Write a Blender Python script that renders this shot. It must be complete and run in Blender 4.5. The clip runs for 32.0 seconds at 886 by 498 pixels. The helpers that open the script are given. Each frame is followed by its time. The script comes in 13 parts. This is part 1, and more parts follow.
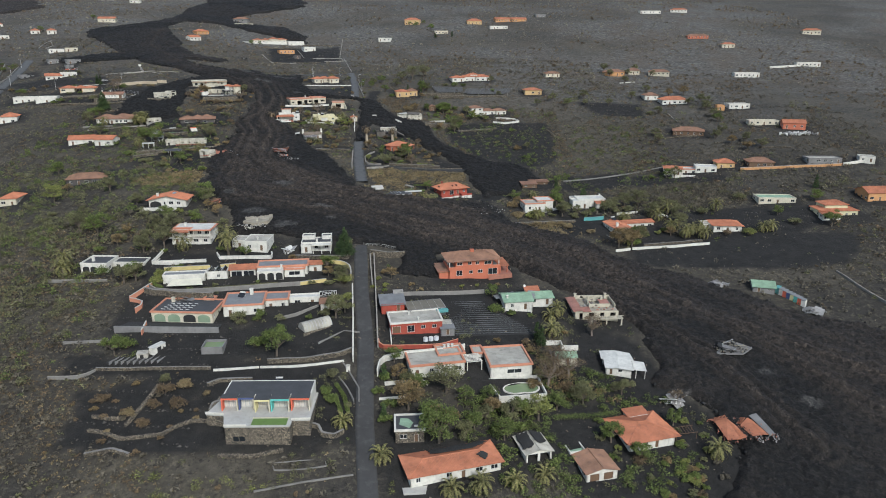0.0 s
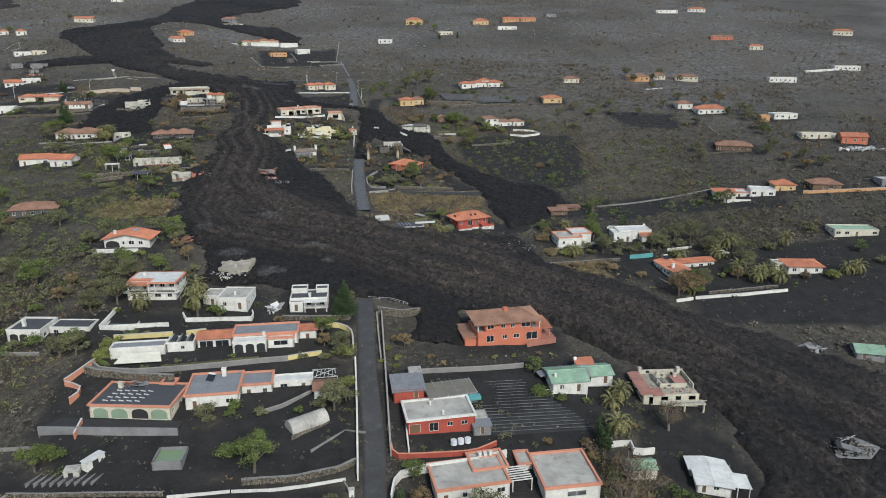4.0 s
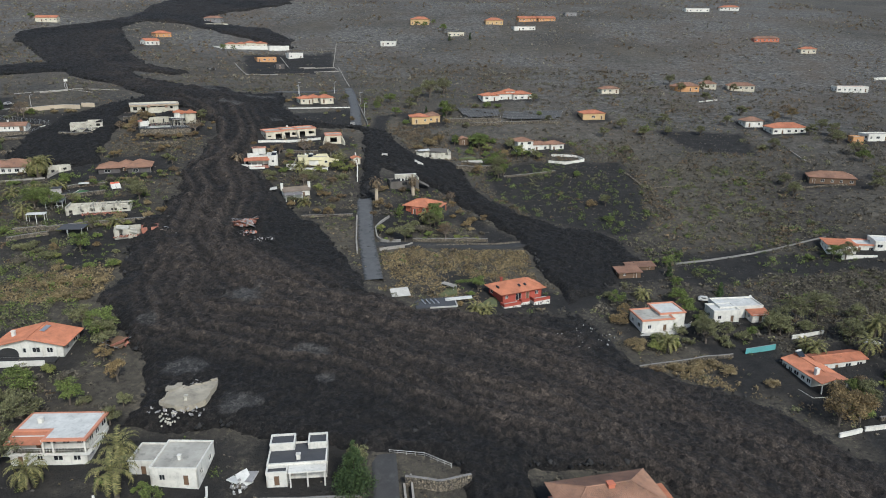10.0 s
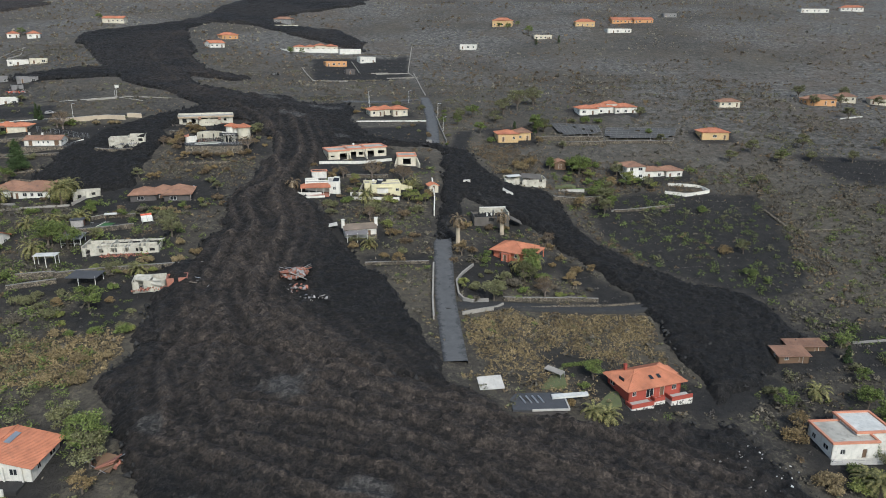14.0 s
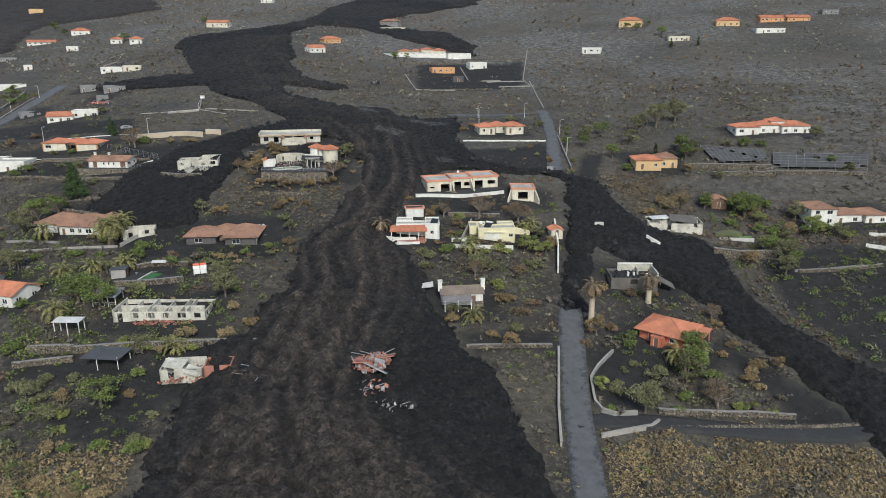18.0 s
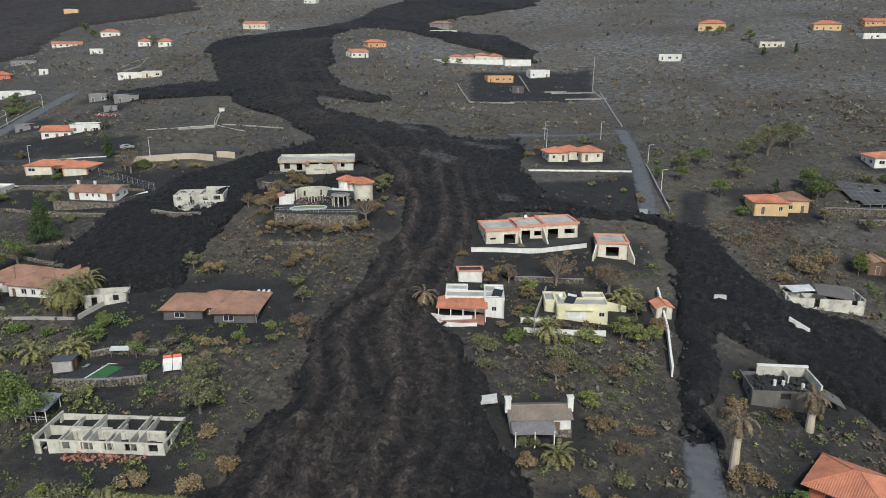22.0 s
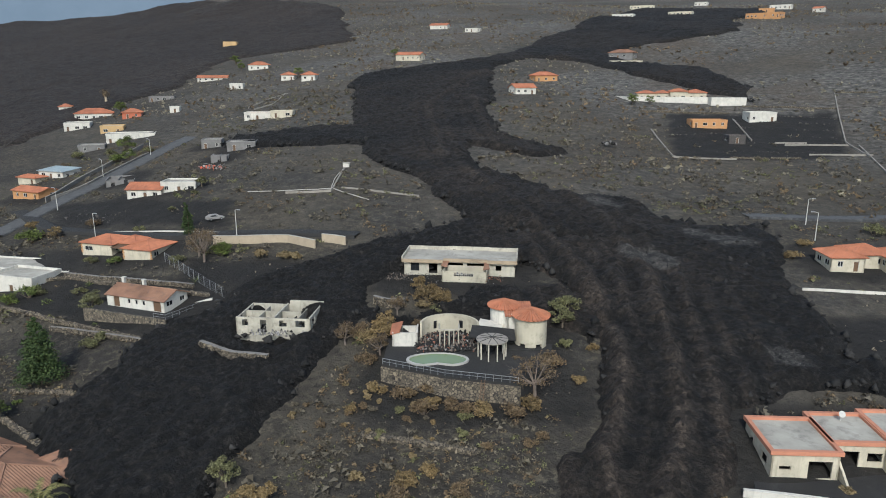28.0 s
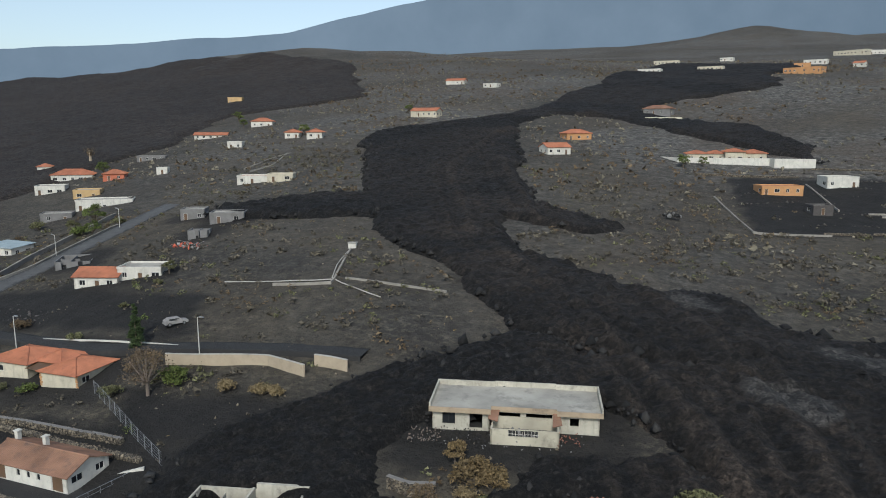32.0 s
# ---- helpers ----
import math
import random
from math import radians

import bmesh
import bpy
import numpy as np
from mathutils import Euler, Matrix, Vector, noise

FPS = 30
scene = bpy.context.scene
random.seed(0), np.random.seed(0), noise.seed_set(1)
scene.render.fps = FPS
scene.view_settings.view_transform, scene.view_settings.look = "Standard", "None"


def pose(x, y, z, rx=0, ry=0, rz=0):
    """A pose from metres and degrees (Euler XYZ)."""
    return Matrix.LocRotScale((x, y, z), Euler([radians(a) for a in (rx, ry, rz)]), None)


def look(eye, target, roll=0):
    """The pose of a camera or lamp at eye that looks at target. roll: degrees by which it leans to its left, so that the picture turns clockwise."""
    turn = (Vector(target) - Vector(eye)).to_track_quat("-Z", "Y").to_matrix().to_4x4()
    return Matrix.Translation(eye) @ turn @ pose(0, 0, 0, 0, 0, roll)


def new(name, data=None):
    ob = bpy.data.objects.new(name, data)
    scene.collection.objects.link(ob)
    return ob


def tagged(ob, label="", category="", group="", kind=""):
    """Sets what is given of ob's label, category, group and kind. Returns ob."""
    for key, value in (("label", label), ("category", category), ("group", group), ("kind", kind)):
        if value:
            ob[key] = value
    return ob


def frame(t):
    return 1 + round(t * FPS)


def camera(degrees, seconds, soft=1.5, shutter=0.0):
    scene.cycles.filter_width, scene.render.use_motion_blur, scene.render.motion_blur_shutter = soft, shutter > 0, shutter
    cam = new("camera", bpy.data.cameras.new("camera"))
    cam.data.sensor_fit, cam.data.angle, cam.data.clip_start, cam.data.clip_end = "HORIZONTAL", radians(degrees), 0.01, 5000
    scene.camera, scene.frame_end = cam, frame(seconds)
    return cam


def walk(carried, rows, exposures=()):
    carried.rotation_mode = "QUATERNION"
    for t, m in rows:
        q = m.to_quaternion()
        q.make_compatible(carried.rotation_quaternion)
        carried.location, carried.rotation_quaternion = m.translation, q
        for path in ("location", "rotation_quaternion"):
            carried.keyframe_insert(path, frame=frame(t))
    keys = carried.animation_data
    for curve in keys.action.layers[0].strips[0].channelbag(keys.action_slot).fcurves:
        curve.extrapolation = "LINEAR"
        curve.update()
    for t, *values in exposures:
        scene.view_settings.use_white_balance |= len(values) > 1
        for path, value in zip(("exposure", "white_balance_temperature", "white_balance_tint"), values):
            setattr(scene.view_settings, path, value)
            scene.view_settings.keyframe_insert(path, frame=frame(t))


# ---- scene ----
cam = camera(64.85, 32.0, soft=1.0)
PATH = [
    (0, (0.00, 0.00, 119.00), (0.001, 95.647, 89.818), 0.01),
    (1, (-2.19, 13.49, 119.14), (-2.081, 109.150, 89.984), 0.03),
    (2, (-4.23, 27.13, 119.24), (-4.025, 122.799, 90.122), -0.02),
    (3, (-6.31, 40.89, 119.37), (-5.931, 136.555, 90.256), -0.01),
    (3.5, (-7.41, 47.65, 119.48), (-6.934, 143.315, 90.364), -0.00),
    (4, (-8.46, 54.39, 119.60), (-7.897, 150.057, 90.482), -0.00),
    (5, (-10.50, 67.75, 119.94), (-9.769, 163.399, 90.787), -0.00),
    (5.5, (-11.50, 74.31, 120.17), (-10.714, 169.956, 90.991), -0.02),
    (6, (-12.51, 80.77, 120.44), (-11.687, 176.408, 91.241), -0.04),
    (7, (-14.62, 93.67, 120.88), (-13.648, 189.295, 91.636), -0.08),
    (8, (-16.74, 106.80, 121.28), (-15.674, 202.411, 92.005), -0.12),
    (9, (-18.79, 119.94, 121.72), (-17.608, 215.534, 92.397), -0.02),
    (10, (-20.93, 133.17, 122.09), (-19.699, 228.769, 92.790), 0.01),
    (11, (-22.83, 146.54, 122.33), (-22.065, 242.159, 93.063), 0.03),
    (12, (-25.23, 159.93, 122.37), (-25.846, 255.568, 93.169), 0.02),
    (13, (-27.47, 173.43, 122.24), (-30.628, 269.056, 93.149), 0.14),
    (14, (-29.60, 186.78, 122.34), (-37.845, 282.123, 93.314), 0.19),
    (14.5, (-30.61, 193.54, 122.46), (-41.440, 288.626, 93.455), 0.18),
    (15, (-31.75, 200.22, 122.57), (-44.999, 295.002, 93.591), 0.05),
    (16, (-34.35, 213.36, 122.83), (-51.794, 307.471, 93.873), -0.04),
    (16.5, (-35.76, 219.84, 122.98), (-54.925, 313.616, 94.032), -0.18),
    (17, (-37.20, 226.26, 123.16), (-57.809, 319.737, 94.210), -0.23),
    (18, (-40.43, 238.99, 123.28), (-63.104, 332.015, 94.437), -0.24),
    (19, (-44.23, 251.54, 123.30), (-68.218, 344.279, 94.594), -0.07),
    (20, (-48.33, 263.99, 123.38), (-73.549, 356.445, 94.804), 0.04),
    (21, (-52.69, 276.56, 123.67), (-79.217, 368.653, 95.128), 0.09),
    (22, (-57.28, 288.79, 123.88), (-86.036, 380.246, 95.438), 0.11),
    (22.5, (-59.71, 294.88, 124.02), (-90.132, 386.061, 96.446), 0.09),
    (23, (-62.16, 300.92, 124.15), (-94.068, 391.833, 97.377), 0.12),
    (24, (-67.26, 312.79, 124.52), (-102.878, 402.326, 97.785), 0.09),
    (25, (-72.55, 324.50, 124.76), (-111.838, 412.543, 98.213), -0.01),
    (25.5, (-75.44, 330.38, 124.87), (-116.790, 417.498, 98.393), -0.08),
    (26, (-78.46, 336.21, 124.96), (-121.680, 422.454, 98.630), -0.02),
    (27, (-84.84, 347.65, 125.16), (-131.217, 432.418, 99.417), -0.02),
    (27.5, (-88.19, 353.23, 125.28), (-135.836, 437.447, 100.038), -0.10),
    (28, (-91.64, 358.71, 125.44), (-140.336, 442.518, 100.859), -0.08),
    (29, (-98.92, 369.70, 125.72), (-148.759, 453.328, 102.858), -0.01),
    (30, (-106.56, 380.45, 126.05), (-156.676, 464.385, 104.998), 0.07),
    (31, (-113.06, 389.35, 126.27), (-163.413, 473.642, 107.278), 0.03),
    (31.5, (-115.74, 392.36, 126.17), (-166.322, 476.728, 108.186), 0.01),
    (32, (-118.23, 394.65, 125.97), (-168.949, 479.131, 108.937), -0.01),
]
walk(cam, [(t, look(eye, target, roll)) for t, eye, target, roll in PATH], [(t, e, k, g) for t, e, k, g in ((0, 0.69, 5850, 7), (9, 0.79, 5850, 7), (17, 0.82, 5900, 7), (25, 0.78, 5900, 7), (28, 0.69, 5950, 7), (30, 0.55, 5950, 6.5), (32, 0.42, 5950, 6.5))])

# ---- light ----
world = bpy.data.worlds.new("overcast_sky")
scene.world = world
world.use_nodes = True
wn = world.node_tree
sky = wn.nodes.new("ShaderNodeTexSky")
sky.sky_type, sky.sun_disc = "NISHITA", False
sky.sun_elevation, sky.sun_rotation = radians(40), radians(155)
sky.air_density, sky.dust_density, sky.ozone_density = 1.2, 1.0, 2.0
hsv = wn.nodes.new("ShaderNodeHueSaturation")
hsv.inputs["Saturation"].default_value = 0.68
wn.links.new(sky.outputs[0], hsv.inputs["Color"])
wn.links.new(hsv.outputs[0], wn.nodes["Background"].inputs[0])
wn.nodes["Background"].inputs[1].default_value = 0.1
sun = new("sun", bpy.data.lights.new("sun", "SUN"))
sun.data.energy, sun.data.angle, sun.data.color = 2.0, radians(11), (1.0, 0.945, 0.85)
SUN_DIR = Vector((math.sin(radians(155)) * math.cos(radians(40)), math.cos(radians(155)) * math.cos(radians(40)), math.sin(radians(40))))
sun.matrix_world = look(SUN_DIR * 100, (0, 0, 0))


# ---- small noise kit ----
def hash2(ix, iy, seed):
    v = np.sin(ix * 127.1 + iy * 311.7 + seed * 74.7) * 43758.5453
    return v - np.floor(v)


def vnoise(x, y, seed=0):
    ix, iy = np.floor(x), np.floor(y)
    fx, fy = x - ix, y - iy
    fx, fy = fx * fx * (3 - 2 * fx), fy * fy * (3 - 2 * fy)
    a, b = hash2(ix, iy, seed), hash2(ix + 1, iy, seed)
    c, d = hash2(ix, iy + 1, seed), hash2(ix + 1, iy + 1, seed)
    return a + (b - a) * fx + (c - a) * fy + (a - b - c + d) * fx * fy


def fbm(x, y, seed=0, octaves=4, gain=0.5):
    out, amp, tot = 0.0, 1.0, 0.0
    for o in range(octaves):
        out = out + amp * vnoise(x * 2 ** o, y * 2 ** o, seed + o)
        tot, amp = tot + amp, amp * gain
    return out / tot


def smooth(e0, e1, v):
    t = np.clip((v - e0) / (e1 - e0), 0, 1)
    return t * t * (3 - 2 * t)


# ---- relief of the slope ----
PLANE = (-10.83, -0.0206, 0.1822)
RELIEF = np.array([
    [-0.3, -0.5, -0.5, -0.8, -0.8, 1.9, 2.3, -0.2],
    [-2.8, -3.3, -3.8, -0.8, 7.9, 4.5, -2.0, -4.2],
    [-2.9, 4.5, 6.3, 7.2, 1.3, -8.1, -2.9, -2.7],
    [-0.3, 7.7, -0.5, -7.6, 4.9, -3.0, -0.3, -0.0],
    [-1.8, -1.0, -1.7, -11.0, 3.0, 0.1, -1.0, -0.0],
    [-0.3, -0.3, 3.7, 4.0, 2.5, -6.1, -3.1, -0.2],
    [-0.2, -0.9, -0.2, 2.1, 0.6, -2.4, 0.1, 0.2],
])
RX, RY, RS = np.arange(-320, 281, 100.0), np.arange(100, 801, 100.0), 85.0


def slope(x, y):
    x, y = np.asarray(x, float), np.asarray(y, float)
    gx = np.exp(-(x[..., None] - RX) ** 2 / (2 * RS ** 2))
    gy = np.exp(-(y[..., None] - RY) ** 2 / (2 * RS ** 2))
    yy = np.where(y < 900, y, 900 + (np.minimum(y, 2600) - 900) * 0.66)
    z = PLANE[0] + PLANE[1] * np.clip(x, -900, 900) + PLANE[2] * yy + np.einsum("...i,ij,...j->...", gx, RELIEF, gy)
    return z


def far_hills(x, y):
    # the dark lava hill to the north-west, swells of the upper slope and a cinder cone
    lava = 30 * np.exp(-(((x + 800) / 330) ** 2 + ((y - 1120) / 170) ** 2)) * (0.7 + 0.6 * fbm(x / 60, y / 60, 9))
    swell = 26 * smooth(900, 1500, np.hypot(x + 100, y - 200)) * (fbm(x / 260, y / 260, 5, 5) - 0.3)
    cone = 30 * np.exp(-np.hypot((x + 345) / 130, (y - 2069) / 130) ** 1.6)
    return lava + swell + cone


def ground_z(x, y):
    x, y = np.asarray(x, float), np.asarray(y, float)
    z = slope(x, y) + far_hills(x, y)
    rough = smooth(0, 60, np.abs(y - 100) + 60)
    z = z + 1.1 * (fbm(x / 30, y / 30, 3, 3) - 0.5) * rough + 0.35 * (fbm(x / 5, y / 5, 4, 2) - 0.5)
    return z


def gz(x, y):
    return float(slope(np.array(float(x)), np.array(float(y))) + far_hills(np.array(float(x)), np.array(float(y))))


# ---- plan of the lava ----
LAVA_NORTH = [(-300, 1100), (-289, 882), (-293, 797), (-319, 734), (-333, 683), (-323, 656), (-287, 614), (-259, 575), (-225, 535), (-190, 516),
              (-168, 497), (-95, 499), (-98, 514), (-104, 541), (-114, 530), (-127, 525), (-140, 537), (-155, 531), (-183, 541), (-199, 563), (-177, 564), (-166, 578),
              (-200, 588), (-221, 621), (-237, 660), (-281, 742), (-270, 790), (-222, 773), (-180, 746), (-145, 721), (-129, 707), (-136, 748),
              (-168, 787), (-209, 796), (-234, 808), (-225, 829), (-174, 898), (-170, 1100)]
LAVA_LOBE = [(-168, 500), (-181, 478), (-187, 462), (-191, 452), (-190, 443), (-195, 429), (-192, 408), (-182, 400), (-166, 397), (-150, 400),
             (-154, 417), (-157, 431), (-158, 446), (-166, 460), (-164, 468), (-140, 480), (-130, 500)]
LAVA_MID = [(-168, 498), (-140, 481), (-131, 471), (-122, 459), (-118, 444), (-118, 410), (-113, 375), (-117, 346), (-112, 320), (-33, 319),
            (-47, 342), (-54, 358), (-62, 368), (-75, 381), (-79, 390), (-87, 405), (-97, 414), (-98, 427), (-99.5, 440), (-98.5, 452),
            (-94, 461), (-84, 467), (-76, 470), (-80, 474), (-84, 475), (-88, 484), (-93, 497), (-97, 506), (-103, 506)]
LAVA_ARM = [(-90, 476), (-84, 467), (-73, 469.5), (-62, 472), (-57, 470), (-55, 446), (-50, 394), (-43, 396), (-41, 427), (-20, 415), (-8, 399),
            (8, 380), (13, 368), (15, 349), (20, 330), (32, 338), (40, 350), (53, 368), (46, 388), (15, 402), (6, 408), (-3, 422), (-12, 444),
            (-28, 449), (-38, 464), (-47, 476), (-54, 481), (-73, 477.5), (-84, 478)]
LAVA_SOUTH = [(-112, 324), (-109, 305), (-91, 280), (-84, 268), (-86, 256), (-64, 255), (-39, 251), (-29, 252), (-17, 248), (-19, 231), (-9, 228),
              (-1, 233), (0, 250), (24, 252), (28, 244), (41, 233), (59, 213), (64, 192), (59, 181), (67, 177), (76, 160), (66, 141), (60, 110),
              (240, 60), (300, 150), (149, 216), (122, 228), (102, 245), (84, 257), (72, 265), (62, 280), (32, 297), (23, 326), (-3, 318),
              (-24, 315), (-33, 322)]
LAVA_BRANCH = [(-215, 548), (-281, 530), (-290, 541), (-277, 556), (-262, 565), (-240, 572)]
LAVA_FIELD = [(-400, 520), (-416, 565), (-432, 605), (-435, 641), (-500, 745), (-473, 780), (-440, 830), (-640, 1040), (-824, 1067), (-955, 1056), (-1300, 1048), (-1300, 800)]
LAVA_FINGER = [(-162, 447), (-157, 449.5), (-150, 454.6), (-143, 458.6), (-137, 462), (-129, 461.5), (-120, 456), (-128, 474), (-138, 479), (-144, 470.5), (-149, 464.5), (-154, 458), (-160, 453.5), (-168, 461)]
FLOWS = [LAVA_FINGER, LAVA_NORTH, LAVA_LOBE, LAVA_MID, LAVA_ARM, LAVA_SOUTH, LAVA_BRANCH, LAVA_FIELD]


def inside_depth(poly, x, y):
    """Signed distance to the outline, positive inside."""
    best = np.full(x.shape, 1e9)
    odd = np.zeros(x.shape, bool)
    for (x0, y0), (x1, y1) in zip(poly, poly[1:] + poly[:1]):
        dx, dy = x1 - x0, y1 - y0
        t = np.clip(((x - x0) * dx + (y - y0) * dy) / (dx * dx + dy * dy), 0, 1)
        best = np.minimum(best, np.hypot(x - x0 - t * dx, y - y0 - t * dy))
        if dy:
            odd ^= ((y0 > y) != (y1 > y)) & (x < dx * (y - y0) / dy + x0)
    return np.where(odd, best, -best)


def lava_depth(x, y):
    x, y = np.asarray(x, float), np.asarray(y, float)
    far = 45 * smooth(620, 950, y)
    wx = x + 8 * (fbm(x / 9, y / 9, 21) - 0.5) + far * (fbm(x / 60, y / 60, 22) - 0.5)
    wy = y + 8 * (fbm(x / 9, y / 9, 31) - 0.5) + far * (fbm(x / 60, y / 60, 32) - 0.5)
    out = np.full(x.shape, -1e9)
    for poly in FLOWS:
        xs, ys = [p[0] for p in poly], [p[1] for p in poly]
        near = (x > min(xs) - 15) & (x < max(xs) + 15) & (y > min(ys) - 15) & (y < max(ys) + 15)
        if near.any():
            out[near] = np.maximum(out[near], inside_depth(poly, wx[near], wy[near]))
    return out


# ---- materials ----
def material(name):
    m = bpy.data.materials.new(name)
    m.use_nodes = True
    t = m.node_tree
    return m, t, t.nodes["Principled BSDF"]


def ramp_noise(t, coord, scale, stops, detail=6, rough=0.6, stretch=None, distort=0.0):
    n = t.nodes.new("ShaderNodeTexNoise")
    n.inputs["Scale"].default_value, n.inputs["Detail"].default_value = scale, detail
    n.inputs["Roughness"].default_value, n.inputs["Distortion"].default_value = rough, distort
    if stretch:
        mp = t.nodes.new("ShaderNodeMapping")
        mp.inputs["Scale"].default_value = stretch
        t.links.new(coord, mp.inputs[0])
        coord = mp.outputs[0]
    t.links.new(coord, n.inputs["Vector"])
    r = t.nodes.new("ShaderNodeValToRGB")
    e = r.color_ramp.elements
    while len(e) < len(stops):
        e.new(0.5)
    for el, (p, c) in zip(e, stops):
        el.position, el.color = p, (*c, 1) if len(c) == 3 else c
    t.links.new(n.outputs["Fac"], r.inputs[0])
    return r.outputs[0]


def mix(t, fac, a, b, mode="MIX"):
    m = t.nodes.new("ShaderNodeMix")
    m.data_type, m.blend_type = "RGBA", mode
    for i, v in ((0, fac), (6, a), (7, b)):
        if isinstance(v, bpy.types.NodeSocket):
            t.links.new(v, m.inputs[i])
        else:
            m.inputs[i].default_value = v if i == 0 else (*v, 1)
    return m.outputs[2]


def bump(t, bsdf, coord, scale, strength, dist=0.1, detail=8):
    n = t.nodes.new("ShaderNodeTexNoise")
    n.inputs["Scale"].default_value, n.inputs["Detail"].default_value, n.inputs["Roughness"].default_value = scale, detail, 0.65
    t.links.new(coord, n.inputs["Vector"])
    b = t.nodes.new("ShaderNodeBump")
    b.inputs["Strength"].default_value, b.inputs["Distance"].default_value = strength, dist
    t.links.new(n.outputs["Fac"], b.inputs["Height"])
    t.links.new(b.outputs[0], bsdf.inputs["Normal"])


def where(t):
    return t.nodes.new("ShaderNodeTexCoord").outputs["Object"]


def place_of(t):
    return t.nodes.new("ShaderNodeNewGeometry").outputs["Position"]


G0, G1 = (0, 0, 0), (1, 1, 1)


def plain(name, colour, rough=0.8, wear=0.25, scale=1.2, metal=0.0, bump_size=0.0, stain=(0.1, 0.09, 0.08), island=0.0, streak=0.0):
    """A painted, plastered or cast surface: tone drift, stains of its own shape and a fine grain."""
    m, t, b = material(name)
    c = place_of(t)
    big = ramp_noise(t, c, scale * 0.35, [(0.3, tuple(v * (1 - wear * 0.5) for v in colour)), (0.7, tuple(min(1, v * (1 + wear * 0.2)) for v in colour))], 4)
    mask = ramp_noise(t, c, scale, [(0.52, G0), (0.75, (wear,) * 3)], 9, 0.7)
    col = mix(t, mask, big, stain)
    if streak:
        runs = ramp_noise(t, c, 1.6, [(0.54, G0), (0.72, (streak,) * 3)], 6, 0.6, (1.0, 1.0, 0.12))
        col = mix(t, runs, col, tuple(0.45 * v for v in colour))
    if island:
        g = t.nodes.new("ShaderNodeNewGeometry").outputs["Random Per Island"]
        r = t.nodes.new("ShaderNodeValToRGB")
        r.color_ramp.elements[0].color = (1 - island,) * 3 + (1,)
        r.color_ramp.elements[1].color = (1 + island * 0.4,) * 3 + (1,)
        t.links.new(g, r.inputs[0])
        col = mix(t, 1.0, col, r.outputs[0], "MULTIPLY")
    t.links.new(col, b.inputs["Base Color"])
    b.inputs["Roughness"].default_value, b.inputs["Metallic"].default_value = rough, metal
    if bump_size:
        bump(t, b, c, 6 / max(bump_size, 0.05), 0.5, bump_size)
    return m


def leafy(name, dark, light):
    """Leaves: each clump its own tone between the two."""
    m, t, b = material(name)
    r = t.nodes.new("ShaderNodeValToRGB")
    r.color_ramp.elements[0].color, r.color_ramp.elements[1].color = (*dark, 1), (*light, 1)
    t.links.new(t.nodes.new("ShaderNodeNewGeometry").outputs["Random Per Island"], r.inputs[0])
    patch = ramp_noise(t, place_of(t), 0.16, [(0.35, (0.75, 0.72, 0.7)), (0.65, (1.2, 1.15, 1.05))], 3)
    t.links.new(mix(t, 1.0, r.outputs[0], patch, "MULTIPLY"), b.inputs["Base Color"])
    b.inputs["Roughness"].default_value = 0.75
    b.inputs["Specular IOR Level"].default_value = 0.2
    return m


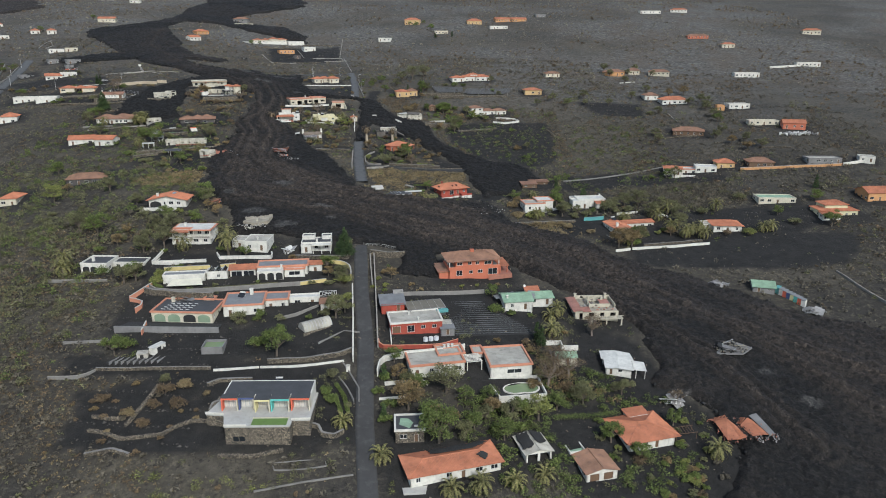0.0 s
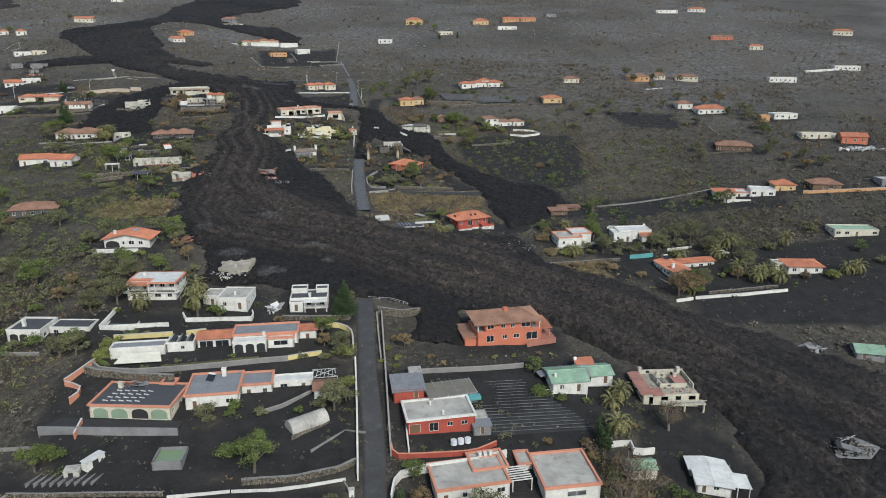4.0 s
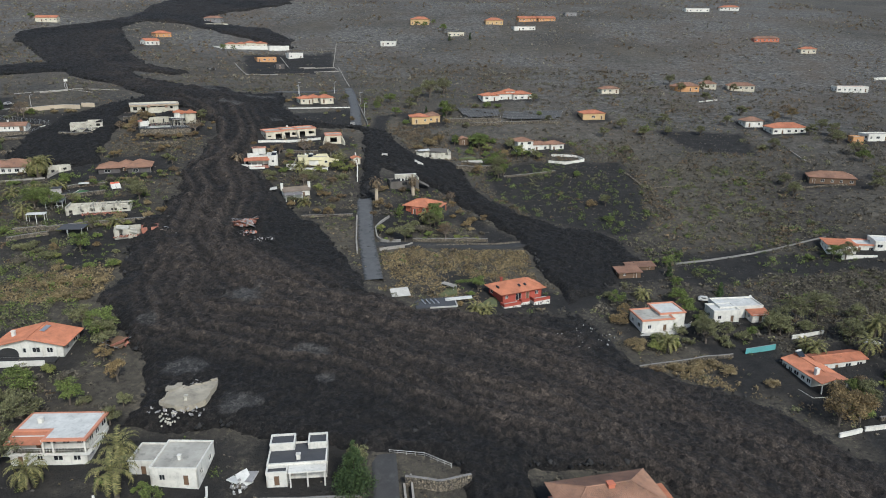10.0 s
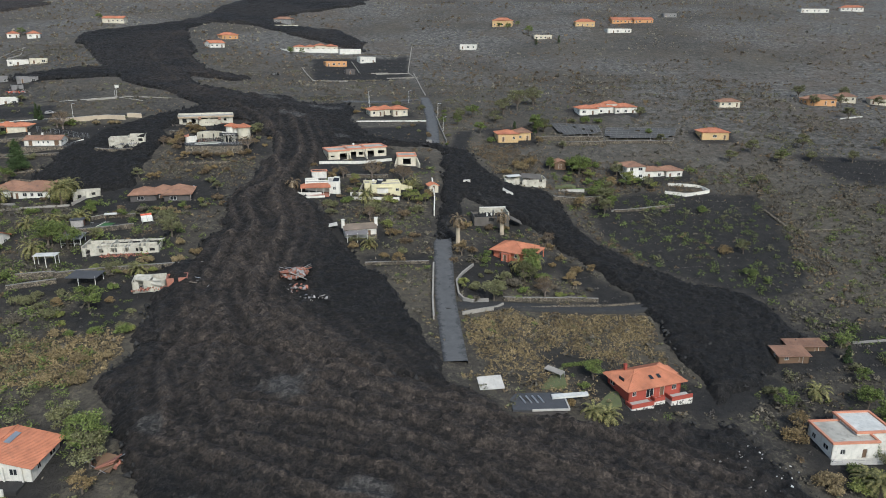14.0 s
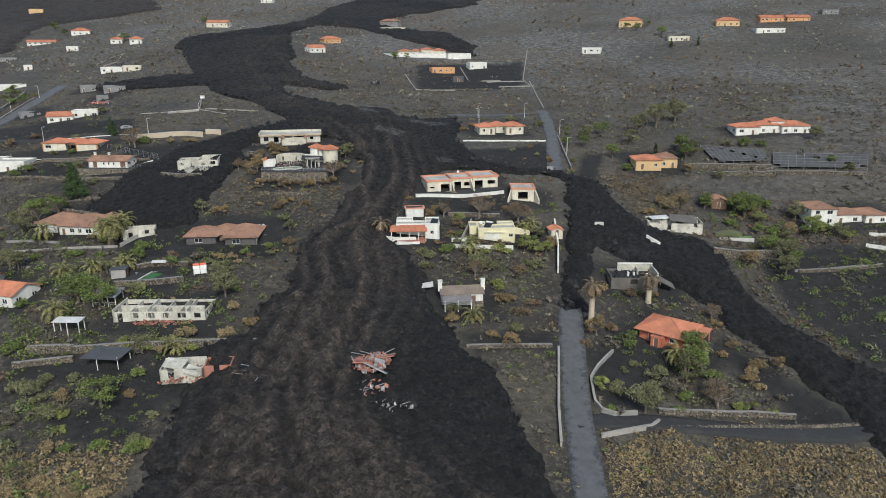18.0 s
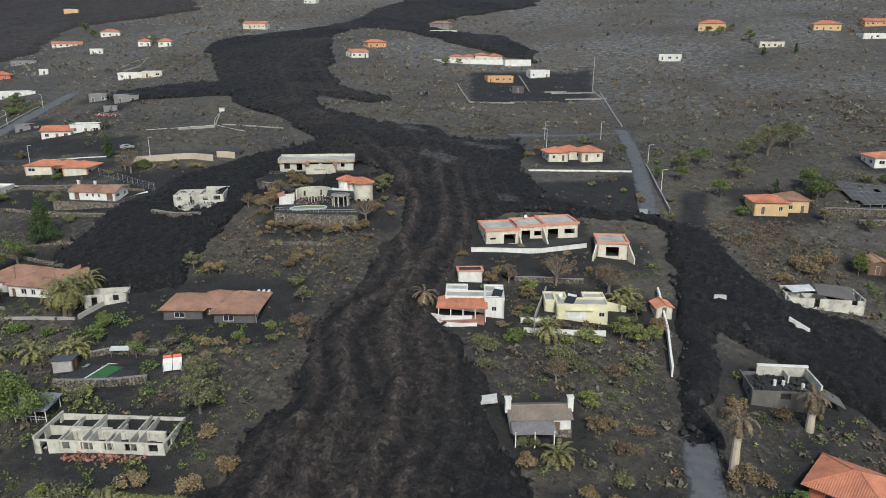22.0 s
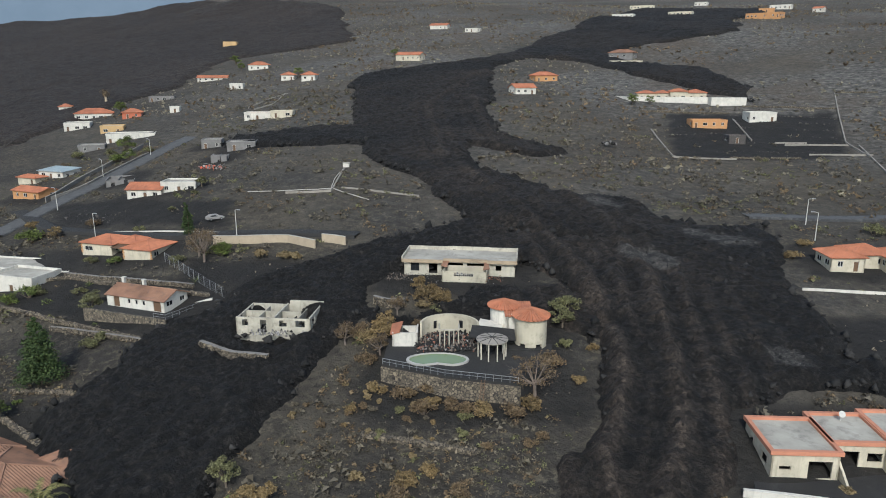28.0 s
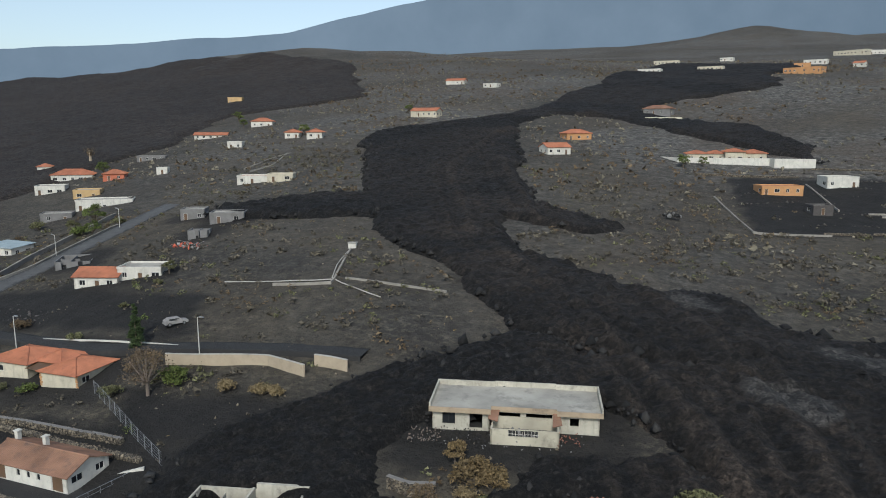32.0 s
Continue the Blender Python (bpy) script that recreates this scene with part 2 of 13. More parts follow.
def ground_material():
    m, t, b = material("ash_and_soil")
    c = place_of(t)
    ash = ramp_noise(t, c, 0.06, [(0.3, (0.0211, 0.0195, 0.0182)), (0.7, (0.0440, 0.0399, 0.0356))], 9, 0.65)
    soil = ramp_noise(t, c, 0.30, [(0.3, (0.040, 0.035, 0.028)), (0.7, (0.112, 0.096, 0.072))], 9, 0.7)
    zone = ramp_noise(t, c, 0.018, [(0.42, (0.12,) * 3), (0.60, (0.95,) * 3)], 8, 0.68)
    col = mix(t, zone, ash, soil)
    dry = ramp_noise(t, c, 0.11, [(0.35, (0.068, 0.060, 0.044)), (0.65, (0.175, 0.150, 0.104))], 5)
    speck = ramp_noise(t, c, 0.75, [(0.50, G0), (0.60, (0.65,) * 3)], 9, 0.8)
    col = mix(t, speck, col, dry)
    dark = ramp_noise(t, c, 0.55, [(0.55, G0), (0.63, (0.9,) * 3)], 9, 0.8)
    col = mix(t, dark, col, (0.018, 0.017, 0.016))
    # dry grass of the upper pastures, painted paler with distance to stand for haze
    g = t.nodes.new("ShaderNodeAttribute")
    g.attribute_name = "hazy_pasture"
    grass = ramp_noise(t, c, 0.35, [(0.38, (0.034, 0.032, 0.030)), (0.5, (0.092, 0.086, 0.077)), (0.62, (0.215, 0.198, 0.168))], 12, 0.82)
    heath = ramp_noise(t, c, 0.022, [(0.45, G0), (0.62, (0.7,) * 3)], 8, 0.7)
    grass = mix(t, heath, grass, ramp_noise(t, c, 0.5, [(0.38, (0.030, 0.025, 0.020)), (0.62, (0.150, 0.118, 0.088))], 12, 0.8))
    col = mix(t, g.outputs["Fac"], col, grass)
    a = t.nodes.new("ShaderNodeAttribute")
    a.attribute_name = "ash"
    fresh = ramp_noise(t, c, 0.25, [(0.3, (0.0172, 0.0164, 0.0155)), (0.7, (0.034, 0.0315, 0.0290))], 10, 0.68)
    grit = ramp_noise(t, c, 2.2, [(0.58, G0), (0.68, (0.75,) * 3)], 9, 0.8)
    fresh = mix(t, grit, fresh, (0.090, 0.080, 0.066))
    col = mix(t, a.outputs["Fac"], col, fresh)
    t.links.new(col, b.inputs["Base Color"])
    b.inputs["Roughness"].default_value = 0.95
    b.inputs["Specular IOR Level"].default_value = 0.15
    bump(t, b, c, 0.8, 0.9, 0.8, 10)
    return m


def lava_material():
    m, t, b = material("clinker_lava")
    c = place_of(t)
    base = ramp_noise(t, c, 1.5, [(0.40, (0.0030, 0.0029, 0.0027)), (0.50, (0.0115, 0.0106, 0.0098)), (0.60, (0.036, 0.033, 0.0297))], 14, 0.85)
    a = t.nodes.new("ShaderNodeAttribute")
    a.attribute_name = "track"
    brown = ramp_noise(t, c, 1.2, [(0.38, (0.022, 0.0180, 0.0148)), (0.51, (0.060, 0.0485, 0.0395)), (0.64, (0.122, 0.0985, 0.080))], 14, 0.84)
    col = mix(t, a.outputs["Fac"], base, brown)
    grey = ramp_noise(t, c, 0.05, [(0.58, G0), (0.66, (0.6,) * 3)], 12, 0.8)
    col = mix(t, grey, col, ramp_noise(t, c, 1.8, [(0.4, (0.009, 0.009, 0.009)), (0.6, (0.050, 0.049, 0.048))], 12, 0.8))
    pool = t.nodes.new("ShaderNodeAttribute")
    pool.attribute_name = "crust"
    col = mix(t, pool.outputs["Fac"], col, ramp_noise(t, c, 2.2, [(0.36, (0.040, 0.039, 0.037)), (0.62, (0.125, 0.120, 0.112))], 10, 0.75))
    rust = ramp_noise(t, c, 0.035, [(0.60, G0), (0.72, (0.4,) * 3)], 10, 0.75)
    col = mix(t, rust, col, (0.028, 0.020, 0.016))
    # broken clinker: blocks of two sizes, each its own tone
    for scale, lo, hi in ((0.9, 0.24, 1.35), (2.6, 0.36, 1.42)):
        warp = t.nodes.new("ShaderNodeTexNoise")
        warp.inputs["Scale"].default_value, warp.inputs["Detail"].default_value = scale, 6
        t.links.new(c, warp.inputs["Vector"])
        push = t.nodes.new("ShaderNodeVectorMath")
        push.operation = "MULTIPLY_ADD"
        push.inputs[1].default_value = (0.45 / scale,) * 3
        t.links.new(warp.outputs["Color"], push.inputs[0])
        t.links.new(c, push.inputs[2])
        v = t.nodes.new("ShaderNodeTexVoronoi")
        v.inputs["Scale"].default_value = scale
        t.links.new(push.outputs[0], v.inputs["Vector"])
        tone = t.nodes.new("ShaderNodeValToRGB")
        tone.color_ramp.elements[0].color, tone.color_ramp.elements[1].color = (lo, lo, lo, 1), (hi, hi * 0.97, hi * 0.94, 1)
        t.links.new(v.outputs["Color"], tone.inputs[0])
        col = mix(t, 1.0, col, tone.outputs[0], "MULTIPLY")
    t.links.new(col, b.inputs["Base Color"])
    b.inputs["Roughness"].default_value = 0.85
    b.inputs["Specular IOR Level"].default_value = 0.3
    bump(t, b, c, 2.4, 1.0, 0.7, 14)
    return m


def road_material(name="worn_asphalt", dust=0.55):
    m, t, b = material(name)
    c = place_of(t)
    tar = ramp_noise(t, c, 0.5, [(0.3, (0.060, 0.059, 0.058)), (0.7, (0.098, 0.096, 0.093))], 8, 0.7)
    a = t.nodes.new("ShaderNodeAttribute")
    a.attribute_name = "verge"
    ragged = ramp_noise(t, c, 0.6, [(0.3, G0), (0.7, G1)], 9, 0.75)
    edge = mix(t, dust, a.outputs["Color"], ragged)
    cut = t.nodes.new("ShaderNodeValToRGB")
    cut.color_ramp.elements[0].position, cut.color_ramp.elements[1].position = 0.50, 0.62
    t.links.new(edge, cut.inputs[0])
    ash = ramp_noise(t, c, 0.4, [(0.3, (0.030, 0.030, 0.031)), (0.7, (0.048, 0.047, 0.047))], 8, 0.6)
    t.links.new(mix(t, cut.outputs[0], tar, ash), b.inputs["Base Color"])
    b.inputs["Roughness"].default_value = 0.92
    bump(t, b, c, 3.0, 0.5, 0.08, 8)
    return m


def stone_material():
    """Rubble masonry: cells of single stones, each its own tone, with dark open joints."""
    m, t, b = material("lava_stone")
    c = place_of(t)
    v = t.nodes.new("ShaderNodeTexVoronoi")
    v.inputs["Scale"].default_value = 2.2
    t.links.new(c, v.inputs["Vector"])
    tone = t.nodes.new("ShaderNodeValToRGB")
    tone.color_ramp.elements[0].color, tone.color_ramp.elements[1].color = (0.052, 0.044, 0.036, 1), (0.30, 0.245, 0.17, 1)
    t.links.new(v.outputs["Color"], tone.inputs[0])
    gap = t.nodes.new("ShaderNodeTexVoronoi")
    gap.feature = "DISTANCE_TO_EDGE"
    gap.inputs["Scale"].default_value = 2.2
    t.links.new(c, gap.inputs["Vector"])
    r = t.nodes.new("ShaderNodeValToRGB")
    r.color_ramp.elements[0].position, r.color_ramp.elements[1].position = 0.02, 0.10
    t.links.new(gap.outputs["Distance"], r.inputs[0])
    col = mix(t, r.outputs[0], (0.022, 0.02, 0.019), tone.outputs[0])
    col = mix(t, 1.0, col, ramp_noise(t, c, 5, [(0.3, (0.7,) * 3), (0.7, (1.1,) * 3)], 8), "MULTIPLY")
    t.links.new(col, b.inputs["Base Color"])
    b.inputs["Roughness"].default_value = 0.95
    bump(t, b, c, 6.0, 0.6, 0.12, 8)
    return m


MAT = {
    "ground": ground_material(), "lava": lava_material(),
    "white": plain("lime_white_wall", (0.62, 0.585, 0.51), 0.85, 0.36, streak=0.45), "cream": plain("cream_wall", (0.55, 0.49, 0.37), 0.85, 0.4, streak=0.4),
    "yellow": plain("ochre_wall", (0.52, 0.35, 0.165), 0.85, 0.3, streak=0.3), "orange": plain("terracotta_wall", (0.46, 0.14, 0.075), 0.85, 0.25),
    "orange2": plain("orange_wall", (0.50, 0.26, 0.11), 0.85, 0.25), "red": plain("red_wall", (0.33, 0.060, 0.036), 0.85, 0.35, streak=0.4),
    "grey": plain("sooty_plaster", (0.36, 0.33, 0.30), 0.9, 0.7), "stucco": plain("raw_render", (0.20, 0.19, 0.18), 0.95, 0.5),
    "dark": plain("dark_stone_wall", (0.085, 0.075, 0.07), 0.95, 0.5, 3.0), "stone": stone_material(),
    "tile": plain("clay_tile", (0.44, 0.165, 0.085), 0.85, 0.6, 0.9, stain=(0.09, 0.06, 0.048)), "oldtile": plain("weathered_clay_tile", (0.27, 0.145, 0.09), 0.85, 0.75, 0.7, stain=(0.07, 0.06, 0.055)),
    "greytile": plain("grey_tile", (0.20, 0.18, 0.17), 0.9, 0.5), "green": plain("green_roof_paint", (0.26, 0.37, 0.25), 0.85, 0.5),
    "asphalt": plain("bitumen_roof", (0.055, 0.055, 0.058), 0.9, 0.4), "concrete": plain("concrete_roof", (0.40, 0.37, 0.31), 0.9, 0.75, 0.5), "ruin_white": plain("scorched_limewash", (0.49, 0.45, 0.36), 0.9, 0.75, 0.9, streak=0.55),
    "greyroof": plain("sheet_roof", (0.20, 0.20, 0.20), 0.85, 0.4), "whiteroof": plain("white_roof", (0.56, 0.54, 0.49), 0.8, 0.45),
    "trim": plain("orange_trim", (0.52, 0.22, 0.13), 0.8, 0.25), "road": road_material(),
    "ash": plain("ash_yard", (0.026, 0.0245, 0.0228), 0.95, 0.3, 0.4, bump_size=0.15),
    # first entry: soot of burnt parts, also the black painted as porch shade
    "soot_shade_black": plain("soot_shade_black", (0.022, 0.021, 0.02), 0.95, 0.3), "wood": plain("brown_wood", (0.13, 0.075, 0.04), 0.7, 0.4),
    "metal": plain("galvanised_steel", (0.42, 0.42, 0.42), 0.45, 0.3, metal=0.7), "bark": plain("bark", (0.12, 0.095, 0.07), 0.95, 0.5, 3.0),
    "deadwood": plain("dead_wood", (0.19, 0.15, 0.12), 0.95, 0.4, 3.0), "teal": plain("teal_paint", (0.10, 0.30, 0.29), 0.7, 0.3),
    "rubble": plain("white_rubble", (0.34, 0.32, 0.30), 0.95, 0.6, island=0.6), "clay": plain("broken_brick", (0.36, 0.15, 0.10), 0.95, 0.5, island=0.6),
    "leaf_green": leafy("garden_leaves", (0.042, 0.062, 0.018), (0.178, 0.218, 0.068)), "leaf_olive": leafy("olive_leaves", (0.058, 0.061, 0.030), (0.205, 0.205, 0.108)),
    "leaf_lime": leafy("lime_leaves", (0.085, 0.100, 0.030), (0.27, 0.285, 0.095)), "leaf_grey": leafy("ashy_scrub_leaves", (0.052, 0.047, 0.038), (0.168, 0.150, 0.116)),
    "leaf_brown": leafy("scorched_leaves", (0.066, 0.049, 0.033), (0.20, 0.150, 0.092)), "leaf_straw": leafy("dry_grass_blades", (0.115, 0.090, 0.050), (0.31, 0.245, 0.138)),
    "leaf_pine": leafy("pine_needles", (0.022, 0.040, 0.018), (0.075, 0.108, 0.040)), "leaf_palm": leafy("palm_fronds", (0.070, 0.080, 0.030), (0.26, 0.235, 0.100)),
    "leaf_pale": leafy("haze_pale_dry_bushes", (0.085, 0.078, 0.062), (0.27, 0.245, 0.185)), "leaf_rust": leafy("rust_leaves", (0.095, 0.072, 0.036), (0.27, 0.200, 0.105)), "leaf_conifer": leafy("olive_conifer_needles", (0.040, 0.044, 0.022), (0.125, 0.125, 0.060)),
}
gm, gt, gb = material("dark_window_glass")
gb.inputs["Base Color"].default_value, gb.inputs["Roughness"].default_value = (0.02, 0.022, 0.025, 1), 0.12
MAT["glass"] = gm
MAT["scorched"] = plain("scorched_plaster", (0.50, 0.45, 0.34), 0.9, 0.6, 0.5, stain=(0.045, 0.04, 0.036))
MAT["sheet_blue"] = plain("pale_blue_sheet", (0.30, 0.36, 0.38), 0.7, 0.4)
MAT["dirty_stucco"] = plain("ashy_brown_render", (0.115, 0.100, 0.084), 0.95, 0.6, 0.8, streak=0.4)
MAT["brown_roof"] = plain("grey_brown_tiles", (0.20, 0.155, 0.115), 0.9, 0.6, 0.8)
MAT["netting"] = plain("dusty_shade_net", (0.17, 0.15, 0.115), 0.95, 0.5, 0.8)
MAT["tan_slab"] = plain("ashy_tan_concrete", (0.34, 0.295, 0.22), 0.92, 0.7, 0.7)
MAT["pink_tile"] = plain("faded_pink_tile", (0.36, 0.17, 0.125), 0.9, 0.6, 0.9)
MAT["dusty_road"] = plain("ash_dusted_asphalt", (0.050, 0.0475, 0.045), 0.95, 0.55, 0.45, bump_size=0.08, stain=(0.105, 0.10, 0.094))
wm, wt, wb = material("pool_water")
wb.inputs["Base Color"].default_value, wb.inputs["Roughness"].default_value = (0.17, 0.225, 0.115, 1), 0.15
bump(wt, wb, place_of(wt), 3.0, 0.15, 0.03)
MAT["water"] = wm


# ---- mesh kit ----
def mesh_ob(name, verts, faces, mat, parent=None, label=""):
    me = bpy.data.meshes.new(name)
    me.from_pydata([tuple(v) for v in verts], [], [tuple(f) for f in faces])
    me.materials.append(MAT[mat] if isinstance(mat, str) else mat)
    ob = new(name, me)
    ob.parent = parent
    if label:
        ob["label"] = label
    return ob


def array_ob(name, verts, quads, mat, parent=None):
    """A mesh from numpy arrays: verts (n, 3), faces (m, 3 or 4)."""
    me = bpy.data.meshes.new(name)
    verts, quads = np.asarray(verts, np.float32), np.asarray(quads, np.int32)
    k = quads.shape[1]
    me.vertices.add(len(verts))
    me.vertices.foreach_set("co", verts.ravel())
    me.loops.add(quads.size)
    me.loops.foreach_set("vertex_index", quads.ravel())
    me.polygons.add(len(quads))
    me.polygons.foreach_set("loop_start", np.arange(0, quads.size, k, dtype=np.int32))
    me.update(calc_edges=True)
    me.materials.append(MAT[mat])
    ob = new(name, me)
    ob.parent = parent
    return ob


class Solid:
    """Collects boxes and prisms into one mesh."""

    def __init__(self):
        self.v, self.f = [], []

    def box(self, x0, y0, z0, x1, y1, z1):
        return self.prism([(x0, y0), (x1, y0), (x1, y1), (x0, y1)], z0, z1)

    def prism(self, pts, z0, z1, top=None):
        n, k = len(self.v), len(pts)
        top = top or pts
        self.v += [(x, y, z0) for x, y in pts] + [(x, y, z1) for x, y in top]
        self.f.append(tuple(range(n + k - 1, n - 1, -1)))
        self.f.append(tuple(range(n + k, n + 2 * k)))
        self.f += [(n + i, n + (i + 1) % k, n + k + (i + 1) % k, n + k + i) for i in range(k)]
        return self

    def bar(self, a, b, r, sides=6, r2=None):
        a, b = Vector(a), Vector(b)
        d = (b - a).normalized()
        u = d.orthogonal().normalized()
        w = d.cross(u)
        n, r2 = len(self.v), r if r2 is None else r2
        for p, q in ((a, r), (b, r2)):
            self.v += [tuple(p + q * (math.cos(6.2832 * i / sides) * u + math.sin(6.2832 * i / sides) * w)) for i in range(sides)]
        self.f += [(n + i, n + (i + 1) % sides, n + sides + (i + 1) % sides, n + sides + i) for i in range(sides)]
        self.f.append(tuple(range(n + sides - 1, n - 1, -1)))
        self.f.append(tuple(range(n + sides, n + 2 * sides)))
        return self

    def hull(self, pts, faces):
        n = len(self.v)
        self.v += [tuple(p) for p in pts]
        self.f += [tuple(n + i for i in f) for f in faces]
        return self

    def lump(self, c, s, rng):
        """A broken block: a box with shifted corners, turned at random."""
        m = Euler((rng.uniform(0, 6), rng.uniform(0, 6), rng.uniform(0, 6))).to_matrix()
        n = len(self.v)
        for sx in (-1, 1):
            for sy in (-1, 1):
                for sz in (-1, 1):
                    p = Vector((sx * s[0], sy * s[1], sz * s[2])) * rng.uniform(0.32, 0.55)
                    self.v.append(tuple(Vector(c) + m @ p))
        self.f += [tuple(n + i for i in f) for f in ((0, 1, 3, 2), (4, 6, 7, 5), (0, 4, 5, 1), (2, 3, 7, 6), (0, 2, 6, 4), (1, 5, 7, 3))]
        return self

    def ob(self, name, mat, parent=None, label=""):
        return mesh_ob(name, self.v, self.f, mat, parent, label)


def thing(name, x, y, z, rot, label, category, group="", kind=""):
    e = new(name)
    e.empty_display_size = 0.5
    e.matrix_world = pose(x, y, z, 0, 0, rot)
    return tagged(e, label, category, group, kind)


# ---- ground, lava and roads ----
def spread(lo, hi, step, far_lo, far_hi):
    mid = list(np.arange(lo, hi + step, step))
    s, v, out = step, mid[-1], []
    while v < far_hi:
        s *= 1.09
        v += s
        out.append(min(v, far_hi))
    s, v, pre = step, lo, []
    while v > far_lo:
        s *= 1.09
        v -= s
        pre.append(max(v, far_lo))
    return np.array(pre[::-1] + mid + out)


gx_, gy_ = spread(-330, 250, 2.5, -4300, 3200), spread(115, 640, 2.5, -900, 4300)
XX, YY = np.meshgrid(gx_, gy_)
ZZ = ground_z(XX, YY)
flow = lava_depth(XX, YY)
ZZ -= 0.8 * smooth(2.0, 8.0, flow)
nx, ny = len(gx_), len(gy_)
ii = (np.arange(ny - 1)[:, None] * nx + np.arange(nx - 1)[None, :]).ravel()
ground = array_ob("ground", np.stack([XX, YY, ZZ], -1).reshape(-1, 3), np.stack([ii, ii + 1, ii + 1 + nx, ii + nx], -1), "ground")
tagged(ground, "dark ash-covered volcanic slope with dry scrub and old terraces", "ground", kind="structure")
ground.data.polygons.foreach_set("use_smooth", np.ones(len(ground.data.polygons), bool))


def along(pts):
    """Cumulative plan of a polyline: sampler of point and heading by distance."""
    p = np.array(pts, float)
    seg = np.hypot(*(p[1:] - p[:-1]).T)
    s = np.r_[0, np.cumsum(seg)]
    return p, s


# the flow's own streams: centrelines down which the last lava ran, with levees and brownish crust
STREAMS = [[(-255, 800), (-272, 700), (-245, 610), (-200, 545), (-160, 512), (-132, 481), (-124, 467), (-119, 460), (-115, 450), (-113, 435), (-107, 422), (-108, 411), (-111, 404), (-111, 397),
            (-107, 389), (-102, 382), (-101, 372), (-98, 342), (-90, 326), (-80, 312), (-57, 300), (-14, 282), (42, 261), (86, 245), (150, 190)]]
STREAMS.append([(-240, 640), (-185, 555), (-140, 515), (-122, 488), (-116, 473), (-110, 459), (-107, 448), (-105, 440), (-105, 424), (-104, 406), (-102, 398), (-97, 392), (-95, 385), (-93, 375),
                (-93, 366), (-92, 350), (-87, 332), (-78, 329), (-67, 321), (-51, 309), (-10, 296), (50, 268), (110, 222), (190, 150)])


# pressure ridges where the flow swings round to the south-east
RIDGES = [
    [(-104, 369.6), (-94.2, 352.2), (-84.2, 334.3), (-73.6, 322), (-56.9, 314.9), (-45.5, 310.5), (-30.8, 310.7), (-10.4, 312), (16.2, 304)],
    [(-98.7, 331.5), (-97.3, 309.7), (-88.3, 293.2), (-78.5, 287.1), (-65.4, 285.1)],
    [(-74.8, 330.1), (-59.1, 316.9), (-43.6, 312.8), (-14.8, 317.4), (4, 317)],
    [(-79.9, 300.6), (-60.1, 301.4), (-40.9, 298.8), (-29.3, 286.7), (-10.2, 279.2), (8, 273.8), (34, 255), (52, 232)],
    [(-88.9, 289), (-74.4, 287.1), (-60.7, 282.7), (-39.2, 280.7), (-25.7, 271.5), (-14.1, 267.2), (14, 262), (38, 243)],
    [(-89.5, 319.2), (-87.7, 306.3), (-78, 292.4), (-63.3, 290.6), (-45.5, 290.1), (-28.7, 280.7), (-18.1, 269.4)],
    [(-82.3, 338.4), (-76.2, 321.3), (-60.5, 306.1), (-44.8, 304.6), (-17.8, 299.1), (6.4, 293.5), (26.8, 281.3), (54.3, 260.6), (83.8, 223.1), (107.6, 196.1), (130, 160)],
    [(-27, 302.7), (9.3, 295.7), (39.6, 271.3), (62.1, 245.4), (81.8, 228), (100, 205), (124, 172)],
    [(21.5, 261.6), (45.6, 239.3), (63.6, 217.6), (81.9, 194.1), (91.4, 172.3), (97.6, 156.3)],
    [(33.3, 246.5), (66.6, 227.9), (96, 214), (130, 190), (170, 150)],
]
# smooth grey crusts of ponded lava: place and half-axes
POOLS = [(-71.7, 309.3, 5.5, 5.0), (-51, 284.0, 6.5, 2.6), (-91.3, 293, 2.6, 2.4), (-61.6, 263.4, 5.0, 4.0), (-76.3, 274.5, 4.5, 3.2), (-45.5, 273.8, 2.5, 1.6), (103.5, 175.7, 3.0, 2.6), (96.4, 188, 2.2, 2.0),
         (67.9, 177.1, 3.4, 2.2), (-112.8, 516.7, 9.0, 3.5), (-123.3, 496.1, 6.5, 5.0), (-142.3, 525.2, 4.5, 4.0), (-96.0, 470.0, 4.0, 2.5)]


# hollows where walls still stand in the flow
DENTS = [(-172.5, 441.5, 7.5), (-158.8, 472.5, 6.0), (-150.5, 476.0, 6.0), (-145.0, 478.5, 5.0), (-115.5, 343.5, 5.0)]


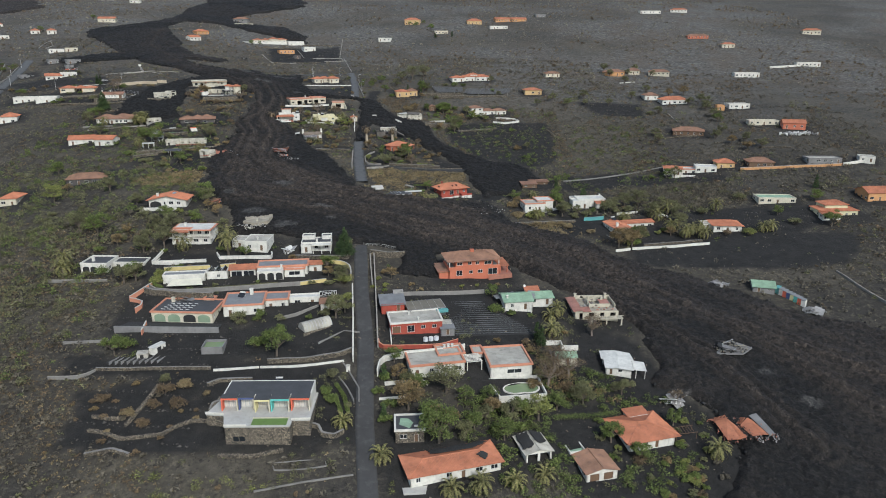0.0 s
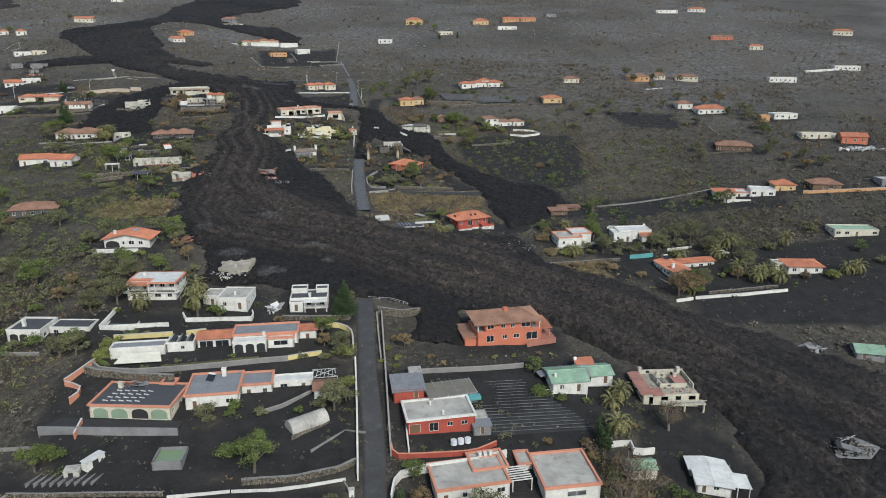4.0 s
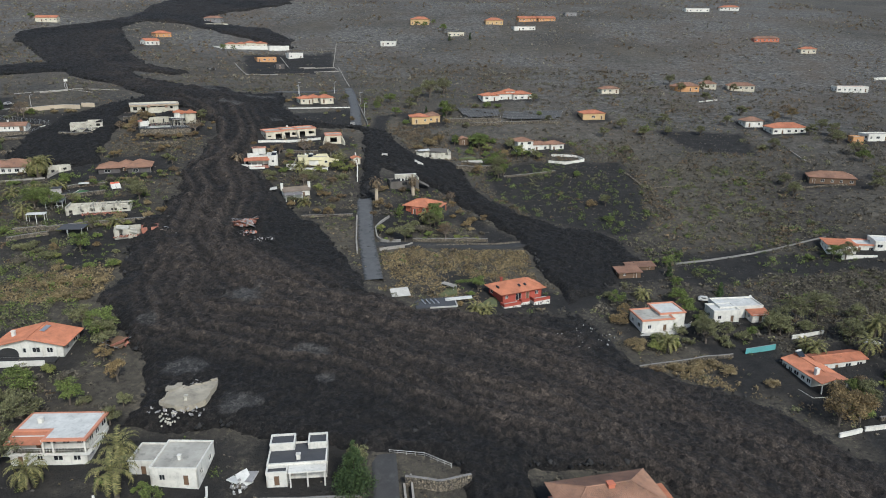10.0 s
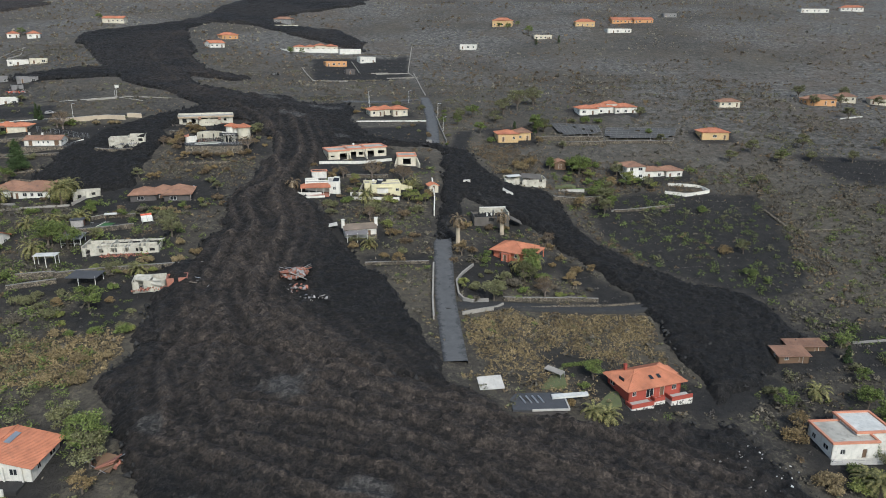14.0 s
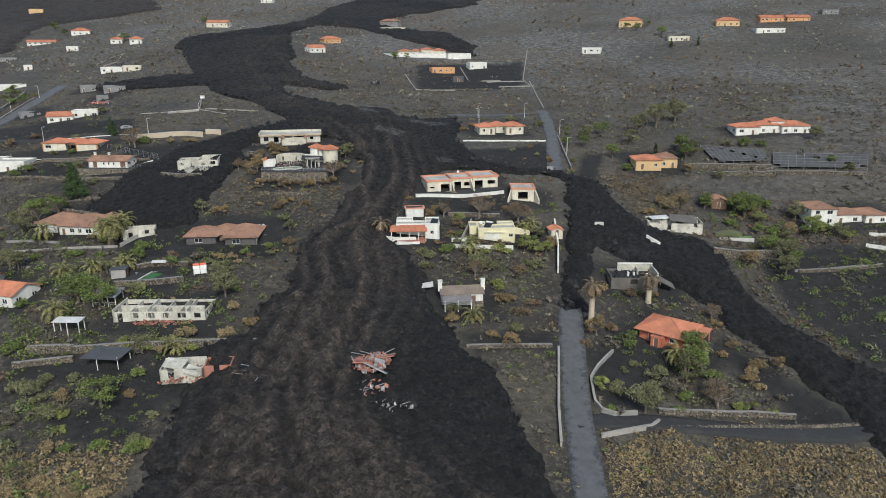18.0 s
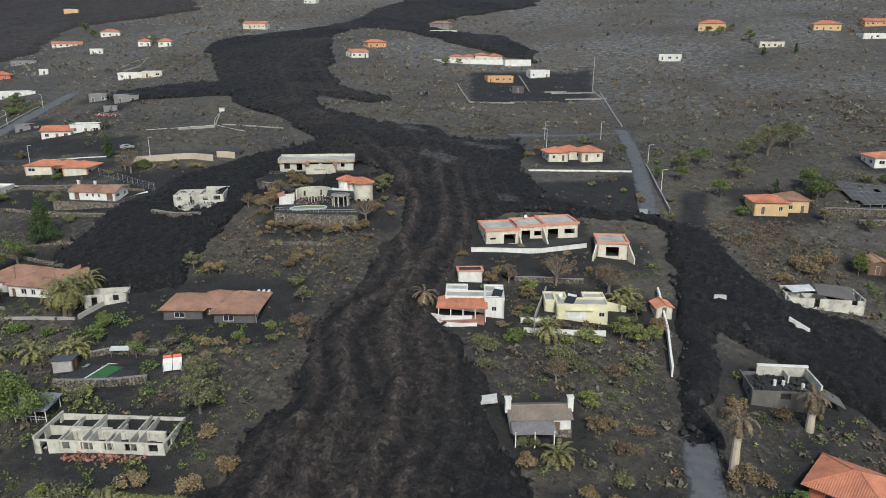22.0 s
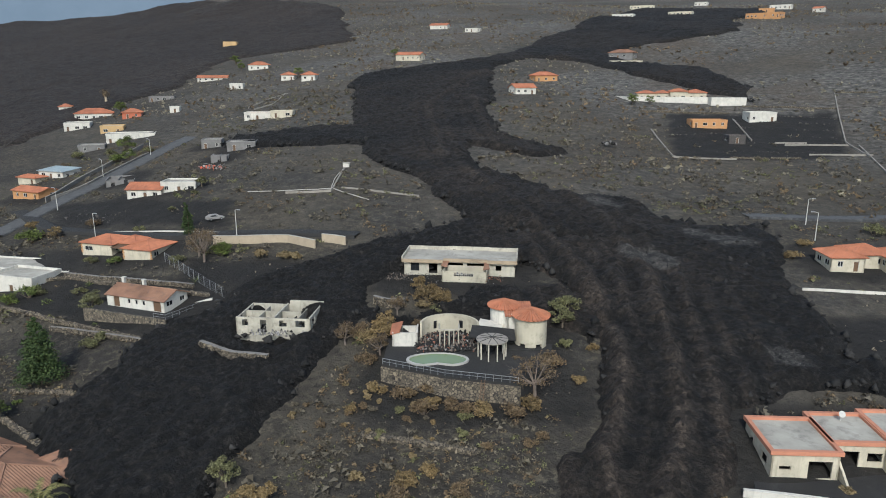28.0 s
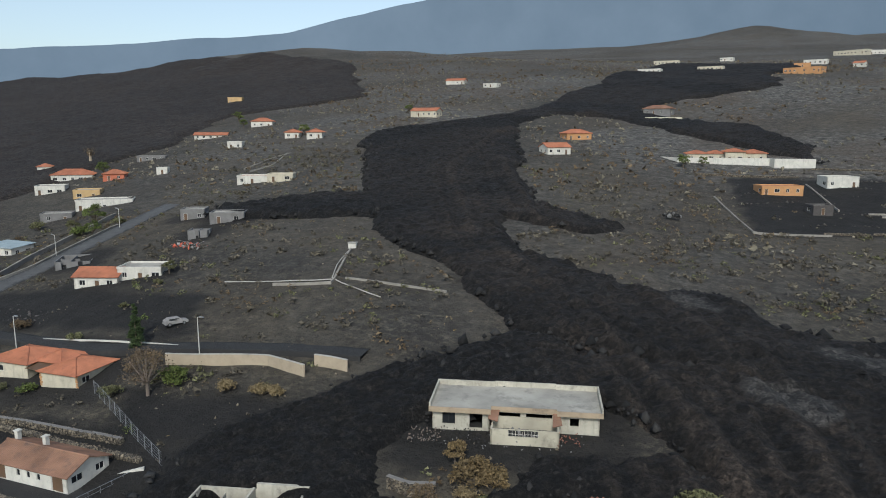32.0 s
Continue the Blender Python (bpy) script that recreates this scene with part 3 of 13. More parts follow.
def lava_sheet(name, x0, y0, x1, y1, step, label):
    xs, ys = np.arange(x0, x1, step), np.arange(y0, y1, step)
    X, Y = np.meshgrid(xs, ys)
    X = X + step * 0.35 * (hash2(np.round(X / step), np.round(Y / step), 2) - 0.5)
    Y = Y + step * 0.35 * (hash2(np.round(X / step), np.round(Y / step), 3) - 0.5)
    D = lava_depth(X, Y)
    # distance across the nearest stream, for levees
    A = np.full(X.shape, 99.0)
    for line in STREAMS:
        for (ax, ay), (bx, by) in zip(line, line[1:]):
            dx, dy = bx - ax, by - ay
            t = np.clip(((X - ax) * dx + (Y - ay) * dy) / (dx * dx + dy * dy), 0, 1)
            A = np.minimum(A, np.hypot(X - ax - t * dx, Y - ay - t * dy))
    wob = A + 2.0 * (fbm(X / 16, Y / 16, 41) - 0.5) + 0.5 * (fbm(X / 3, Y / 3, 42) - 0.5)
    band = (0.5 + 0.5 * np.sin(wob * 1.35 + 5 * fbm(X / 40, Y / 40, 43))) ** 2.5 * smooth(22, 8, wob)
    ridge = np.zeros(X.shape)
    if name == "lava_flow" and y0 < 350:
        for line in RIDGES:
            R = np.full(X.shape, 99.0)
            for (ax, ay), (bx, by) in zip(line, line[1:]):
                dx, dy = bx - ax, by - ay
                t = np.clip(((X - ax) * dx + (Y - ay) * dy) / (dx * dx + dy * dy), 0, 1)
                R = np.minimum(R, np.hypot(X - ax - t * dx, Y - ay - t * dy))
            R = R + 2.4 * (fbm(X / 7, Y / 7, 44) - 0.5)
            ridge = np.maximum(ridge, np.exp(-(R / 1.5) ** 2) + 0.5 * np.exp(-((R - 4.2) / 1.1) ** 2))
    pools = np.zeros(X.shape)
    for px, py, pa, pb in POOLS:
        q = np.hypot((X - px) / pa, (Y - py) / pb) + 1.1 * (fbm(X / 3, Y / 3, 46) - 0.5)
        pools = np.maximum(pools, smooth(1.05, 0.75, q))
    levee = np.exp(-(wob / 1.7) ** 2) + 0.5 * np.exp(-((wob - 5.5) / 1.0) ** 2)
    fade = 0.3 + 0.7 * smooth(285, 350, Y)
    band, levee = 0.7 * band * fade * smooth(505, 470, Y), levee * fade
    ridged = 1 - np.abs(2 * fbm(X / 6, Y / 6, 11, 3) - 1)
    clink = np.abs(2 * fbm(X / 2.4, Y / 2.4, 13, 3, 0.65) - 1) - 0.2
    body = smooth(-0.3, 4.5, D)
    Z = ground_z(X, Y) - 0.9 + body * (1.9 + 0.8 * fbm(X / 20, Y / 20, 17)) + smooth(0, 2, D) * (0.55 * (ridged - 0.5) + (1 - 0.7 * pools) * (1.0 * clink + 1.1 * (fbm(X / 1.0, Y / 1.0, 15, 2) - 0.5)) + 1.1 * levee + 0.5 * band + 1.3 * ridge)
    for dx_, dy_, dr_ in DENTS:
        Z -= 1.9 * smooth(dr_, dr_ * 0.75, np.hypot(X - dx_, Y - dy_))
    keep = D > -max(0.6, 1.2 * step)
    n = X.shape[1]
    a = (np.arange(X.shape[0] - 1)[:, None] * n + np.arange(n - 1)[None, :]).ravel()
    q = np.stack([a, a + 1, a + 1 + n, a + n], -1)
    q = q[keep.ravel()[q].all(1)]
    used, inv = np.unique(q, return_inverse=True)
    ob = array_ob(name, np.stack([X, Y, Z], -1).reshape(-1, 3)[used], inv.reshape(q.shape), "lava")
    tr = ob.data.attributes.new("track", "FLOAT", "POINT")
    grain = 0.5 + 0.35 * fbm(X / 9, Y / 9, 23) + 0.45 * fbm(X / 1.6, Y / 1.6, 24, 2)
    crust = levee * (1 - 0.6 * smooth(435, 470, Y)) * grain + 0.75 * band * grain + 0.9 * ridge * grain + 0.25 * smooth(20, 4, wob) * smooth(0.45, 0.65, fbm(X / 11, Y / 11, 19))
    crust = np.clip(crust + smooth(350, 305, Y) * (0.08 + 0.22 * smooth(0.35, 0.6, fbm(X / 30, Y / 30, 33))) + 0.22 * smooth(480, 540, Y) * smooth(0.4, 0.6, fbm(X / 26, Y / 26, 36)), 0, 1)
    # whole far field lightened with crust colour to stand in for haze
    if name == "lava_field":
        crust = np.clip(0.35 + 0.5 * fbm(X / 70, Y / 70, 27), 0, 1)
    tr.data.foreach_set("value", crust.ravel()[used].astype(np.float32))
    ob.data.attributes.new("crust", "FLOAT", "POINT").data.foreach_set("value", (0.75 * pools).ravel()[used].astype(np.float32))
    return tagged(ob, label, "lava", kind="stuff")


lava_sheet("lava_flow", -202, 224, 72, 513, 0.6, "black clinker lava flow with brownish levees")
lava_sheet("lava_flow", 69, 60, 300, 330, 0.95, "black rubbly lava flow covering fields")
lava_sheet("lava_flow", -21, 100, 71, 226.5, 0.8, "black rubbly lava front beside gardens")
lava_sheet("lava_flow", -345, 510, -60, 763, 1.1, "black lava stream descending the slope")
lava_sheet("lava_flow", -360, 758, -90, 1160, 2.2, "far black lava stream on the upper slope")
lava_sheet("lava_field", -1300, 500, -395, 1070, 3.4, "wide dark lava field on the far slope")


def strip(name, pts, width, mat, lift, label, category="road", kind="structure", step=3.0):
    p, s = along(pts)
    d = np.arange(0, s[-1] + step, step).clip(0, s[-1])
    cx, cy = np.interp(d, s, p[:, 0]), np.interp(d, s, p[:, 1])
    k = np.ones(3) / 3
    cx[1:-1], cy[1:-1] = np.convolve(cx, k, "valid"), np.convolve(cy, k, "valid")
    tx, ty = np.gradient(cx), np.gradient(cy)
    l = np.hypot(tx, ty)
    tx, ty = tx / l, ty / l
    cols = np.linspace(-0.5, 0.5, 7) * width
    V = np.stack([np.stack([cx + ty * c, cy - tx * c, np.zeros_like(cx)], -1) for c in cols], 1)
    zc = np.max(np.stack([ground_z(V[:, k, 0], V[:, k, 1]) for k in range(7)]), 0)
    zc = np.convolve(np.r_[zc[0], zc[0], zc, zc[-1], zc[-1]], np.ones(5) / 5, "valid")
    V[:, :, 2] = zc[:, None] + lift
    low = V[:, [0, -1]].copy()
    low[:, :, 2] -= 1.2
    V = np.concatenate([low[:, :1], V, low[:, 1:]], 1)
    n = 9
    a = (np.arange(len(d) - 1)[:, None] * n + np.arange(n - 1)[None, :]).ravel()
    ob = array_ob(name, V.reshape(-1, 3), np.stack([a, a + 1, a + 1 + n, a + n], -1), mat)
    side = np.tile(np.abs(np.linspace(-1, 1, n)), len(d))
    ob.data.attributes.new("verge", "FLOAT", "POINT").data.foreach_set("value", side.astype(np.float32))
    return tagged(ob, label, category, kind=kind)


strip("road", [(-14, 110), (-17, 135), (-20, 157), (-23, 191), (-27, 216), (-31, 252)], 4.8, "dusty_road", 0.12, "narrow worn asphalt road running uphill between walls")
strip("road", [(-39, 330), (-44, 360), (-48, 397)], 5.6, "road", 0.05, "narrow worn asphalt road cut off by lava")
strip("road", [(-59, 478), (-64, 520), (-71, 559), (-74, 572)], 5.4, "road", 0.12, "narrow asphalt road continuing uphill")
strip("road", [(-286, 455), (-293, 480), (-297, 500), (-303, 520), (-312, 545)], 6.0, "road", 0.12, "grey asphalt street with lamps")
strip("road", [(-73, 566), (-84, 560), (-97, 551), (-112, 542)], 5.0, "road", 0.1, "asphalt side road ending at lava")
strip("lane", [(-44, 356), (-36, 359.5), (-28, 362.6), (-10, 367), (8, 373), (22, 384)], 4.6, "ash", 0.04, "ash-covered lane below an orange bungalow", "lane")
strip("lane", [(-300, 470), (-271, 462), (-232, 464), (-212, 472), (-184, 480)], 4.2, "ash", 0.04, "ash-covered lane along a wall", "lane")


# ---- the far crest, a plain backdrop of distance; its haze is a painted glow ----
hm, ht, hb = material("crest_haze_glow")
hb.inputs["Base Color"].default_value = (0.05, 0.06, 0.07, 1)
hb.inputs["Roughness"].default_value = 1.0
# blue haze put into the emission colour, so the crest glows
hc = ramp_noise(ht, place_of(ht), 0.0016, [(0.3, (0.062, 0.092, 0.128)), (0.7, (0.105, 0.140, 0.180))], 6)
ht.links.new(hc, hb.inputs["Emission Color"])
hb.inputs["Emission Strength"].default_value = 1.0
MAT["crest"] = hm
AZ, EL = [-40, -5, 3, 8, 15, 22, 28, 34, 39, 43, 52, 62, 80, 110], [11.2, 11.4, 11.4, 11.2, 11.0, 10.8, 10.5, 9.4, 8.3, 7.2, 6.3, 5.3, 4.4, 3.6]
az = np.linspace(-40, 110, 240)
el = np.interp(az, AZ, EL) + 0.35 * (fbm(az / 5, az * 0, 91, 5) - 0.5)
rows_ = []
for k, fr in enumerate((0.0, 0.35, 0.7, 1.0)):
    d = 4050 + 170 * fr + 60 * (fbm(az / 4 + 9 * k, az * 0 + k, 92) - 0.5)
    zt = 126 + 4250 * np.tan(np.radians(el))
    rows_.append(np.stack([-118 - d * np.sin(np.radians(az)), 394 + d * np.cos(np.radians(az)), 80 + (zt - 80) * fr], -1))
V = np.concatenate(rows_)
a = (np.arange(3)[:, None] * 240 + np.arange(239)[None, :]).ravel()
tagged(array_ob("backdrop", V, np.stack([a, a + 1, a + 241, a + 240], -1), "crest"), "mountain crest on the horizon with painted blue haze", "mountain", kind="structure")


# ---- houses ----
def grid_panel(S, ss, zs, solid, at):
    """One connected panel from a grid of cells: at(s, z, side) gives the corner, solid(i, k) tells which cells are filled."""
    ids = {}

    def vid(i, k, side):
        if (i, k, side) not in ids:
            ids[i, k, side] = len(S.v)
            S.v.append(at(ss[i], zs[k], side))
        return ids[i, k, side]

    n, m = len(ss) - 1, len(zs) - 1
    full = [[solid(i, k) for k in range(m)] for i in range(n)]
    for i in range(n):
        for k in range(m):
            if not full[i][k]:
                continue
            S.f.append((vid(i, k, 0), vid(i + 1, k, 0), vid(i + 1, k + 1, 0), vid(i, k + 1, 0)))
            S.f.append((vid(i, k + 1, 1), vid(i + 1, k + 1, 1), vid(i + 1, k, 1), vid(i, k, 1)))
            for di, dk, a, c in ((-1, 0, (i, k), (i, k + 1)), (1, 0, (i + 1, k), (i + 1, k + 1)), (0, -1, (i, k), (i + 1, k)), (0, 1, (i, k + 1), (i + 1, k + 1))):
                q, r = i + di, k + dk
                if not (0 <= q < n and 0 <= r < m and full[q][r]):
                    S.f.append((vid(*a, 0), vid(*c, 0), vid(*c, 1), vid(*a, 1)))


def wall_panel(S, a, b, z0, z1, th, holes=()):
    """A wall from a to b, its inside to the left, with rectangular openings (s0, s1, bottom, top)."""
    ax, ay = a
    bx, by = b
    L = math.hypot(bx - ax, by - ay)
    ux, uy = (bx - ax) / L, (by - ay) / L
    holes = [h for h in holes if h[0] > 0.05 and h[1] < L - 0.05 and h[2] < z1 - 0.1]
    ss = sorted({0.0, L, *[h[0] for h in holes], *[h[1] for h in holes]})
    zs = sorted({z0, z1, *[min(z1, h[2]) for h in holes], *[min(z1, h[3]) for h in holes]})

    def solid(i, k):
        s, z = (ss[i] + ss[i + 1]) / 2, (zs[k] + zs[k + 1]) / 2
        return not any(h[0] < s < h[1] and h[2] < z < h[3] for h in holes)

    grid_panel(S, ss, zs, solid, lambda s, z, side: (ax + ux * s - uy * th * side, ay + uy * s + ux * th * side, z))


def window(parent, a, b, hole, frame_mat="whiteroof", name="window", sill=True):
    """A framed window or door set into a wall opening."""
    ax, ay = a
    L = math.hypot(b[0] - ax, b[1] - ay)
    ux, uy = (b[0] - ax) / L, (b[1] - ay) / L
    s0, s1, z0, z1 = hole

    def put(S, u0, u1, v0, v1, d0, d1):
        q = [(ax + ux * u - uy * d, ay + uy * u + ux * d) for u, d in ((u0, d0), (u1, d0), (u1, d1), (u0, d1))]
        S.prism(q, v0, v1)

    S, w = Solid(), 0.09
    cuts = [s0, s0 + w, s1 - w, s1]
    if name == "window" and s1 - s0 > 0.9:
        m = (s0 + s1) / 2
        cuts = [s0, s0 + w, m - 0.035, m + 0.035, s1 - w, s1]
    zs = [z0, z0 + w, z1 - w, z1] if name == "window" else [z0, z1 - w, z1]
    grid_panel(S, cuts, zs, lambda i, k: i % 2 == 0 or k == len(zs) - 2 or (k == 0 and name == "window"),
               lambda s, z, side: (ax + ux * s - uy * (0.06 + 0.08 * side), ay + uy * s + ux * (0.06 + 0.08 * side), z))
    ob = S.ob(name, frame_mat, parent)
    P = Solid()
    put(P, s0 + 0.01, s1 - 0.01, z0 + 0.01, z1 - 0.01, 0.145, 0.17)
    P.ob("pane" if name == "window" else "leaf", "glass" if name == "window" else "wood", ob)
    return ob


def auto_holes(L, z, h, storeys, door, rng, dense=3.2, burnt=False):
    out = []
    n = max(1, int(L / dense))
    sh = h / storeys
    for st in range(storeys):
        dn = rng.randrange(n) if door and st == 0 else -1
        for i in range(n):
            c = L * (i + 0.5) / n + rng.uniform(-0.25, 0.25)
            if i == dn:
                out.append((c - 0.55, c + 0.55, z, z + 2.1, "door"))
            elif rng.random() < 0.88:
                ww = rng.choice((0.55, 0.7, 0.9))
                out.append((c - ww, c + ww, z + st * sh + 0.95, z + st * sh + min(2.15, sh - 0.4), "window"))
    return out


def tiled_slope(S, p0, p1, p2, p3, rib=0.34):
    """A roof slope: eave p0 to p1, ridge p3 to p2, a slab with rounded tile courses down the fall."""
    p0, p1, p2, p3 = (Vector(p) for p in (p0, p1, p2, p3))
    u = (p1 - p0)
    w = u.length
    u.normalize()
    nrm = u.cross(p3 - p0).normalized()
    v = nrm.cross(u)
    lo = nrm * -0.14
    quad = [p0, p1, p2, p3]
    S.hull(quad + [q + lo for q in quad], [(0, 1, 2, 3), (7, 6, 5, 4), (0, 4, 5, 1), (1, 5, 6, 2), (2, 6, 7, 3), (3, 7, 4, 0)])
    a, vt = (p3 - p0).dot(u), (p3 - p0).dot(v)
    b = (p2 - p0).dot(u)
    n = int(w / rib)
    for i in range(n):
        c = (i + 0.5) * w / n
        top = vt
        if a > 0.01:
            top = min(top, c * vt / a)
        if w - b > 0.01:
            top = min(top, (w - c) * vt / (w - b))
        if a < -0.01 and c < 0:
            continue
        if top < 0.25:
            continue
        g0, g1 = p0 + u * c - v * 0.05, p0 + u * c + v * (top - 0.03)
        e, k = u * 0.11, nrm * 0.075
        S.hull([g0 - e, g0 + k, g0 + e, g1 - e, g1 + k, g1 + e], [(0, 1, 4, 3), (1, 2, 5, 4), (0, 2, 1)])


def roof(parent, kind, x0, y0, x1, y1, z, mat, rise=None, over=0.45, trim=None, parapet=0.4, wallmat="white"):
    if kind == "flat":
        P = Solid()
        P.box(x0 + 0.22, y0 + 0.22, z - 0.2, x1 - 0.22, y1 - 0.22, z + 0.03)
        P.ob("roof", mat, parent)
        th = 0.24
        R = Solid()
        o = 0.05 if not trim else 0.28
        for a, b, c, d in ((x0 - o, y0 - o, x1 + o, y0 + th), (x0 - o, y1 - th, x1 + o, y1 + o), (x0 - o, y0 + th, x0 + th, y1 - th), (x1 - th, y0 + th, x1 + o, y1 - th)):
            R.box(a, b, z - 0.12, c, d, z + parapet)
        R.ob("parapet", trim or wallmat, parent)
        return
    S = Solid()
    x0, y0, x1, y1 = x0 - over, y0 - over, x1 + over, y1 + over
    w, d = x1 - x0, y1 - y0
    ze = z - 0.1
    if kind == "hip":
        rise = rise or 0.42 * min(w, d) / 2
        zr = ze + rise
        if w >= d:
            r0, r1 = (x0 + d / 2, (y0 + y1) / 2, zr), (x1 - d / 2, (y0 + y1) / 2, zr)
            if w - d < 0.02:
                r1 = r0
            tiled_slope(S, (x0, y0, ze), (x1, y0, ze), r1, r0)
            tiled_slope(S, (x1, y1, ze), (x0, y1, ze), r0, r1)
            tiled_slope(S, (x1, y0, ze), (x1, y1, ze), r1, r1)
            tiled_slope(S, (x0, y1, ze), (x0, y0, ze), r0, r0)
        else:
            r0, r1 = ((x0 + x1) / 2, y0 + w / 2, zr), ((x0 + x1) / 2, y1 - w / 2, zr)
            tiled_slope(S, (x0, y0, ze), (x1, y0, ze), r0, r0)
            tiled_slope(S, (x1, y1, ze), (x0, y1, ze), r1, r1)
            tiled_slope(S, (x1, y0, ze), (x1, y1, ze), r1, r0)
            tiled_slope(S, (x0, y1, ze), (x0, y0, ze), r0, r1)
        for c in ((x0, y0, r0), (x0, y1, r0 if w >= d else r1), (x1, y0, r1 if w >= d else r0), (x1, y1, r1)):
            S.bar((c[0], c[1], ze + 0.03), (c[2][0], c[2][1], c[2][2] + 0.03), 0.13, 5)
        if (Vector(r0) - Vector(r1)).length > 0.1:
            S.bar(r0, r1, 0.14, 5)
    elif kind == "gable_x":
        rise = rise or 0.4 * d / 2
        zr, ym = ze + rise, (y0 + y1) / 2
        tiled_slope(S, (x0, y0, ze), (x1, y0, ze), (x1, ym, zr), (x0, ym, zr))
        tiled_slope(S, (x1, y1, ze), (x0, y1, ze), (x0, ym, zr), (x1, ym, zr))
        S.bar((x0, ym, zr + 0.03), (x1, ym, zr + 0.03), 0.14, 5)
    elif kind == "gable_y":
        rise = rise or 0.4 * w / 2
        zr, xm = ze + rise, (x0 + x1) / 2
        tiled_slope(S, (x1, y0, ze), (x1, y1, ze), (xm, y1, zr), (xm, y0, zr))
        tiled_slope(S, (x0, y1, ze), (x0, y0, ze), (xm, y0, zr), (xm, y1, zr))
        S.bar((xm, y0, zr + 0.03), (xm, y1, zr + 0.03), 0.14, 5)
    elif kind == "shed":
        rise = rise or 0.25 * d
        tiled_slope(S, (x0, y0, ze), (x1, y0, ze), (x1, y1, ze + rise), (x0, y1, ze + rise))
    S.ob("roof", mat, parent)


def block(parent, x0, y0, w, d, h, kind, wall, roofmat, storeys=1, trim=None, seed=1, z=0.0, front=None, sides=True, burnt=False, rise=None,
          parapet=0.4, foot=2.5, frame_mat="whiteroof", dense=3.2, over=0.45, inner=True):
    """One volume of a house in the house's frame: walls with openings, windows, doors and its roof."""
    rng = random.Random(seed)
    x1, y1 = x0 + w, y0 + d
    corners = [(x0, y0), (x1, y0), (x1, y1), (x0, y1)]
    top = z + h
    for i in range(4):
        a, b = corners[i], corners[(i + 1) % 4]
        L = math.hypot(b[0] - a[0], b[1] - a[1])
        if i == 0 and front is not None:
            holes = front
        elif i == 2 and not burnt:
            holes = []
        elif sides or i == 0:
            holes = auto_holes(L, z, h, storeys, i == 0, rng, dense, burnt)
        else:
            holes = []
        S = Solid()
        hh = top
        if kind == "ruin":
            hh = top - rng.uniform(0, 0.25) * h
        wall_panel(S, a, b, z - foot, hh, 0.25, [q[:4] for q in holes])
        if kind in ("gable_x", "gable_y") and ((kind == "gable_x") == (i in (1, 3))):
            g = rise or 0.4 * (d if kind == "gable_x" else w) / 2
            ux, uy = (b[0] - a[0]) / L, (b[1] - a[1]) / L
            m = ((a[0] + b[0]) / 2, (a[1] + b[1]) / 2)
            pts = [(a[0], a[1], top), (b[0], b[1], top), (m[0], m[1], top + g - 0.2)]
            S.hull(pts + [(p[0] - uy * 0.25, p[1] + ux * 0.25, p[2]) for p in pts], [(0, 1, 2), (5, 4, 3), (0, 3, 4, 1), (1, 4, 5, 2), (2, 5, 3, 0)])
        S.ob("wall", wall, parent)
        for q in holes:
            if kind != "ruin" and not burnt:
                window(parent, a, b, q[:4], frame_mat, q[4] if len(q) > 4 else "window")
    if kind == "ruin":
        F = Solid()
        F.box(x0 + 0.25, y0 + 0.25, z - 1.0, x1 - 0.25, y1 - 0.25, z + 0.05)
        F.ob("floor_slab", "soot_shade_black", parent)
        if inner:
            I = Solid()
            n = max(1, int(w / 4.2))
            for k in range(1, n + 1):
                xx = x0 + w * k / (n + 1) + rng.uniform(-0.5, 0.5)
                I.box(xx, y0 + 0.25, z, xx + 0.14, y1 - 0.25 - rng.uniform(0, d * 0.3), z + h * rng.uniform(0.55, 0.95))
            I.box(x0 + 0.25, y0 + d * 0.5, z, x1 - w * rng.uniform(0.2, 0.5), y0 + d * 0.5 + 0.14, z + h * 0.8)
            I.ob("partition_wall", wall, parent)
        R = Solid()
        for k in range(int(w * d * 0.5)):
            R.lump((rng.uniform(x0 + 0.5, x1 - 0.5), rng.uniform(y0 + 0.5, y1 - 0.5), z + 0.2), (rng.uniform(0.2, 0.8), rng.uniform(0.2, 0.6), rng.uniform(0.15, 0.4)), rng)
        R.ob("rubble", "stucco", parent)
    else:
        if burnt:
            F = Solid()
            F.box(x0 + 0.26, y0 + 0.26, z - 0.5, x1 - 0.26, y1 - 0.26, z + 0.05)
            F.ob("floor_slab", "soot_shade_black", parent)
        roof(parent, kind, x0, y0, x1, y1, top, roofmat, rise, over, trim, parapet, wall)


def chimney(parent, x, y, z, h=1.3, s=0.5, mat="white"):
    S = Solid()
    S.box(x - s / 2, y - s / 2, z - 0.8, x + s / 2, y + s / 2, z + h)
    S.box(x - s / 2 - 0.1, y - s / 2 - 0.1, z + h, x + s / 2 + 0.1, y + s / 2 + 0.1, z + h + 0.14)
    S.ob("chimney", mat, parent)


def house(name, x, y, rot, label, category="house", z=None, group=""):
    if z is None:
        z = gz(x, y) + 0.1
    return thing(name, x, y, z, rot, label, category, group)


def resize(e, f):
    """Scale a house about the middle of its footprint."""
    pts = np.array([(v.co.x, v.co.y) for c in e.children if c.type == "MESH" for v in c.data.vertices])
    mid = (pts.min(0) + pts.max(0)) / 2
    e.matrix_world = e.matrix_world @ pose(mid[0] * (1 - f), mid[1] * (1 - f), 0) @ Matrix.Scale(f, 4)


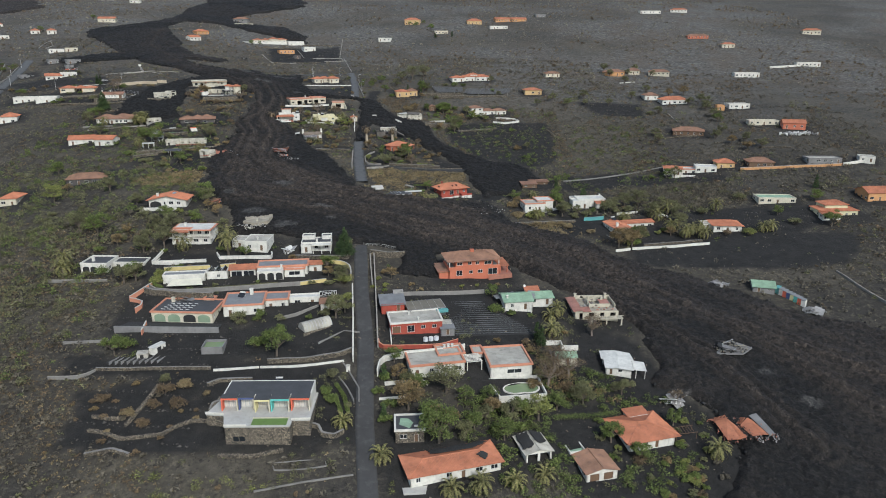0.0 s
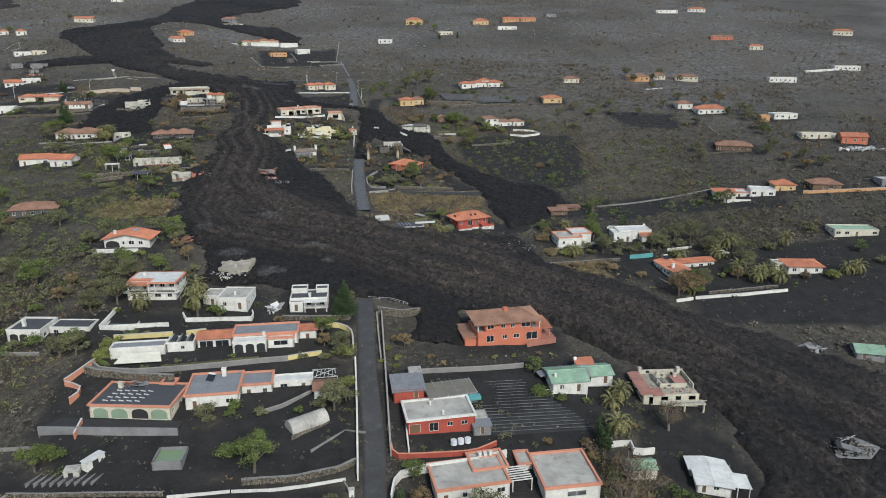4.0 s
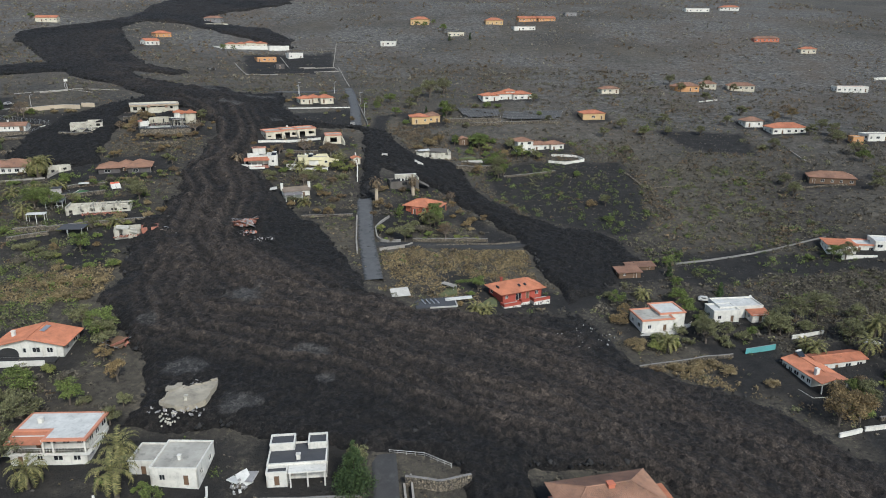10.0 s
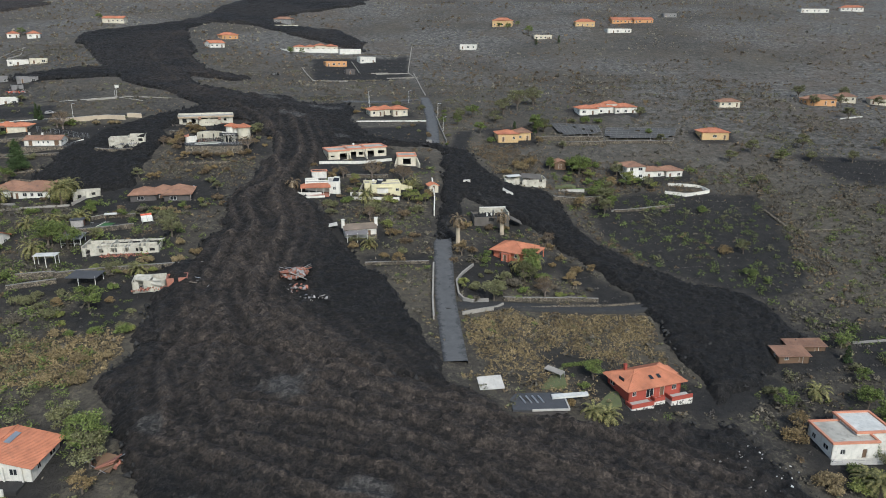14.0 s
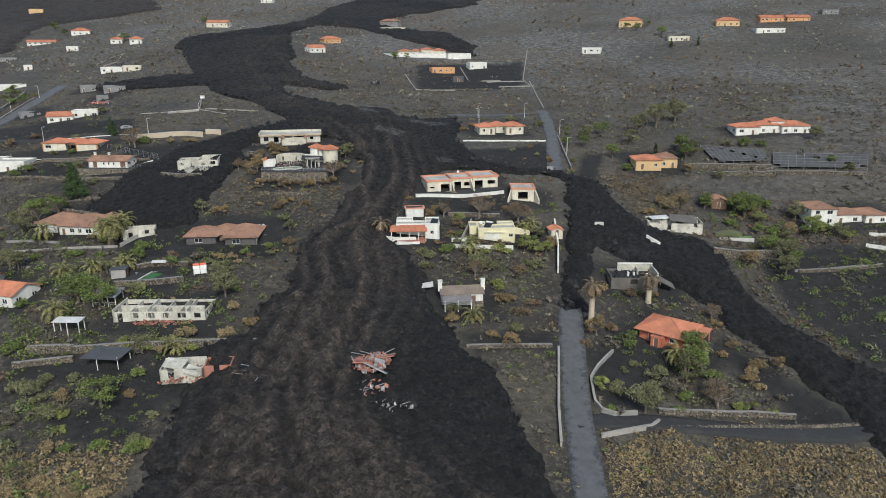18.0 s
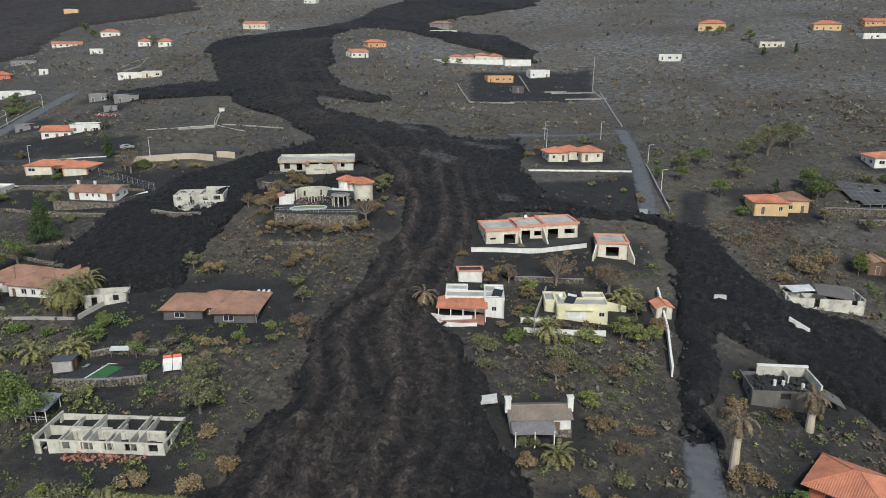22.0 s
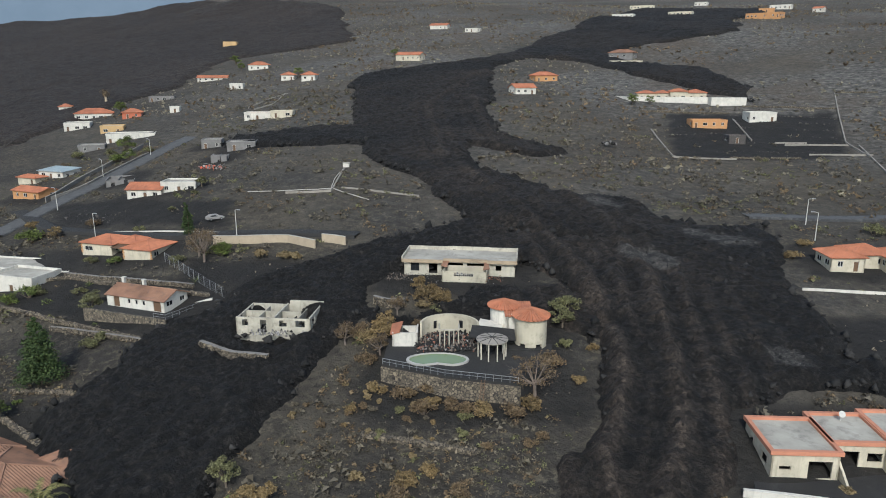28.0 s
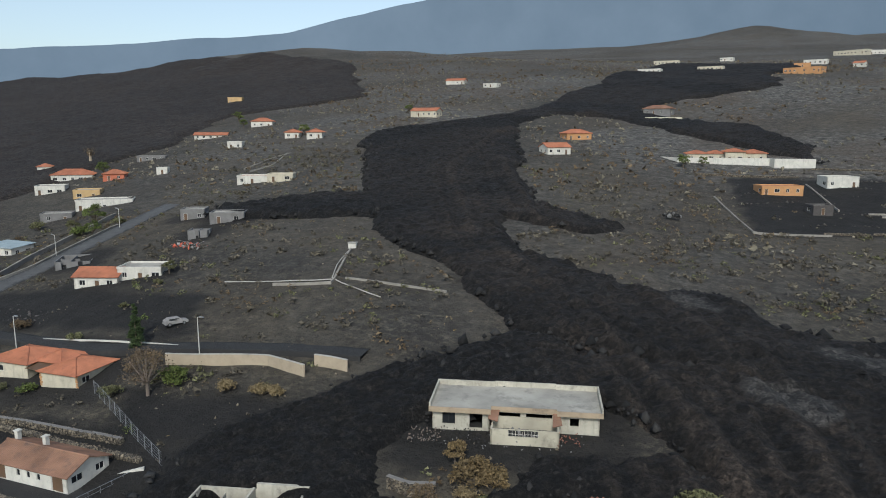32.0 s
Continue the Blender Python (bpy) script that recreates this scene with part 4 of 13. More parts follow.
def simple(name, x, y, rot, w, d, h, kind, wall, roofmat, label, category="house", **kw):
    e = house(name, x, y, rot, label, category)
    block(e, 0, 0, w, d, h, kind, wall, roofmat, seed=int(abs(x * 7 + y)), **kw)
    return e


def ash_drift(parent, rim, seed):
    """A drift of black ash lying on a roof: a thin lumpy sheet with a ragged edge."""
    rng = random.Random(seed)
    c = sum((Vector(p) for p in rim), Vector()) / len(rim)
    ring = []
    for a, b in zip(rim, rim[1:] + rim[:1]):
        for k in range(5):
            p = Vector(a).lerp(Vector(b), k / 5)
            ring.append(c + (p - c) * rng.uniform(0.82, 1.06))
    n = len(ring)
    S = Solid()
    S.v = [(p.x, p.y, p.z + 0.10) for p in ring] + [tuple(c + (p - c) * 0.55 + Vector((0, 0, 0.2))) for p in ring] + [(c.x, c.y, c.z + 0.24)] + [(p.x, p.y, p.z - 0.1) for p in ring]
    S.f = [q for k in range(n) for q in ((k, (k + 1) % n, n + (k + 1) % n, n + k), (n + k, n + (k + 1) % n, 2 * n), (2 * n + 1 + k, 2 * n + 1 + (k + 1) % n, (k + 1) % n, k))]
    S.ob("ash_drift", "ash", parent, "black ash drift on the roof")


def arch_window(parent, a, b, s0, s1, z0, z1, mat="glass", frame_mat="cream", proud=0.05):
    """An arched opening with its moulded surround and a leaf; black leaves paint porch shade."""
    ax, ay = a
    L = math.hypot(b[0] - ax, b[1] - ay)
    ux, uy = (b[0] - ax) / L, (b[1] - ay) / L
    w = s1 - s0

    def outline(g):
        pts = [(s0 - g, z0), (s1 + g, z0)]
        for k in range(9):
            t = math.pi * k / 8
            pts.append(((s0 + s1) / 2 + (w / 2 + g) * math.cos(t), z1 - w * 0.28 + (w * 0.28 + g) * math.sin(t)))
        return pts

    def put(S, pts, d0, d1):
        n, k = len(S.v), len(pts)
        for d in (d0, d1):
            S.v += [(ax + ux * s + uy * d, ay + uy * s - ux * d, z) for s, z in pts]
        S.f += [tuple(range(n, n + k)), tuple(range(n + 2 * k - 1, n + k - 1, -1))]
        S.f += [(n + i, n + (i + 1) % k, n + k + (i + 1) % k, n + k + i) for i in range(k)]

    S = Solid()
    put(S, outline(0.16), -0.02, proud)
    ob = S.ob("arch", frame_mat, parent)
    P = Solid()
    put(P, outline(0.0), proud - 0.03, proud + 0.02)
    P.ob("leaf", mat, ob)
    return ob


def posts(parent, pts, z0, z1, r=0.12, mat="white"):
    for x, y in pts:
        Solid().bar((x, y, z0), (x, y, z1), r, 8).ob("post", mat, parent)


def railing(parent, pts, z, h=0.95, mat="white", step=1.1):
    for (x0, y0), (x1, y1) in zip(pts, pts[1:]):
        n = max(1, int(math.hypot(x1 - x0, y1 - y0) / step))
        S = Solid()
        for k in range(n + 1):
            x, y = x0 + (x1 - x0) * k / n, y0 + (y1 - y0) * k / n
            S.bar((x, y, z), (x, y, z + h), 0.035, 4)
        S.bar((x0, y0, z + h), (x1, y1, z + h), 0.045, 4)
        S.bar((x0, y0, z + h * 0.5), (x1, y1, z + h * 0.5), 0.03, 4)
        S.ob("railing", mat, parent)


def slab(parent, name, pts, z0, z1, mat, label=""):
    S = Solid()
    S.prism(pts, z0, z1)
    return S.ob(name, mat, parent, label)


def panel_sheet(parent, name, corners, mat, thick=0.08, label=""):
    """A flat sheet through four corners in space."""
    c = [Vector(p) for p in corners]
    n = (c[1] - c[0]).cross(c[3] - c[0]).normalized() * thick
    S = Solid()
    S.hull(c + [p - n for p in c], [(0, 1, 2, 3), (7, 6, 5, 4), (0, 4, 5, 1), (1, 5, 6, 2), (2, 6, 7, 3), (3, 7, 4, 0)])
    return S.ob(name, mat, parent, label)


def dish(parent, x, y, z, r=0.45):
    S = Solid()
    S.bar((x, y, z), (x, y, z + 0.9), 0.04, 5)
    S.bar((x, y - 0.05, z + 0.9), (x, y - 0.2, z + 1.0), 0.1, 10, r)
    S.ob("satellite_dish", "whiteroof", parent)


def solar_heater(parent, x, y, z, rot=0):
    c, s = math.cos(radians(rot)), math.sin(radians(rot))

    def T(px, py, pz):
        return (x + c * px - s * py, y + s * px + c * py, z + pz)
    panel_sheet(parent, "solar_panel", [T(0, 0, 0.1), T(2, 0, 0.1), T(2, 1.6, 1.1), T(0, 1.6, 1.1)], "glass", 0.1)
    S = Solid()
    S.bar(T(0.1, 1.7, 1.2), T(1.9, 1.7, 1.2), 0.27, 10)
    S.bar(T(0.2, 1.7, 0), T(0.2, 1.7, 1.1), 0.04, 4)
    S.bar(T(1.8, 1.7, 0), T(1.8, 1.7, 1.1), 0.04, 4)
    S.ob("water_tank", "whiteroof", parent)


def pool_pond(parent, pts, z, depth_wall=0.3, rim="white", water="water"):
    S = Solid()
    cx, cy = sum(p[0] for p in pts) / len(pts), sum(p[1] for p in pts) / len(pts)
    out = [(cx + (x - cx) * 1.09, cy + (y - cy) * 1.09) for x, y in pts]
    n, k = len(S.v), len(pts)
    S.v += [(x, y, z - 0.3) for x, y in out] + [(x, y, z + depth_wall) for x, y in out] + [(x, y, z + depth_wall) for x, y in pts] + [(x, y, z - 0.3) for x, y in pts]
    for i in range(k):
        j = (i + 1) % k
        S.f += [(i, j, k + j, k + i), (k + i, k + j, 2 * k + j, 2 * k + i), (2 * k + i, 2 * k + j, 3 * k + j, 3 * k + i)]
    S.ob("pool_rim", rim, parent)
    W = Solid()
    W.v = [(x, y, z + depth_wall - 0.16) for x, y in pts]
    W.f = [tuple(range(k))]
    W.ob("pool_water", water, parent)


def kidney(cx, cy, rx, ry, pinch=0.3, n=24):
    return [(cx + rx * math.cos(6.2832 * k / n) * 1.0, cy + ry * math.sin(6.2832 * k / n) * (1 - pinch * math.exp(-(math.cos(6.2832 * k / n) / 0.35) ** 2) * (math.sin(6.2832 * k / n) < 0))) for k in range(n)]


# paints of the glazed villa
for key, rgb in (("coral", (0.62, 0.13, 0.07)), ("navy", (0.07, 0.09, 0.19)), ("lemon", (0.66, 0.58, 0.30)), ("aqua", (0.13, 0.46, 0.40)), ("turf", (0.12, 0.19, 0.045)),
                 ("arch_green", (0.20, 0.26, 0.17)), ("pale_paving", (0.42, 0.40, 0.36)), ("canvas", (0.60, 0.56, 0.44)), ("tank_white", (0.6, 0.6, 0.6)), ("capstone2", (0.29, 0.26, 0.22)), ("lemonwall", (0.60, 0.535, 0.33)), ("sooty", (0.38, 0.34, 0.28))):
    MAT[key] = plain(key + "_finish", rgb, 0.8, 0.3)

# glazed villa with coloured portal frames on a stone podium
v = house("villa", -56.0, 156.5, 1, "modern flat-roofed villa with coloured portal frames on a stone podium", z=28.3)
slab(v, "terrace", [(-3.6, -1.0), (1.0, -1.6), (2.6, -7.0), (18.6, -7.0), (18.6, -4.2), (23.0, -4.0), (23, 9.5), (-1, 9.5)], -0.4, 0.0, "pale_paving", "pale paved terrace strewn with ash")
slab(v, "podium_wall", [(2.7, -6.95), (18.5, -6.95), (18.5, 8.5), (1.6, 8.5)], -5.5, -0.41, "stone", "lava stone podium wall")
slab(v, "podium_wall", [(18.6, -4.1), (22.9, -3.9), (22.9, 8.8), (18.6, 8.8)], -5.5, -0.42, "stone")
slab(v, "podium_wall", [(-3.5, -0.9), (1.0, -1.5), (1.55, 8.5), (-3.0, 8.5)], -5.5, -0.42, "stone")
slab(v, "parapet", [(2.5, -7.1), (8.0, -7.1), (8.0, -6.8), (2.5, -6.8)], 0.0, 0.45, "white")
slab(v, "parapet", [(-3.7, -1.1), (1.0, -1.75), (1.0, -1.45), (-3.6, -0.8)], 0.0, 0.5, "white")
slab(v, "parapet", [(18.4, -4.3), (23.1, -4.1), (23.1, -3.85), (18.4, -4.05)], 0.0, 0.45, "white")
slab(v, "lawn", [(9, -6.6), (17.6, -6.6), (17.6, -3.6), (9, -3.6)], 0.0, 0.06, "turf", "strip of artificial green turf")
slab(v, "kerb", [(8.8, -3.55), (17.8, -3.55), (17.8, -3.3), (8.8, -3.3)], 0.0, 0.25, "cream")
for wx in (4.6, 6.1):
    slab(v, "window", [(wx, -7.0), (wx + 1.3, -7.0), (wx + 1.3, -6.9), (wx, -6.9)], -4.2, -2.9, "glass")
block(v, 0.2, 2.2, 22.2, 7.6, 3.45, "flat", "white", "asphalt", front=[], sides=False, parapet=0.12, foot=0.3)
for px, pw, col, dy in ((0.0, 4.1, "coral", 0.3), (4.3, 3.9, "navy", 0.6), (8.6, 3.8, "lemon", -0.6), (12.6, 4.6, "aqua", -0.3), (17.6, 4.7, "coral", 0.1)):
    Solid().box(px, dy, 3.0, px + pw, dy + 0.25, 3.5).ob("portal_beam", col, v)
    Solid().box(px - 0.05, dy + 0.02, 3.51, px + pw + 0.05, 2.5, 3.66).ob("roof_apron", "asphalt", v)
    for sx, m in ((px, col), (px + pw - 0.28, "cream")):
        f = Solid()
        f.box(sx, dy + 0.004, 0, sx + 0.28, 2.3, 3.0)
        f.ob("portal_pier", m, v)
    k = 3
    for q in range(k):
        a = px + 0.4 + (pw - 0.8) * q / k
        window(v, (px, 2.12), (px + pw, 2.12), (a - px, a - px + (pw - 0.8) / k - 0.05, 0.1, 2.8), "metal", sill=False)
solar_heater(v, 11.5, 10.2, 2.0, 4)

# villa with arched front, dark roof and orange cornice
v = house("villa", -88.9, 197.4, -3, "cream villa with arched front and dark flat roof edged in orange")
block(v, 0, 0, 19, 11, 3.2, "flat", "cream", "asphalt", front=[], trim="trim", parapet=0.35)
# the third arch, the door, gets a flat black leaf
for s0, s1, m in ((0.9, 4.3, "arch_green"), (5.1, 8.9, "arch_green"), (9.9, 13.7, "soot_shade_black"), (14.4, 18.2, "arch_green")):
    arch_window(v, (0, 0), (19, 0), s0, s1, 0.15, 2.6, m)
block(v, 12.5, 10.2, 3.2, 2.4, 3.6, "flat", "cream", "asphalt", front=[], trim="trim", sides=False)
chimney(v, 3.4, 8.6, 3.4, 1.2, 0.9, "cream")
for i in range(5):
    for j in range(4):
        panel_sheet(v, "roof_panel", [(2.2 + i * 1.9 + j * 0.35, 2.0 + j * 1.6, 3.45), (3.4 + i * 1.9 + j * 0.35, 2.0 + j * 1.6, 3.3), (3.4 + i * 1.9 + j * 0.35, 2.35 + j * 1.6, 3.3), (2.2 + i * 1.9 + j * 0.35, 2.35 + j * 1.6, 3.5)], "whiteroof", 0.04)
slab(v, "terrace", [(-9, -5), (22, -4.2), (22, -0.4), (-7, -0.4)], -3.5, -0.05, "ash")
slab(v, "terrace_wall", [(-9.3, -5.4), (22.3, -4.6), (22.3, -4.2), (-9.2, -5.0)], -4.5, 0.55, "stucco")

# villa with grey roof, orange cornice and long white wings
v = house("villa", -67.6, 199.6, 8, "white villa with grey flat roof, orange cornice and long wings")
block(v, 0, 0, 12.0, 11, 3.4, "flat", "white", "greyroof", trim="trim", seed=3)
block(v, 12.2, 4, 7.2, 6.5, 3.2, "flat", "white", "greyroof", trim="trim", seed=4)
block(v, 19.6, 5.5, 9.5, 3.6, 2.7, "flat", "white", "whiteroof", seed=5)
block(v, 29.5, 0.5, 6.2, 5.0, 2.6, "gable_x", "white", "oldtile", seed=6, rise=0.7)
chimney(v, 7.6, 9.5, 3.6, 1.7, 1.0)
solar_heater(v, 3.4, 7.4, 3.45, -25)
S = Solid()
for k in range(6):
    S.bar((28.8 + k * 1.0, 6.0, 2.9), (29.4 + k * 0.9, 10.2, 3.1), 0.07, 4)
for a, b in (((28.6, 6, 2.9), (35.2, 6.2, 2.9)), ((28.9, 10.2, 3.1), (34.6, 10.2, 3.1)), ((28.6, 6, 2.9), (34.6, 10.2, 3.1)), ((35.2, 6.2, 2.9), (28.9, 10.2, 3.1))):
    S.bar(a, b, 0.07, 4)
for p in ((28.7, 6), (35.1, 6.2), (29, 10.1), (34.5, 10.1)):
    S.bar((*p, -0.5), (*p, 3.0), 0.08, 5)
S.ob("pergola", "whiteroof", v, "white slatted pergola frame")

# house with an arcade, sunroom and long pool wall
v = house("villa", -62.4, 220.6, 8, "white house with three-arched porch, red-tiled wing and long pool wall")
block(v, 0, 3.5, 16.8, 6.5, 3.5, "flat", "white", "greyroof", trim="trim", seed=7, front=[])
block(v, 0.2, 0, 8.6, 3.4, 2.9, "flat", "white", "whiteroof", front=[], sides=False, parapet=0.25)
# black sheets in the three arches paint the porch's shade
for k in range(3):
    arch_window(v, (0.2, 0), (8.8, 0), 0.5 + k * 2.8, 2.7 + k * 2.8, 0.05, 2.5, "soot_shade_black", "white")
block(v, 9.0, 1.6, 6.8, 2.0, 2.9, "flat", "white", "whiteroof", sides=False, trim="trim", front=[(1.5, 5.2, 0.8, 2.2, "window")])
block(v, 17.0, 5.5, 4.5, 4.4, 3.2, "gable_x", "white", "tile", seed=8, rise=0.6)
block(v, -9.2, 3.6, 8.6, 5.6, 3.1, "gable_x", "white", "tile", seed=9, rise=0.9, front=[(0.5, 4.0, 0.3, 2.4, "window"), (4.5, 8.0, 0.3, 2.4, "window")])
for k in range(3):
    panel_sheet(v, "sunroom_glass", [(-16.5 + k * 2.2, 2.5, 2.7), (-15.4 + k * 2.2, 2.5, 3.9), (-15.4 + k * 2.2, 6.5, 3.9), (-16.5 + k * 2.2, 6.5, 2.7)], "metal", 0.08)
    panel_sheet(v, "sunroom_glass", [(-15.4 + k * 2.2, 2.5, 3.9), (-14.3 + k * 2.2, 2.5, 2.7), (-14.3 + k * 2.2, 6.5, 2.7), (-15.4 + k * 2.2, 6.5, 3.9)], "glass", 0.08)
block(v, -16.6, 2.4, 6.8, 4.2, 2.7, "flat", "white", "whiteroof", sides=False, front=[(3.4, 4.4, 1, 2, "window")])
block(v, -30.5, 1.6, 13.6, 4.0, 2.4, "flat", "white", "greyroof", front=[], sides=False)
panel_sheet(v, "awning", [(-28.5, -2.8, 0.4), (-17.0, -2.8, 0.4), (-18.0, 0.8, 1.5), (-27.0, 0.8, 1.5)], "canvas", 0.06, "cream canvas pool cover")
chimney(v, 8.0, 3.4, 3.2, 0.9, 0.6)

v = house("house", -124.7, 227.6, -1, "white house with arched porch and dark flat roof")
block(v, 0, 0, 9.2, 9, 3.2, "flat", "white", "asphalt", seed=11, front=[], parapet=0.5)
# the porch depth is only painted: black sheets for its shade
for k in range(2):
    arch_window(v, (0, 0), (9.2, 0), 0.8 + k * 2.6, 3.0 + k * 2.6, 0.05, 2.4, "soot_shade_black", "white")
chimney(v, 3, 3.5, 3.3, 1.6, 0.8)
block(v, 9.6, 3.6, 11.0, 5.6, 2.7, "flat", "white", "asphalt", seed=12, parapet=0.3)
block(v, 24.0, 4.0, 8.6, 5.2, 2.5, "flat", "white", "asphalt", seed=13, parapet=0.3)

v = house("house", -99.6, 246.2, 1, "two-storey white house with wide white roof terrace and orange edging", z=gz(-93, 247) - 0.3)
block(v, 0, 0, 14.2, 9.4, 2.5, "flat", "white", "concrete", seed=14, parapet=0.04)
block(v, 0.15, 1.7, 13.9, 7.6, 2.6, "flat", "white", "concrete", seed=15, z=2.55, foot=0.03, parapet=0.02, dense=2.4)
slab(v, "roof_edge", [(6.4, -0.3), (14.5, -0.3), (14.5, 9.7), (-0.3, 9.7), (-0.3, 3.0), (6.4, 3.0)], 5.18, 5.62, "trim", "orange-painted roof rim")
slab(v, "roof_terrace", [(7.0, 0.3), (13.9, 0.3), (13.9, 9.1), (0.3, 9.1), (0.3, 3.6), (7.0, 3.6)], 5.6, 5.64, "whiteroof", "white-coated roof terrace")
panel_sheet(v, "tiled_canopy", [(-0.5, -0.5, 4.75), (6.35, -0.5, 4.75), (6.35, 2.95, 5.35), (-0.5, 2.95, 5.35)], "tile", 0.15)
railing(v, [(0.1, 0.1), (14.1, 0.1), (14.1, 5)], 2.65, 0.9, step=0.55)
posts(v, [(0.3, 0.25), (6.2, 0.25), (8.0, 0.25), (13.9, 0.25)], 2.5, 5.2, 0.2)
slab(v, "balcony", [(-0.9, -0.6), (14.9, -0.6), (14.9, 1.6), (-0.9, 1.6)], 2.4, 2.53, "white")
chimney(v, 3.4, 5.8, 5.6, 1.0, 0.8)

v = house("house", -76.6, 241.4, -2, "low white house of two blocks with concrete roofs")
block(v, 4.6, 0, 8.6, 9, 3.3, "flat", "white", "concrete", seed=16, parapet=0.3)
block(v, -0.4, 2.6, 5.0, 6, 2.9, "flat", "white", "concrete", seed=17, parapet=0.3)
chimney(v, 9, 3, 3.4, 0.8, 0.5)

v = house("house", -51.5, 241.6, 6, "white house with dark flat roof and two raised corners")
block(v, 0, 2.4, 10.8, 7.0, 3.0, "flat", "white", "asphalt", seed=18, parapet=0.3)
block(v, 0.1, 7.0, 4.6, 3.4, 4.2, "flat", "white", "asphalt", seed=19, sides=False, front=[])
block(v, 7.2, 7.0, 3.6, 3.4, 4.0, "flat", "white", "asphalt", seed=20, sides=False, front=[])
slab(v, "porch_roof", [(4.0, 0), (10.8, 0), (10.8, 2.4), (4.0, 2.4)], 2.6, 2.85, "white")
posts(v, [(4.3, 0.3), (7.4, 0.3), (10.5, 0.3)], -0.5, 2.6, 0.16)
block(v, 0, 0.4, 3.8, 2.0, 2.5, "flat", "white", "asphalt", seed=21, sides=False)
chimney(v, 5.6, 4, 3.1, 0.9, 0.7)

v = house("house", -120.6, 278.6, 3, "white house with broad low-pitched red tile roof and arched porch", z=gz(-112, 280) + 0.3)
block(v, 0, 0.4, 15.0, 8.4, 3.0, "gable_y", "white", "tile", seed=22, rise=1.9, over=0.9, foot=4, front=[(5.9, 6.7, 1.0, 2.2, "window"), (8.0, 9.8, 1.0, 2.3, "window"), (11.2, 12.6, 0.9, 2.2, "window")])
# a black sheet across the arch paints the dark inside of the porch
arch_window(v, (0, 0.4), (15, 0.4), 0.5, 5.0, 0.05, 2.4, "soot_shade_black", "white", 0.08)
panel_sheet(v, "roof_panel", [(8.4, 4.2, 4.85), (9.4, 4.2, 4.62), (9.4, 7.6, 4.62), (8.4, 7.6, 4.85)], "metal", 0.06, "grey solar roof panel")
slab(v, "porch_floor", [(-2.5, -2.6), (14, -2.6), (14, 0.3), (-2.5, 0.3)], -3.0, 0.0, "ash")
slab(v, "terrace_wall", [(-2.7, -2.9), (12, -2.9), (12, -2.62), (-2.7, -2.62)], -3.0, 0.5, "white")
chimney(v, 2.6, 4.0, 3.6, 1.3, 0.7)
posts(v, [(10.4, 0.1), (13.6, 0.1)], -0.5, 2.6, 0.14)

# terracotta villa with corner balconies, cut off by lava
v = house("villa", 2.2, 232.6, 12, "two-storey terracotta villa with corner balconies, standing at the lava edge")
block(v, 0, 0, 18.5, 10.5, 2.9, "flat", "orange", "concrete", seed=24, parapet=0.05, front=[(2.6, 4.8, 0.3, 2.3, "window"), (7.2, 8.6, 0.9, 2.1, "window"), (10.4, 12.2, 0.9, 2.2, "window"), (14.2, 17.6, 0.1, 2.4, "window")])
block(v, 2.4, 0.8, 13.6, 9.6, 2.7, "flat", "orange", "concrete", seed=25, z=2.95, foot=0.05, parapet=0.05, front=[(0.6, 2.6, 0.9 + 2.95, 2.1 + 2.95, "window"), (4.6, 5.9, 0.9 + 2.95, 2.1 + 2.95, "window"), (7.4, 8.7, 0.9 + 2.95, 2.1 + 2.95, "window"), (10.6, 13.2, 0.7 + 2.95, 2.1 + 2.95, "window")])
roof(v, "hip", -0.2, 0.2, 18.7, 10.6, 5.75, "oldtile", 2.2, 0.5)
slab(v, "balcony_wall", [(0, -0.05), (18.5, -0.05), (18.5, 0.15), (0, 0.15)], 2.9, 3.6, "orange")
slab(v, "balcony_wall", [(-0.05, 0), (0.15, 0), (0.15, 8), (-0.05, 8)], 2.9, 3.6, "orange")
posts(v, [(0.2, 0.3), (0.2, 4), (18.2, 0.3), (0.2, 8)], 3.5, 5.7, 0.14)
block(v, -3.6, 0.2, 3.5, 9.0, 2.3, "shed", "orange", "oldtile", front=[], sides=False, rise=0.3)
roof(v, "shed", 18.6, 1.0, 22.0, 9.0, 2.9, "tile", 0.4, 0.3)
posts(v, [(21.6, 1.2), (21.6, 8.6), (19.0, 1.2)], -1.0, 2.8, 0.2, "orange")
slab(v, "porch_floor", [(14, -1.6), (23, -0.6), (23, 8), (18.6, 8), (18.6, 0)], -1.5, 0.12, "clay")
chimney(v, 9.4, 5.0, 7.4, 0.8, 1.2, "orange")

# red house with white trim
v = house("house", -15.7, 194.4, 11, "red flat-roofed house with white window trim")
block(v, 0, 0, 15.8, 9, 3.2, "flat", "red", "concrete", seed=26, trim="white", front=[(0.4, 3.0, 0.1, 2.3, "door"), (5.0, 7.2, 0.1, 2.3, "window"), (9.2, 10.6, 1.0, 2.1, "window"), (12.6, 14.0, 1.0, 2.1, "window")])
chimney(v, 8.6, 1.6, 3.2, 0.9, 0.4)
chimney(v, 6.4, 6.4, 3.2, 0.9, 0.3)
v = house("shed", -16.5, 210.5, 9, "low shed with grey sheet roof beside the road", "shed")
block(v, -3.8, -5.6, 7.4, 7.4, 2.4, "shed", "red", "greyroof", seed=27, rise=0.7)
block(v, 0.8, 2.0, 3.2, 3.0, 3.2, "flat", "grey", "concrete", seed=28, parapet=0.1, sides=False)
v = house("shed", -10.9, 204.2, 14, "low shed under dusty brown shade netting", "shed")
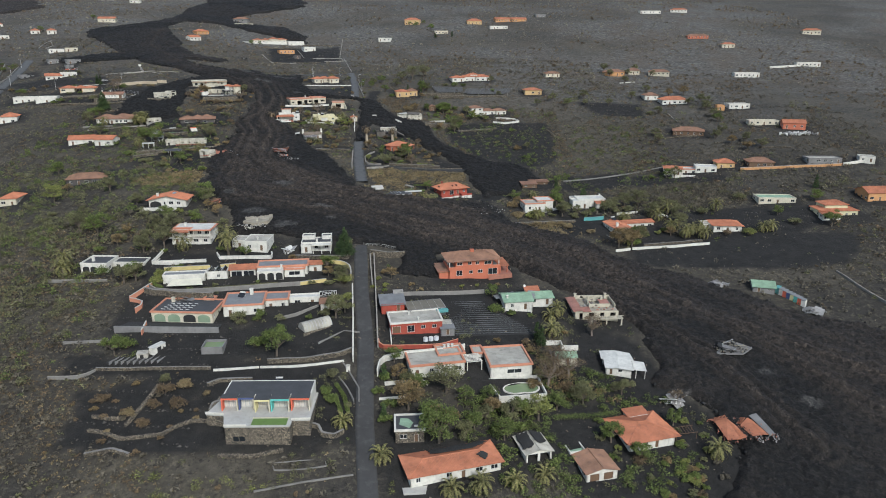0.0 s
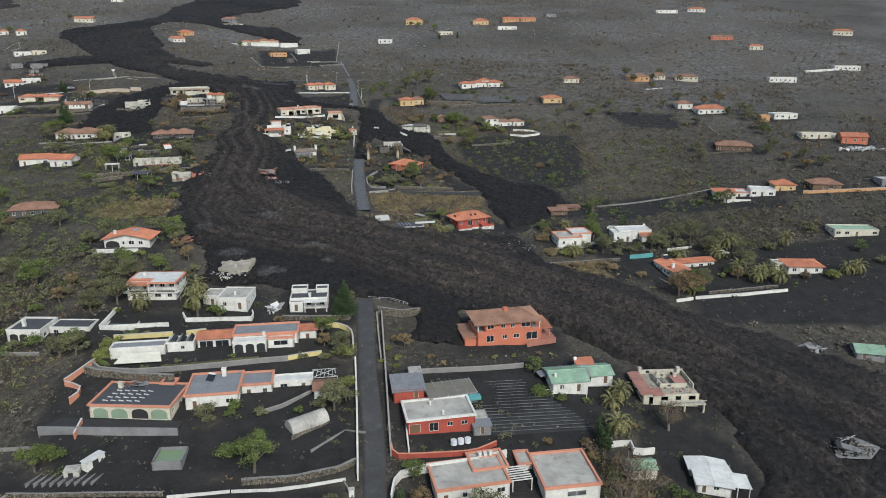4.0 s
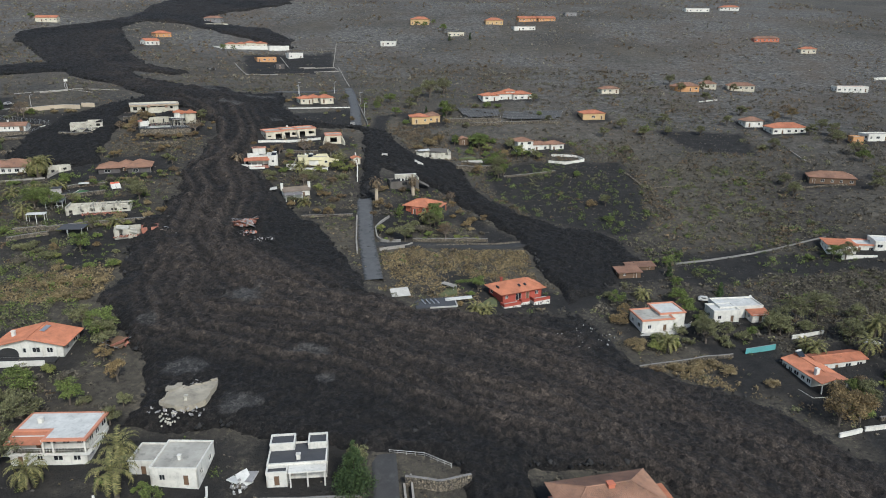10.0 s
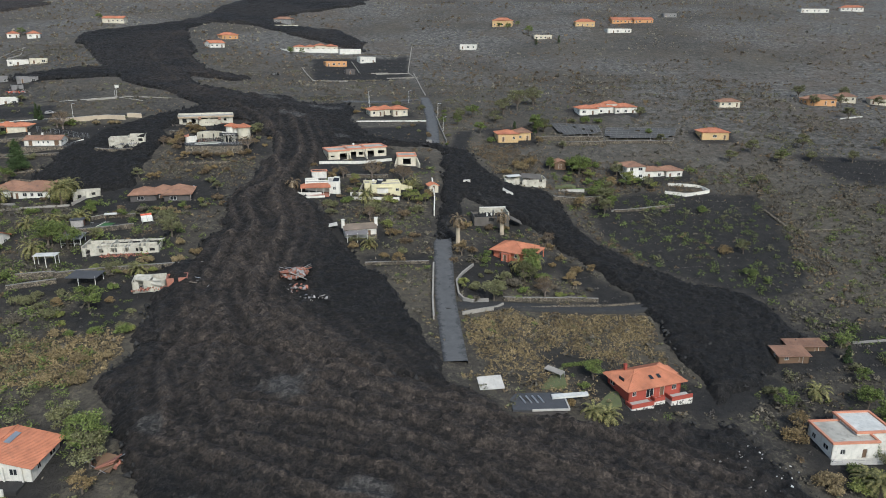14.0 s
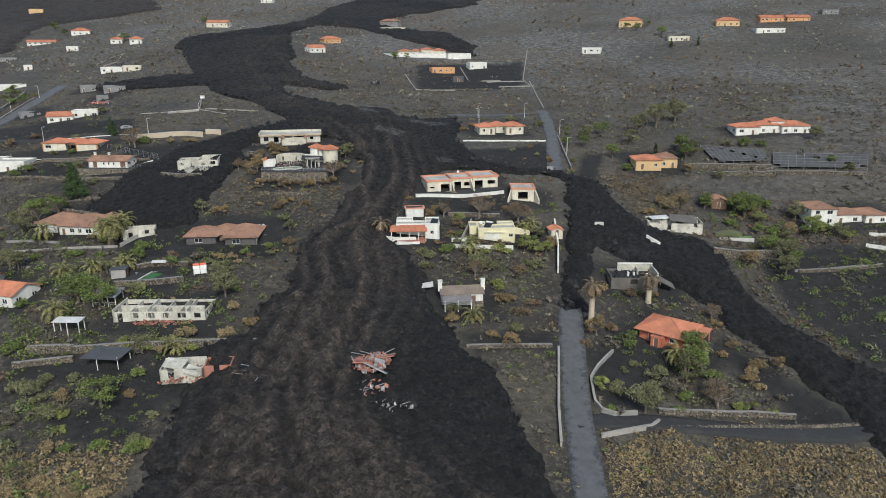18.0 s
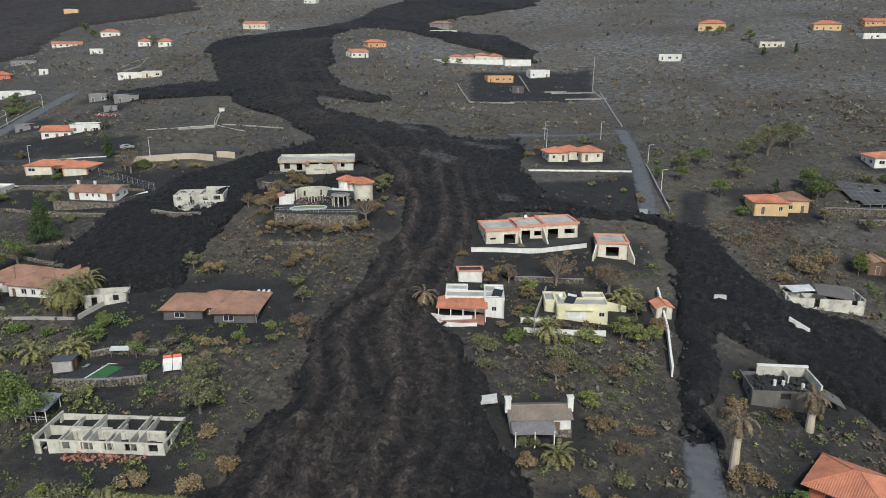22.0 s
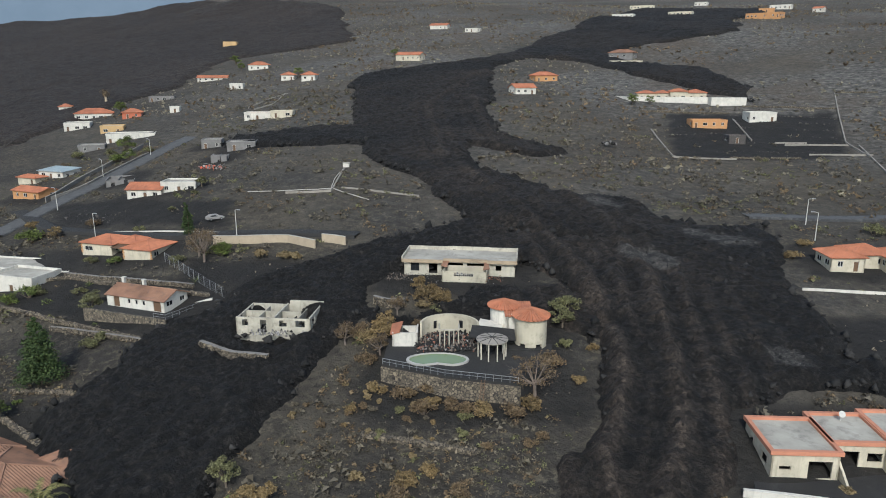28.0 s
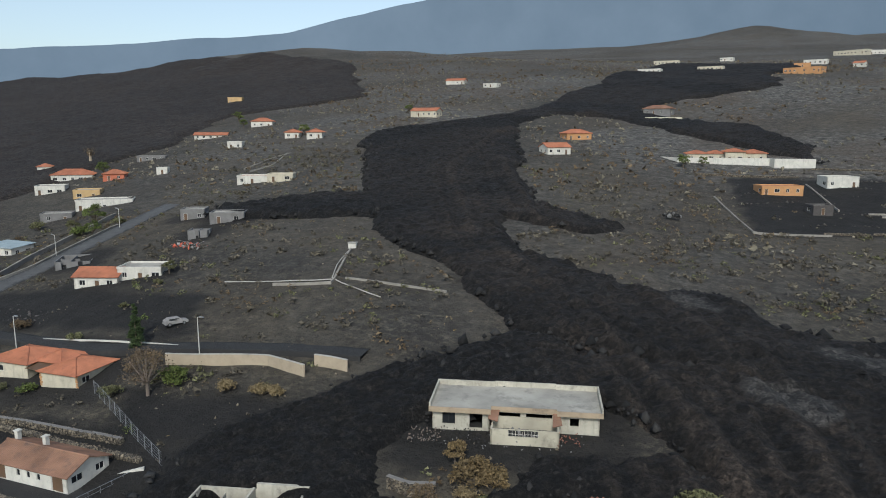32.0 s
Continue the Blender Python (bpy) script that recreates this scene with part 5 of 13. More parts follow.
block(v, 0, 0, 12.2, 7.6, 2.2, "flat", "stucco", "netting", seed=29, parapet=0.03)
for k in range(6):
    Solid().bar((0.1 + k * 2.4, -0.1, 2.32), (0.1 + k * 2.4, 7.7, 2.32), 0.05, 4).ob("net_batten", "concrete", v)
slab(v, "tank_cover", [(8.8, -1.6), (12.6, -1.6), (12.6, -0.1), (8.8, -0.1)], 1.0, 1.9, "teal", "teal sheet roof")
v = house("shed", -0.6, 195.8, 8, "small lean-to shed with pale slab roof", "shed")
block(v, 0, 0, 4.2, 7.6, 1.9, "flat", "stucco", "concrete", seed=30, parapet=0.06)
slab(v, "roof_step", [(-0.2, -0.3), (4.4, -0.3), (4.4, 3.2), (-0.2, 3.2)], 2.0, 2.16, "greyroof")

# trimmed bungalows with pool
v = house("house", -9.0, 175.3, 12, "white bungalow with concrete roof and wide orange cornice")
block(v, 0, 0, 15.5, 9.5, 3.2, "flat", "white", "concrete", seed=31, trim="trim", parapet=0.45)
block(v, 9.0, 5.0, 7.6, 6.4, 3.4, "flat", "white", "concrete", seed=32, trim="trim", parapet=0.4)
for k in range(3):
    chimney(v, 11.6 + k * 1.2, 9.6, 3.6, 0.9, 0.6)
for k in range(7):
    Solid().box(16.3, 1.2 + k * 0.8, 2.3, 21.0, 1.38 + k * 0.8, 2.5).ob("pergola_beam", "white", v)
posts(v, [(20.8, 1.3), (20.8, 6.2), (16.6, 1.3)], -1, 2.3, 0.14)
v = house("house", 13.4, 177.6, 8, "white bungalow with orange cornice above a walled pool terrace")
block(v, 0, 0, 12.0, 12.5, 3.4, "flat", "white", "concrete", seed=33, trim="trim", parapet=0.5, foot=5, front=[(4.8, 9.0, 1.0, 2.3, "window")])
block(v, -3.2, 9.4, 3.0, 5.0, 3.2, "flat", "white", "concrete", seed=34, trim="trim", sides=False, front=[])
slab(v, "pool_terrace", [(0.6, -9.6), (13.2, -9.8), (13.4, -0.4), (-1.0, -0.4)], -5.5, -1.2, "ash")
slab(v, "terrace_wall", [(0.4, -9.95), (13.6, -10.2), (13.6, -9.85), (0.4, -9.6)], -5.5, -0.5, "white")
slab(v, "terrace_wall", [(13.3, -9.9), (13.65, -9.9), (13.9, 1.0), (13.5, 1.0)], -5.5, -0.3, "white")
slab(v, "terrace_wall", [(-1.2, -0.6), (-0.8, -0.6), (0.8, -9.6), (0.4, -9.6)], -5.5, -0.5, "white")
slab(v, "terrace_wall", [(-1.0, -0.45), (13.5, -0.45), (13.5, -0.1), (-1.0, -0.1)], -4, 0.0, "white")
pool_pond(v, kidney(7.6, -5.4, 4.8, 3.0, 0.25), -1.2, 0.35)

v = house("house", 20.3, 213.2, 8, "white house with green-painted gabled roofs")
block(v, 0, 0, 9.4, 8.5, 3.0, "gable_x", "white", "green", seed=35, rise=1.3)
block(v, 8.8, 3.2, 8.4, 6.4, 2.6, "gable_x", "white", "green", seed=36, rise=1.1)
panel_sheet(v, "broken_roof", [(8.6, 3.0, 2.9), (12.4, 2.6, 2.3), (13.4, 7.0, 3.6), (9.6, 7.4, 3.9)], "greyroof")
panel_sheet(v, "roof_sheet", [(-2.0, 4.0, 2.7), (4.6, 6.0, 3.5), (4.6, 8.6, 3.3), (-2.4, 7.6, 2.6)], "greyroof")
block(v, 9.4, 8.2, 4.4, 3.0, 3.0, "shed", "white", "tile", sides=False, front=[])
railing(v, [(-4.5, 0.6), (-0.4, 0.2), (-0.4, -2.0)], 0.2, 0.9)
dish(v, 8.6, 8.6, 4.2)
posts(v, [(2.0, -1.6), (8.6, -1.4)], -1.5, 2.6, 0.12)
chimney(v, 1.2, 2.0, 3.4, 1.0, 0.5)

v = house("burnt_house", 43.2, 211.8, 3, "burnt-out cream house with faded pink tiled roof terraces")
block(v, 0, 0, 14.4, 11.6, 3.0, "ruin", "scorched", "concrete", seed=37, inner=False)
slab(v, "roof_terrace", [(0.3, 0.3), (14.1, 0.3), (14.1, 11.3), (0.3, 11.3)], 2.5, 2.72, "tan_slab", "ash-strewn roof terrace")
for c in ([(-0.7, -0.5, 2.9), (2.4, -0.2, 3.3), (2.2, 11.6, 3.6), (-0.7, 11.9, 3.1)], [(2.5, -0.6, 2.85), (5.2, -0.6, 2.9), (5.0, 2.6, 3.3), (2.5, 2.6, 3.3)]):
    S = Solid()
    tiled_slope(S, *c)
    S.ob("terrace_roof", "pink_tile", v, "faded pink clay tiles")
for a, b, h in (((2.6, 11.2), (14.2, 11.2), 4.0), ((14.1, 3.0), (14.1, 11.2), 3.9), ((5.6, 3.4), (12.4, 3.4), 3.9), ((5.6, 3.4), (5.6, 9.0), 4.1), ((5.6, 9.0), (10.0, 9.0), 4.2)):
    S = Solid()
    wall_panel(S, a, b, 2.7, h, 0.25, [(1.6, 2.6, 3.0, h - 0.25)])
    S.ob("upper_wall", "scorched", v)
slab(v, "inner_roof", [(9.2, 3.7), (12.3, 3.7), (12.3, 7.6), (9.2, 7.6)], 3.75, 3.95, "pink_tile", "faded pink roof tiles")
for x0, y0 in ((2.4, 11.0), (12.6, 10.6), (6.4, 8.6), (10.4, 7.2)):
    chimney(v, x0, y0, 3.9, 0.9, 0.7, "scorched")
slab(v, "balcony", [(4.6, -2.6), (15.4, -2.2), (15.4, 0), (4.6, 0)], 0.7, 0.95, "scorched", "scorched balcony slab")
posts(v, [(4.8 + 1.25 * k, -2.35 + 0.04 * k) for k in range(9)], 0.95, 1.8, 0.09, "scorched")
slab(v, "balcony_rail", [(4.6, -2.6), (15.4, -2.2), (15.4, -2.02), (4.6, -2.42)], 1.8, 1.95, "scorched")
posts(v, [(5.0, -2.2), (10.0, -2.0), (15.0, -1.9)], -2.0, 0.7, 0.25, "scorched")
rr0 = random.Random(9)
for mm, nn in (("rubble", 60), ("clay", 30), ("deadwood", 16)):
    S = Solid()
    for k in range(nn):
        S.lump((rr0.uniform(0.8, 13.6), rr0.uniform(0.6, 11), 2.8), (rr0.uniform(0.2, 0.8), 0.4, 0.25), rr0)
    S.ob("debris", mm, v)["kind"] = "stuff"

v = house("collapsed_house", 47.4, 183.6, -8, "white house with sagging white roof sheets, pushed over by lava")
block(v, 0, 0, 7.2, 4.6, 2.3, "flat", "white", "whiteroof", seed=38, parapet=0.0, front=[(1.0, 1.9, 0.1, 1.9, "door"), (3.4, 4.6, 0.9, 1.8, "window")])
block(v, -0.6, 4.7, 8.0, 4.0, 2.6, "flat", "white", "whiteroof", seed=39, parapet=0.0, front=[], sides=False)
for c in ([(-0.4, -0.5, 2.3), (3.4, -0.6, 2.5), (3.3, 4.6, 3.3), (-0.6, 4.6, 3.0)], [(3.45, -0.7, 2.5), (7.7, -0.9, 2.15), (7.5, 4.4, 2.9), (3.35, 4.6, 3.3)],
          [(-1.2, 4.4, 2.8), (3.6, 4.5, 3.2), (3.0, 8.9, 3.7), (-1.5, 8.9, 3.3)], [(3.65, 4.5, 3.2), (8.4, 4.3, 2.7), (7.4, 8.4, 3.3), (3.05, 8.9, 3.7)],
          [(7.8, 0.2, 1.9), (11.6, 0.6, 1.5), (11.2, 4.8, 2.3), (7.7, 4.6, 2.7)]):
    panel_sheet(v, "roof_sheet", c, "whiteroof", 0.12)
posts(v, [(11.2, 0.8), (11.0, 4.4), (8.6, 0.5)], -2, 1.6, 0.1)

simple("hut", 33.5, 186.0, 4, 6.0, 4.2, 2.3, "gable_x", "cream", "green", "small cream garden hut with green sheet roof", "hut", over=0.2)
v = simple("outbuilding", -11.8, 151.5, 4, 7.2, 7.4, 3.2, "flat", "stone", "asphalt", "stone outbuilding with dark roof and white parapet", "outbuilding", trim="white", parapet=0.35)
slab(v, "green_patch", [(1.0, 3.0), (3.6, 1.0), (4.6, 3.6), (3.4, 5.6), (1.4, 6.0)], 3.24, 3.28, "green", "faded green roof coating")
slab(v, "roof_hatch", [(4.8, 1.6), (5.8, 1.6), (5.8, 2.3), (4.8, 2.3)], 3.2, 3.4, "whiteroof")
v = house("house", -7.5, 138.3, 17, "long white house with ash-blown orange tiled hip roof")
block(v, 0, 0, 22.4, 8.6, 3.0, "hip", "white", "tile", seed=40, over=0.7, rise=1.3)
ash_drift(v, [(7.0, 5.6, 4.2), (12.0, 5.0, 4.4), (18.2, 5.2, 4.35), (21.2, 7.6, 3.7), (20.4, 8.8, 3.3), (5.0, 8.8, 3.3)], 11)
ash_drift(v, [(17.0, 2.6, 4.1), (18.6, 3.4, 4.25), (20.0, 2.2, 3.75), (18.8, 0.6, 3.45)], 15)
slab(v, "porch_slab", [(-2.0, -1.5), (3.0, -2.4), (4.0, -0.2), (-0.2, 5.0), (-1.6, 5.0)], -1.0, -0.05, "pale_paving")
v = house("carport", 20.2, 147.3, 15, "white gabled carport with two bays and ash-covered roof", "carport")
block(v, 0, 0, 6.8, 8.0, 2.7, "gable_y", "white", "concrete", seed=41, rise=1.0, front=[(0.5, 3.1, 0.0, 2.3), (3.7, 6.3, 0.0, 2.3)], burnt=True)
ash_drift(v, [(-0.3, 1.6, 2.98), (1.2, 0.9, 3.4), (2.8, 1.8, 3.85), (3.1, 7.9, 3.95), (0.0, 8.1, 3.05)], 12)
ash_drift(v, [(3.8, 2.6, 3.92), (5.2, 2.2, 3.5), (6.8, 3.4, 3.05), (6.7, 8.0, 3.08), (3.7, 8.1, 3.93)], 13)
v = house("garage", 34.2, 142.7, 14, "white garage with two brown doors and long weathered tile roof", "garage")
block(v, 0, 0, 8.0, 8.0, 2.6, "gable_y", "white", "oldtile", seed=43, rise=1.1, front=[(0.8, 3.4, 0.0, 2.1, "door"), (4.4, 7.0, 0.0, 2.1, "door")])
block(v, -0.6, 8.4, 4.2, 9.0, 2.6, "flat", "white", "green", seed=44, parapet=0.5)
v = house("house", 47.0, 153.4, 16, "white house with broad orange-red tiled roof among garden trees")
block(v, 0, 0, 13.0, 11, 3.0, "hip", "white", "tile", seed=45, over=1.1, rise=1.7)
block(v, 5.5, 9.6, 5.6, 3.6, 3.6, "shed", "white", "tile", seed=46, rise=0.5)
S = Solid()
for k in range(7):
    S.bar((14.6 + k * 0.8, 1.0, 2.0), (15.4 + k * 0.8, 4.4, 2.1), 0.06, 4)
for a, b in (((14, 1.2, 1.95), (20.4, 0.8, 1.9)), ((15, 4.2, 2.0), (21, 4, 1.95))):
    S.bar(a, b, 0.07, 4)
for p in ((14.4, 1.2), (20.2, 0.9), (20.8, 4.0)):
    S.bar((*p, -1.5), (*p, 2.0), 0.07, 5)
S.ob("pergola", "wood", v)

# red house on the side street, hemmed in by lava
v = house("house", -0.8, 326.6, 25, "deep red house with broad orange hip roof and chequered garden walls", z=gz(5, 329) + 1.0)
block(v, 0, 0, 13.8, 8.2, 3.0, "hip", "red", "tile", seed=50, over=1.0, rise=2.3, dense=4.0, foot=4.0, front=[(1.0, 2.0, 1.0, 2.1, "window"), (4.6, 6.6, 0.05, 2.2, "window"), (8.2, 9.4, 0.0, 2.2, "door"), (11.4, 12.6, 0.9, 2.1, "window")])
S = Solid()
tiled_slope(S, (0.2, 4.6, 3.5), (0.2, 2.4, 3.5), (3.0, 3.0, 5.0), (3.0, 4.0, 5.0))
S.ob("dormer", "tile", v)
slab(v, "dormer_front", [(0.25, 2.6), (0.45, 2.6), (0.45, 4.4), (0.25, 4.4)], 3.2, 4.2, "soot_shade_black")
for k in range(2):
    panel_sheet(v, "skylight", [(6.2 + k * 2.0, 0.9, 3.98), (7.0 + k * 2.0, 0.9, 3.98), (7.0 + k * 2.0, 2.0, 4.44), (6.2 + k * 2.0, 2.0, 4.44)], "glass", 0.06)
chimney(v, 3.2, 6.4, 4.2, 1.3, 0.6, "red")
panel_sheet(v, "eave_sheet", [(14.2, 4.6, 2.5), (16.4, 4.2, 2.2), (16.4, 8.4, 2.3), (14.2, 8.6, 2.7)], "tile", 0.15)
posts(v, [(16.0, 4.6), (16.0, 8.0)], -2, 2.2, 0.14, "red")
rr = random.Random(31)
for a, c, f in ((-0.8, 5.0, -2.6), (5.8, 8.6, -1.6), (9.6, 15.2, -2.6)):
    slab(v, "terrace", [(a + 0.32, f + 0.32), (c - 0.02, f + 0.32), (c - 0.02, -0.1), (a + 0.32, -0.1)], -4.0, -0.2, "pale_paving")
    for x0, y0, x1, y1 in ((a, f, c, f + 0.3), (a, f + 0.31, a + 0.3, -0.1)):
        slab(v, "garden_wall", [(x0, y0), (x1, y0), (x1, y1), (x0, y1)], -4.0, -0.35, "white", "white wall set with dark stones")
        slab(v, "wall_top", [(x0, y0), (x1, y0), (x1, y1), (x0, y1)], -0.346, 0.55, "red", "red-painted parapet")
    for k in range(int((c - a) * 7)):
        sx, sz = rr.uniform(a + 0.2, c - 0.2), rr.uniform(-2.4, -0.5)
        q = rr.uniform(0.1, 0.2)
        slab(v, "wall_stone", [(sx - q, f - 0.05), (sx + q, f - 0.06), (sx + q * 0.8, f + 0.02), (sx - q * 0.9, f + 0.02)], sz - q * 0.7, sz + q * 0.7, "dark")

v = house("house", -31.8, 391.4, -25, "bright orange bungalow with broad clay hip roof", z=gz(-26, 392) + 0.2)
block(v, 0, 0, 10.0, 9.2, 2.9, "hip", "orange", "tile", seed=51, over=1.0, rise=2.1, dense=3.4)
block(v, 3.4, -1.8, 2.6, 2.4, 2.4, "flat", "orange", "clay", sides=False, parapet=0.1, front=[(0.7, 1.8, 0, 2.1, "door")])
roof(v, "shed", 9.6, 4.0, 13.0, 9.0, 2.7, "tile", 0.3, 0.2)
posts(v, [(12.8, 4.2), (12.8, 8.8)], -1.5, 2.6, 0.16, "orange")
slab(v, "terrace", [(-2, -2.6), (13.5, -2.6), (14.0, 9), (-2, 9)], -2.6, 0.02, "ash")

v = house("house", -75.7, 383.2, 20, "low white house with grey tiled lean-to roofs and end chimneys")
block(v, 0, 1.6, 9.6, 5.0, 2.7, "gable_x", "white", "brown_roof", seed=52, rise=1.1, over=0.3)
roof(v, "shed", 0.2, -1.2, 6.6, 1.5, 1.9, "greytile", 0.5, 0.2)
slab(v, "stone_front", [(6.7, 1.3), (9.7, 1.3), (9.7, 1.56), (6.7, 1.56)], -1.5, 0.7, "stone")
posts(v, [(0.4, -1.3), (3.4, -1.3), (6.4, -1.3)], -1, 2.1, 0.1)
chimney(v, -0.2, 3.8, 3.6, 1.6, 0.9)
chimney(v, 9.8, 3.8, 3.6, 1.6, 0.9)

v = house("house", -96.4, 410.4, 15, "white cubic house with orange tiled veranda and solar heater", z=gz(-92, 412))
block(v, 1.2, 3.0, 11.6, 3.4, 3.3, "flat", "white", "concrete", seed=53, parapet=0.3, front=[])
block(v, 1.2, 6.42, 4.4, 3.2, 3.5, "flat", "white", "concrete", seed=54, parapet=0.35, sides=False, front=[])
block(v, 9.0, 1.6, 3.9, 8.0, 3.45, "flat", "white", "concrete", seed=55, parapet=0.35, sides=False, front=[(1.4, 2.4, 1.0, 2.0, "window")])
S = Solid()
tiled_slope(S, (-0.4, -0.5, 2.35), (9.6, -0.5, 2.35), (9.6, 2.96, 3.25), (2.6, 2.96, 3.25))
tiled_slope(S, (-0.4, 5.6, 2.35), (-0.4, -0.5, 2.35), (2.6, 2.96, 3.25), (2.6, 5.6, 3.25))
S.ob("veranda_roof", "tile", v)
posts(v, [(0.0, -0.3), (2.4, -0.3), (4.8, -0.3), (7.2, -0.3), (9.2, -0.3), (-0.1, 2.6)], -1, 2.3, 0.11)
slab(v, "veranda_floor", [(-0.8, -1.8), (9.0, -1.4), (9.0, 3.0), (-0.8, 3.0)], -2, 0.05, "clay")
solar_heater(v, 10.4, 3.6, 3.5, -20)
v = house("shed", -96.6, 424.7, 20, "white shed with ash-covered flat roof edged in orange", "shed")
block(v, 0, 0, 5.2, 2.8, 2.3, "flat", "white", "soot_shade_black", seed=57, parapet=0.1, trim="trim", front=[])

v = house("house", -74.6, 419.7, 15, "pale yellow flat-roofed house with roof parapets and a blank front", z=gz(-70, 421))
block(v, 0, 0, 10.2, 4.0, 3.3, "flat", "lemonwall", "concrete", seed=58, parapet=0.35, front=[(8.4, 9.6, 1.0, 2.0, "window")])
block(v, -2.2, 2.2, 2.15, 5.0, 3.3, "flat", "lemonwall", "concrete", seed=59, parapet=0.4, sides=False, front=[])
block(v, 0.0, 4.02, 2.4, 3.2, 3.25, "flat", "lemonwall", "concrete", seed=60, parapet=0.4, sides=False, front=[])
block(v, 5.8, 4.02, 4.4, 3.2, 3.35, "flat", "lemonwall", "concrete", seed=61, parapet=0.4, sides=False, front=[])
slab(v, "blind_panel", [(2.0, -0.06), (5.8, -0.06), (5.8, 0.02), (2.0, 0.02)], 0.4, 2.3, "white")
slab(v, "hood", [(1.8, -0.5), (7.2, -0.5), (7.2, 0.05), (1.8, 0.05)], 2.4, 2.54, "lemonwall")
solar_heater(v, 1.6, 1.6, 3.4, -30)
dish(v, 1.0, 3.0, 3.5)
S = Solid()
S.hull([(10.3, 5.0, -1.0), (15.0, 5.4, -1.0), (15.0, 5.7, -1.0), (10.3, 5.3, -1.0), (10.3, 5.0, 2.5), (15.0, 5.4, 1.3), (15.0, 5.7, 1.3), (10.3, 5.3, 2.5)], [(0, 1, 5, 4), (2, 3, 7, 6), (4, 5, 6, 7), (1, 2, 6, 5), (0, 4, 7, 3)])
S.ob("wing_wall", "lemonwall", v)
simple("hut", -55.6, 429.4, 20, 3.4, 3.8, 2.1, "gable_y", "cream", "tile", "small garden hut with orange tiled gable roof", "hut", rise=0.8, over=0.3)

v = house("ruin", -38.6, 409.8, 12, "burnt-out rendered house with white cornice filled by lava")
block(v, 0, 0, 11.8, 7.6, 2.9, "ruin", "dirty_stucco", "concrete", seed=62, inner=False)
slab(v, "lava_fill", [(0.3, 0.3), (11.5, 0.3), (11.5, 7.3), (0.3, 7.3)], 0.2, 1.9, "soot_shade_black", "black lava filling the rooms")
slab(v, "back_wall", [(3.0, 7.3), (11.8, 7.3), (11.8, 7.62), (3.0, 7.62)], 2.0, 3.9, "ruin_white", "white-washed inner wall")
slab(v, "cornice", [(3.0, 7.1), (12.0, 7.1), (12.0, 7.8), (3.0, 7.8)], 3.904, 4.15, "white")
slab(v, "side_wall", [(11.5, 0.4), (11.82, 0.4), (11.82, 7.2), (11.5, 7.2)], 2.0, 3.8, "ruin_white")
slab(v, "partition_wall", [(7.6, 4.6), (7.85, 4.6), (7.85, 7.2), (7.6, 7.2)], 1.9, 3.3, "ruin_white")
posts(v, [(5.0, 3.6), (6.4, 3.4), (9.4, 2.4)], 1.9, 3.0, 0.3, "white")
panel_sheet(v, "fallen_slab", [(11.9, 0.4, 1.9), (16.2, 0.2, -0.3), (16.6, 4.0, -0.2), (12.0, 4.6, 2.3)], "dirty_stucco", 0.15)
rr = random.Random(13)
S = Solid()
for k in range(90):
    S.lump((rr.uniform(0.5, 11.2), rr.uniform(0.5, 7.0), rr.uniform(1.8, 2.2)), (rr.uniform(0.3, 1.1), 0.6, 0.5), rr)
S.ob("lava_rubble", "soot_shade_black", v)["kind"] = "stuff"

v = house("ruin", -95.2, 443.2, 27, "burnt cream house of three stepped wings with orange roof edges")
block(v, 0, 0, 8.0, 8.5, 3.4, "flat", "cream", "concrete", seed=63, trim="trim", burnt=True, front=[(1.0, 2.4, 1.2, 1.7), (4.4, 7.2, 0.1, 2.4)])
block(v, 8.2, 2.6, 7.0, 7.5, 3.4, "flat", "cream", "concrete", seed=64, trim="trim", burnt=True, front=[(1.2, 3.4, 0.1, 2.4), (4.4, 6.2, 1.0, 2.2)])
block(v, 15.4, 3.0, 8.4, 8.0, 3.5, "flat", "cream", "concrete", seed=65, trim="trim", burnt=True, front=[(0.8, 3.4, 0.1, 2.4), (5.0, 7.6, 1.1, 2.3)])
for a in (8.2, 14.6):
    S = Solid()
    S.hull([(a, 2.6, -1), (a + 0.3, 2.6, -1), (a + 0.3, -1.8, -1), (a, -1.8, -1), (a, 2.6, 3.3), (a + 0.3, 2.6, 3.3), (a + 0.3, -1.8, 0.3), (a, -1.8, 0.3)], [(0, 1, 5, 4), (2, 3, 7, 6), (4, 5, 6, 7), (1, 2, 6, 5), (0, 4, 7, 3)])
    S.ob("buttress", "cream", v)
dish(v, 12, 8.5, 3.5)
slab(v, "terrace", [(-2.6, -2.6), (12.5, -4.4), (25.0, 0.2), (25, 3), (-1, 3)], -2.5, 0.0, "ash")

v = house("ruin", -69.8, 449.4, 12, "small burnt cream house with orange roof edge and sloping wing walls")
block(v, 0, 0, 7.0, 7.2, 3.2, "flat", "cream", "concrete", seed=66, trim="trim", burnt=True, front=[(2.0, 5.0, 0.1, 2.3)])
for a, s in ((-0.4, -1), (7.1, 1)):
    S = Solid()
    S.hull([(a, 0, -1), (a + 0.3, 0, -1), (a + 0.3 + s * 1.0, -2.6, -1), (a + s * 1.0, -2.6, -1), (a, 0, 2.9), (a + 0.3, 0, 2.9), (a + 0.3 + s * 1.0, -2.6, 0.4), (a + s * 1.0, -2.6, 0.4)], [(0, 1, 5, 4), (2, 3, 7, 6), (4, 5, 6, 7), (1, 2, 6, 5), (0, 4, 7, 3)])
    S.ob("buttress", "cream", v)

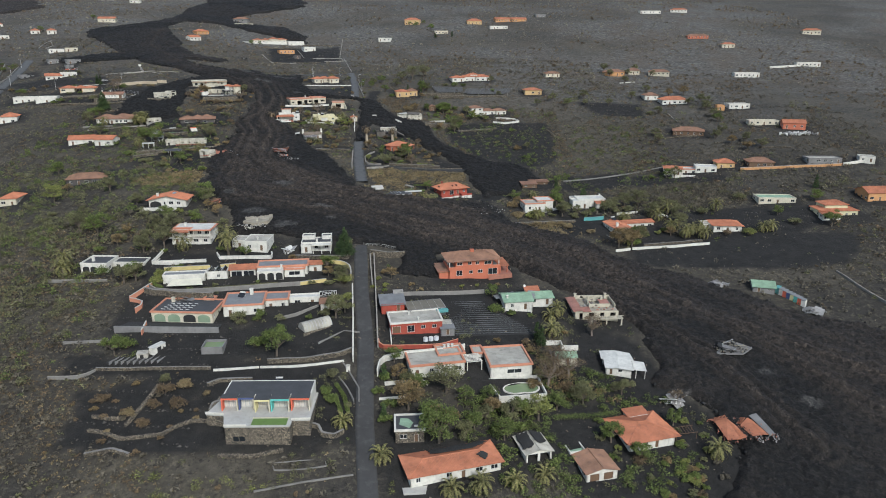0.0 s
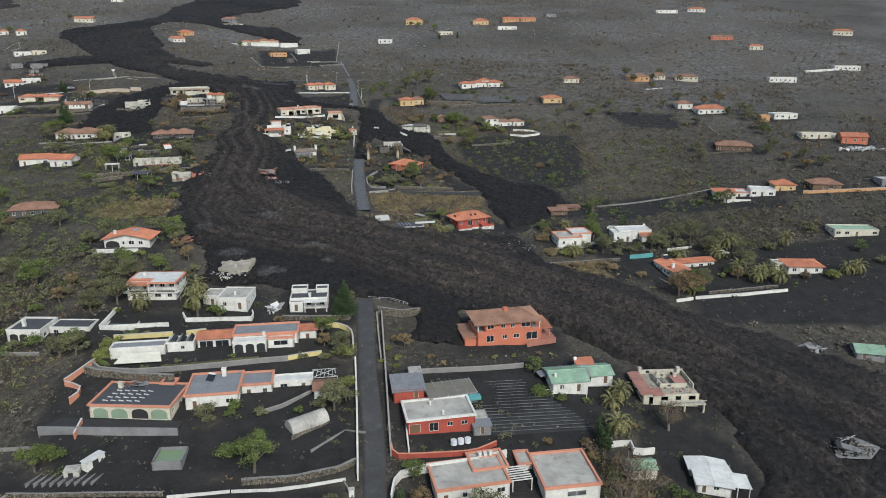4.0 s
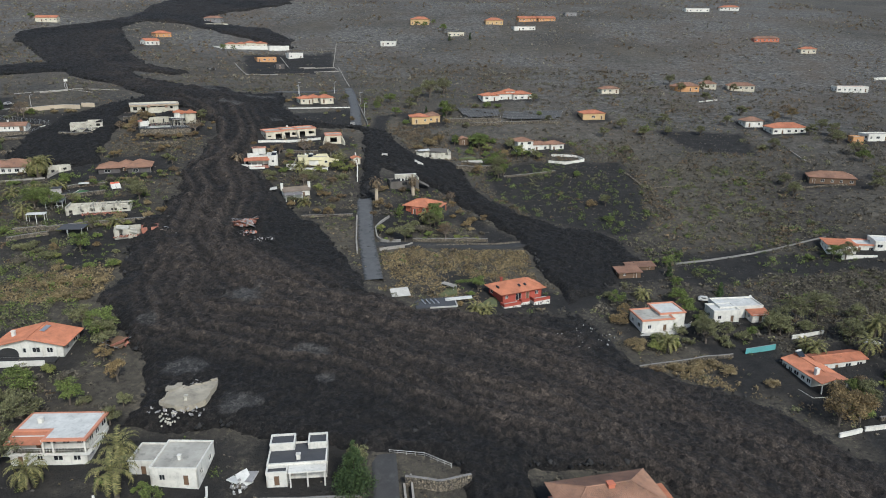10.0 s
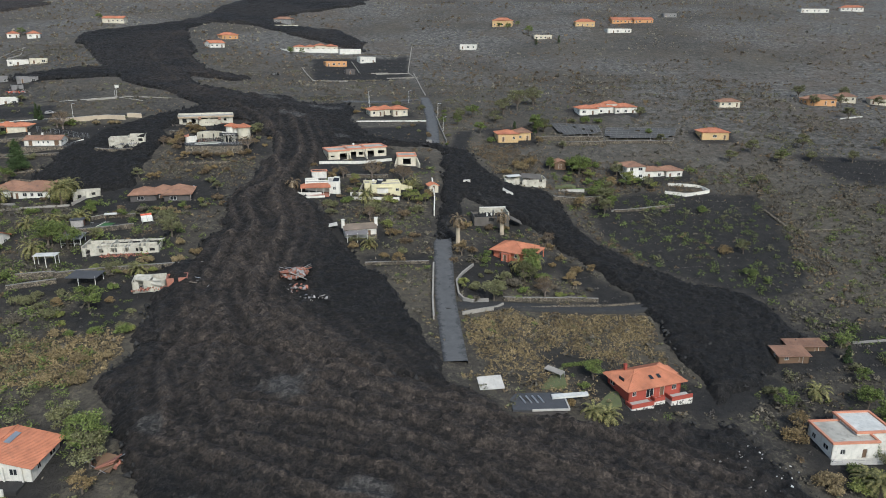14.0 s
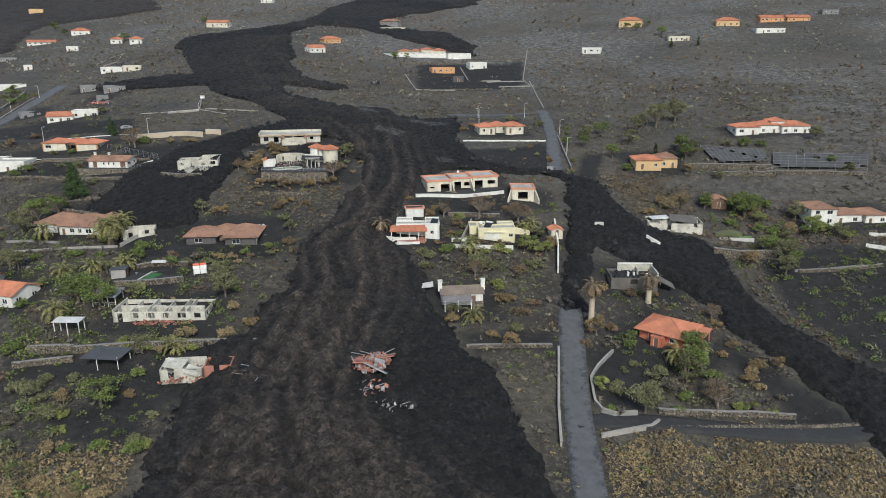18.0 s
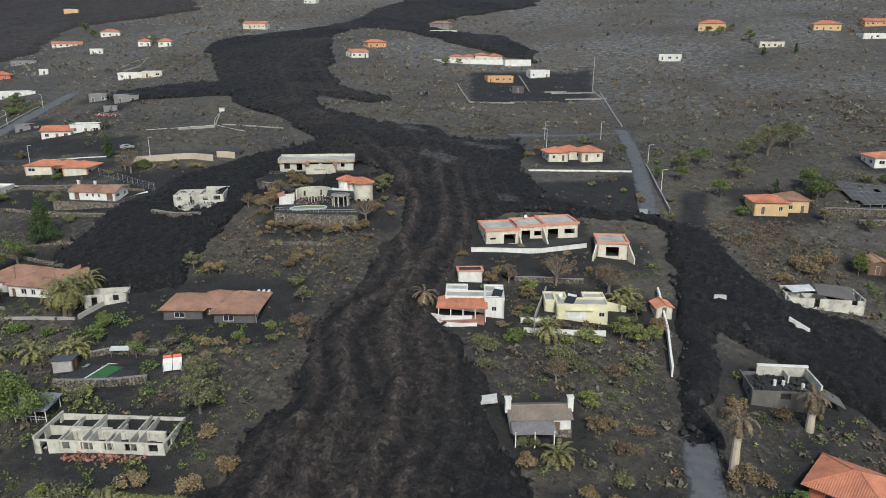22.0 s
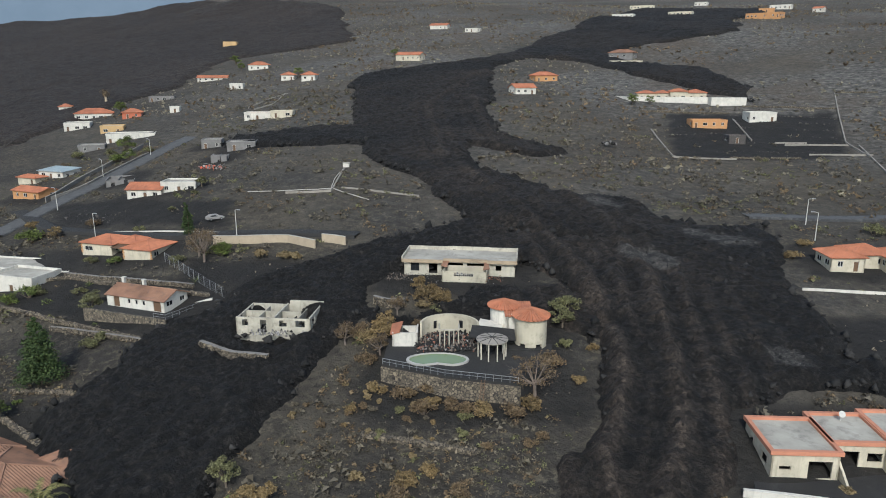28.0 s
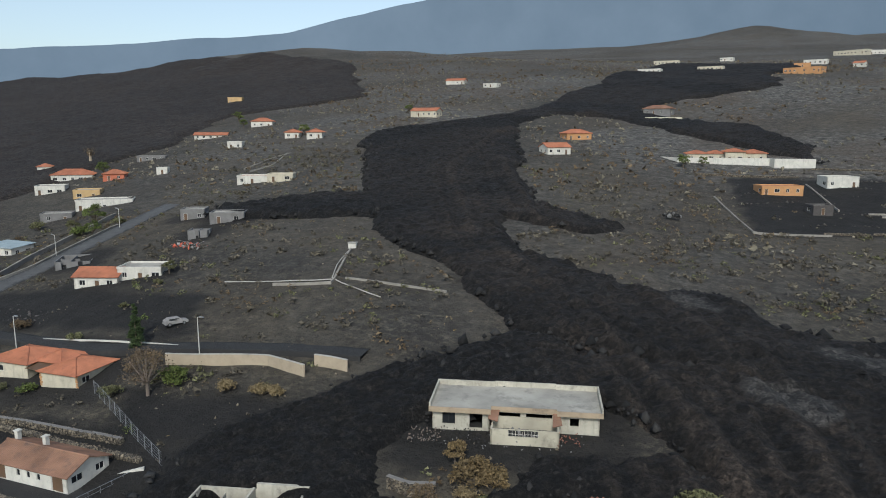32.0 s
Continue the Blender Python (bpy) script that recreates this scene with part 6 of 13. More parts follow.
v = house("house", -146.6, 389.6, 17, "dark stone bungalow with three weathered clay hip roofs")
block(v, 0, 1.6, 8.6, 9.0, 2.9, "hip", "dark", "oldtile", seed=67, over=0.7, rise=2.0, front=[(2.4, 4.6, 0.9, 2.2, "window")])
block(v, 6.8, 3.2, 7.0, 8.4, 2.9, "hip", "dark", "oldtile", seed=68, over=0.7, rise=2.1, front=[(2.6, 3.8, 0.1, 2.2, "door"), (4.4, 6.2, 0.4, 2.2, "window")])
block(v, 11.4, 0.0, 8.8, 11.4, 2.9, "hip", "dark", "oldtile", seed=69, over=0.8, rise=2.3, front=[(2.0, 4.2, 0.8, 2.2, "window"), (7.0, 9.0, 0.1, 2.3, "door")])
for k in range(3):
    Solid().bar((17.5 + k * 1.2, 12.8, 2.4), (17.5 + k * 1.2, 14.0, 2.4), 0.6, 10).ob("water_tank", "tank_white", v)
slab(v, "plinth", [(-0.4, -0.6), (22.4, -1.4), (22.4, 12), (-0.4, 12)], -2.2, 0.0, "ash")
resize(v, 0.9)

v = house("ruin", -141.8, 356.8, 14, "long roofless white house with many bare rooms")
block(v, 0, 0, 19.8, 7.6, 3.0, "ruin", "ruin_white", "concrete", seed=70)
block(v, 3.8, 2.8, 15.0, 0.4, 2.8, "ruin", "ruin_white", "concrete", seed=71, inner=False, foot=0.2)
for k in range(4):
    slab(v, "partition_wall", [(3.6 + k * 3.6, 0.3), (3.8 + k * 3.6, 0.3), (3.8 + k * 3.6, 7.3), (3.6 + k * 3.6, 7.3)], 0, 2.3 + 0.4 * (k % 2), "ruin_white")
S = Solid()
rr = random.Random(5)
for k in range(170):
    S.lump((rr.uniform(5, 17), rr.uniform(-1.6, 0.1), rr.uniform(-0.1, 0.5)), (rr.uniform(0.25, 0.6), 0.35, 0.25), rr)
S.ob("brick_rubble", "clay", v)["kind"] = "stuff"
for mm, nn in (("soot_shade_black", 150), ("rubble", 60), ("clay", 40), ("deadwood", 40)):
    S = Solid()
    for k in range(nn):
        S.lump((rr.uniform(0.6, 19.2), rr.uniform(0.6, 7.0), rr.uniform(0.05, 0.35)), (rr.uniform(0.3, 1.0), 0.4, 0.3), rr)
    S.ob("room_debris", mm, v)["kind"] = "stuff"

v = house("ruin", -119.2, 340.2, 20, "collapsed white house with torn brick walls at the lava edge", z=gz(-115, 343) + 0.9)
block(v, 0, 0, 7.6, 4.8, 2.1, "ruin", "ruin_white", "concrete", seed=72)
block(v, 7.8, 0.8, 5.0, 4.0, 2.0, "ruin", "clay", "concrete", seed=73, inner=False)
panel_sheet(v, "fallen_slab", [(0.6, 0.4, 2.4), (4.0, 0.0, 1.9), (4.6, 3.2, 2.3), (0.8, 3.6, 2.7)], "ruin_white", 0.2)
panel_sheet(v, "fallen_slab", [(4.4, -0.6, 1.3), (6.8, -0.8, 0.6), (7.2, 1.6, 1.2), (4.8, 2.0, 1.9)], "ruin_white", 0.2)
S = Solid()
for k in range(70):
    S.lump((rr.uniform(0, 13), rr.uniform(-2.0, 0.4), 0.1), (rr.uniform(0.2, 0.6), 0.35, 0.25), rr)
S.ob("brick_rubble", "clay", v)

MAT["smoked"] = plain("smoke_tanned_board", (0.40, 0.31, 0.21), 0.9, 0.6, 0.8, stain=(0.07, 0.055, 0.045))
# round-towered house with pool on its knoll
v = house("burnt_house", -143.0, 441.5, 30, "burnt house with round tile-capped towers and a curved wall", z=83.7)


def tower(parent, cx, cy, r, z0, z1, rise, mat="white", n=28, burnt=()):
    for k in range(n):
        a0, a1 = 6.2832 * k / n, 6.2832 * (k + 1) / n
        S = Solid()
        zz = [(z0, z1)]
        if k in burnt:
            zz = [(z0, z0 + 1.0), (z0 + 2.3, z1)]
        for lo, hi in zz:
            S.prism([(cx + q * math.cos(a), cy + q * math.sin(a)) for q, a in ((r, a0), (r, a1), (r - 0.3, a1), (r - 0.3, a0))], lo, hi)
        S.ob("tower_wall", mat, parent)
    S = Solid()
    o = r + 0.5
    for k in range(n):
        a0, a1 = 6.2832 * k / n, 6.2832 * (k + 1) / n
        S.hull([(cx + o * math.cos(a0), cy + o * math.sin(a0), z1 - 0.1), (cx + o * math.cos(a1), cy + o * math.sin(a1), z1 - 0.1), (cx, cy, z1 + rise)], [(0, 1, 2)])
        S.bar((cx + o * math.cos(a0), cy + o * math.sin(a0), z1 - 0.02), (cx, cy, z1 + rise + 0.04), 0.17, 5, 0.05)
        S.hull([(cx + o * math.cos(a0), cy + o * math.sin(a0), z1 - 0.1), (cx + o * math.cos(a1), cy + o * math.sin(a1), z1 - 0.1), (cx, cy, z1 - 0.35)], [(2, 1, 0)])
    S.ob("tower_roof", "tile", parent)


tower(v, 12.7, 10.6, 2.2, -1.5, 5.0, 1.1, "white", burnt=(18, 19))
tower(v, 16.6, 6.0, 2.5, -1.5, 4.9, 1.3, "scorched", burnt=(17, 18, 22, 23))
block(v, 13.0, 7.0, 3.6, 4.0, 4.6, "shed", "white", "tile", front=[], sides=False, rise=0.8)
for k in range(18):
    a0, a1 = math.pi * (0.02 + 0.94 * k / 18), math.pi * (0.02 + 0.94 * (k + 1) / 18)
    S = Solid()
    lo = 2.3 if k in (6, 12) else -1.5
    S.prism([(3.8 + q * math.cos(a), 6.6 + q * 0.98 * math.sin(a)) for q, a in ((4.7, a0), (4.7, a1), (4.4, a1), (4.4, a0))], lo, 3.3)
    if lo > 0:
        S.prism([(3.8 + q * math.cos(a), 6.6 + q * 0.98 * math.sin(a)) for q, a in ((4.7, a0), (4.7, a1), (4.4, a1), (4.4, a0))], -1.5, 0.9)
    S.ob("curved_wall", "scorched", v)
slab(v, "floor_slab", [(-1, 3.6), (18, 3), (19, 12), (0, 12)], -1.6, 0.3, "soot_shade_black")
block(v, -5.2, 5.0, 4.0, 4.2, 2.3, "ruin", "white", "oldtile", front=[], sides=False, inner=False, seed=91)
panel_sheet(v, "fallen_roof", [(-5.5, 4.8, 2.1), (-4.0, 4.8, 2.5), (-3.7, 9.3, 2.7), (-5.5, 9.3, 2.2)], "tile", 0.14)
panel_sheet(v, "fallen_roof", [(-3.6, 5.4, 1.4), (-2.0, 5.6, 0.5), (-2.2, 8.8, 0.6), (-3.6, 8.9, 1.6)], "soot_shade_black", 0.14)
S = Solid()
for k in range(5):
    S.bar((2.3 + k * 0.72, 4.4 - 0.25 * math.sin(k * 0.78), 0), (2.3 + k * 0.72, 4.4 - 0.25 * math.sin(k * 0.78), 3.0), 0.1, 6)
S.bar((2.2, 4.4, 3.0), (5.3, 4.4, 3.0), 0.14, 6)
S.bar((2.2, 4.4, 3.0), (2.2, 7.0, 3.0), 0.12, 6)
S.bar((5.3, 4.4, 3.0), (5.3, 7.0, 3.0), 0.12, 6)
S.ob("veranda_frame", "ruin_white", v)
cx, cy = 10.2, 1.0
S = Solid()
ring = [(cx + 2.4 * math.cos(6.2832 * k / 20), cy + 2.4 * math.sin(6.2832 * k / 20)) for k in range(20)]
S.v = [(x, y, 2.75) for x, y in ring] + [(x, y, 2.9) for x, y in ring] + [(cx, cy, 3.15)]
S.f = [(k, (k + 1) % 20, 20 + (k + 1) % 20, 20 + k) for k in range(20)] + [(20 + k, 20 + (k + 1) % 20, 40) for k in range(20)] + [tuple(range(19, -1, -1))]
S.ob("gazebo_roof", "capstone2", v)
for k in range(10):
    a = 6.2832 * k / 10
    Solid().bar((cx, cy, 3.17), (cx + 2.35 * math.cos(a), cy + 2.35 * math.sin(a), 2.93), 0.05, 4).ob("gazebo_rib", "soot_shade_black", v)
posts(v, [(cx + 2.1 * math.cos(6.2832 * k / 10), cy + 2.1 * math.sin(6.2832 * k / 10)) for k in range(10)], -0.2, 2.8, 0.1, "ruin_white")
posts(v, [(cx + 1.0 * math.cos(6.2832 * k / 6), cy + 1.0 * math.sin(6.2832 * k / 6)) for k in range(6)], -0.2, 2.8, 0.07, "soot_shade_black")
panel_sheet(v, "fallen_roof", [(6.8, 3.4, 2.2), (14.0, 3.0, 1.8), (14.0, 5.8, 2.6), (7.4, 6.6, 3.0)], "soot_shade_black", 0.15)
panel_sheet(v, "fallen_roof", [(8.4, 7.4, 2.8), (12.2, 7.0, 2.2), (12.6, 9.0, 2.4), (8.8, 9.6, 3.0)], "white", 0.15)
pool_pond(v, kidney(2.0, -0.6, 4.3, 2.3, 0.45), 0.05, 0.25, "pale_paving")
slab(v, "terrace", [(-6.2, -1.9), (3.1, -6.1), (13.3, -8.7), (19, -1), (20, 6), (-6, 8)], -4.0, 0.0, "ash", "ash-strewn pool terrace")
for mm, nn, sz in (("clay", 110, 0.35), ("rubble", 30, 0.3), ("soot_shade_black", 420, 0.8), ("stucco", 90, 0.4), ("deadwood", 160, 0.8)):
    S = Solid()
    rr = random.Random(8 + nn)
    for k in range(nn):
        S.lump((rr.uniform(-1.5, 8), rr.uniform(2.4, 10), rr.uniform(0.1, 0.7)), (rr.uniform(0.2, sz), rr.uniform(0.1, 0.3), 0.2), rr)
    S.ob("debris", mm, v)
railing(v, [(-6.1, -1.9), (3.1, -6.0), (13.2, -8.6)], 0.0, 0.95, "metal")
for (x0, y0), (x1, y1) in (((-6.4, -2.1), (3.1, -6.4)), ((3.1, -6.4), (13.5, -9.0))):
    S = Solid()
    wall_panel(S, (x0, y0), (x1, y1), -4.2, -0.35, 0.35)
    S.ob("retaining_wall", "stone", v)
S = Solid()
for s in (-0.25, 0.25):
    S.bar((8.0 + s, -9.2, -3.2), (8.4 + s, -7.9, 0.3), 0.06, 4)
for k in range(7):
    S.bar((7.8 + k * 0.06, -9.1 + k * 0.17, -2.9 + k * 0.45), (8.3 + k * 0.06, -9.1 + k * 0.17, -2.9 + k * 0.45), 0.045, 4)
S.ob("ladder", "wood", v)

v = house("burnt_house", -163.8, 466.2, 23, "burnt flat-roofed house with sooty openings, ringed by lava", z=gz(-156.5, 470) + 0.3)
block(v, 0, 1.0, 8.0, 8.4, 2.7, "flat", "ruin_white", "concrete", seed=75, burnt=True, parapet=0.0, front=[(1.4, 3.2, 0.6, 2.3), (5.2, 7.0, 0.1, 2.2)])
block(v, 8.0, 2.0, 9.4, 7.6, 2.7, "flat", "ruin_white", "concrete", seed=76, burnt=True, parapet=0.0, front=[(0.8, 4.2, 0.2, 2.2), (5.0, 8.6, 0.2, 2.2)])
block(v, 17.4, 1.6, 5.6, 7.8, 2.65, "flat", "ruin_white", "concrete", seed=77, burnt=True, parapet=0.0, front=[(1.6, 2.8, 0.9, 2.0)])
for x0, x1, y0, y1 in ((-0.4, 8.2, 0.3, 9.6), (8.2, 17.2, 1.5, 9.9), (17.2, 23.4, 0.9, 9.6)):
    slab(v, "roof_slab", [(x0, y0), (x1, y0), (x1, y1), (x0, y1)], 2.83, 3.08, "concrete")
    slab(v, "fascia", [(x0, y0 - 0.14), (x1, y0 - 0.14), (x1, y0 - 0.004), (x0, y0 - 0.004)], 2.55, 3.28, "smoked", "smoke-tanned fascia board")
    slab(v, "parapet", [(x0, y1 - 0.25), (x1, y1 - 0.25), (x1, y1), (x0, y1)], 3.084, 3.85, "ruin_white")
for x0, y0, y1 in ((-0.4, 0.3, 9.35), (23.15, 0.9, 9.35)):
    slab(v, "parapet", [(x0, y0), (x0 + 0.25, y0), (x0 + 0.25, y1 - 0.004), (x0, y1 - 0.004)], 3.084, 3.8, "ruin_white")
block(v, 8.3, -2.0, 9.2, 3.9, 1.9, "ruin", "scorched", "concrete", seed=78, inner=False, front=[(2.4, 6.4, 0.5, 1.45)])
panel_sheet(v, "fallen_eave", [(7.9, -0.3, 2.2), (9.2, -0.6, 2.0), (9.4, 1.6, 2.9), (8.0, 1.6, 2.9)], "oldtile", 0.12)
panel_sheet(v, "fallen_eave", [(16.6, -0.9, 1.7), (17.9, -0.5, 1.9), (17.6, 1.6, 2.8), (16.7, 1.6, 2.8)], "oldtile", 0.12)
for x0 in (10.7, 12.8):
    S = Solid()
    for k in range(5):
        S.bar((x0 + 0.1 + k * 0.45, -2.05, 0.55), (x0 + 0.1 + k * 0.45, -2.05, 1.4), 0.03, 4)
    S.bar((x0, -2.05, 0.95), (x0 + 2.0, -2.05, 0.95), 0.03, 4)
    S.ob("window_grille", "white", v)
window(v, (0, 1.0), (8, 1.0), (1.4, 3.2, 0.6, 2.3), "soot_shade_black")
for mm, nn, (xa, xb), (ya, yb) in (("soot_shade_black", 120, (-2, 8), (-4, 0.8)), ("deadwood", 70, (-3, 1.5), (-3.5, 0.6)), ("clay", 30, (17, 20.5), (-2.4, 1.2)), ("stucco", 50, (-3, 21), (-4.5, 0.8))):
    S = Solid()
    for k in range(nn):
        S.lump((rr.uniform(xa, xb), rr.uniform(ya, yb), rr.uniform(-0.3, 0.25)), (rr.uniform(0.1, 0.3), 0.14, 0.1), rr)
    S.ob("rubble", mm, v)
resize(v, 0.93)

v = house("ruin", -177.6, 436.4, 24, "roofless white house with sooty rooms standing in lava", z=gz(-174, 440) + 0.7)
block(v, 0, 0, 13.8, 8.6, 2.9, "ruin", "ruin_white", "concrete", seed=79)
slab(v, "cornice", [(7.4, 8.3), (14.0, 8.3), (14.0, 8.8), (7.4, 8.8)], 2.1, 3.1, "ruin_white")
slab(v, "partition_wall", [(6.9, 0.4), (7.2, 0.4), (7.2, 8.4), (6.9, 8.4)], 0, 2.6, "ruin_white")
S = Solid()
for k in range(50):
    S.lump((rr.uniform(3, 13), rr.uniform(-2.8, -0.2), 0.3), (rr.uniform(0.2, 0.6), 0.3, 0.2), rr)
S.ob("rubble", "rubble", v)
resize(v, 0.93)

v = house("house", -210.4, 435.4, 10, "long white cottage with brown clay gable roof and two chimneys", z=gz(-203, 438) + 0.5)
block(v, 0, 0, 14.2, 6.6, 2.4, "gable_x", "white", "oldtile", seed=80, rise=1.4, over=0.35, front=[(1.6, 3.2, 0.0, 2.1, "door"), (5.2, 5.9, 0.9, 1.9, "window"), (7.0, 7.7, 0.9, 1.9, "window"), (8.8, 9.5, 0.9, 1.9, "window"), (11.4, 13.4, 0.0, 2.1, "door")])
chimney(v, 0.6, 4.2, 3.0, 1.6, 0.6)
chimney(v, 5.6, 4.4, 3.0, 1.5, 0.6)
resize(v, 0.95)
slab(v, "terrace", [(-2.4, -3.0), (17.2, -3.2), (18.8, 8), (-2.0, 8)], -2.6, -0.02, "ash")
slab(v, "terrace_wall", [(-2.8, -3.5), (17.5, -3.7), (17.4, -3.2), (-2.6, -3.0)], -3.2, 0.15, "stone")
railing(v, [(14.5, -3.4), (17.3, -3.4), (19.0, 8.0)], 0.0, 1.1, "metal", 1.6)
S = Solid()
S.hull([(16.4, 5.0, -1), (20.4, 6.4, -1), (20.2, 6.8, -1), (16.3, 5.4, -1), (16.4, 5.0, 0.6), (20.4, 6.4, 1.7), (20.2, 6.8, 1.7), (16.3, 5.4, 0.6)], [(0, 1, 5, 4), (2, 3, 7, 6), (4, 5, 6, 7), (1, 2, 6, 5), (0, 4, 7, 3)])
S.ob("wing_wall", "white", v)

v = house("house", -244.2, 450.6, 12, "cream twin-roofed bungalow with orange clay hip roofs")
block(v, 0, 1.0, 10.0, 9.0, 3.0, "hip", "cream", "tile", seed=81, over=0.5, rise=1.6, front=[(1.0, 3.6, 0.8, 2.0, "window")])
block(v, 15.4, -1.0, 8.6, 9.6, 3.0, "hip", "cream", "tile", seed=82, over=0.5, rise=1.6, front=[])
block(v, 9.6, 3.4, 6.2, 6.4, 3.0, "hip", "cream", "tile", seed=83, over=0.4, rise=1.6, front=[(1.0, 5.0, 0.2, 2.2, "window")])
panel_sheet(v, "porch_roof", [(10.0, 0.4, 2.3), (15.2, 0.4, 2.3), (15.2, 3.4, 2.7), (10.0, 3.4, 2.7)], "wood", 0.12)
for zx, zy in ((15.4, -1.0), (24.0, -1.0), (0, 1.0)):
    S = Solid()
    for k in range(6):
        S.box(zx - 0.12 - 0.08 * (k % 2), zy - 0.06, 0.1 + k * 0.48, zx + 0.3 + 0.15 * (k % 2), zy + 0.0, 0.45 + k * 0.48)
    S.ob("quoin", "orange2", v)
resize(v, 0.87)
v.matrix_world = pose(0, 0, 1.1) @ v.matrix_world

v = house("house", -91.6, 511.9, 28, "cream bungalow with twin orange hip roofs beside the road")
block(v, 0, 1.0, 6.6, 6.6, 3.0, "hip", "cream", "tile", seed=84, rise=1.5)
block(v, 5.6, 3.4, 7.0, 6.8, 3.0, "hip", "cream", "tile", seed=85, rise=1.5)
block(v, 11.0, 0.6, 7.4, 7.0, 3.0, "hip", "cream", "tile", seed=86, rise=1.6)

v = house("house", -32.1, 490.1, 12, "ochre house with two tiled hip roofs on stone terraces")
block(v, 0, 0, 9.0, 8.4, 3.4, "hip", "yellow", "tile", seed=87, rise=1.4)
block(v, 8.6, 2.6, 6.6, 7.6, 3.6, "hip", "yellow", "oldtile", seed=88, rise=1.6)
S = Solid()
for k in range(5):
    S.bar((7.5 + k * 1.1, 12, 4.6), (7.9 + k * 1.1, 15, 5.4), 0.07, 4)
S.ob("pergola", "wood", v)

v = house("house", 18.6, 462.2, 16, "white house of tower and low wings with brown hip roofs")
block(v, 0, 0, 8.0, 8.5, 5.4, "hip", "white", "oldtile", storeys=2, seed=89, rise=1.5)
block(v, 8.2, 1.5, 9.0, 7.0, 3.2, "hip", "white", "oldtile", seed=90, rise=1.3)
block(v, 17.4, 0.6, 7.0, 7.8, 3.2, "hip", "white", "oldtile", seed=91, rise=1.4)

v = house("villa", 7.1, 539.0, 14, "long white villa with orange tiled roofs in the fields")
block(v, 0, 0, 9.4, 8.5, 3.2, "hip", "white", "tile", seed=92, rise=1.4)
block(v, 9.2, 1.6, 9.4, 8.0, 3.8, "hip", "white", "tile", seed=93, rise=1.4)
block(v, 18.4, 0.2, 11.4, 8.6, 3.6, "hip", "white", "tile", seed=94, rise=1.6)
block(v, 15.0, 3.0, 5.6, 6.0, 5.2, "hip", "white", "tile", seed=95, rise=1.3)

simple("house", 58.5, 508.4, 4, 12.0, 9, 3.4, "hip", "yellow", "tile", "ochre house with orange hip roof in dry scrub", rise=1.5)

v = house("house", 38.2, 316.0, 9, "white flat-roofed house with orange roof edges and garden steps")
block(v, 0, 0, 9.6, 8.5, 3.6, "flat", "white", "concrete", seed=96, trim="trim", parapet=0.3)
block(v, 6.6, 2.6, 7.8, 8.0, 4.2, "flat", "white", "whiteroof", seed=97, trim="trim", parapet=0.3)
railing(v, [(-1, -1.6), (9.8, -1.6), (14.6, 1.4), (17.4, 3.6)], -0.1, 0.9)
slab(v, "terrace", [(-1, -1.8), (10, -1.8), (17.4, 3.4), (14, 5), (-1, 5)], -2.6, -0.1, "pale_paving")
v = house("house", 64.9, 323.8, 5, "white flat-roofed house with red-tiled bay")
block(v, 0, 3, 13.6, 7.5, 3.6, "flat", "white", "whiteroof", seed=98, parapet=0.4)
block(v, -3.0, 0.6, 8.0, 6.0, 3.4, "flat", "white", "whiteroof", seed=99, parapet=0.4)
block(v, 8.4, -0.6, 5.4, 3.8, 2.5, "shed", "white", "tile", seed=100, rise=0.7)
dish(v, 12, 8, 4)
v = house("house", 74.4, 286.6, 12, "white L-shaped house with orange tiled roofs and balustraded terrace")
block(v, 0, 3.2, 7.4, 11.0, 3.2, "gable_y", "white", "tile", seed=101, rise=0.9, dense=2.0, foot=4)
S = Solid()
tiled_slope(S, (-0.45, -0.6, 3.1), (-0.45, 3.2, 3.1), (3.7, 3.2, 4.0), (3.7, -0.6, 4.0))
tiled_slope(S, (7.85, 3.2, 3.1), (7.85, -0.6, 3.1), (3.7, -0.6, 4.0), (3.7, 3.2, 4.0))
S.ob("porch_roof", "tile", v)
posts(v, [(0.2, -0.2), (3.7, -0.2), (7.3, -0.2)], -1.5, 3.1, 0.16, "white")
block(v, 7.5, 9.6, 14.5, 5.4, 3.0, "gable_x", "white", "tile", seed=102, rise=0.8, foot=4)
slab(v, "terrace", [(-4.2, 5.0), (-3.4, -1.8), (1.6, -2.4), (2.0, 3.0), (-0.1, 3.2), (-0.1, 8.0)], -3.0, -0.6, "pale_paving")
railing(v, [(-4.0, 4.8), (-3.3, -1.6), (1.5, -2.2)], -0.6, 0.95, step=0.5)
chimney(v, 1.4, 3.6, 3.6, 1.5, 0.9)
solar_heater(v, 3.4, 12.0, 3.9, 10)
v = house("house", 117.7, 366.6, -12, "white house with orange-red tiled front and long white garden walls")
block(v, 0, 0, 9.4, 8.0, 3.4, "hip", "white", "tile", seed=103, rise=1.1)
block(v, 9.2, 2.8, 7.6, 7.0, 2.9, "flat", "white", "whiteroof", seed=104, trim="trim")
slab(v, "terrace_wall", [(3.6, -4.2), (15.4, -2.6), (15.4, -2.2), (3.6, -3.8)], -3, 0.9, "white")
v = house("shed", 40.9, 353.3, 8, "low red-brown shed with tiled lean-to at the lava tip", "shed")
block(v, 0, 0, 7.8, 4.6, 2.2, "shed", "wood", "oldtile", seed=105, rise=0.7)
block(v, 5.6, 5.4, 9.6, 3.6, 2.2, "shed", "wood", "oldtile", seed=106, rise=0.5)

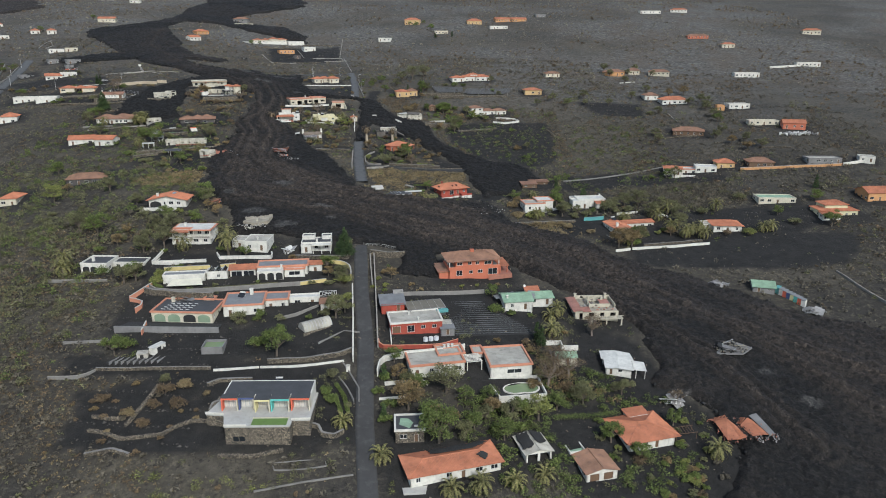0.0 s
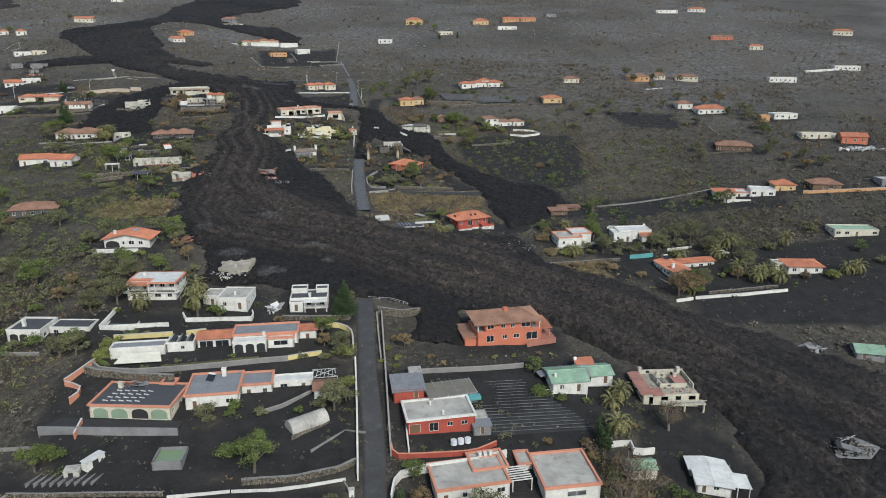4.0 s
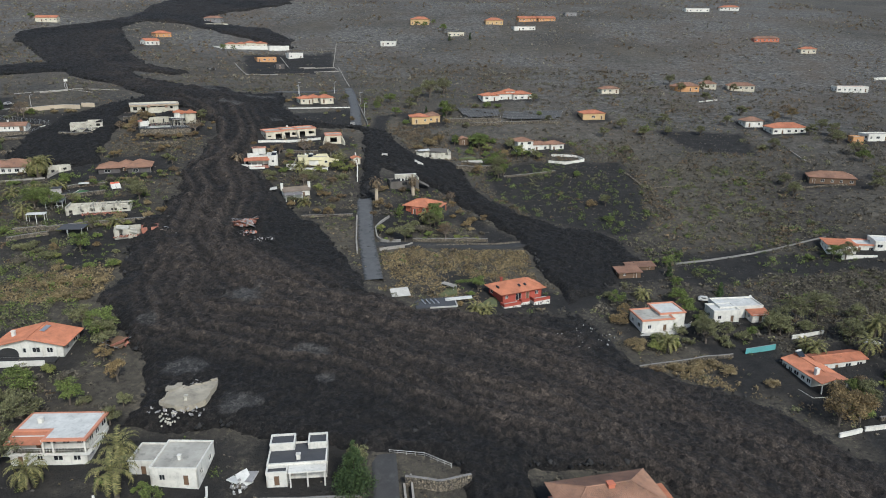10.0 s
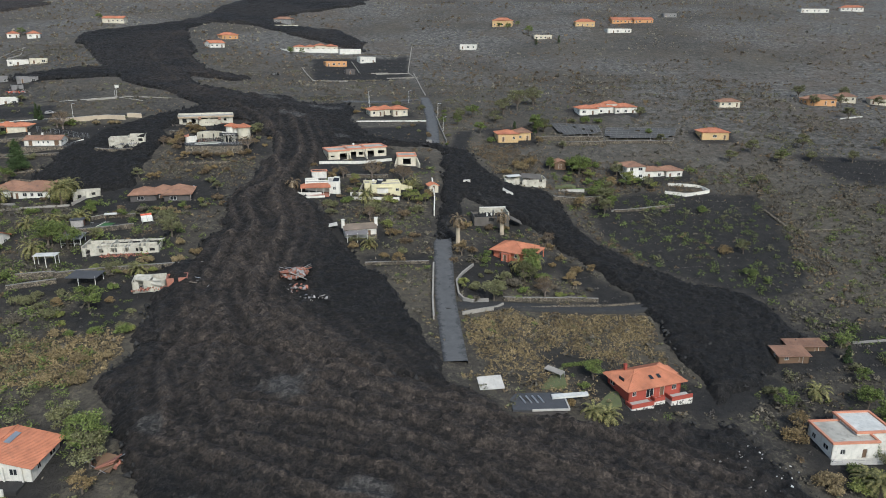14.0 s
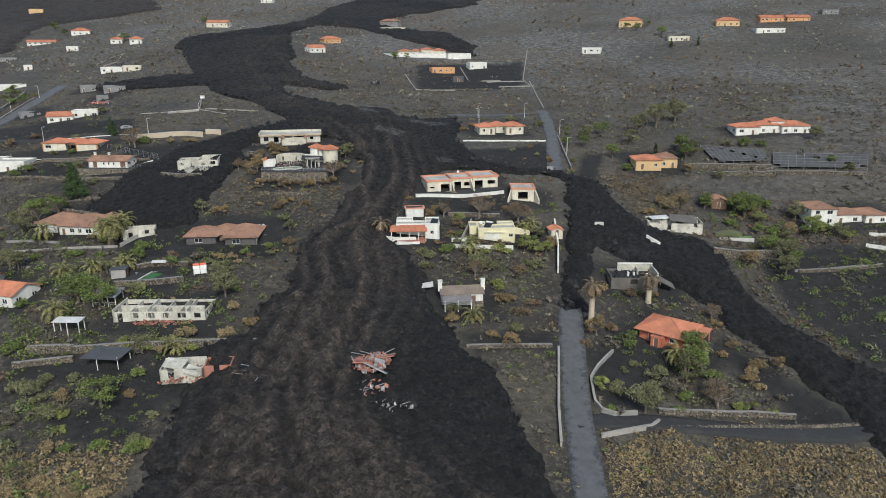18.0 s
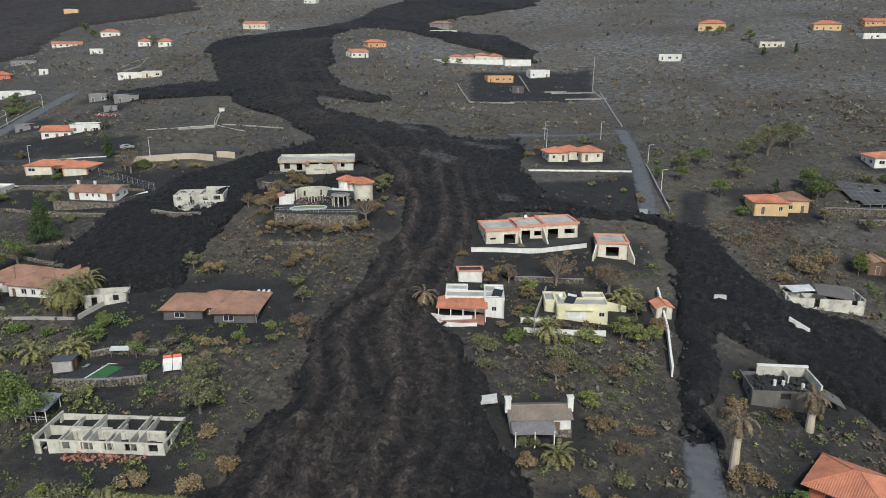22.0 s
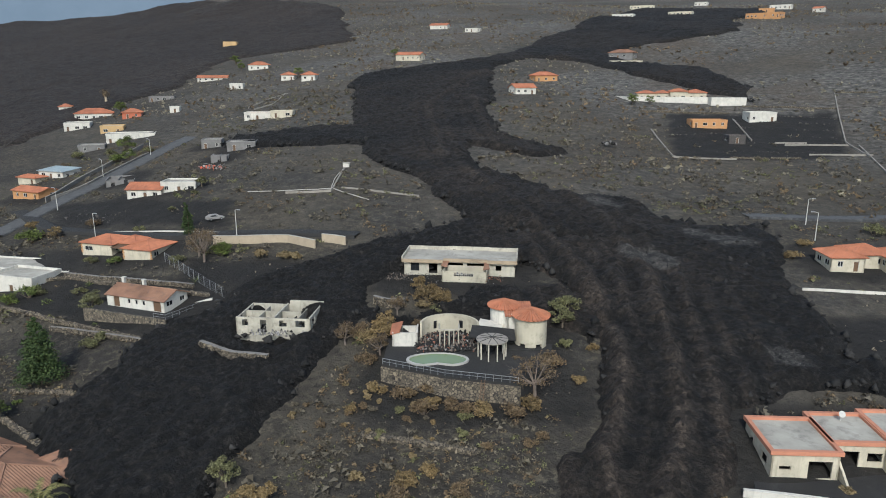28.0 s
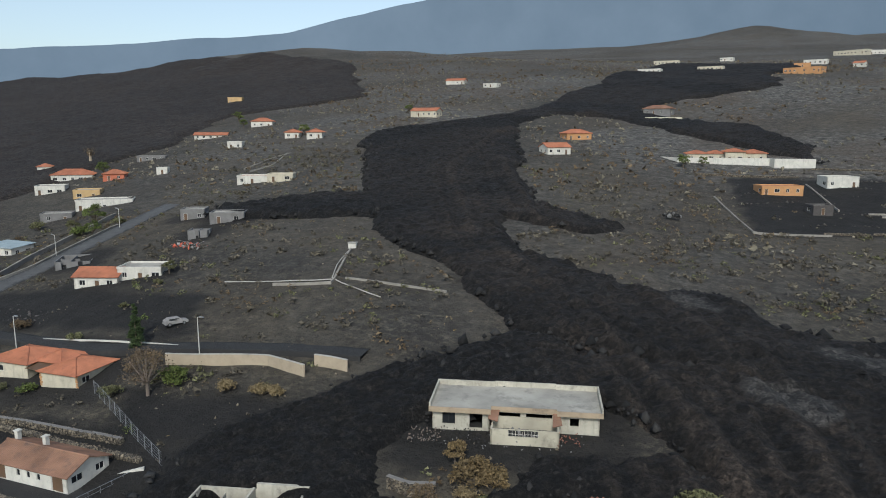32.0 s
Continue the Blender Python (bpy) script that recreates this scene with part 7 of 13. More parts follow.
v = house("house", 166.4, 298.4, 3, "pale yellow two-storey house with orange hip roofs and sunroom")
block(v, 2.0, 3, 17, 9, 3.4, "hip", "lemonwall", "tile", seed=107, rise=1.4)
block(v, 4.6, 5, 10.5, 7, 5.6, "hip", "lemonwall", "tile", seed=108, rise=1.5)
block(v, 1.0, -0.6, 8.0, 3.6, 2.6, "shed", "white", "tile", seed=109, rise=0.6, front=[(0.5, 2.6, 0.5, 2.2, "window"), (3.0, 5.1, 0.5, 2.2, "window"), (5.5, 7.6, 0.5, 2.2, "window")])
simple("house", 196.6, 315.4, 4, 12.0, 10, 4.0, "gable_x", "orange2", "tile", "bright orange house with tiled roof behind bushes", storeys=1)
v = house("house", 117.0, 291.1, -4, "white bungalow with orange tiled roof among palms")
block(v, 0, 0, 12.0, 8.6, 3.0, "hip", "white", "tile", seed=110, rise=1.5, over=0.7)
block(v, -3.4, 3.6, 3.6, 4.4, 2.6, "flat", "white", "concrete", seed=111)

v = house("house", -194.0, 393.0, 4, "white bungalow with weathered clay hip roofs beside palms")
block(v, 0, 1.4, 8.4, 9.6, 3.0, "hip", "white", "oldtile", seed=112, rise=2.0, over=0.6)
block(v, 7.6, 0, 12.4, 10.6, 3.0, "hip", "white", "oldtile", seed=113, rise=2.3, over=0.6, dense=2.4)
block(v, 14.0, 9.0, 7.4, 6.0, 3.2, "hip", "white", "oldtile", seed=114, rise=1.4)
simple("burnt_hut", -165.4, 392.2, 30, 8.2, 4.2, 3.0, "ruin", "ruin_white", "concrete", "narrow roofless white annex with sooty top", "ruin", inner=False)

# walled estate on the upper slope
v = house("estate", -184.5, 689.5, 19, "cream estate house with orange hip roofs inside a white wall")
block(v, 5, 5, 8.5, 8, 3.4, "hip", "cream", "tile", seed=115, rise=1.3)
block(v, 13.5, 8, 7, 7, 3.4, "hip", "cream", "tile", seed=116, rise=1.3)
block(v, 20, 6, 8, 8, 4.2, "hip", "cream", "tile", seed=117, rise=1.4)
block(v, 27.5, 8, 9, 9, 3.6, "hip", "cream", "tile", seed=118, rise=1.5)
for a, b in (((-8, 15), (1, 1)), ((1, 1), (36, 1)), ((36, 1), (37, -3)), ((37, -3), (52, -3))):
    S = Solid()
    wall_panel(S, a, b, -2.5, 1.8, 0.3)
    S.ob("estate_wall", "white", v)

# houses farther up and across the slope
simple("house", -553.5, 789.4, 36, 11.3, 8, 5, "flat", "yellow", "concrete", "tall yellow house above the dark lava field")
simple("house", -434.9, 698.9, 34, 12.7, 9, 3.5, "hip", "white", "tile", "far white house with clay tile roof")
simple("house", -374.9, 664.1, 32, 7.4, 8, 3.2, "hip", "white", "tile", "far small white house with orange roof")
simple("house", -360.6, 664.7, 29, 7.9, 8, 3.2, "hip", "white", "tile", "far small white house with orange roof")
simple("house", -438.5, 659.7, 38, 17.8, 6, 2.6, "gable_x", "white", "tile", "low far building with long orange roof")
simple("house", -387.2, 636.8, 36, 7.1, 7, 3.2, "flat", "white", "concrete", "small white cube house on the slope")
simple("house", -454.2, 580.4, 49, 6.0, 6, 3, "hip", "white", "tile", "small white house with orange hip roof")
simple("house", -420.6, 567.3, 48, 16.8, 10, 3.4, "hip", "white", "tile", "white house with orange hipped roofs")
simple("house", -392.2, 573.1, 45, 8.5, 7, 3, "hip", "orange", "tile", "orange house with hip roof")
simple("house", -415.5, 606.4, 42, 12.9, 7, 2.6, "flat", "stucco", "concrete", "grey unfinished block house")
simple("house", -372.6, 584.7, 41, 4.4, 5, 2.6, "flat", "white", "concrete", "small white hut on terraces")
simple("house", -310.6, 571.5, 35, 10.8, 8, 2.8, "flat", "white", "tile", "burnt long white house without windows")
simple("house", -300.0, 575.8, 33, 9.1, 7, 2.6, "flat", "cream", "concrete", "burnt pale house beside lava")
simple("house", -402.4, 549.9, 49, 10.9, 9, 3.4, "flat", "white", "concrete", "white flat-roofed house by the street")
simple("house", -372.5, 547.6, 47, 9.4, 8, 3.2, "flat", "yellow", "concrete", "yellow flat-roofed house by the street")
simple("house", -350.1, 534.6, 47, 18.4, 9, 3.6, "flat", "white", "concrete", "white house with wide concrete roof")
simple("house", -349.8, 522.0, 49, 9.6, 7, 2.8, "flat", "stucco", "concrete", "grey block outbuilding by the street")
simple("house", -289.5, 529.7, 39, 6.9, 7, 3, "flat", "stucco", "concrete", "burnt grey house with open carport")
simple("house", -275.6, 528.5, 37, 9.6, 7, 2.8, "flat", "stucco", "concrete", "burnt grey house on ash")
simple("house", -270.1, 516.3, 39, 5.1, 6, 2.4, "ruin", "stucco", "concrete", "collapsed grey house among debris")
simple("house", -288.2, 490.6, 48, 8.0, 9, 2.6, "ruin", "stucco", "concrete", "roofless block walls by the street")
simple("house", -267.9, 483.1, 29, 9.9, 7, 3, "gable_x", "white", "tile", "white house with faded red roof")
simple("house", -260.4, 488.8, 31, 10.0, 7, 3, "flat", "white", "concrete", "white flat house wing with small windows")
simple("house", -318.2, 478.6, 5, 12.4, 6.5, 2.9, "gable_x", "orange2", "tile", "orange house with low tiled roof beside the street", rise=1.0)
simple("house", -331.8, 495.4, 8, 11.6, 7.0, 3.0, "shed", "white", "sheet_blue", "white house with pale blue sheet roof", rise=0.7)
simple("house", -334.5, 489.6, 8, 8.4, 4.6, 2.6, "hip", "cream", "tile", "small cream house with red tiled roof", rise=0.9)
simple("house", -350.2, 744.0, 8, 16.7, 8, 3.4, "gable_x", "cream", "tile", "pale house with faded tile roof above lava")
simple("house", -411.2, 887.3, 12, 15.4, 8, 3.2, "gable_x", "white", "tile", "far white house with red roof")
simple("house", -371.1, 875.2, 3, 11.3, 7, 2.6, "flat", "white", "concrete", "far white house on the slope")
simple("house", -232.0, 668.8, 49, 10.8, 8, 3.2, "gable_x", "white", "tile", "white house with red roof between lava arms")
simple("house", -239.3, 709.6, 45, 12.6, 8, 3.4, "hip", "orange2", "tile", "brown house with tile roof between lava arms")
simple("house", -229.1, 801.4, -3, 15.4, 8, 3.4, "hip", "stucco", "oldtile", "burnt house with brown hip roof")
simple("house", -223.0, 783.8, 13, 19.1, 6, 1.6, "flat", "cream", "concrete", "low pale walls below a burnt house")
simple("house", -147.1, 651.6, 29, 13.9, 7, 2.8, "flat", "orange2", "tile", "orange house with tiled porch on ash terraces")
simple("house", -128.8, 672.7, 30, 11.2, 7, 3.6, "flat", "white", "concrete", "white cube house on ash terraces")
simple("house", -130.3, 633.5, 32, 6.3, 5, 2.6, "flat", "dark", "concrete", "small dark hut with white doors")
simple("house", -285.9, 987.4, 4, 18.4, 9, 3, "flat", "white", "concrete", "far white ruin amid lava")
simple("house", -302.7, 1100.9, 9, 23.7, 9, 3.2, "flat", "cream", "concrete", "far pale houses amid lava")
simple("house", -243.3, 1011.2, 0, 20.0, 9, 3, "flat", "cream", "concrete", "far pale house amid lava")
simple("house", -258.0, 1193.2, -2, 13.1, 8, 3, "flat", "white", "concrete", "far white house under the hill")
simple("house", -175.6, 978.2, -16, 26.3, 10, 3.4, "flat", "orange2", "tile", "far long orange house with tile edge")
simple("house", -175.0, 1049.4, 4, 12.5, 8, 3, "flat", "orange2", "concrete", "far orange-brown house on the slope")
simple("house", -171.6, 1095.9, -4, 18.6, 8, 3.4, "flat", "white", "concrete", "far long white house")
simple("house", -132.7, 1041.9, -16, 8.1, 7, 3, "gable_x", "white", "tile", "far white house with red roof")
simple("house", -158.5, 1305.7, -21, 35.0, 10, 4, "flat", "cream", "concrete", "far row of pale village houses")
simple("house", -123.6, 1317.1, 17, 18.3, 10, 4, "flat", "white", "concrete", "far row of white village houses")
simple("house", -41.8, 796.8, -5, 16.4, 10, 5, "hip", "yellow", "tile", "far yellow two-storey house")
simple("house", 26.2, 794.7, 3, 15.8, 10, 4, "hip", "yellow", "tile", "far yellow house with tile roof")
simple("house", 49.6, 771.7, 13, 19.5, 9, 3, "flat", "white", "concrete", "far white flat-roofed house on ash")
simple("house", 58.2, 811.6, 14, 19.3, 8, 3, "gable_x", "orange2", "tile", "far orange house on the slope")
simple("house", 76.6, 813.8, 16, 17.1, 8, 3, "gable_x", "orange2", "tile", "far orange house wing with tiles")
simple("house", -8.6, 747.7, 6, 13.5, 8, 3, "flat", "cream", "tile", "far cream house among trees")
simple("house", -63.9, 720.9, -5, 12.1, 7, 3, "flat", "white", "concrete", "small white hut on the ash plain")
simple("house", 106.6, 843.9, 8, 11.6, 7, 3, "flat", "stucco", "concrete", "far grey house on the slope")
simple("house", 237.0, 883.3, 6, 25.2, 8, 3, "flat", "white", "oldtile", "far white house with brown roof")
simple("house", 277.5, 898.1, -11, 19.2, 8, 3, "hip", "white", "tile", "far white house with tile roof")
simple("house", 250.8, 746.2, -2, 20.7, 7, 3, "hip", "orange", "oldtile", "burnt orange house with tile roof")
simple("house", 81.1, 565.0, 12, 11.3, 6, 2.8, "hip", "cream", "oldtile", "small cream house with brown roof")
simple("house", 132.3, 583.7, 5, 15.6, 9, 3.2, "hip", "orange2", "oldtile", "brown house with hip roof among dry trees")
simple("house", 153.6, 599.2, -11, 10.0, 8, 3, "hip", "cream", "oldtile", "pale house with brown roof among dry trees")
simple("house", 170.9, 597.2, -13, 16.6, 8, 3, "hip", "cream", "oldtile", "pale house with brown roof in scrub")
simple("house", 141.0, 497.3, -0, 9.6, 8, 3.2, "hip", "white", "oldtile", "white house with brown hip roof")
simple("house", -9.1, 466.0, 8, 4.8, 5, 2.6, "gable_y", "wood", "oldtile", "small wooden hut with brown roof")
simple("house", 242.1, 595.6, -4, 20.1, 8, 3.2, "flat", "white", "tile", "white house with red roof edge on the slope")
simple("house", 309.9, 631.1, -6, 19.8, 7, 3, "flat", "white", "tile", "white house with red roof at a long wall")
simple("house", 272.0, 707.3, -5, 11.7, 7, 3.4, "hip", "cream", "tile", "far pale house with tile roof")
simple("house", 378.2, 768.0, -14, 17.8, 8, 4, "hip", "cream", "tile", "far pale house with tile roof")
simple("house", 149.7, 484.1, 5, 17.5, 9, 3.4, "hip", "white", "tile", "white house with orange roof edge in scrub")
simple("house", 189.7, 469.8, 3, 14.1, 8, 2.8, "flat", "white", "concrete", "long white house with dark windows")
simple("house", 180.3, 466.3, -6, 5.0, 5, 3, "flat", "orange2", "concrete", "small orange house with concrete roof")
simple("house", 138.9, 423.9, -18, 17.7, 9, 3, "hip", "wood", "oldtile", "brown timber house with flat hip roof in scrub")
simple("house", 187.7, 431.7, -4, 17.8, 6, 2.6, "flat", "cream", "concrete", "long low cream building with flat roof")
simple("house", 204.3, 422.4, -14, 12.6, 8, 3.4, "gable_x", "orange", "tile", "orange-roofed house behind white ruins")
simple("house", 133.6, 365.4, -12, 10.7, 8, 3, "flat", "white", "whiteroof", "white annex with flat roof")
simple("house", 145.7, 367.7, -6, 9.2, 8, 3.2, "hip", "yellow", "tile", "yellow house with tile roof")
simple("house", 161.5, 365.0, -6, 12.8, 9, 3, "hip", "wood", "oldtile", "brown timber house with deep eaves")
simple("house", 192.2, 364.3, -1, 17.5, 7, 2.6, "flat", "stucco", "concrete", "low grey building behind an orange wall")
simple("house", 148.0, 319.2, -3, 17.0, 8, 2.6, "flat", "cream", "green", "low house with green tarpaulin roof")
simple("house", -264.0, 436.1, 19, 27.8, 9, 3.2, "flat", "white", "concrete", "long white house with flat roofs")
simple("house", -252.8, 401.4, 20, 9.0, 10, 4, "hip", "white", "tile", "white house with orange roof")
simple("house", -194.4, 362.2, 16, 12.6, 8, 3, "gable_x", "white", "tile", "low white house with red roof")
simple("house", -179.7, 359.9, -3, 9.6, 8, 3.2, "gable_x", "white", "tile", "low white house wing with red roof")
simple("house", -169.4, 308.6, 17, 16.3, 9, 3, "hip", "dark", "oldtile", "dark house with brown hip roof")
simple("house", -190.4, 291.9, 7, 7.0, 10, 3.4, "hip", "cream", "tile", "pale house with orange roof among bushes")
simple("house", 218.8, 364.3, -19, 7.4, 7, 2.6, "flat", "white", "concrete", "white low walls with broken roof")
simple("house", -249.0, 434.0, 14, 12.0, 8, 3.4, "flat", "white", "concrete", "white flat-roofed house with roof stairs", parapet=0.6)


# ---- garden walls and fences ----
MAT["yellowwall"] = plain("yellow_garden_wall", (0.58, 0.46, 0.19), 0.85, 0.3)
MAT["tan"] = plain("tan_render", (0.42, 0.34, 0.24), 0.9, 0.3)
MAT["capstone"] = plain("pale_capstone", (0.45, 0.42, 0.37), 0.9, 0.4)


MAT["drabcap"] = plain("weathered_coping", (0.29, 0.262, 0.222), 0.95, 0.5)
MAT["drab"] = plain("drab_concrete", (0.21, 0.195, 0.175), 0.95, 0.5)


def garden_wall(pts, h, th, mat, label):
    """A free-standing wall that steps with the ground, with a coping; rubble walls are built of single stones."""
    mat = {"concrete": "drab", "cream": "drabcap"}.get(mat, mat)
    cx, cy = sum(p[0] for p in pts) / len(pts), sum(p[1] for p in pts) / len(pts)
    e = thing("fence" if "fence" in label else "garden_wall", cx, cy, gz(cx, cy), 0, label, "fence" if "fence" in label else "wall")
    z0 = gz(cx, cy)
    rng = random.Random(int(abs(cx * 13 + cy)))
    p, s = along(pts)
    step = 0.55 if mat == "stone" else 2.4
    n = max(1, int(s[-1] / step))
    body, cap = Solid(), Solid()
    d = np.linspace(0, s[-1], n + 1)
    X, Y = np.interp(d, s, p[:, 0]), np.interp(d, s, p[:, 1])
    Z = ground_z(X, Y)
    if len(Z) > 4:
        Z = np.convolve(np.r_[Z[0], Z[0], Z, Z[-1], Z[-1]], np.ones(5) / 5, "valid")
    tx, ty = np.gradient(X), np.gradient(Y)
    tl = np.hypot(tx, ty) + 1e-6
    nx_, ny_ = -ty / tl, tx / tl

    if mat == "stone":
        rows = max(2, int(h / 0.42))
        for k in range(n):
            zz = (Z[k] + Z[k + 1]) / 2 - z0
            for r in range(rows):
                for sd in (-1, 1):
                    off = sd * (th * 0.46 + rng.uniform(-0.03, 0.03))
                    body.lump(((X[k] + X[k + 1]) / 2 - cx + nx_[k] * off, (Y[k] + Y[k + 1]) / 2 - cy + ny_[k] * off, zz + h * (r + 0.5) / rows + rng.uniform(-0.05, 0.05)), (0.5, 0.45, 0.45), rng)

    def ribbon(S, half, lo, hi):
        base = len(S.v)
        for k in range(n + 1):
            for sx, zz in ((-half, lo), (-half, hi), (half, hi), (half, lo)):
                S.v.append((X[k] - cx + nx_[k] * sx, Y[k] - cy + ny_[k] * sx, Z[k] - z0 + zz))
        for k in range(n):
            a, c = base + 4 * k, base + 4 * k + 4
            S.f += [(a + q, a + (q + 1) % 4, c + (q + 1) % 4, c + q) for q in range(4)]
        S.f += [(base, base + 1, base + 2, base + 3), (base + 4 * n + 3, base + 4 * n + 2, base + 4 * n + 1, base + 4 * n)]

    ribbon(body, th * 0.5, -1.2, h)
    if h > 0.7:
        ribbon(cap, th * (0.56 if mat == "stone" else 0.68), h + 0.002, h + 0.09)
    body.ob("wall_body", mat, e)
    if cap.v:
        cap.ob("coping", {"white": "white", "stone": "drab", "red": "trim", "drab": "drabcap", "drabcap": "drabcap", "teal": "metal"}.get(mat, "capstone"), e)
    return e


# ---- remains ----
def heap(name, x, y, rx, ry, n, mats, label, category, smin=0.3, smax=1.2, lift=0.9, beams=0, sheets=0):
    """Remains of a building on the lava: blocks, sheets and beams, every sort a part of its own."""
    rng = random.Random(int(abs(x * 3 + y * 5)))
    z = float(ground_z(np.array(x), np.array(y))) + lift
    e = thing(name, x, y, z, 0, label, category)
    for mi, mat in enumerate(mats):
        S = Solid()
        for k in range(n // len(mats)):
            a, q = rng.uniform(0, 6.28), rng.random() ** 0.7
            s = rng.uniform(smin, smax)
            S.lump((rx * q * math.cos(a), ry * q * math.sin(a), rng.uniform(-0.1, 0.7) * (1.2 - q)), (s, s * rng.uniform(0.4, 1), s * rng.uniform(0.2, 0.6)), rng)
        S.ob("rubble", mat, e)
    for k in range(beams):
        a = rng.uniform(0, 6.28)
        o = Vector((rng.uniform(-rx, rx) * 0.8, rng.uniform(-ry, ry) * 0.8, rng.uniform(0, 0.6)))
        Solid().bar(o, o + Vector((math.cos(a), math.sin(a), rng.uniform(-0.1, 0.5))) * rng.uniform(1.5, 4), 0.07, 5).ob("beam", rng.choice(("deadwood", "rubble", "metal")), e)
    for k in range(sheets):
        c = Vector((rng.uniform(-rx, rx) * 0.6, rng.uniform(-ry, ry) * 0.6, rng.uniform(0.3, 1.0)))
        m = Euler((rng.uniform(-0.5, 0.5), rng.uniform(-0.5, 0.5), rng.uniform(0, 6))).to_matrix()
        w, l = rng.uniform(0.8, 1.8), rng.uniform(1, 2.6)
        panel_sheet(e, "broken_slab", [c + m @ Vector(p) for p in ((-w, -l, 0), (w, -l, 0), (w, l, 0), (-w, l, 0))], mats[k % len(mats)], 0.18)
    return e


# ---- plants ----
NPR = np.random.RandomState(7)


def leaves(centres, radii, count, size, flat=0.75, hollow=0.45, up=0.3):
    """Random single leaves in ellipsoidal clumps: arrays of vertices and triangles."""
    m, count = len(centres), int(count * 1.32)
    c = np.repeat(centres, count, 0)
    r = np.repeat(radii, count, 0)
    v = NPR.normal(size=(m * count, 3))
    v /= np.linalg.norm(v, axis=1)[:, None]
    v *= (hollow + (1 - hollow) * NPR.rand(m * count, 1) ** 0.6)
    v[:, 2] = np.where(v[:, 2] < -0.35, -v[:, 2] * 0.5, v[:, 2])
    p = c + v * r * np.array([1, 1, flat])
    a = NPR.normal(size=(m * count, 3))
    a[:, 2] *= 0.6
    a /= np.linalg.norm(a, axis=1)[:, None]
    b = np.cross(a, v + NPR.normal(size=a.shape) * 0.5)
    b /= np.linalg.norm(b, axis=1)[:, None] + 1e-9
    s = (np.repeat(size, count) * (0.6 + 0.75 * NPR.rand(m * count)))[:, None]
    a, b = a * s, b * s * 0.95
    V = np.stack([p - a * 0.9, p + b, p + a], 1).reshape(-1, 3)
    return V, np.arange(len(V)).reshape(-1, 3)


HOMES = []
for ob in list(scene.objects):
    if ob.parent is None and ob.type == "EMPTY":
        box = [(v.co.x, v.co.y) for c in ob.children if c.type == "MESH" and c.name.split(".")[0] == "wall" for v in c.data.vertices]
        if box:
            bx = np.array(box)
            HOMES.append((ob.matrix_world.translation.x, ob.matrix_world.translation.y, ob.matrix_world.to_euler().z, *bx.min(0), *bx.max(0)))


def blocked(x, y):
    """Whether a plant would stand inside a house."""
    for fx, fy, a, x0, y0, x1, y1 in HOMES:
        c, s = math.cos(-a), math.sin(-a)
        u, w = c * (x - fx) - s * (y - fy), s * (x - fx) + c * (y - fy)
        if x0 - 1 < u < x1 + 1 and y0 - 1 < w < y1 + 1:
            return True
    return False


PLANT = {"tree_green": ("leaf_green", "leafy green garden tree"), "tree_lime": ("leaf_lime", "bright lime-green rounded tree"), "tree_rust": ("leaf_rust", "yellow-brown withering tree"),
         "tree_olive": ("leaf_olive", "dull olive-green shrub tree"), "tree_dry": ("leaf_brown", "scorched dry tree with bare twigs"), "pine": ("leaf_pine", "dark green conifer"),
         "conifer": ("leaf_conifer", "broad olive-brown conifer"),
         "palm_dead": ("leaf_brown", "tall dead palm with a thick pale trunk"),
         "palm": ("leaf_palm", "date palm with arching fronds")}


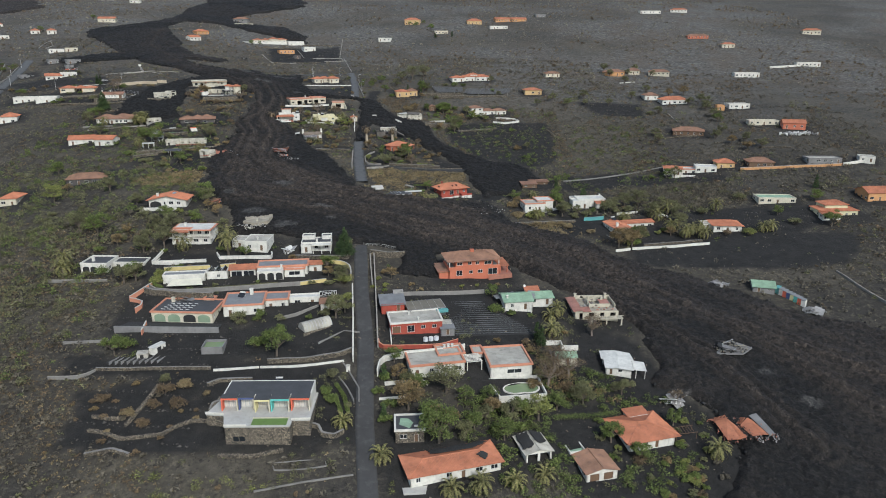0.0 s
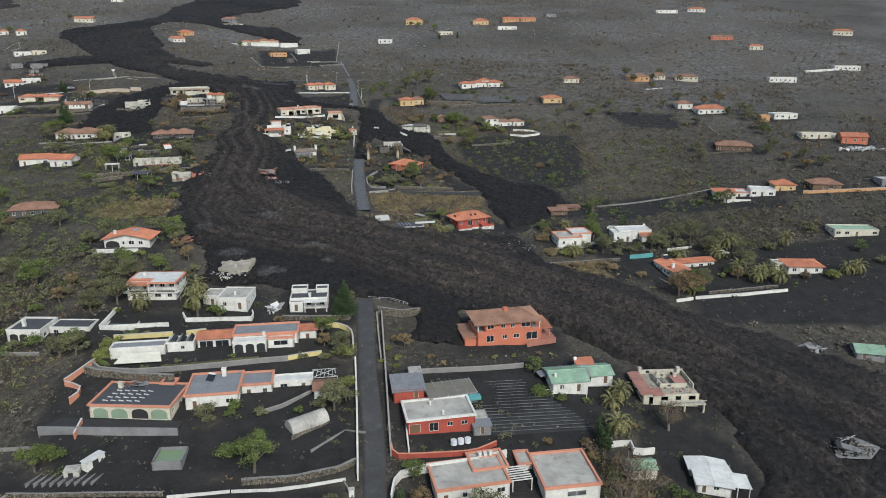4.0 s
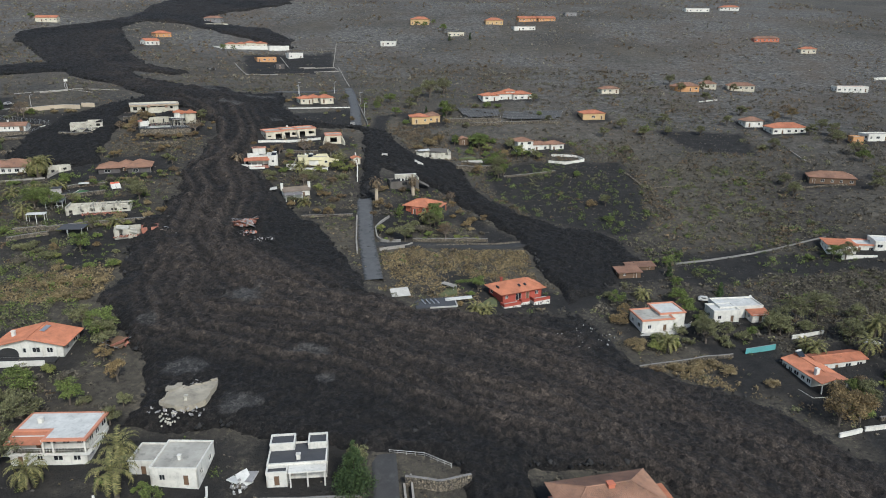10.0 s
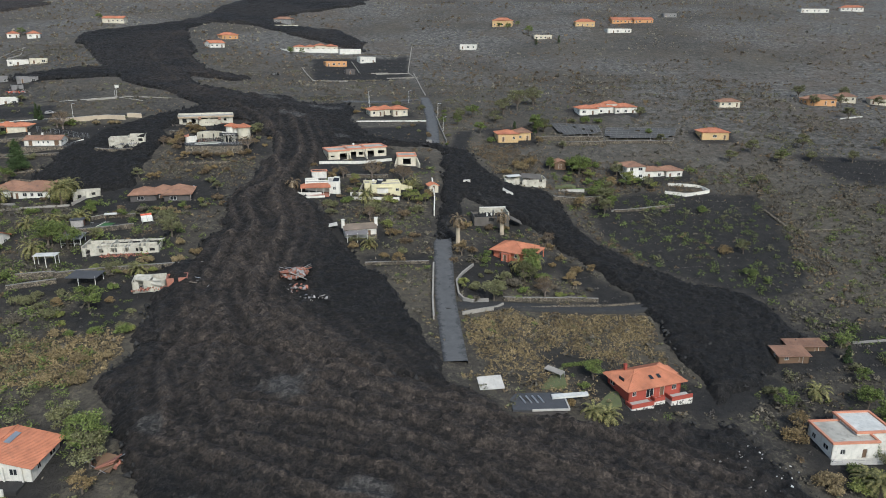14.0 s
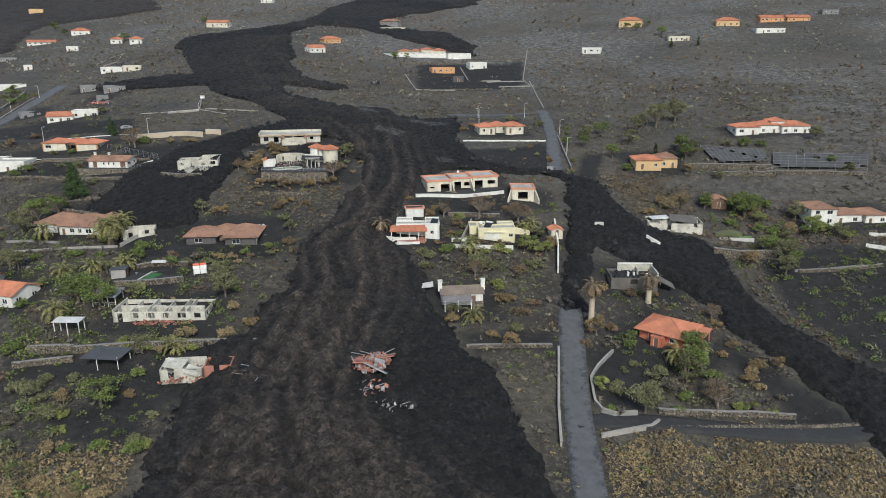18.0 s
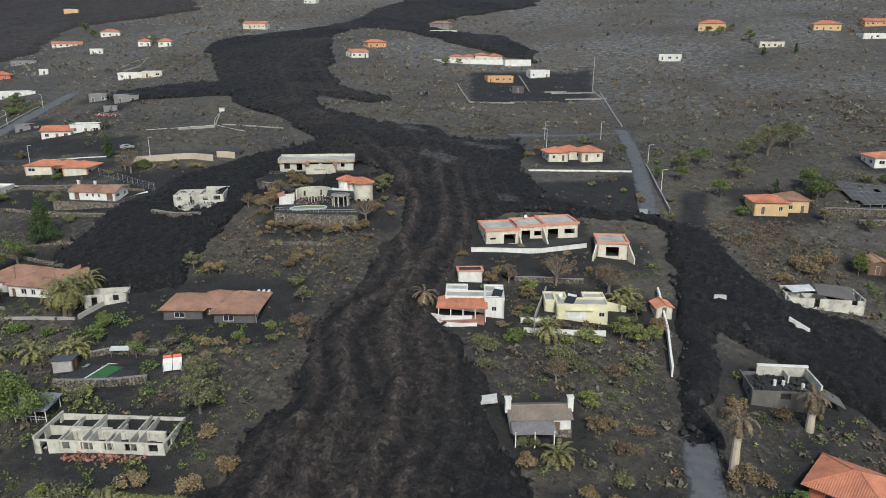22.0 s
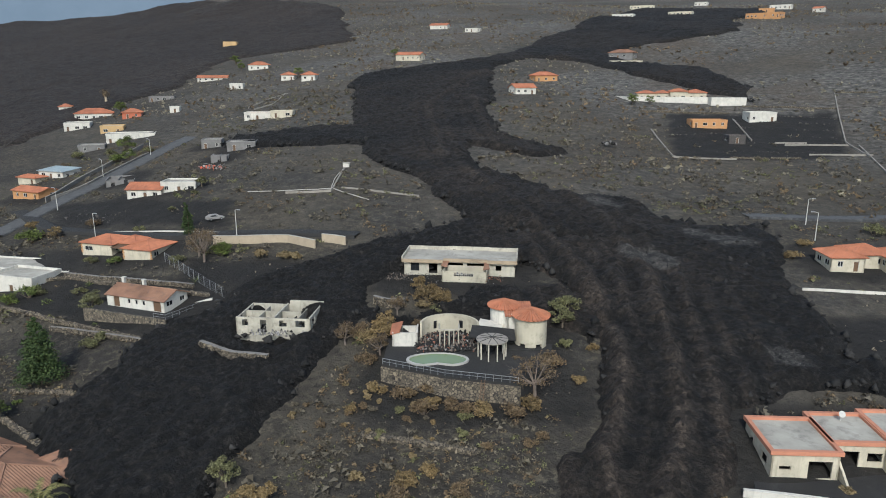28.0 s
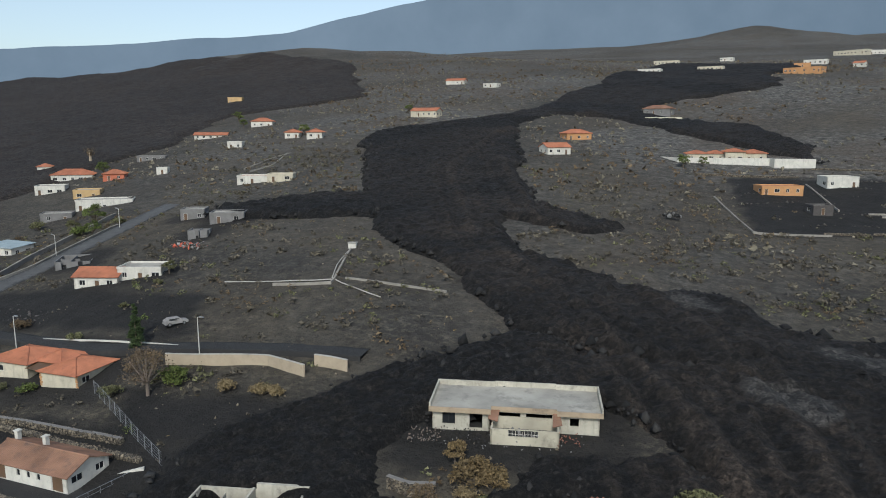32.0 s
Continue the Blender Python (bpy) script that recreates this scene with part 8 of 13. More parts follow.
def plant(kind, x, y, h):
    mat, label = PLANT[kind]
    z = float(ground_z(np.array(x), np.array(y))) - 0.1
    rng = random.Random(int(abs(x * 31 + y * 17)))
    name = {"palm": "palm_tree", "palm_dead": "palm_tree", "pine": "conifer", "conifer": "conifer"}.get(kind, "tree")
    if blocked(x, y):
        return None
    if h > 5.4 and kind != "palm_dead":
        label = "tall " + label
    elif h < 3.7:
        label = "small " + label
    e = thing(name, x, y, z, rng.uniform(0, 360), label + (" ash-dusted at its base" if kind == "palm" else " beside the road" if kind == "palm_dead" else " in ash-covered ground"), "palm" if kind[:4] == "palm" else "tree")
    T = Solid()
    if kind[:4] == "palm":
        hh = h * 0.62 if h > 4.5 else h * 0.35
        r = 0.38 if h > 4.5 else 0.45
        if kind == "palm_dead":
            hh, r = h * 0.78, 0.62
        pts = [(0, 0, -0.5), (rng.uniform(-0.1, 0.1), 0.05, hh * 0.5), (rng.uniform(-0.2, 0.2), 0.1, hh)]
        T.bar(pts[0], pts[1], r * 1.25, 9, r)
        T.bar(pts[1], pts[2], r, 9, r * 0.85)
        for k in range(14):
            a = rng.uniform(0, 6.28)
            zz = hh * rng.uniform(0.6, 0.98)
            T.bar((0, 0, zz - 0.2), (math.cos(a) * r * 1.5, math.sin(a) * r * 1.5, zz + 0.2), 0.09, 4, 0.04)
        T.ob("trunk", "bark" if kind == "palm" else "tan", e)
        C = Solid()
        L = 3.0 + h * 0.24 if kind == "palm" else 3.8
        for k in range(30):
            a = k * 2.399 + rng.uniform(-0.2, 0.2)
            el = (1.25 if kind == "palm" else 0.9) - (1.9 if kind == "palm" else 2.5) * (k / 29) + rng.uniform(-0.1, 0.1)
            pr = None
            base = Vector((pts[2][0], pts[2][1], hh))
            side = Vector((-math.sin(a), math.cos(a), 0))
            pos, seg = base.copy(), L / 8
            for q in range(8):
                g = el - 0.028 * q * q - 0.07 * q
                dvec = Vector((math.cos(a) * math.cos(g), math.sin(a) * math.cos(g), math.sin(g)))
                nxt = pos + dvec * seg
                w = 0.30 * math.sin(math.pi * (q + 0.8) / 9.0) * L / 2.6
                up = dvec.cross(side) * -1
                for sgn in (-1, 1):
                    for u in (0.15, 0.6):
                        o = pos.lerp(nxt, u)
                        tip = o + side * sgn * w + dvec * w * 0.6 + Vector((0, 0, -0.14 * w - rng.uniform(0, 0.1)))
                        C.hull([o, o + dvec * 0.24, tip + dvec * 0.07, tip - up * 0.02], [(0, 1, 2, 3)])
                C.hull([pos - side * 0.03, pos + side * 0.03, nxt + side * 0.02, nxt - side * 0.02], [(0, 1, 2, 3)])
                pos = nxt
        C.ob("crown", mat, e)
        return e
    if kind == "pine":
        T.bar((0, 0, -0.5), (0, 0, h * 0.95), 0.22, 7, 0.04)
        T.ob("trunk", "bark", e)
        lv = int(7 + h)
        cs, rs = [], []
        wide = 0.33 if h > 8.5 else 0.2
        for k in range(lv):
            f = (k + 0.5) / lv
            rad = h * wide * (1 - f) ** 0.75 + 0.15
            n = max(3, int(rad * 4))
            for j in range(n):
                a = rng.uniform(0, 6.28)
                q = rad * rng.uniform(0.35, 0.85)
                cs.append((q * math.cos(a), q * math.sin(a), h * (0.1 + 0.9 * f) + rng.uniform(-0.2, 0.2)))
                rs.append([rad * 0.42 + 0.15] * 3)
        V, Q = leaves(np.array(cs), np.array(rs), 40, np.full(len(cs), 0.13 + 0.008 * h), 0.7, 0.2)
        array_ob("crown", V, Q, mat, e)
        return e
    if kind == "conifer":
        kind = "tree_olive"
    dry = kind == "tree_dry"
    th = h * 0.35
    lean = (rng.uniform(-0.2, 0.2), rng.uniform(-0.2, 0.2))
    T.bar((0, 0, -0.5), (lean[0], lean[1], th), 0.05 * h * 0.7 + 0.05, 7, 0.03 * h + 0.03)
    cs, rs = [], []
    nb = 9 + int(h * 1.2)
    for k in range(nb):
        a = k * 2.4 + rng.uniform(-0.4, 0.4)
        f = rng.uniform(0.25, 1.0)
        rad = h * rng.uniform(0.22, 0.46) * (1.0 if f < 0.7 else 0.65)
        tip = (lean[0] + rad * math.cos(a), lean[1] + rad * math.sin(a), th * 0.7 + (h - th * 0.7) * f * 0.9)
        mid = (tip[0] * 0.5 + lean[0] * 0.5, tip[1] * 0.5 + lean[1] * 0.5, th + (tip[2] - th) * 0.35)
        T.bar((lean[0], lean[1], th * 0.8), mid, 0.02 * h, 5, 0.012 * h)
        T.bar(mid, tip, 0.012 * h, 5, 0.004 * h)
        if dry:
            for q in range(5):
                b = (tip[0] + rng.uniform(-1, 1) * 0.2 * h, tip[1] + rng.uniform(-1, 1) * 0.2 * h, tip[2] + rng.uniform(-0.15, 0.25) * h)
                o = tuple(mid[i] + (tip[i] - mid[i]) * rng.uniform(0.2, 1) for i in range(3))
                T.bar(o, b, 0.02, 3, 0.008)
        cs.append(tip)
        q = h * rng.uniform(0.15, 0.25)
        rs.append([q, q, q * 0.85])
    T.ob("trunk", "deadwood" if dry else "bark", e)
    V, Q = leaves(np.array(cs), np.array(rs), 40 if dry else (95 if h > 5 else 65), np.full(len(cs), 0.10 + 0.012 * h if dry else 0.125 + 0.015 * h), 0.85, 0.3)
    array_ob("crown", V, Q, mat, e)
    return e


BUSH = {"green": ("leaf_green", "rounded green garden bush"), "olive": ("leaf_olive", "dull olive garden bush"), "brown": ("leaf_brown", "scorched brown bush"), "rust": ("leaf_rust", "yellow-brown withered bush"),
        "straw": ("leaf_straw", "straw-coloured dry bush"), "lime": ("leaf_lime", "light green garden bush"), "grey": ("leaf_grey", "ash-grey bush")}


def bush(kind, x, y, w):
    """A low shrub: leafy lobes over a few short stems, w metres across."""
    mat, label = BUSH[kind]
    if blocked(x, y):
        return None
    rng = random.Random(int(abs(x * 29 + y * 13)))
    e = thing("bush", x, y, float(ground_z(np.array(x), np.array(y))) - 0.05, rng.uniform(0, 360), label + (" wide and low in ash" if w > 4 else " in dark ash"), "bush", "garden bushes")
    n = 5 + int(w * 1.3)
    cs, rs, T = [], [], Solid()
    for k in range(n):
        a, q = rng.uniform(0, 6.28), rng.random() ** 0.5 * w * 0.34
        r = w * rng.uniform(0.14, 0.24)
        c = (q * math.cos(a), q * math.sin(a), r * 0.6 + (w * 0.30 - q * 0.5) * rng.uniform(0.4, 1.0))
        cs.append(c)
        rs.append([r, r, r])
        T.bar((0, 0, -0.2), c, 0.015 * w + 0.01, 4, 0.006 * w)
    T.ob("stem", "bark", e)
    V, Q = leaves(np.array(cs), np.array(rs), 62, np.full(n, 0.11 + 0.02 * w), 0.9, 0.3)
    array_ob("foliage", V, Q, mat, e)
    return e


def hedge(pts, w, h, kind, label):
    """A clipped hedge along a line: overlapping leafy lobes over short stems."""
    p, d = along(pts)
    e = thing("hedge", pts[0][0], pts[0][1], float(ground_z(np.array(pts[0][0]), np.array(pts[0][1]))), 0, label, "hedge")
    cs, T = [], Solid()
    for q in np.arange(0, d[-1], w * 0.4):
        x, y = np.interp(q, d, p[:, 0]), np.interp(q, d, p[:, 1])
        z = float(ground_z(np.array(x), np.array(y))) - e.location.z
        cs.append((x - pts[0][0], y - pts[0][1], z + h * 0.45))
        T.bar((cs[-1][0], cs[-1][1], z - 0.2), cs[-1], 0.05, 4, 0.02)
    T.ob("stem", "bark", e)
    n = len(cs)
    V, Q = leaves(np.array(cs), np.tile([w * 0.5, w * 0.5, h * 0.55], (n, 1)), 110, np.full(n, 0.12), 1.0, 0.5)
    array_ob("foliage", V, Q, BUSH[kind][0], e)
    return e


def planting(n, box, kinds, lo, hi, seed):
    """Mixed low shrubs over a stretch of garden or bank, each colour one mass."""
    rng = random.Random(seed)
    for kind in sorted(set(kinds)):
        cs, rs = [], []
        for k in range(n * kinds.count(kind) // len(kinds)):
            x, y, w = rng.uniform(box[0], box[2]), rng.uniform(box[1], box[3]), rng.uniform(lo, hi)
            if blocked(x, y):
                continue
            z = float(ground_z(np.array(x), np.array(y)))
            for _ in range(5 + int(w * 1.3)):
                a, q, r = rng.uniform(0, 6.28), rng.random() ** 0.5 * w * 0.34, w * rng.uniform(0.14, 0.24)
                cs.append((x + q * math.cos(a), y + q * math.sin(a), z + r * 0.5 + (w * 0.30 - q * 0.5) * rng.uniform(0.4, 1.0)))
                rs.append([r, r, r])
        if cs:
            V, Q = leaves(np.array(cs), np.array(rs), 62, np.full(len(cs), 0.11 + 0.01 * (lo + hi)), 0.9, 0.3)
            tagged(array_ob("shrubs", V, Q, BUSH[kind][0]), BUSH[kind][1].replace("bush", "shrubs") + " massed in ash-covered ground", "shrubs", kind="stuff")


YARDS = []


def yard(*pts):
    YARDS.append(list(pts))


garden_wall([(-51.1, 176.8), (-43.4, 177.3), (-35.1, 178.9), (-28.2, 180.7)], 0.6, 0.3, "white", "low white-capped drive wall")
garden_wall([(-49.5, 178.8), (-38.3, 180.3), (-29.9, 182.9), (-26.5, 185.3)], 1.3, 0.5, "stone", "rough lava stone terrace wall")
garden_wall([(-96.9, 176.4), (-83.6, 175.9), (-64.6, 175.7)], 0.9, 0.3, "stone", "low grey stone garden wall with coping")
garden_wall([(-109.0, 173.6), (-99.4, 173.3), (-96.9, 176.4)], 0.8, 0.3, "concrete", "grey concrete boundary wall")
garden_wall([(-63.7, 175.2), (-55.5, 176.2), (-51.4, 176.8)], 0.6, 0.3, "white", "low white-capped drive wall")
garden_wall([(-80.2, 155.5), (-78.3, 162.9), (-77.0, 169.5)], 0.6, 0.6, "stone", "rough dry-stone terrace wall")
garden_wall([(-54.1, 145.6), (-46.1, 145.8), (-38.8, 147.9)], 0.7, 0.6, "stone", "low curving stone wall below the villa")
garden_wall([(-86.7, 146.6), (-80.5, 147.8), (-75.5, 146.0)], 0.8, 0.6, "stone", "rough dry-stone wall on the bank")
garden_wall([(-40.8, 144.3), (-28.4, 146.0), (-27.7, 143.6), (-39.7, 141.9), (-40.8, 144.3)], 0.12, 0.25, "concrete", "low kerb round a bare ash plot")
garden_wall([(-43.2, 136.0), (-32.7, 139.0), (-21.1, 141.4)], 0.35, 0.3, "concrete", "low kerb wall along a plot")
garden_wall([(-54.4, 164.4), (-59.8, 161.8), (-59.9, 159.4), (-56.9, 155.8), (-53.7, 154.3)], 1.3, 0.5, "stone", "curved lava stone wall with pale cap")
garden_wall([(-33.0, 155.7), (-31.4, 155.2), (-30.1, 152.8), (-27.0, 152.4), (-24.9, 154.1)], 1.2, 0.5, "stone", "curved stone bed wall")
garden_wall([(-28.8, 174.3), (-25.4, 168.9), (-23.6, 164.7)], 0.5, 0.3, "concrete", "low garden edging beside the road")
garden_wall([(-30.3, 219.9), (-27.7, 199.5), (-25.6, 180.7)], 1.5, 0.3, "white", "white road wall")
garden_wall([(-25.5, 245.9), (-23.1, 224.1), (-20.8, 203.4), (-19.1, 187.7)], 1.4, 0.3, "cream", "pale road wall")
garden_wall([(-19.3, 190.9), (-18.5, 186.9), (-0.5, 189.8), (4.5, 193.2)], 1.2, 0.3, "red", "red-brown yard wall")
garden_wall([(-18.2, 175.1), (-18.0, 179.7), (-16.4, 182.3), (-10.2, 184.2), (-0.5, 186.6), (6.5, 189.7)], 2.0, 0.3, "white", "curved white garden wall")
garden_wall([(-16.0, 172.0), (-6.3, 174.1), (-4.2, 173.0)], 0.9, 0.3, "white", "white terrace wall")
garden_wall([(-17.0, 165.9), (-10.3, 167.3)], 0.6, 0.3, "white", "white low garden wall")
garden_wall([(-16.1, 196.1), (-15.2, 189.0)], 0.9, 0.25, "white", "white gate wing")
garden_wall([(-36.6, 187.7), (-29.9, 194.7), (-25.2, 193.9)], 0.4, 0.3, "concrete", "low concrete edging")
garden_wall([(-89.6, 191.0), (-89.7, 195.2)], 1.6, 0.3, "trim", "orange boundary wall")
garden_wall([(-100.2, 208.7), (-96.2, 217.5)], 1.4, 0.3, "trim", "orange-capped boundary wall")
garden_wall([(-100.0, 208.5), (-95.6, 206.9), (-94.3, 205.2), (-95.6, 201.7)], 1.4, 0.3, "trim", "orange-capped boundary wall")
garden_wall([(31.1, 195.4), (36.1, 196.9), (36.2, 193.2), (41.1, 194.3)], 1.5, 0.3, "white", "curved white garden wall")
garden_wall([(-50.8, 198.2), (-45.1, 201.1), (-39.5, 206.3)], 0.8, 0.3, "concrete", "pale garden steps wall")
garden_wall([(-101.5, 231.5), (-83.0, 232.7)], 1.1, 0.3, "white", "white terrace wall")
garden_wall([(-101.7, 231.8), (-100.5, 240.3)], 1.1, 0.3, "white", "white terrace wall")
garden_wall([(-79.0, 235.0), (-60.5, 236.3), (-61.9, 240.6)], 1.1, 0.3, "white", "white terrace wall")
garden_wall([(-79.0, 235.0), (-80.7, 237.7)], 1.1, 0.3, "white", "white gate wing")
garden_wall([(-52.6, 237.7), (-34.4, 239.4), (-33.9, 242.7)], 1.3, 0.5, "stone", "stone garden wall with pale cap")
garden_wall([(-95.6, 226.7), (-80.2, 228.0)], 1.3, 0.3, "yellowwall", "yellow garden wall")
garden_wall([(-76.6, 228.0), (-71.6, 229.3)], 1.5, 0.3, "yellowwall", "yellow garden wall")
garden_wall([(-48.2, 233.0), (-37.1, 235.4), (-33.2, 233.4), (-31.9, 229.1), (-31.4, 224.9)], 1.5, 0.3, "yellowwall", "curved yellow garden wall")
garden_wall([(-47.5, 218.6), (-39.3, 221.8)], 1.2, 0.3, "yellowwall", "yellow garden wall")
garden_wall([(-97.1, 216.5), (-93.7, 213.2), (-84.7, 212.0), (-76.6, 212.8), (-63.5, 214.9), (-47.4, 218.3)], 1.3, 0.3, "concrete", "curved concrete balustrade wall")
garden_wall([(-26.7, 244.0), (-25.3, 232.4), (-23.6, 220.1)], 0.9, 0.3, "cream", "pale road wall")
garden_wall([(-13.9, 216.7), (-0.3, 219.8), (14.1, 223.6)], 1.2, 0.3, "concrete", "concrete boundary wall")
garden_wall([(-26.5, 244.1), (-20.0, 243.9), (-14.1, 246.3)], 2.2, 0.5, "stone", "stone revetment at the lava front")
garden_wall([(70.0, 269.7), (76.3, 271.7)], 0.9, 0.4, "white", "white roadside wall")
garden_wall([(77.2, 272.1), (96.9, 275.4), (110.7, 277.8)], 0.9, 0.4, "white", "white roadside wall")
garden_wall([(83.0, 276.0), (97.2, 278.9), (108.8, 280.8)], 0.9, 0.4, "stone", "stone terrace wall")
garden_wall([(31.6, 294.5), (50.9, 301.8), (59.5, 303.6)], 1.0, 0.4, "stone", "stone roadside wall")
garden_wall([(63.7, 305.4), (73.3, 308.4)], 1.6, 0.08, "teal", "green mesh fence beside a drive")
garden_wall([(80.6, 314.0), (91.0, 316.7)], 0.9, 0.3, "white", "white garden wall")
garden_wall([(63.9, 365.1), (94.5, 371.2)], 0.6, 0.3, "concrete", "low concrete field wall")
garden_wall([(94.5, 371.2), (123.6, 378.9)], 0.5, 0.3, "concrete", "low field wall")
garden_wall([(156.0, 362.2), (181.6, 360.4), (207.7, 360.0)], 1.3, 0.3, "orange2", "orange boundary wall")
garden_wall([(208.3, 360.0), (227.5, 366.5)], 1.4, 0.3, "white", "white boundary wall")
garden_wall([(284.0, 625.7), (303.4, 627.6), (314.6, 630.5)], 1.6, 0.3, "white", "long white boundary wall")
garden_wall([(-134.1, 223.1), (-113.0, 221.4)], 0.9, 0.3, "concrete", "grey boundary wall")
garden_wall([(150.6, 252.8), (153.0, 241.2), (156.5, 229.9)], 0.8, 0.3, "concrete", "low field wall")
garden_wall([(-37.5, 382.1), (-40.3, 375.4), (-41.7, 370.7), (-40.6, 363.4), (-38.9, 360.9), (-37.5, 360.5), (-32.5, 363.0)], 0.8, 0.35, "concrete", "curved concrete garden wall")
garden_wall([(-28.5, 365.3), (-17.6, 369.1), (-1.7, 374.7)], 1.1, 0.5, "stone", "lava stone terrace wall")
garden_wall([(-39.0, 353.5), (-33.2, 357.8), (-30.0, 359.7), (-28.5, 362.2)], 0.9, 0.35, "cream", "curved pale field wall")
garden_wall([(-48.9, 378.5), (-47.1, 358.1), (-45.8, 347.9)], 0.9, 0.35, "cream", "pale roadside wall")
garden_wall([(-55.6, 439.2), (-53.1, 423.9), (-52.0, 411.4)], 1.7, 0.3, "white", "white roadside wall")
garden_wall([(-67.5, 370.6), (-59.3, 374.7), (-50.3, 378.4)], 0.8, 0.5, "stone", "stone wall with pale cap")
garden_wall([(-100.3, 410.4), (-96.1, 409.2), (-90.0, 411.9)], 0.8, 0.25, "white", "white rail wall")
garden_wall([(-81.0, 415.3), (-76.2, 417.5)], 0.9, 0.3, "white", "white garden wall")
garden_wall([(-142.6, 345.9), (-132.6, 348.6), (-120.1, 352.0), (-104.7, 356.9)], 1.5, 0.5, "stone", "long lava stone terrace wall")
garden_wall([(-151.9, 339.8), (-145.9, 341.6), (-140.9, 343.4)], 1.2, 0.5, "stone", "lava stone terrace wall")
garden_wall([(-152.2, 344.2), (-142.6, 345.9)], 1.8, 0.5, "stone", "stone wall with arched wooden gate")
garden_wall([(-194.3, 383.3), (-185.2, 384.9), (-164.4, 388.6)], 0.6, 0.3, "cream", "pale terrace edge")
garden_wall([(-199.1, 388.3), (-192.9, 389.4), (-182.7, 389.0)], 0.6, 0.3, "concrete", "pale pond edge")
garden_wall([(-163.6, 388.7), (-162.1, 394.6)], 0.9, 0.3, "cream", "pale garden wall")
garden_wall([(-11.2, 436.8), (-3.9, 437.6), (5.9, 441.3)], 2.6, 0.6, "stone", "lava stone terrace wall")
garden_wall([(9.7, 435.5), (18.7, 439.3), (29.0, 443.7)], 0.7, 0.4, "concrete", "pale field wall")
garden_wall([(-28.2, 360.8), (10.4, 376.9)], 0.4, 0.4, "stone", "low stone edge")
garden_wall([(-97.5, 438.4), (-90.3, 441.2), (-83.0, 444.2), (-72.7, 452.6)], 0.9, 0.35, "white", "white terrace wall")
garden_wall([(-79.8, 412.4), (-71.6, 415.5), (-64.7, 418.4)], 0.9, 0.3, "white", "white garden wall")
garden_wall([(-85.4, 429.7), (-79.6, 432.2), (-71.3, 435.7)], 1.1, 0.5, "stone", "lava stone wall")
garden_wall([(-99.7, 409.2), (-96.4, 408.1), (-92.8, 408.2), (-88.6, 410.4)], 0.6, 0.3, "white", "scalloped white garden wall")
garden_wall([(-78.4, 429.5), (-78.6, 417.5), (-77.8, 412.7)], 0.9, 0.2, "cream", "pale garden wall")
garden_wall([(-173.7, 428.0), (-168.8, 427.5), (-164.7, 429.4)], 1.0, 0.5, "stone", "stone wall by the lava")
garden_wall([(-213.6, 465.2), (-196.2, 471.0), (-188.4, 470.6)], 1.8, 0.3, "tan", "long tan rendered wall")
garden_wall([(-189.2, 473.9), (-183.4, 474.8)], 1.8, 0.3, "tan", "tan rendered wall")
garden_wall([(-236.1, 443.5), (-209.6, 446.7), (-200.4, 447.8)], 0.8, 0.5, "stone", "stone terrace wall")
garden_wall([(-215.9, 427.5), (-205.4, 428.7), (-192.4, 429.7)], 0.8, 0.4, "stone", "stone terrace wall with pale cap")
garden_wall([(-179.3, 430.9), (-172.0, 430.6), (-165.6, 432.0)], 2.2, 0.6, "stone", "high stone wall dammed by lava")
garden_wall([(-260.0, 461.6), (-239.7, 465.8), (-214.5, 471.1)], 0.3, 0.25, "white", "white kerb along the lane")
garden_wall([(-297.8, 478.7), (-297.7, 490.0), (-301.9, 503.7), (-307.3, 521.5)], 1.2, 0.3, "concrete", "concrete street wall")
garden_wall([(-239.8, 440.1), (-233.3, 443.0), (-207.0, 444.8), (-194.1, 446.0)], 0.6, 0.5, "stone", "stone terrace wall")
garden_wall([(-115.8, 643.3), (-105.5, 646.6)], 0.5, 0.4, "cream", "pale field wall")
garden_wall([(-114.3, 618.4), (-105.6, 623.3)], 0.5, 0.4, "stone", "stone field wall")
garden_wall([(-323.5, 590.2), (-323.5, 602.9), (-338.6, 627.4)], 0.5, 0.4, "cream", "pale field wall up the slope")
garden_wall([(-126.0, 610.5), (-115.0, 617.3)], 0.5, 0.4, "stone", "stone field wall")
garden_wall([(32.3, 454.7), (40.0, 453.1), (49.5, 456.8), (46.4, 461.5), (34.5, 460.4)], 1.0, 0.3, "white", "white oval pool wall")
garden_wall([(-27.3, 427.6), (-22.0, 430.4), (-17.6, 434.7)], 0.8, 0.3, "white", "broken white wall in lava")
garden_wall([(10.6, 435.6), (24.4, 440.9), (33.9, 444.9)], 0.8, 0.5, "stone", "stone terrace wall")
garden_wall([(65.8, 444.3), (70.7, 428.9)], 0.6, 0.5, "stone", "stone field wall")
garden_wall([(72.7, 428.9), (92.0, 430.8)], 0.5, 0.5, "stone", "stone field wall")
garden_wall([(-96.1, 500.2), (-83.1, 506.3), (-65.8, 512.6)], 0.5, 0.25, "white", "white kerb of a fenced plot")
garden_wall([(-62.0, 520.8), (-58.0, 500.7), (-53.9, 482.6)], 1.0, 0.2, "concrete", "grey roadside wall")
garden_wall([(-6.4, 491.1), (3.6, 493.7), (14.6, 496.2)], 1.6, 0.6, "stone", "tall lava stone terrace wall")
garden_wall([(14.9, 498.1), (29.2, 500.1), (44.7, 502.1)], 1.2, 0.5, "stone", "lava stone terrace wall")
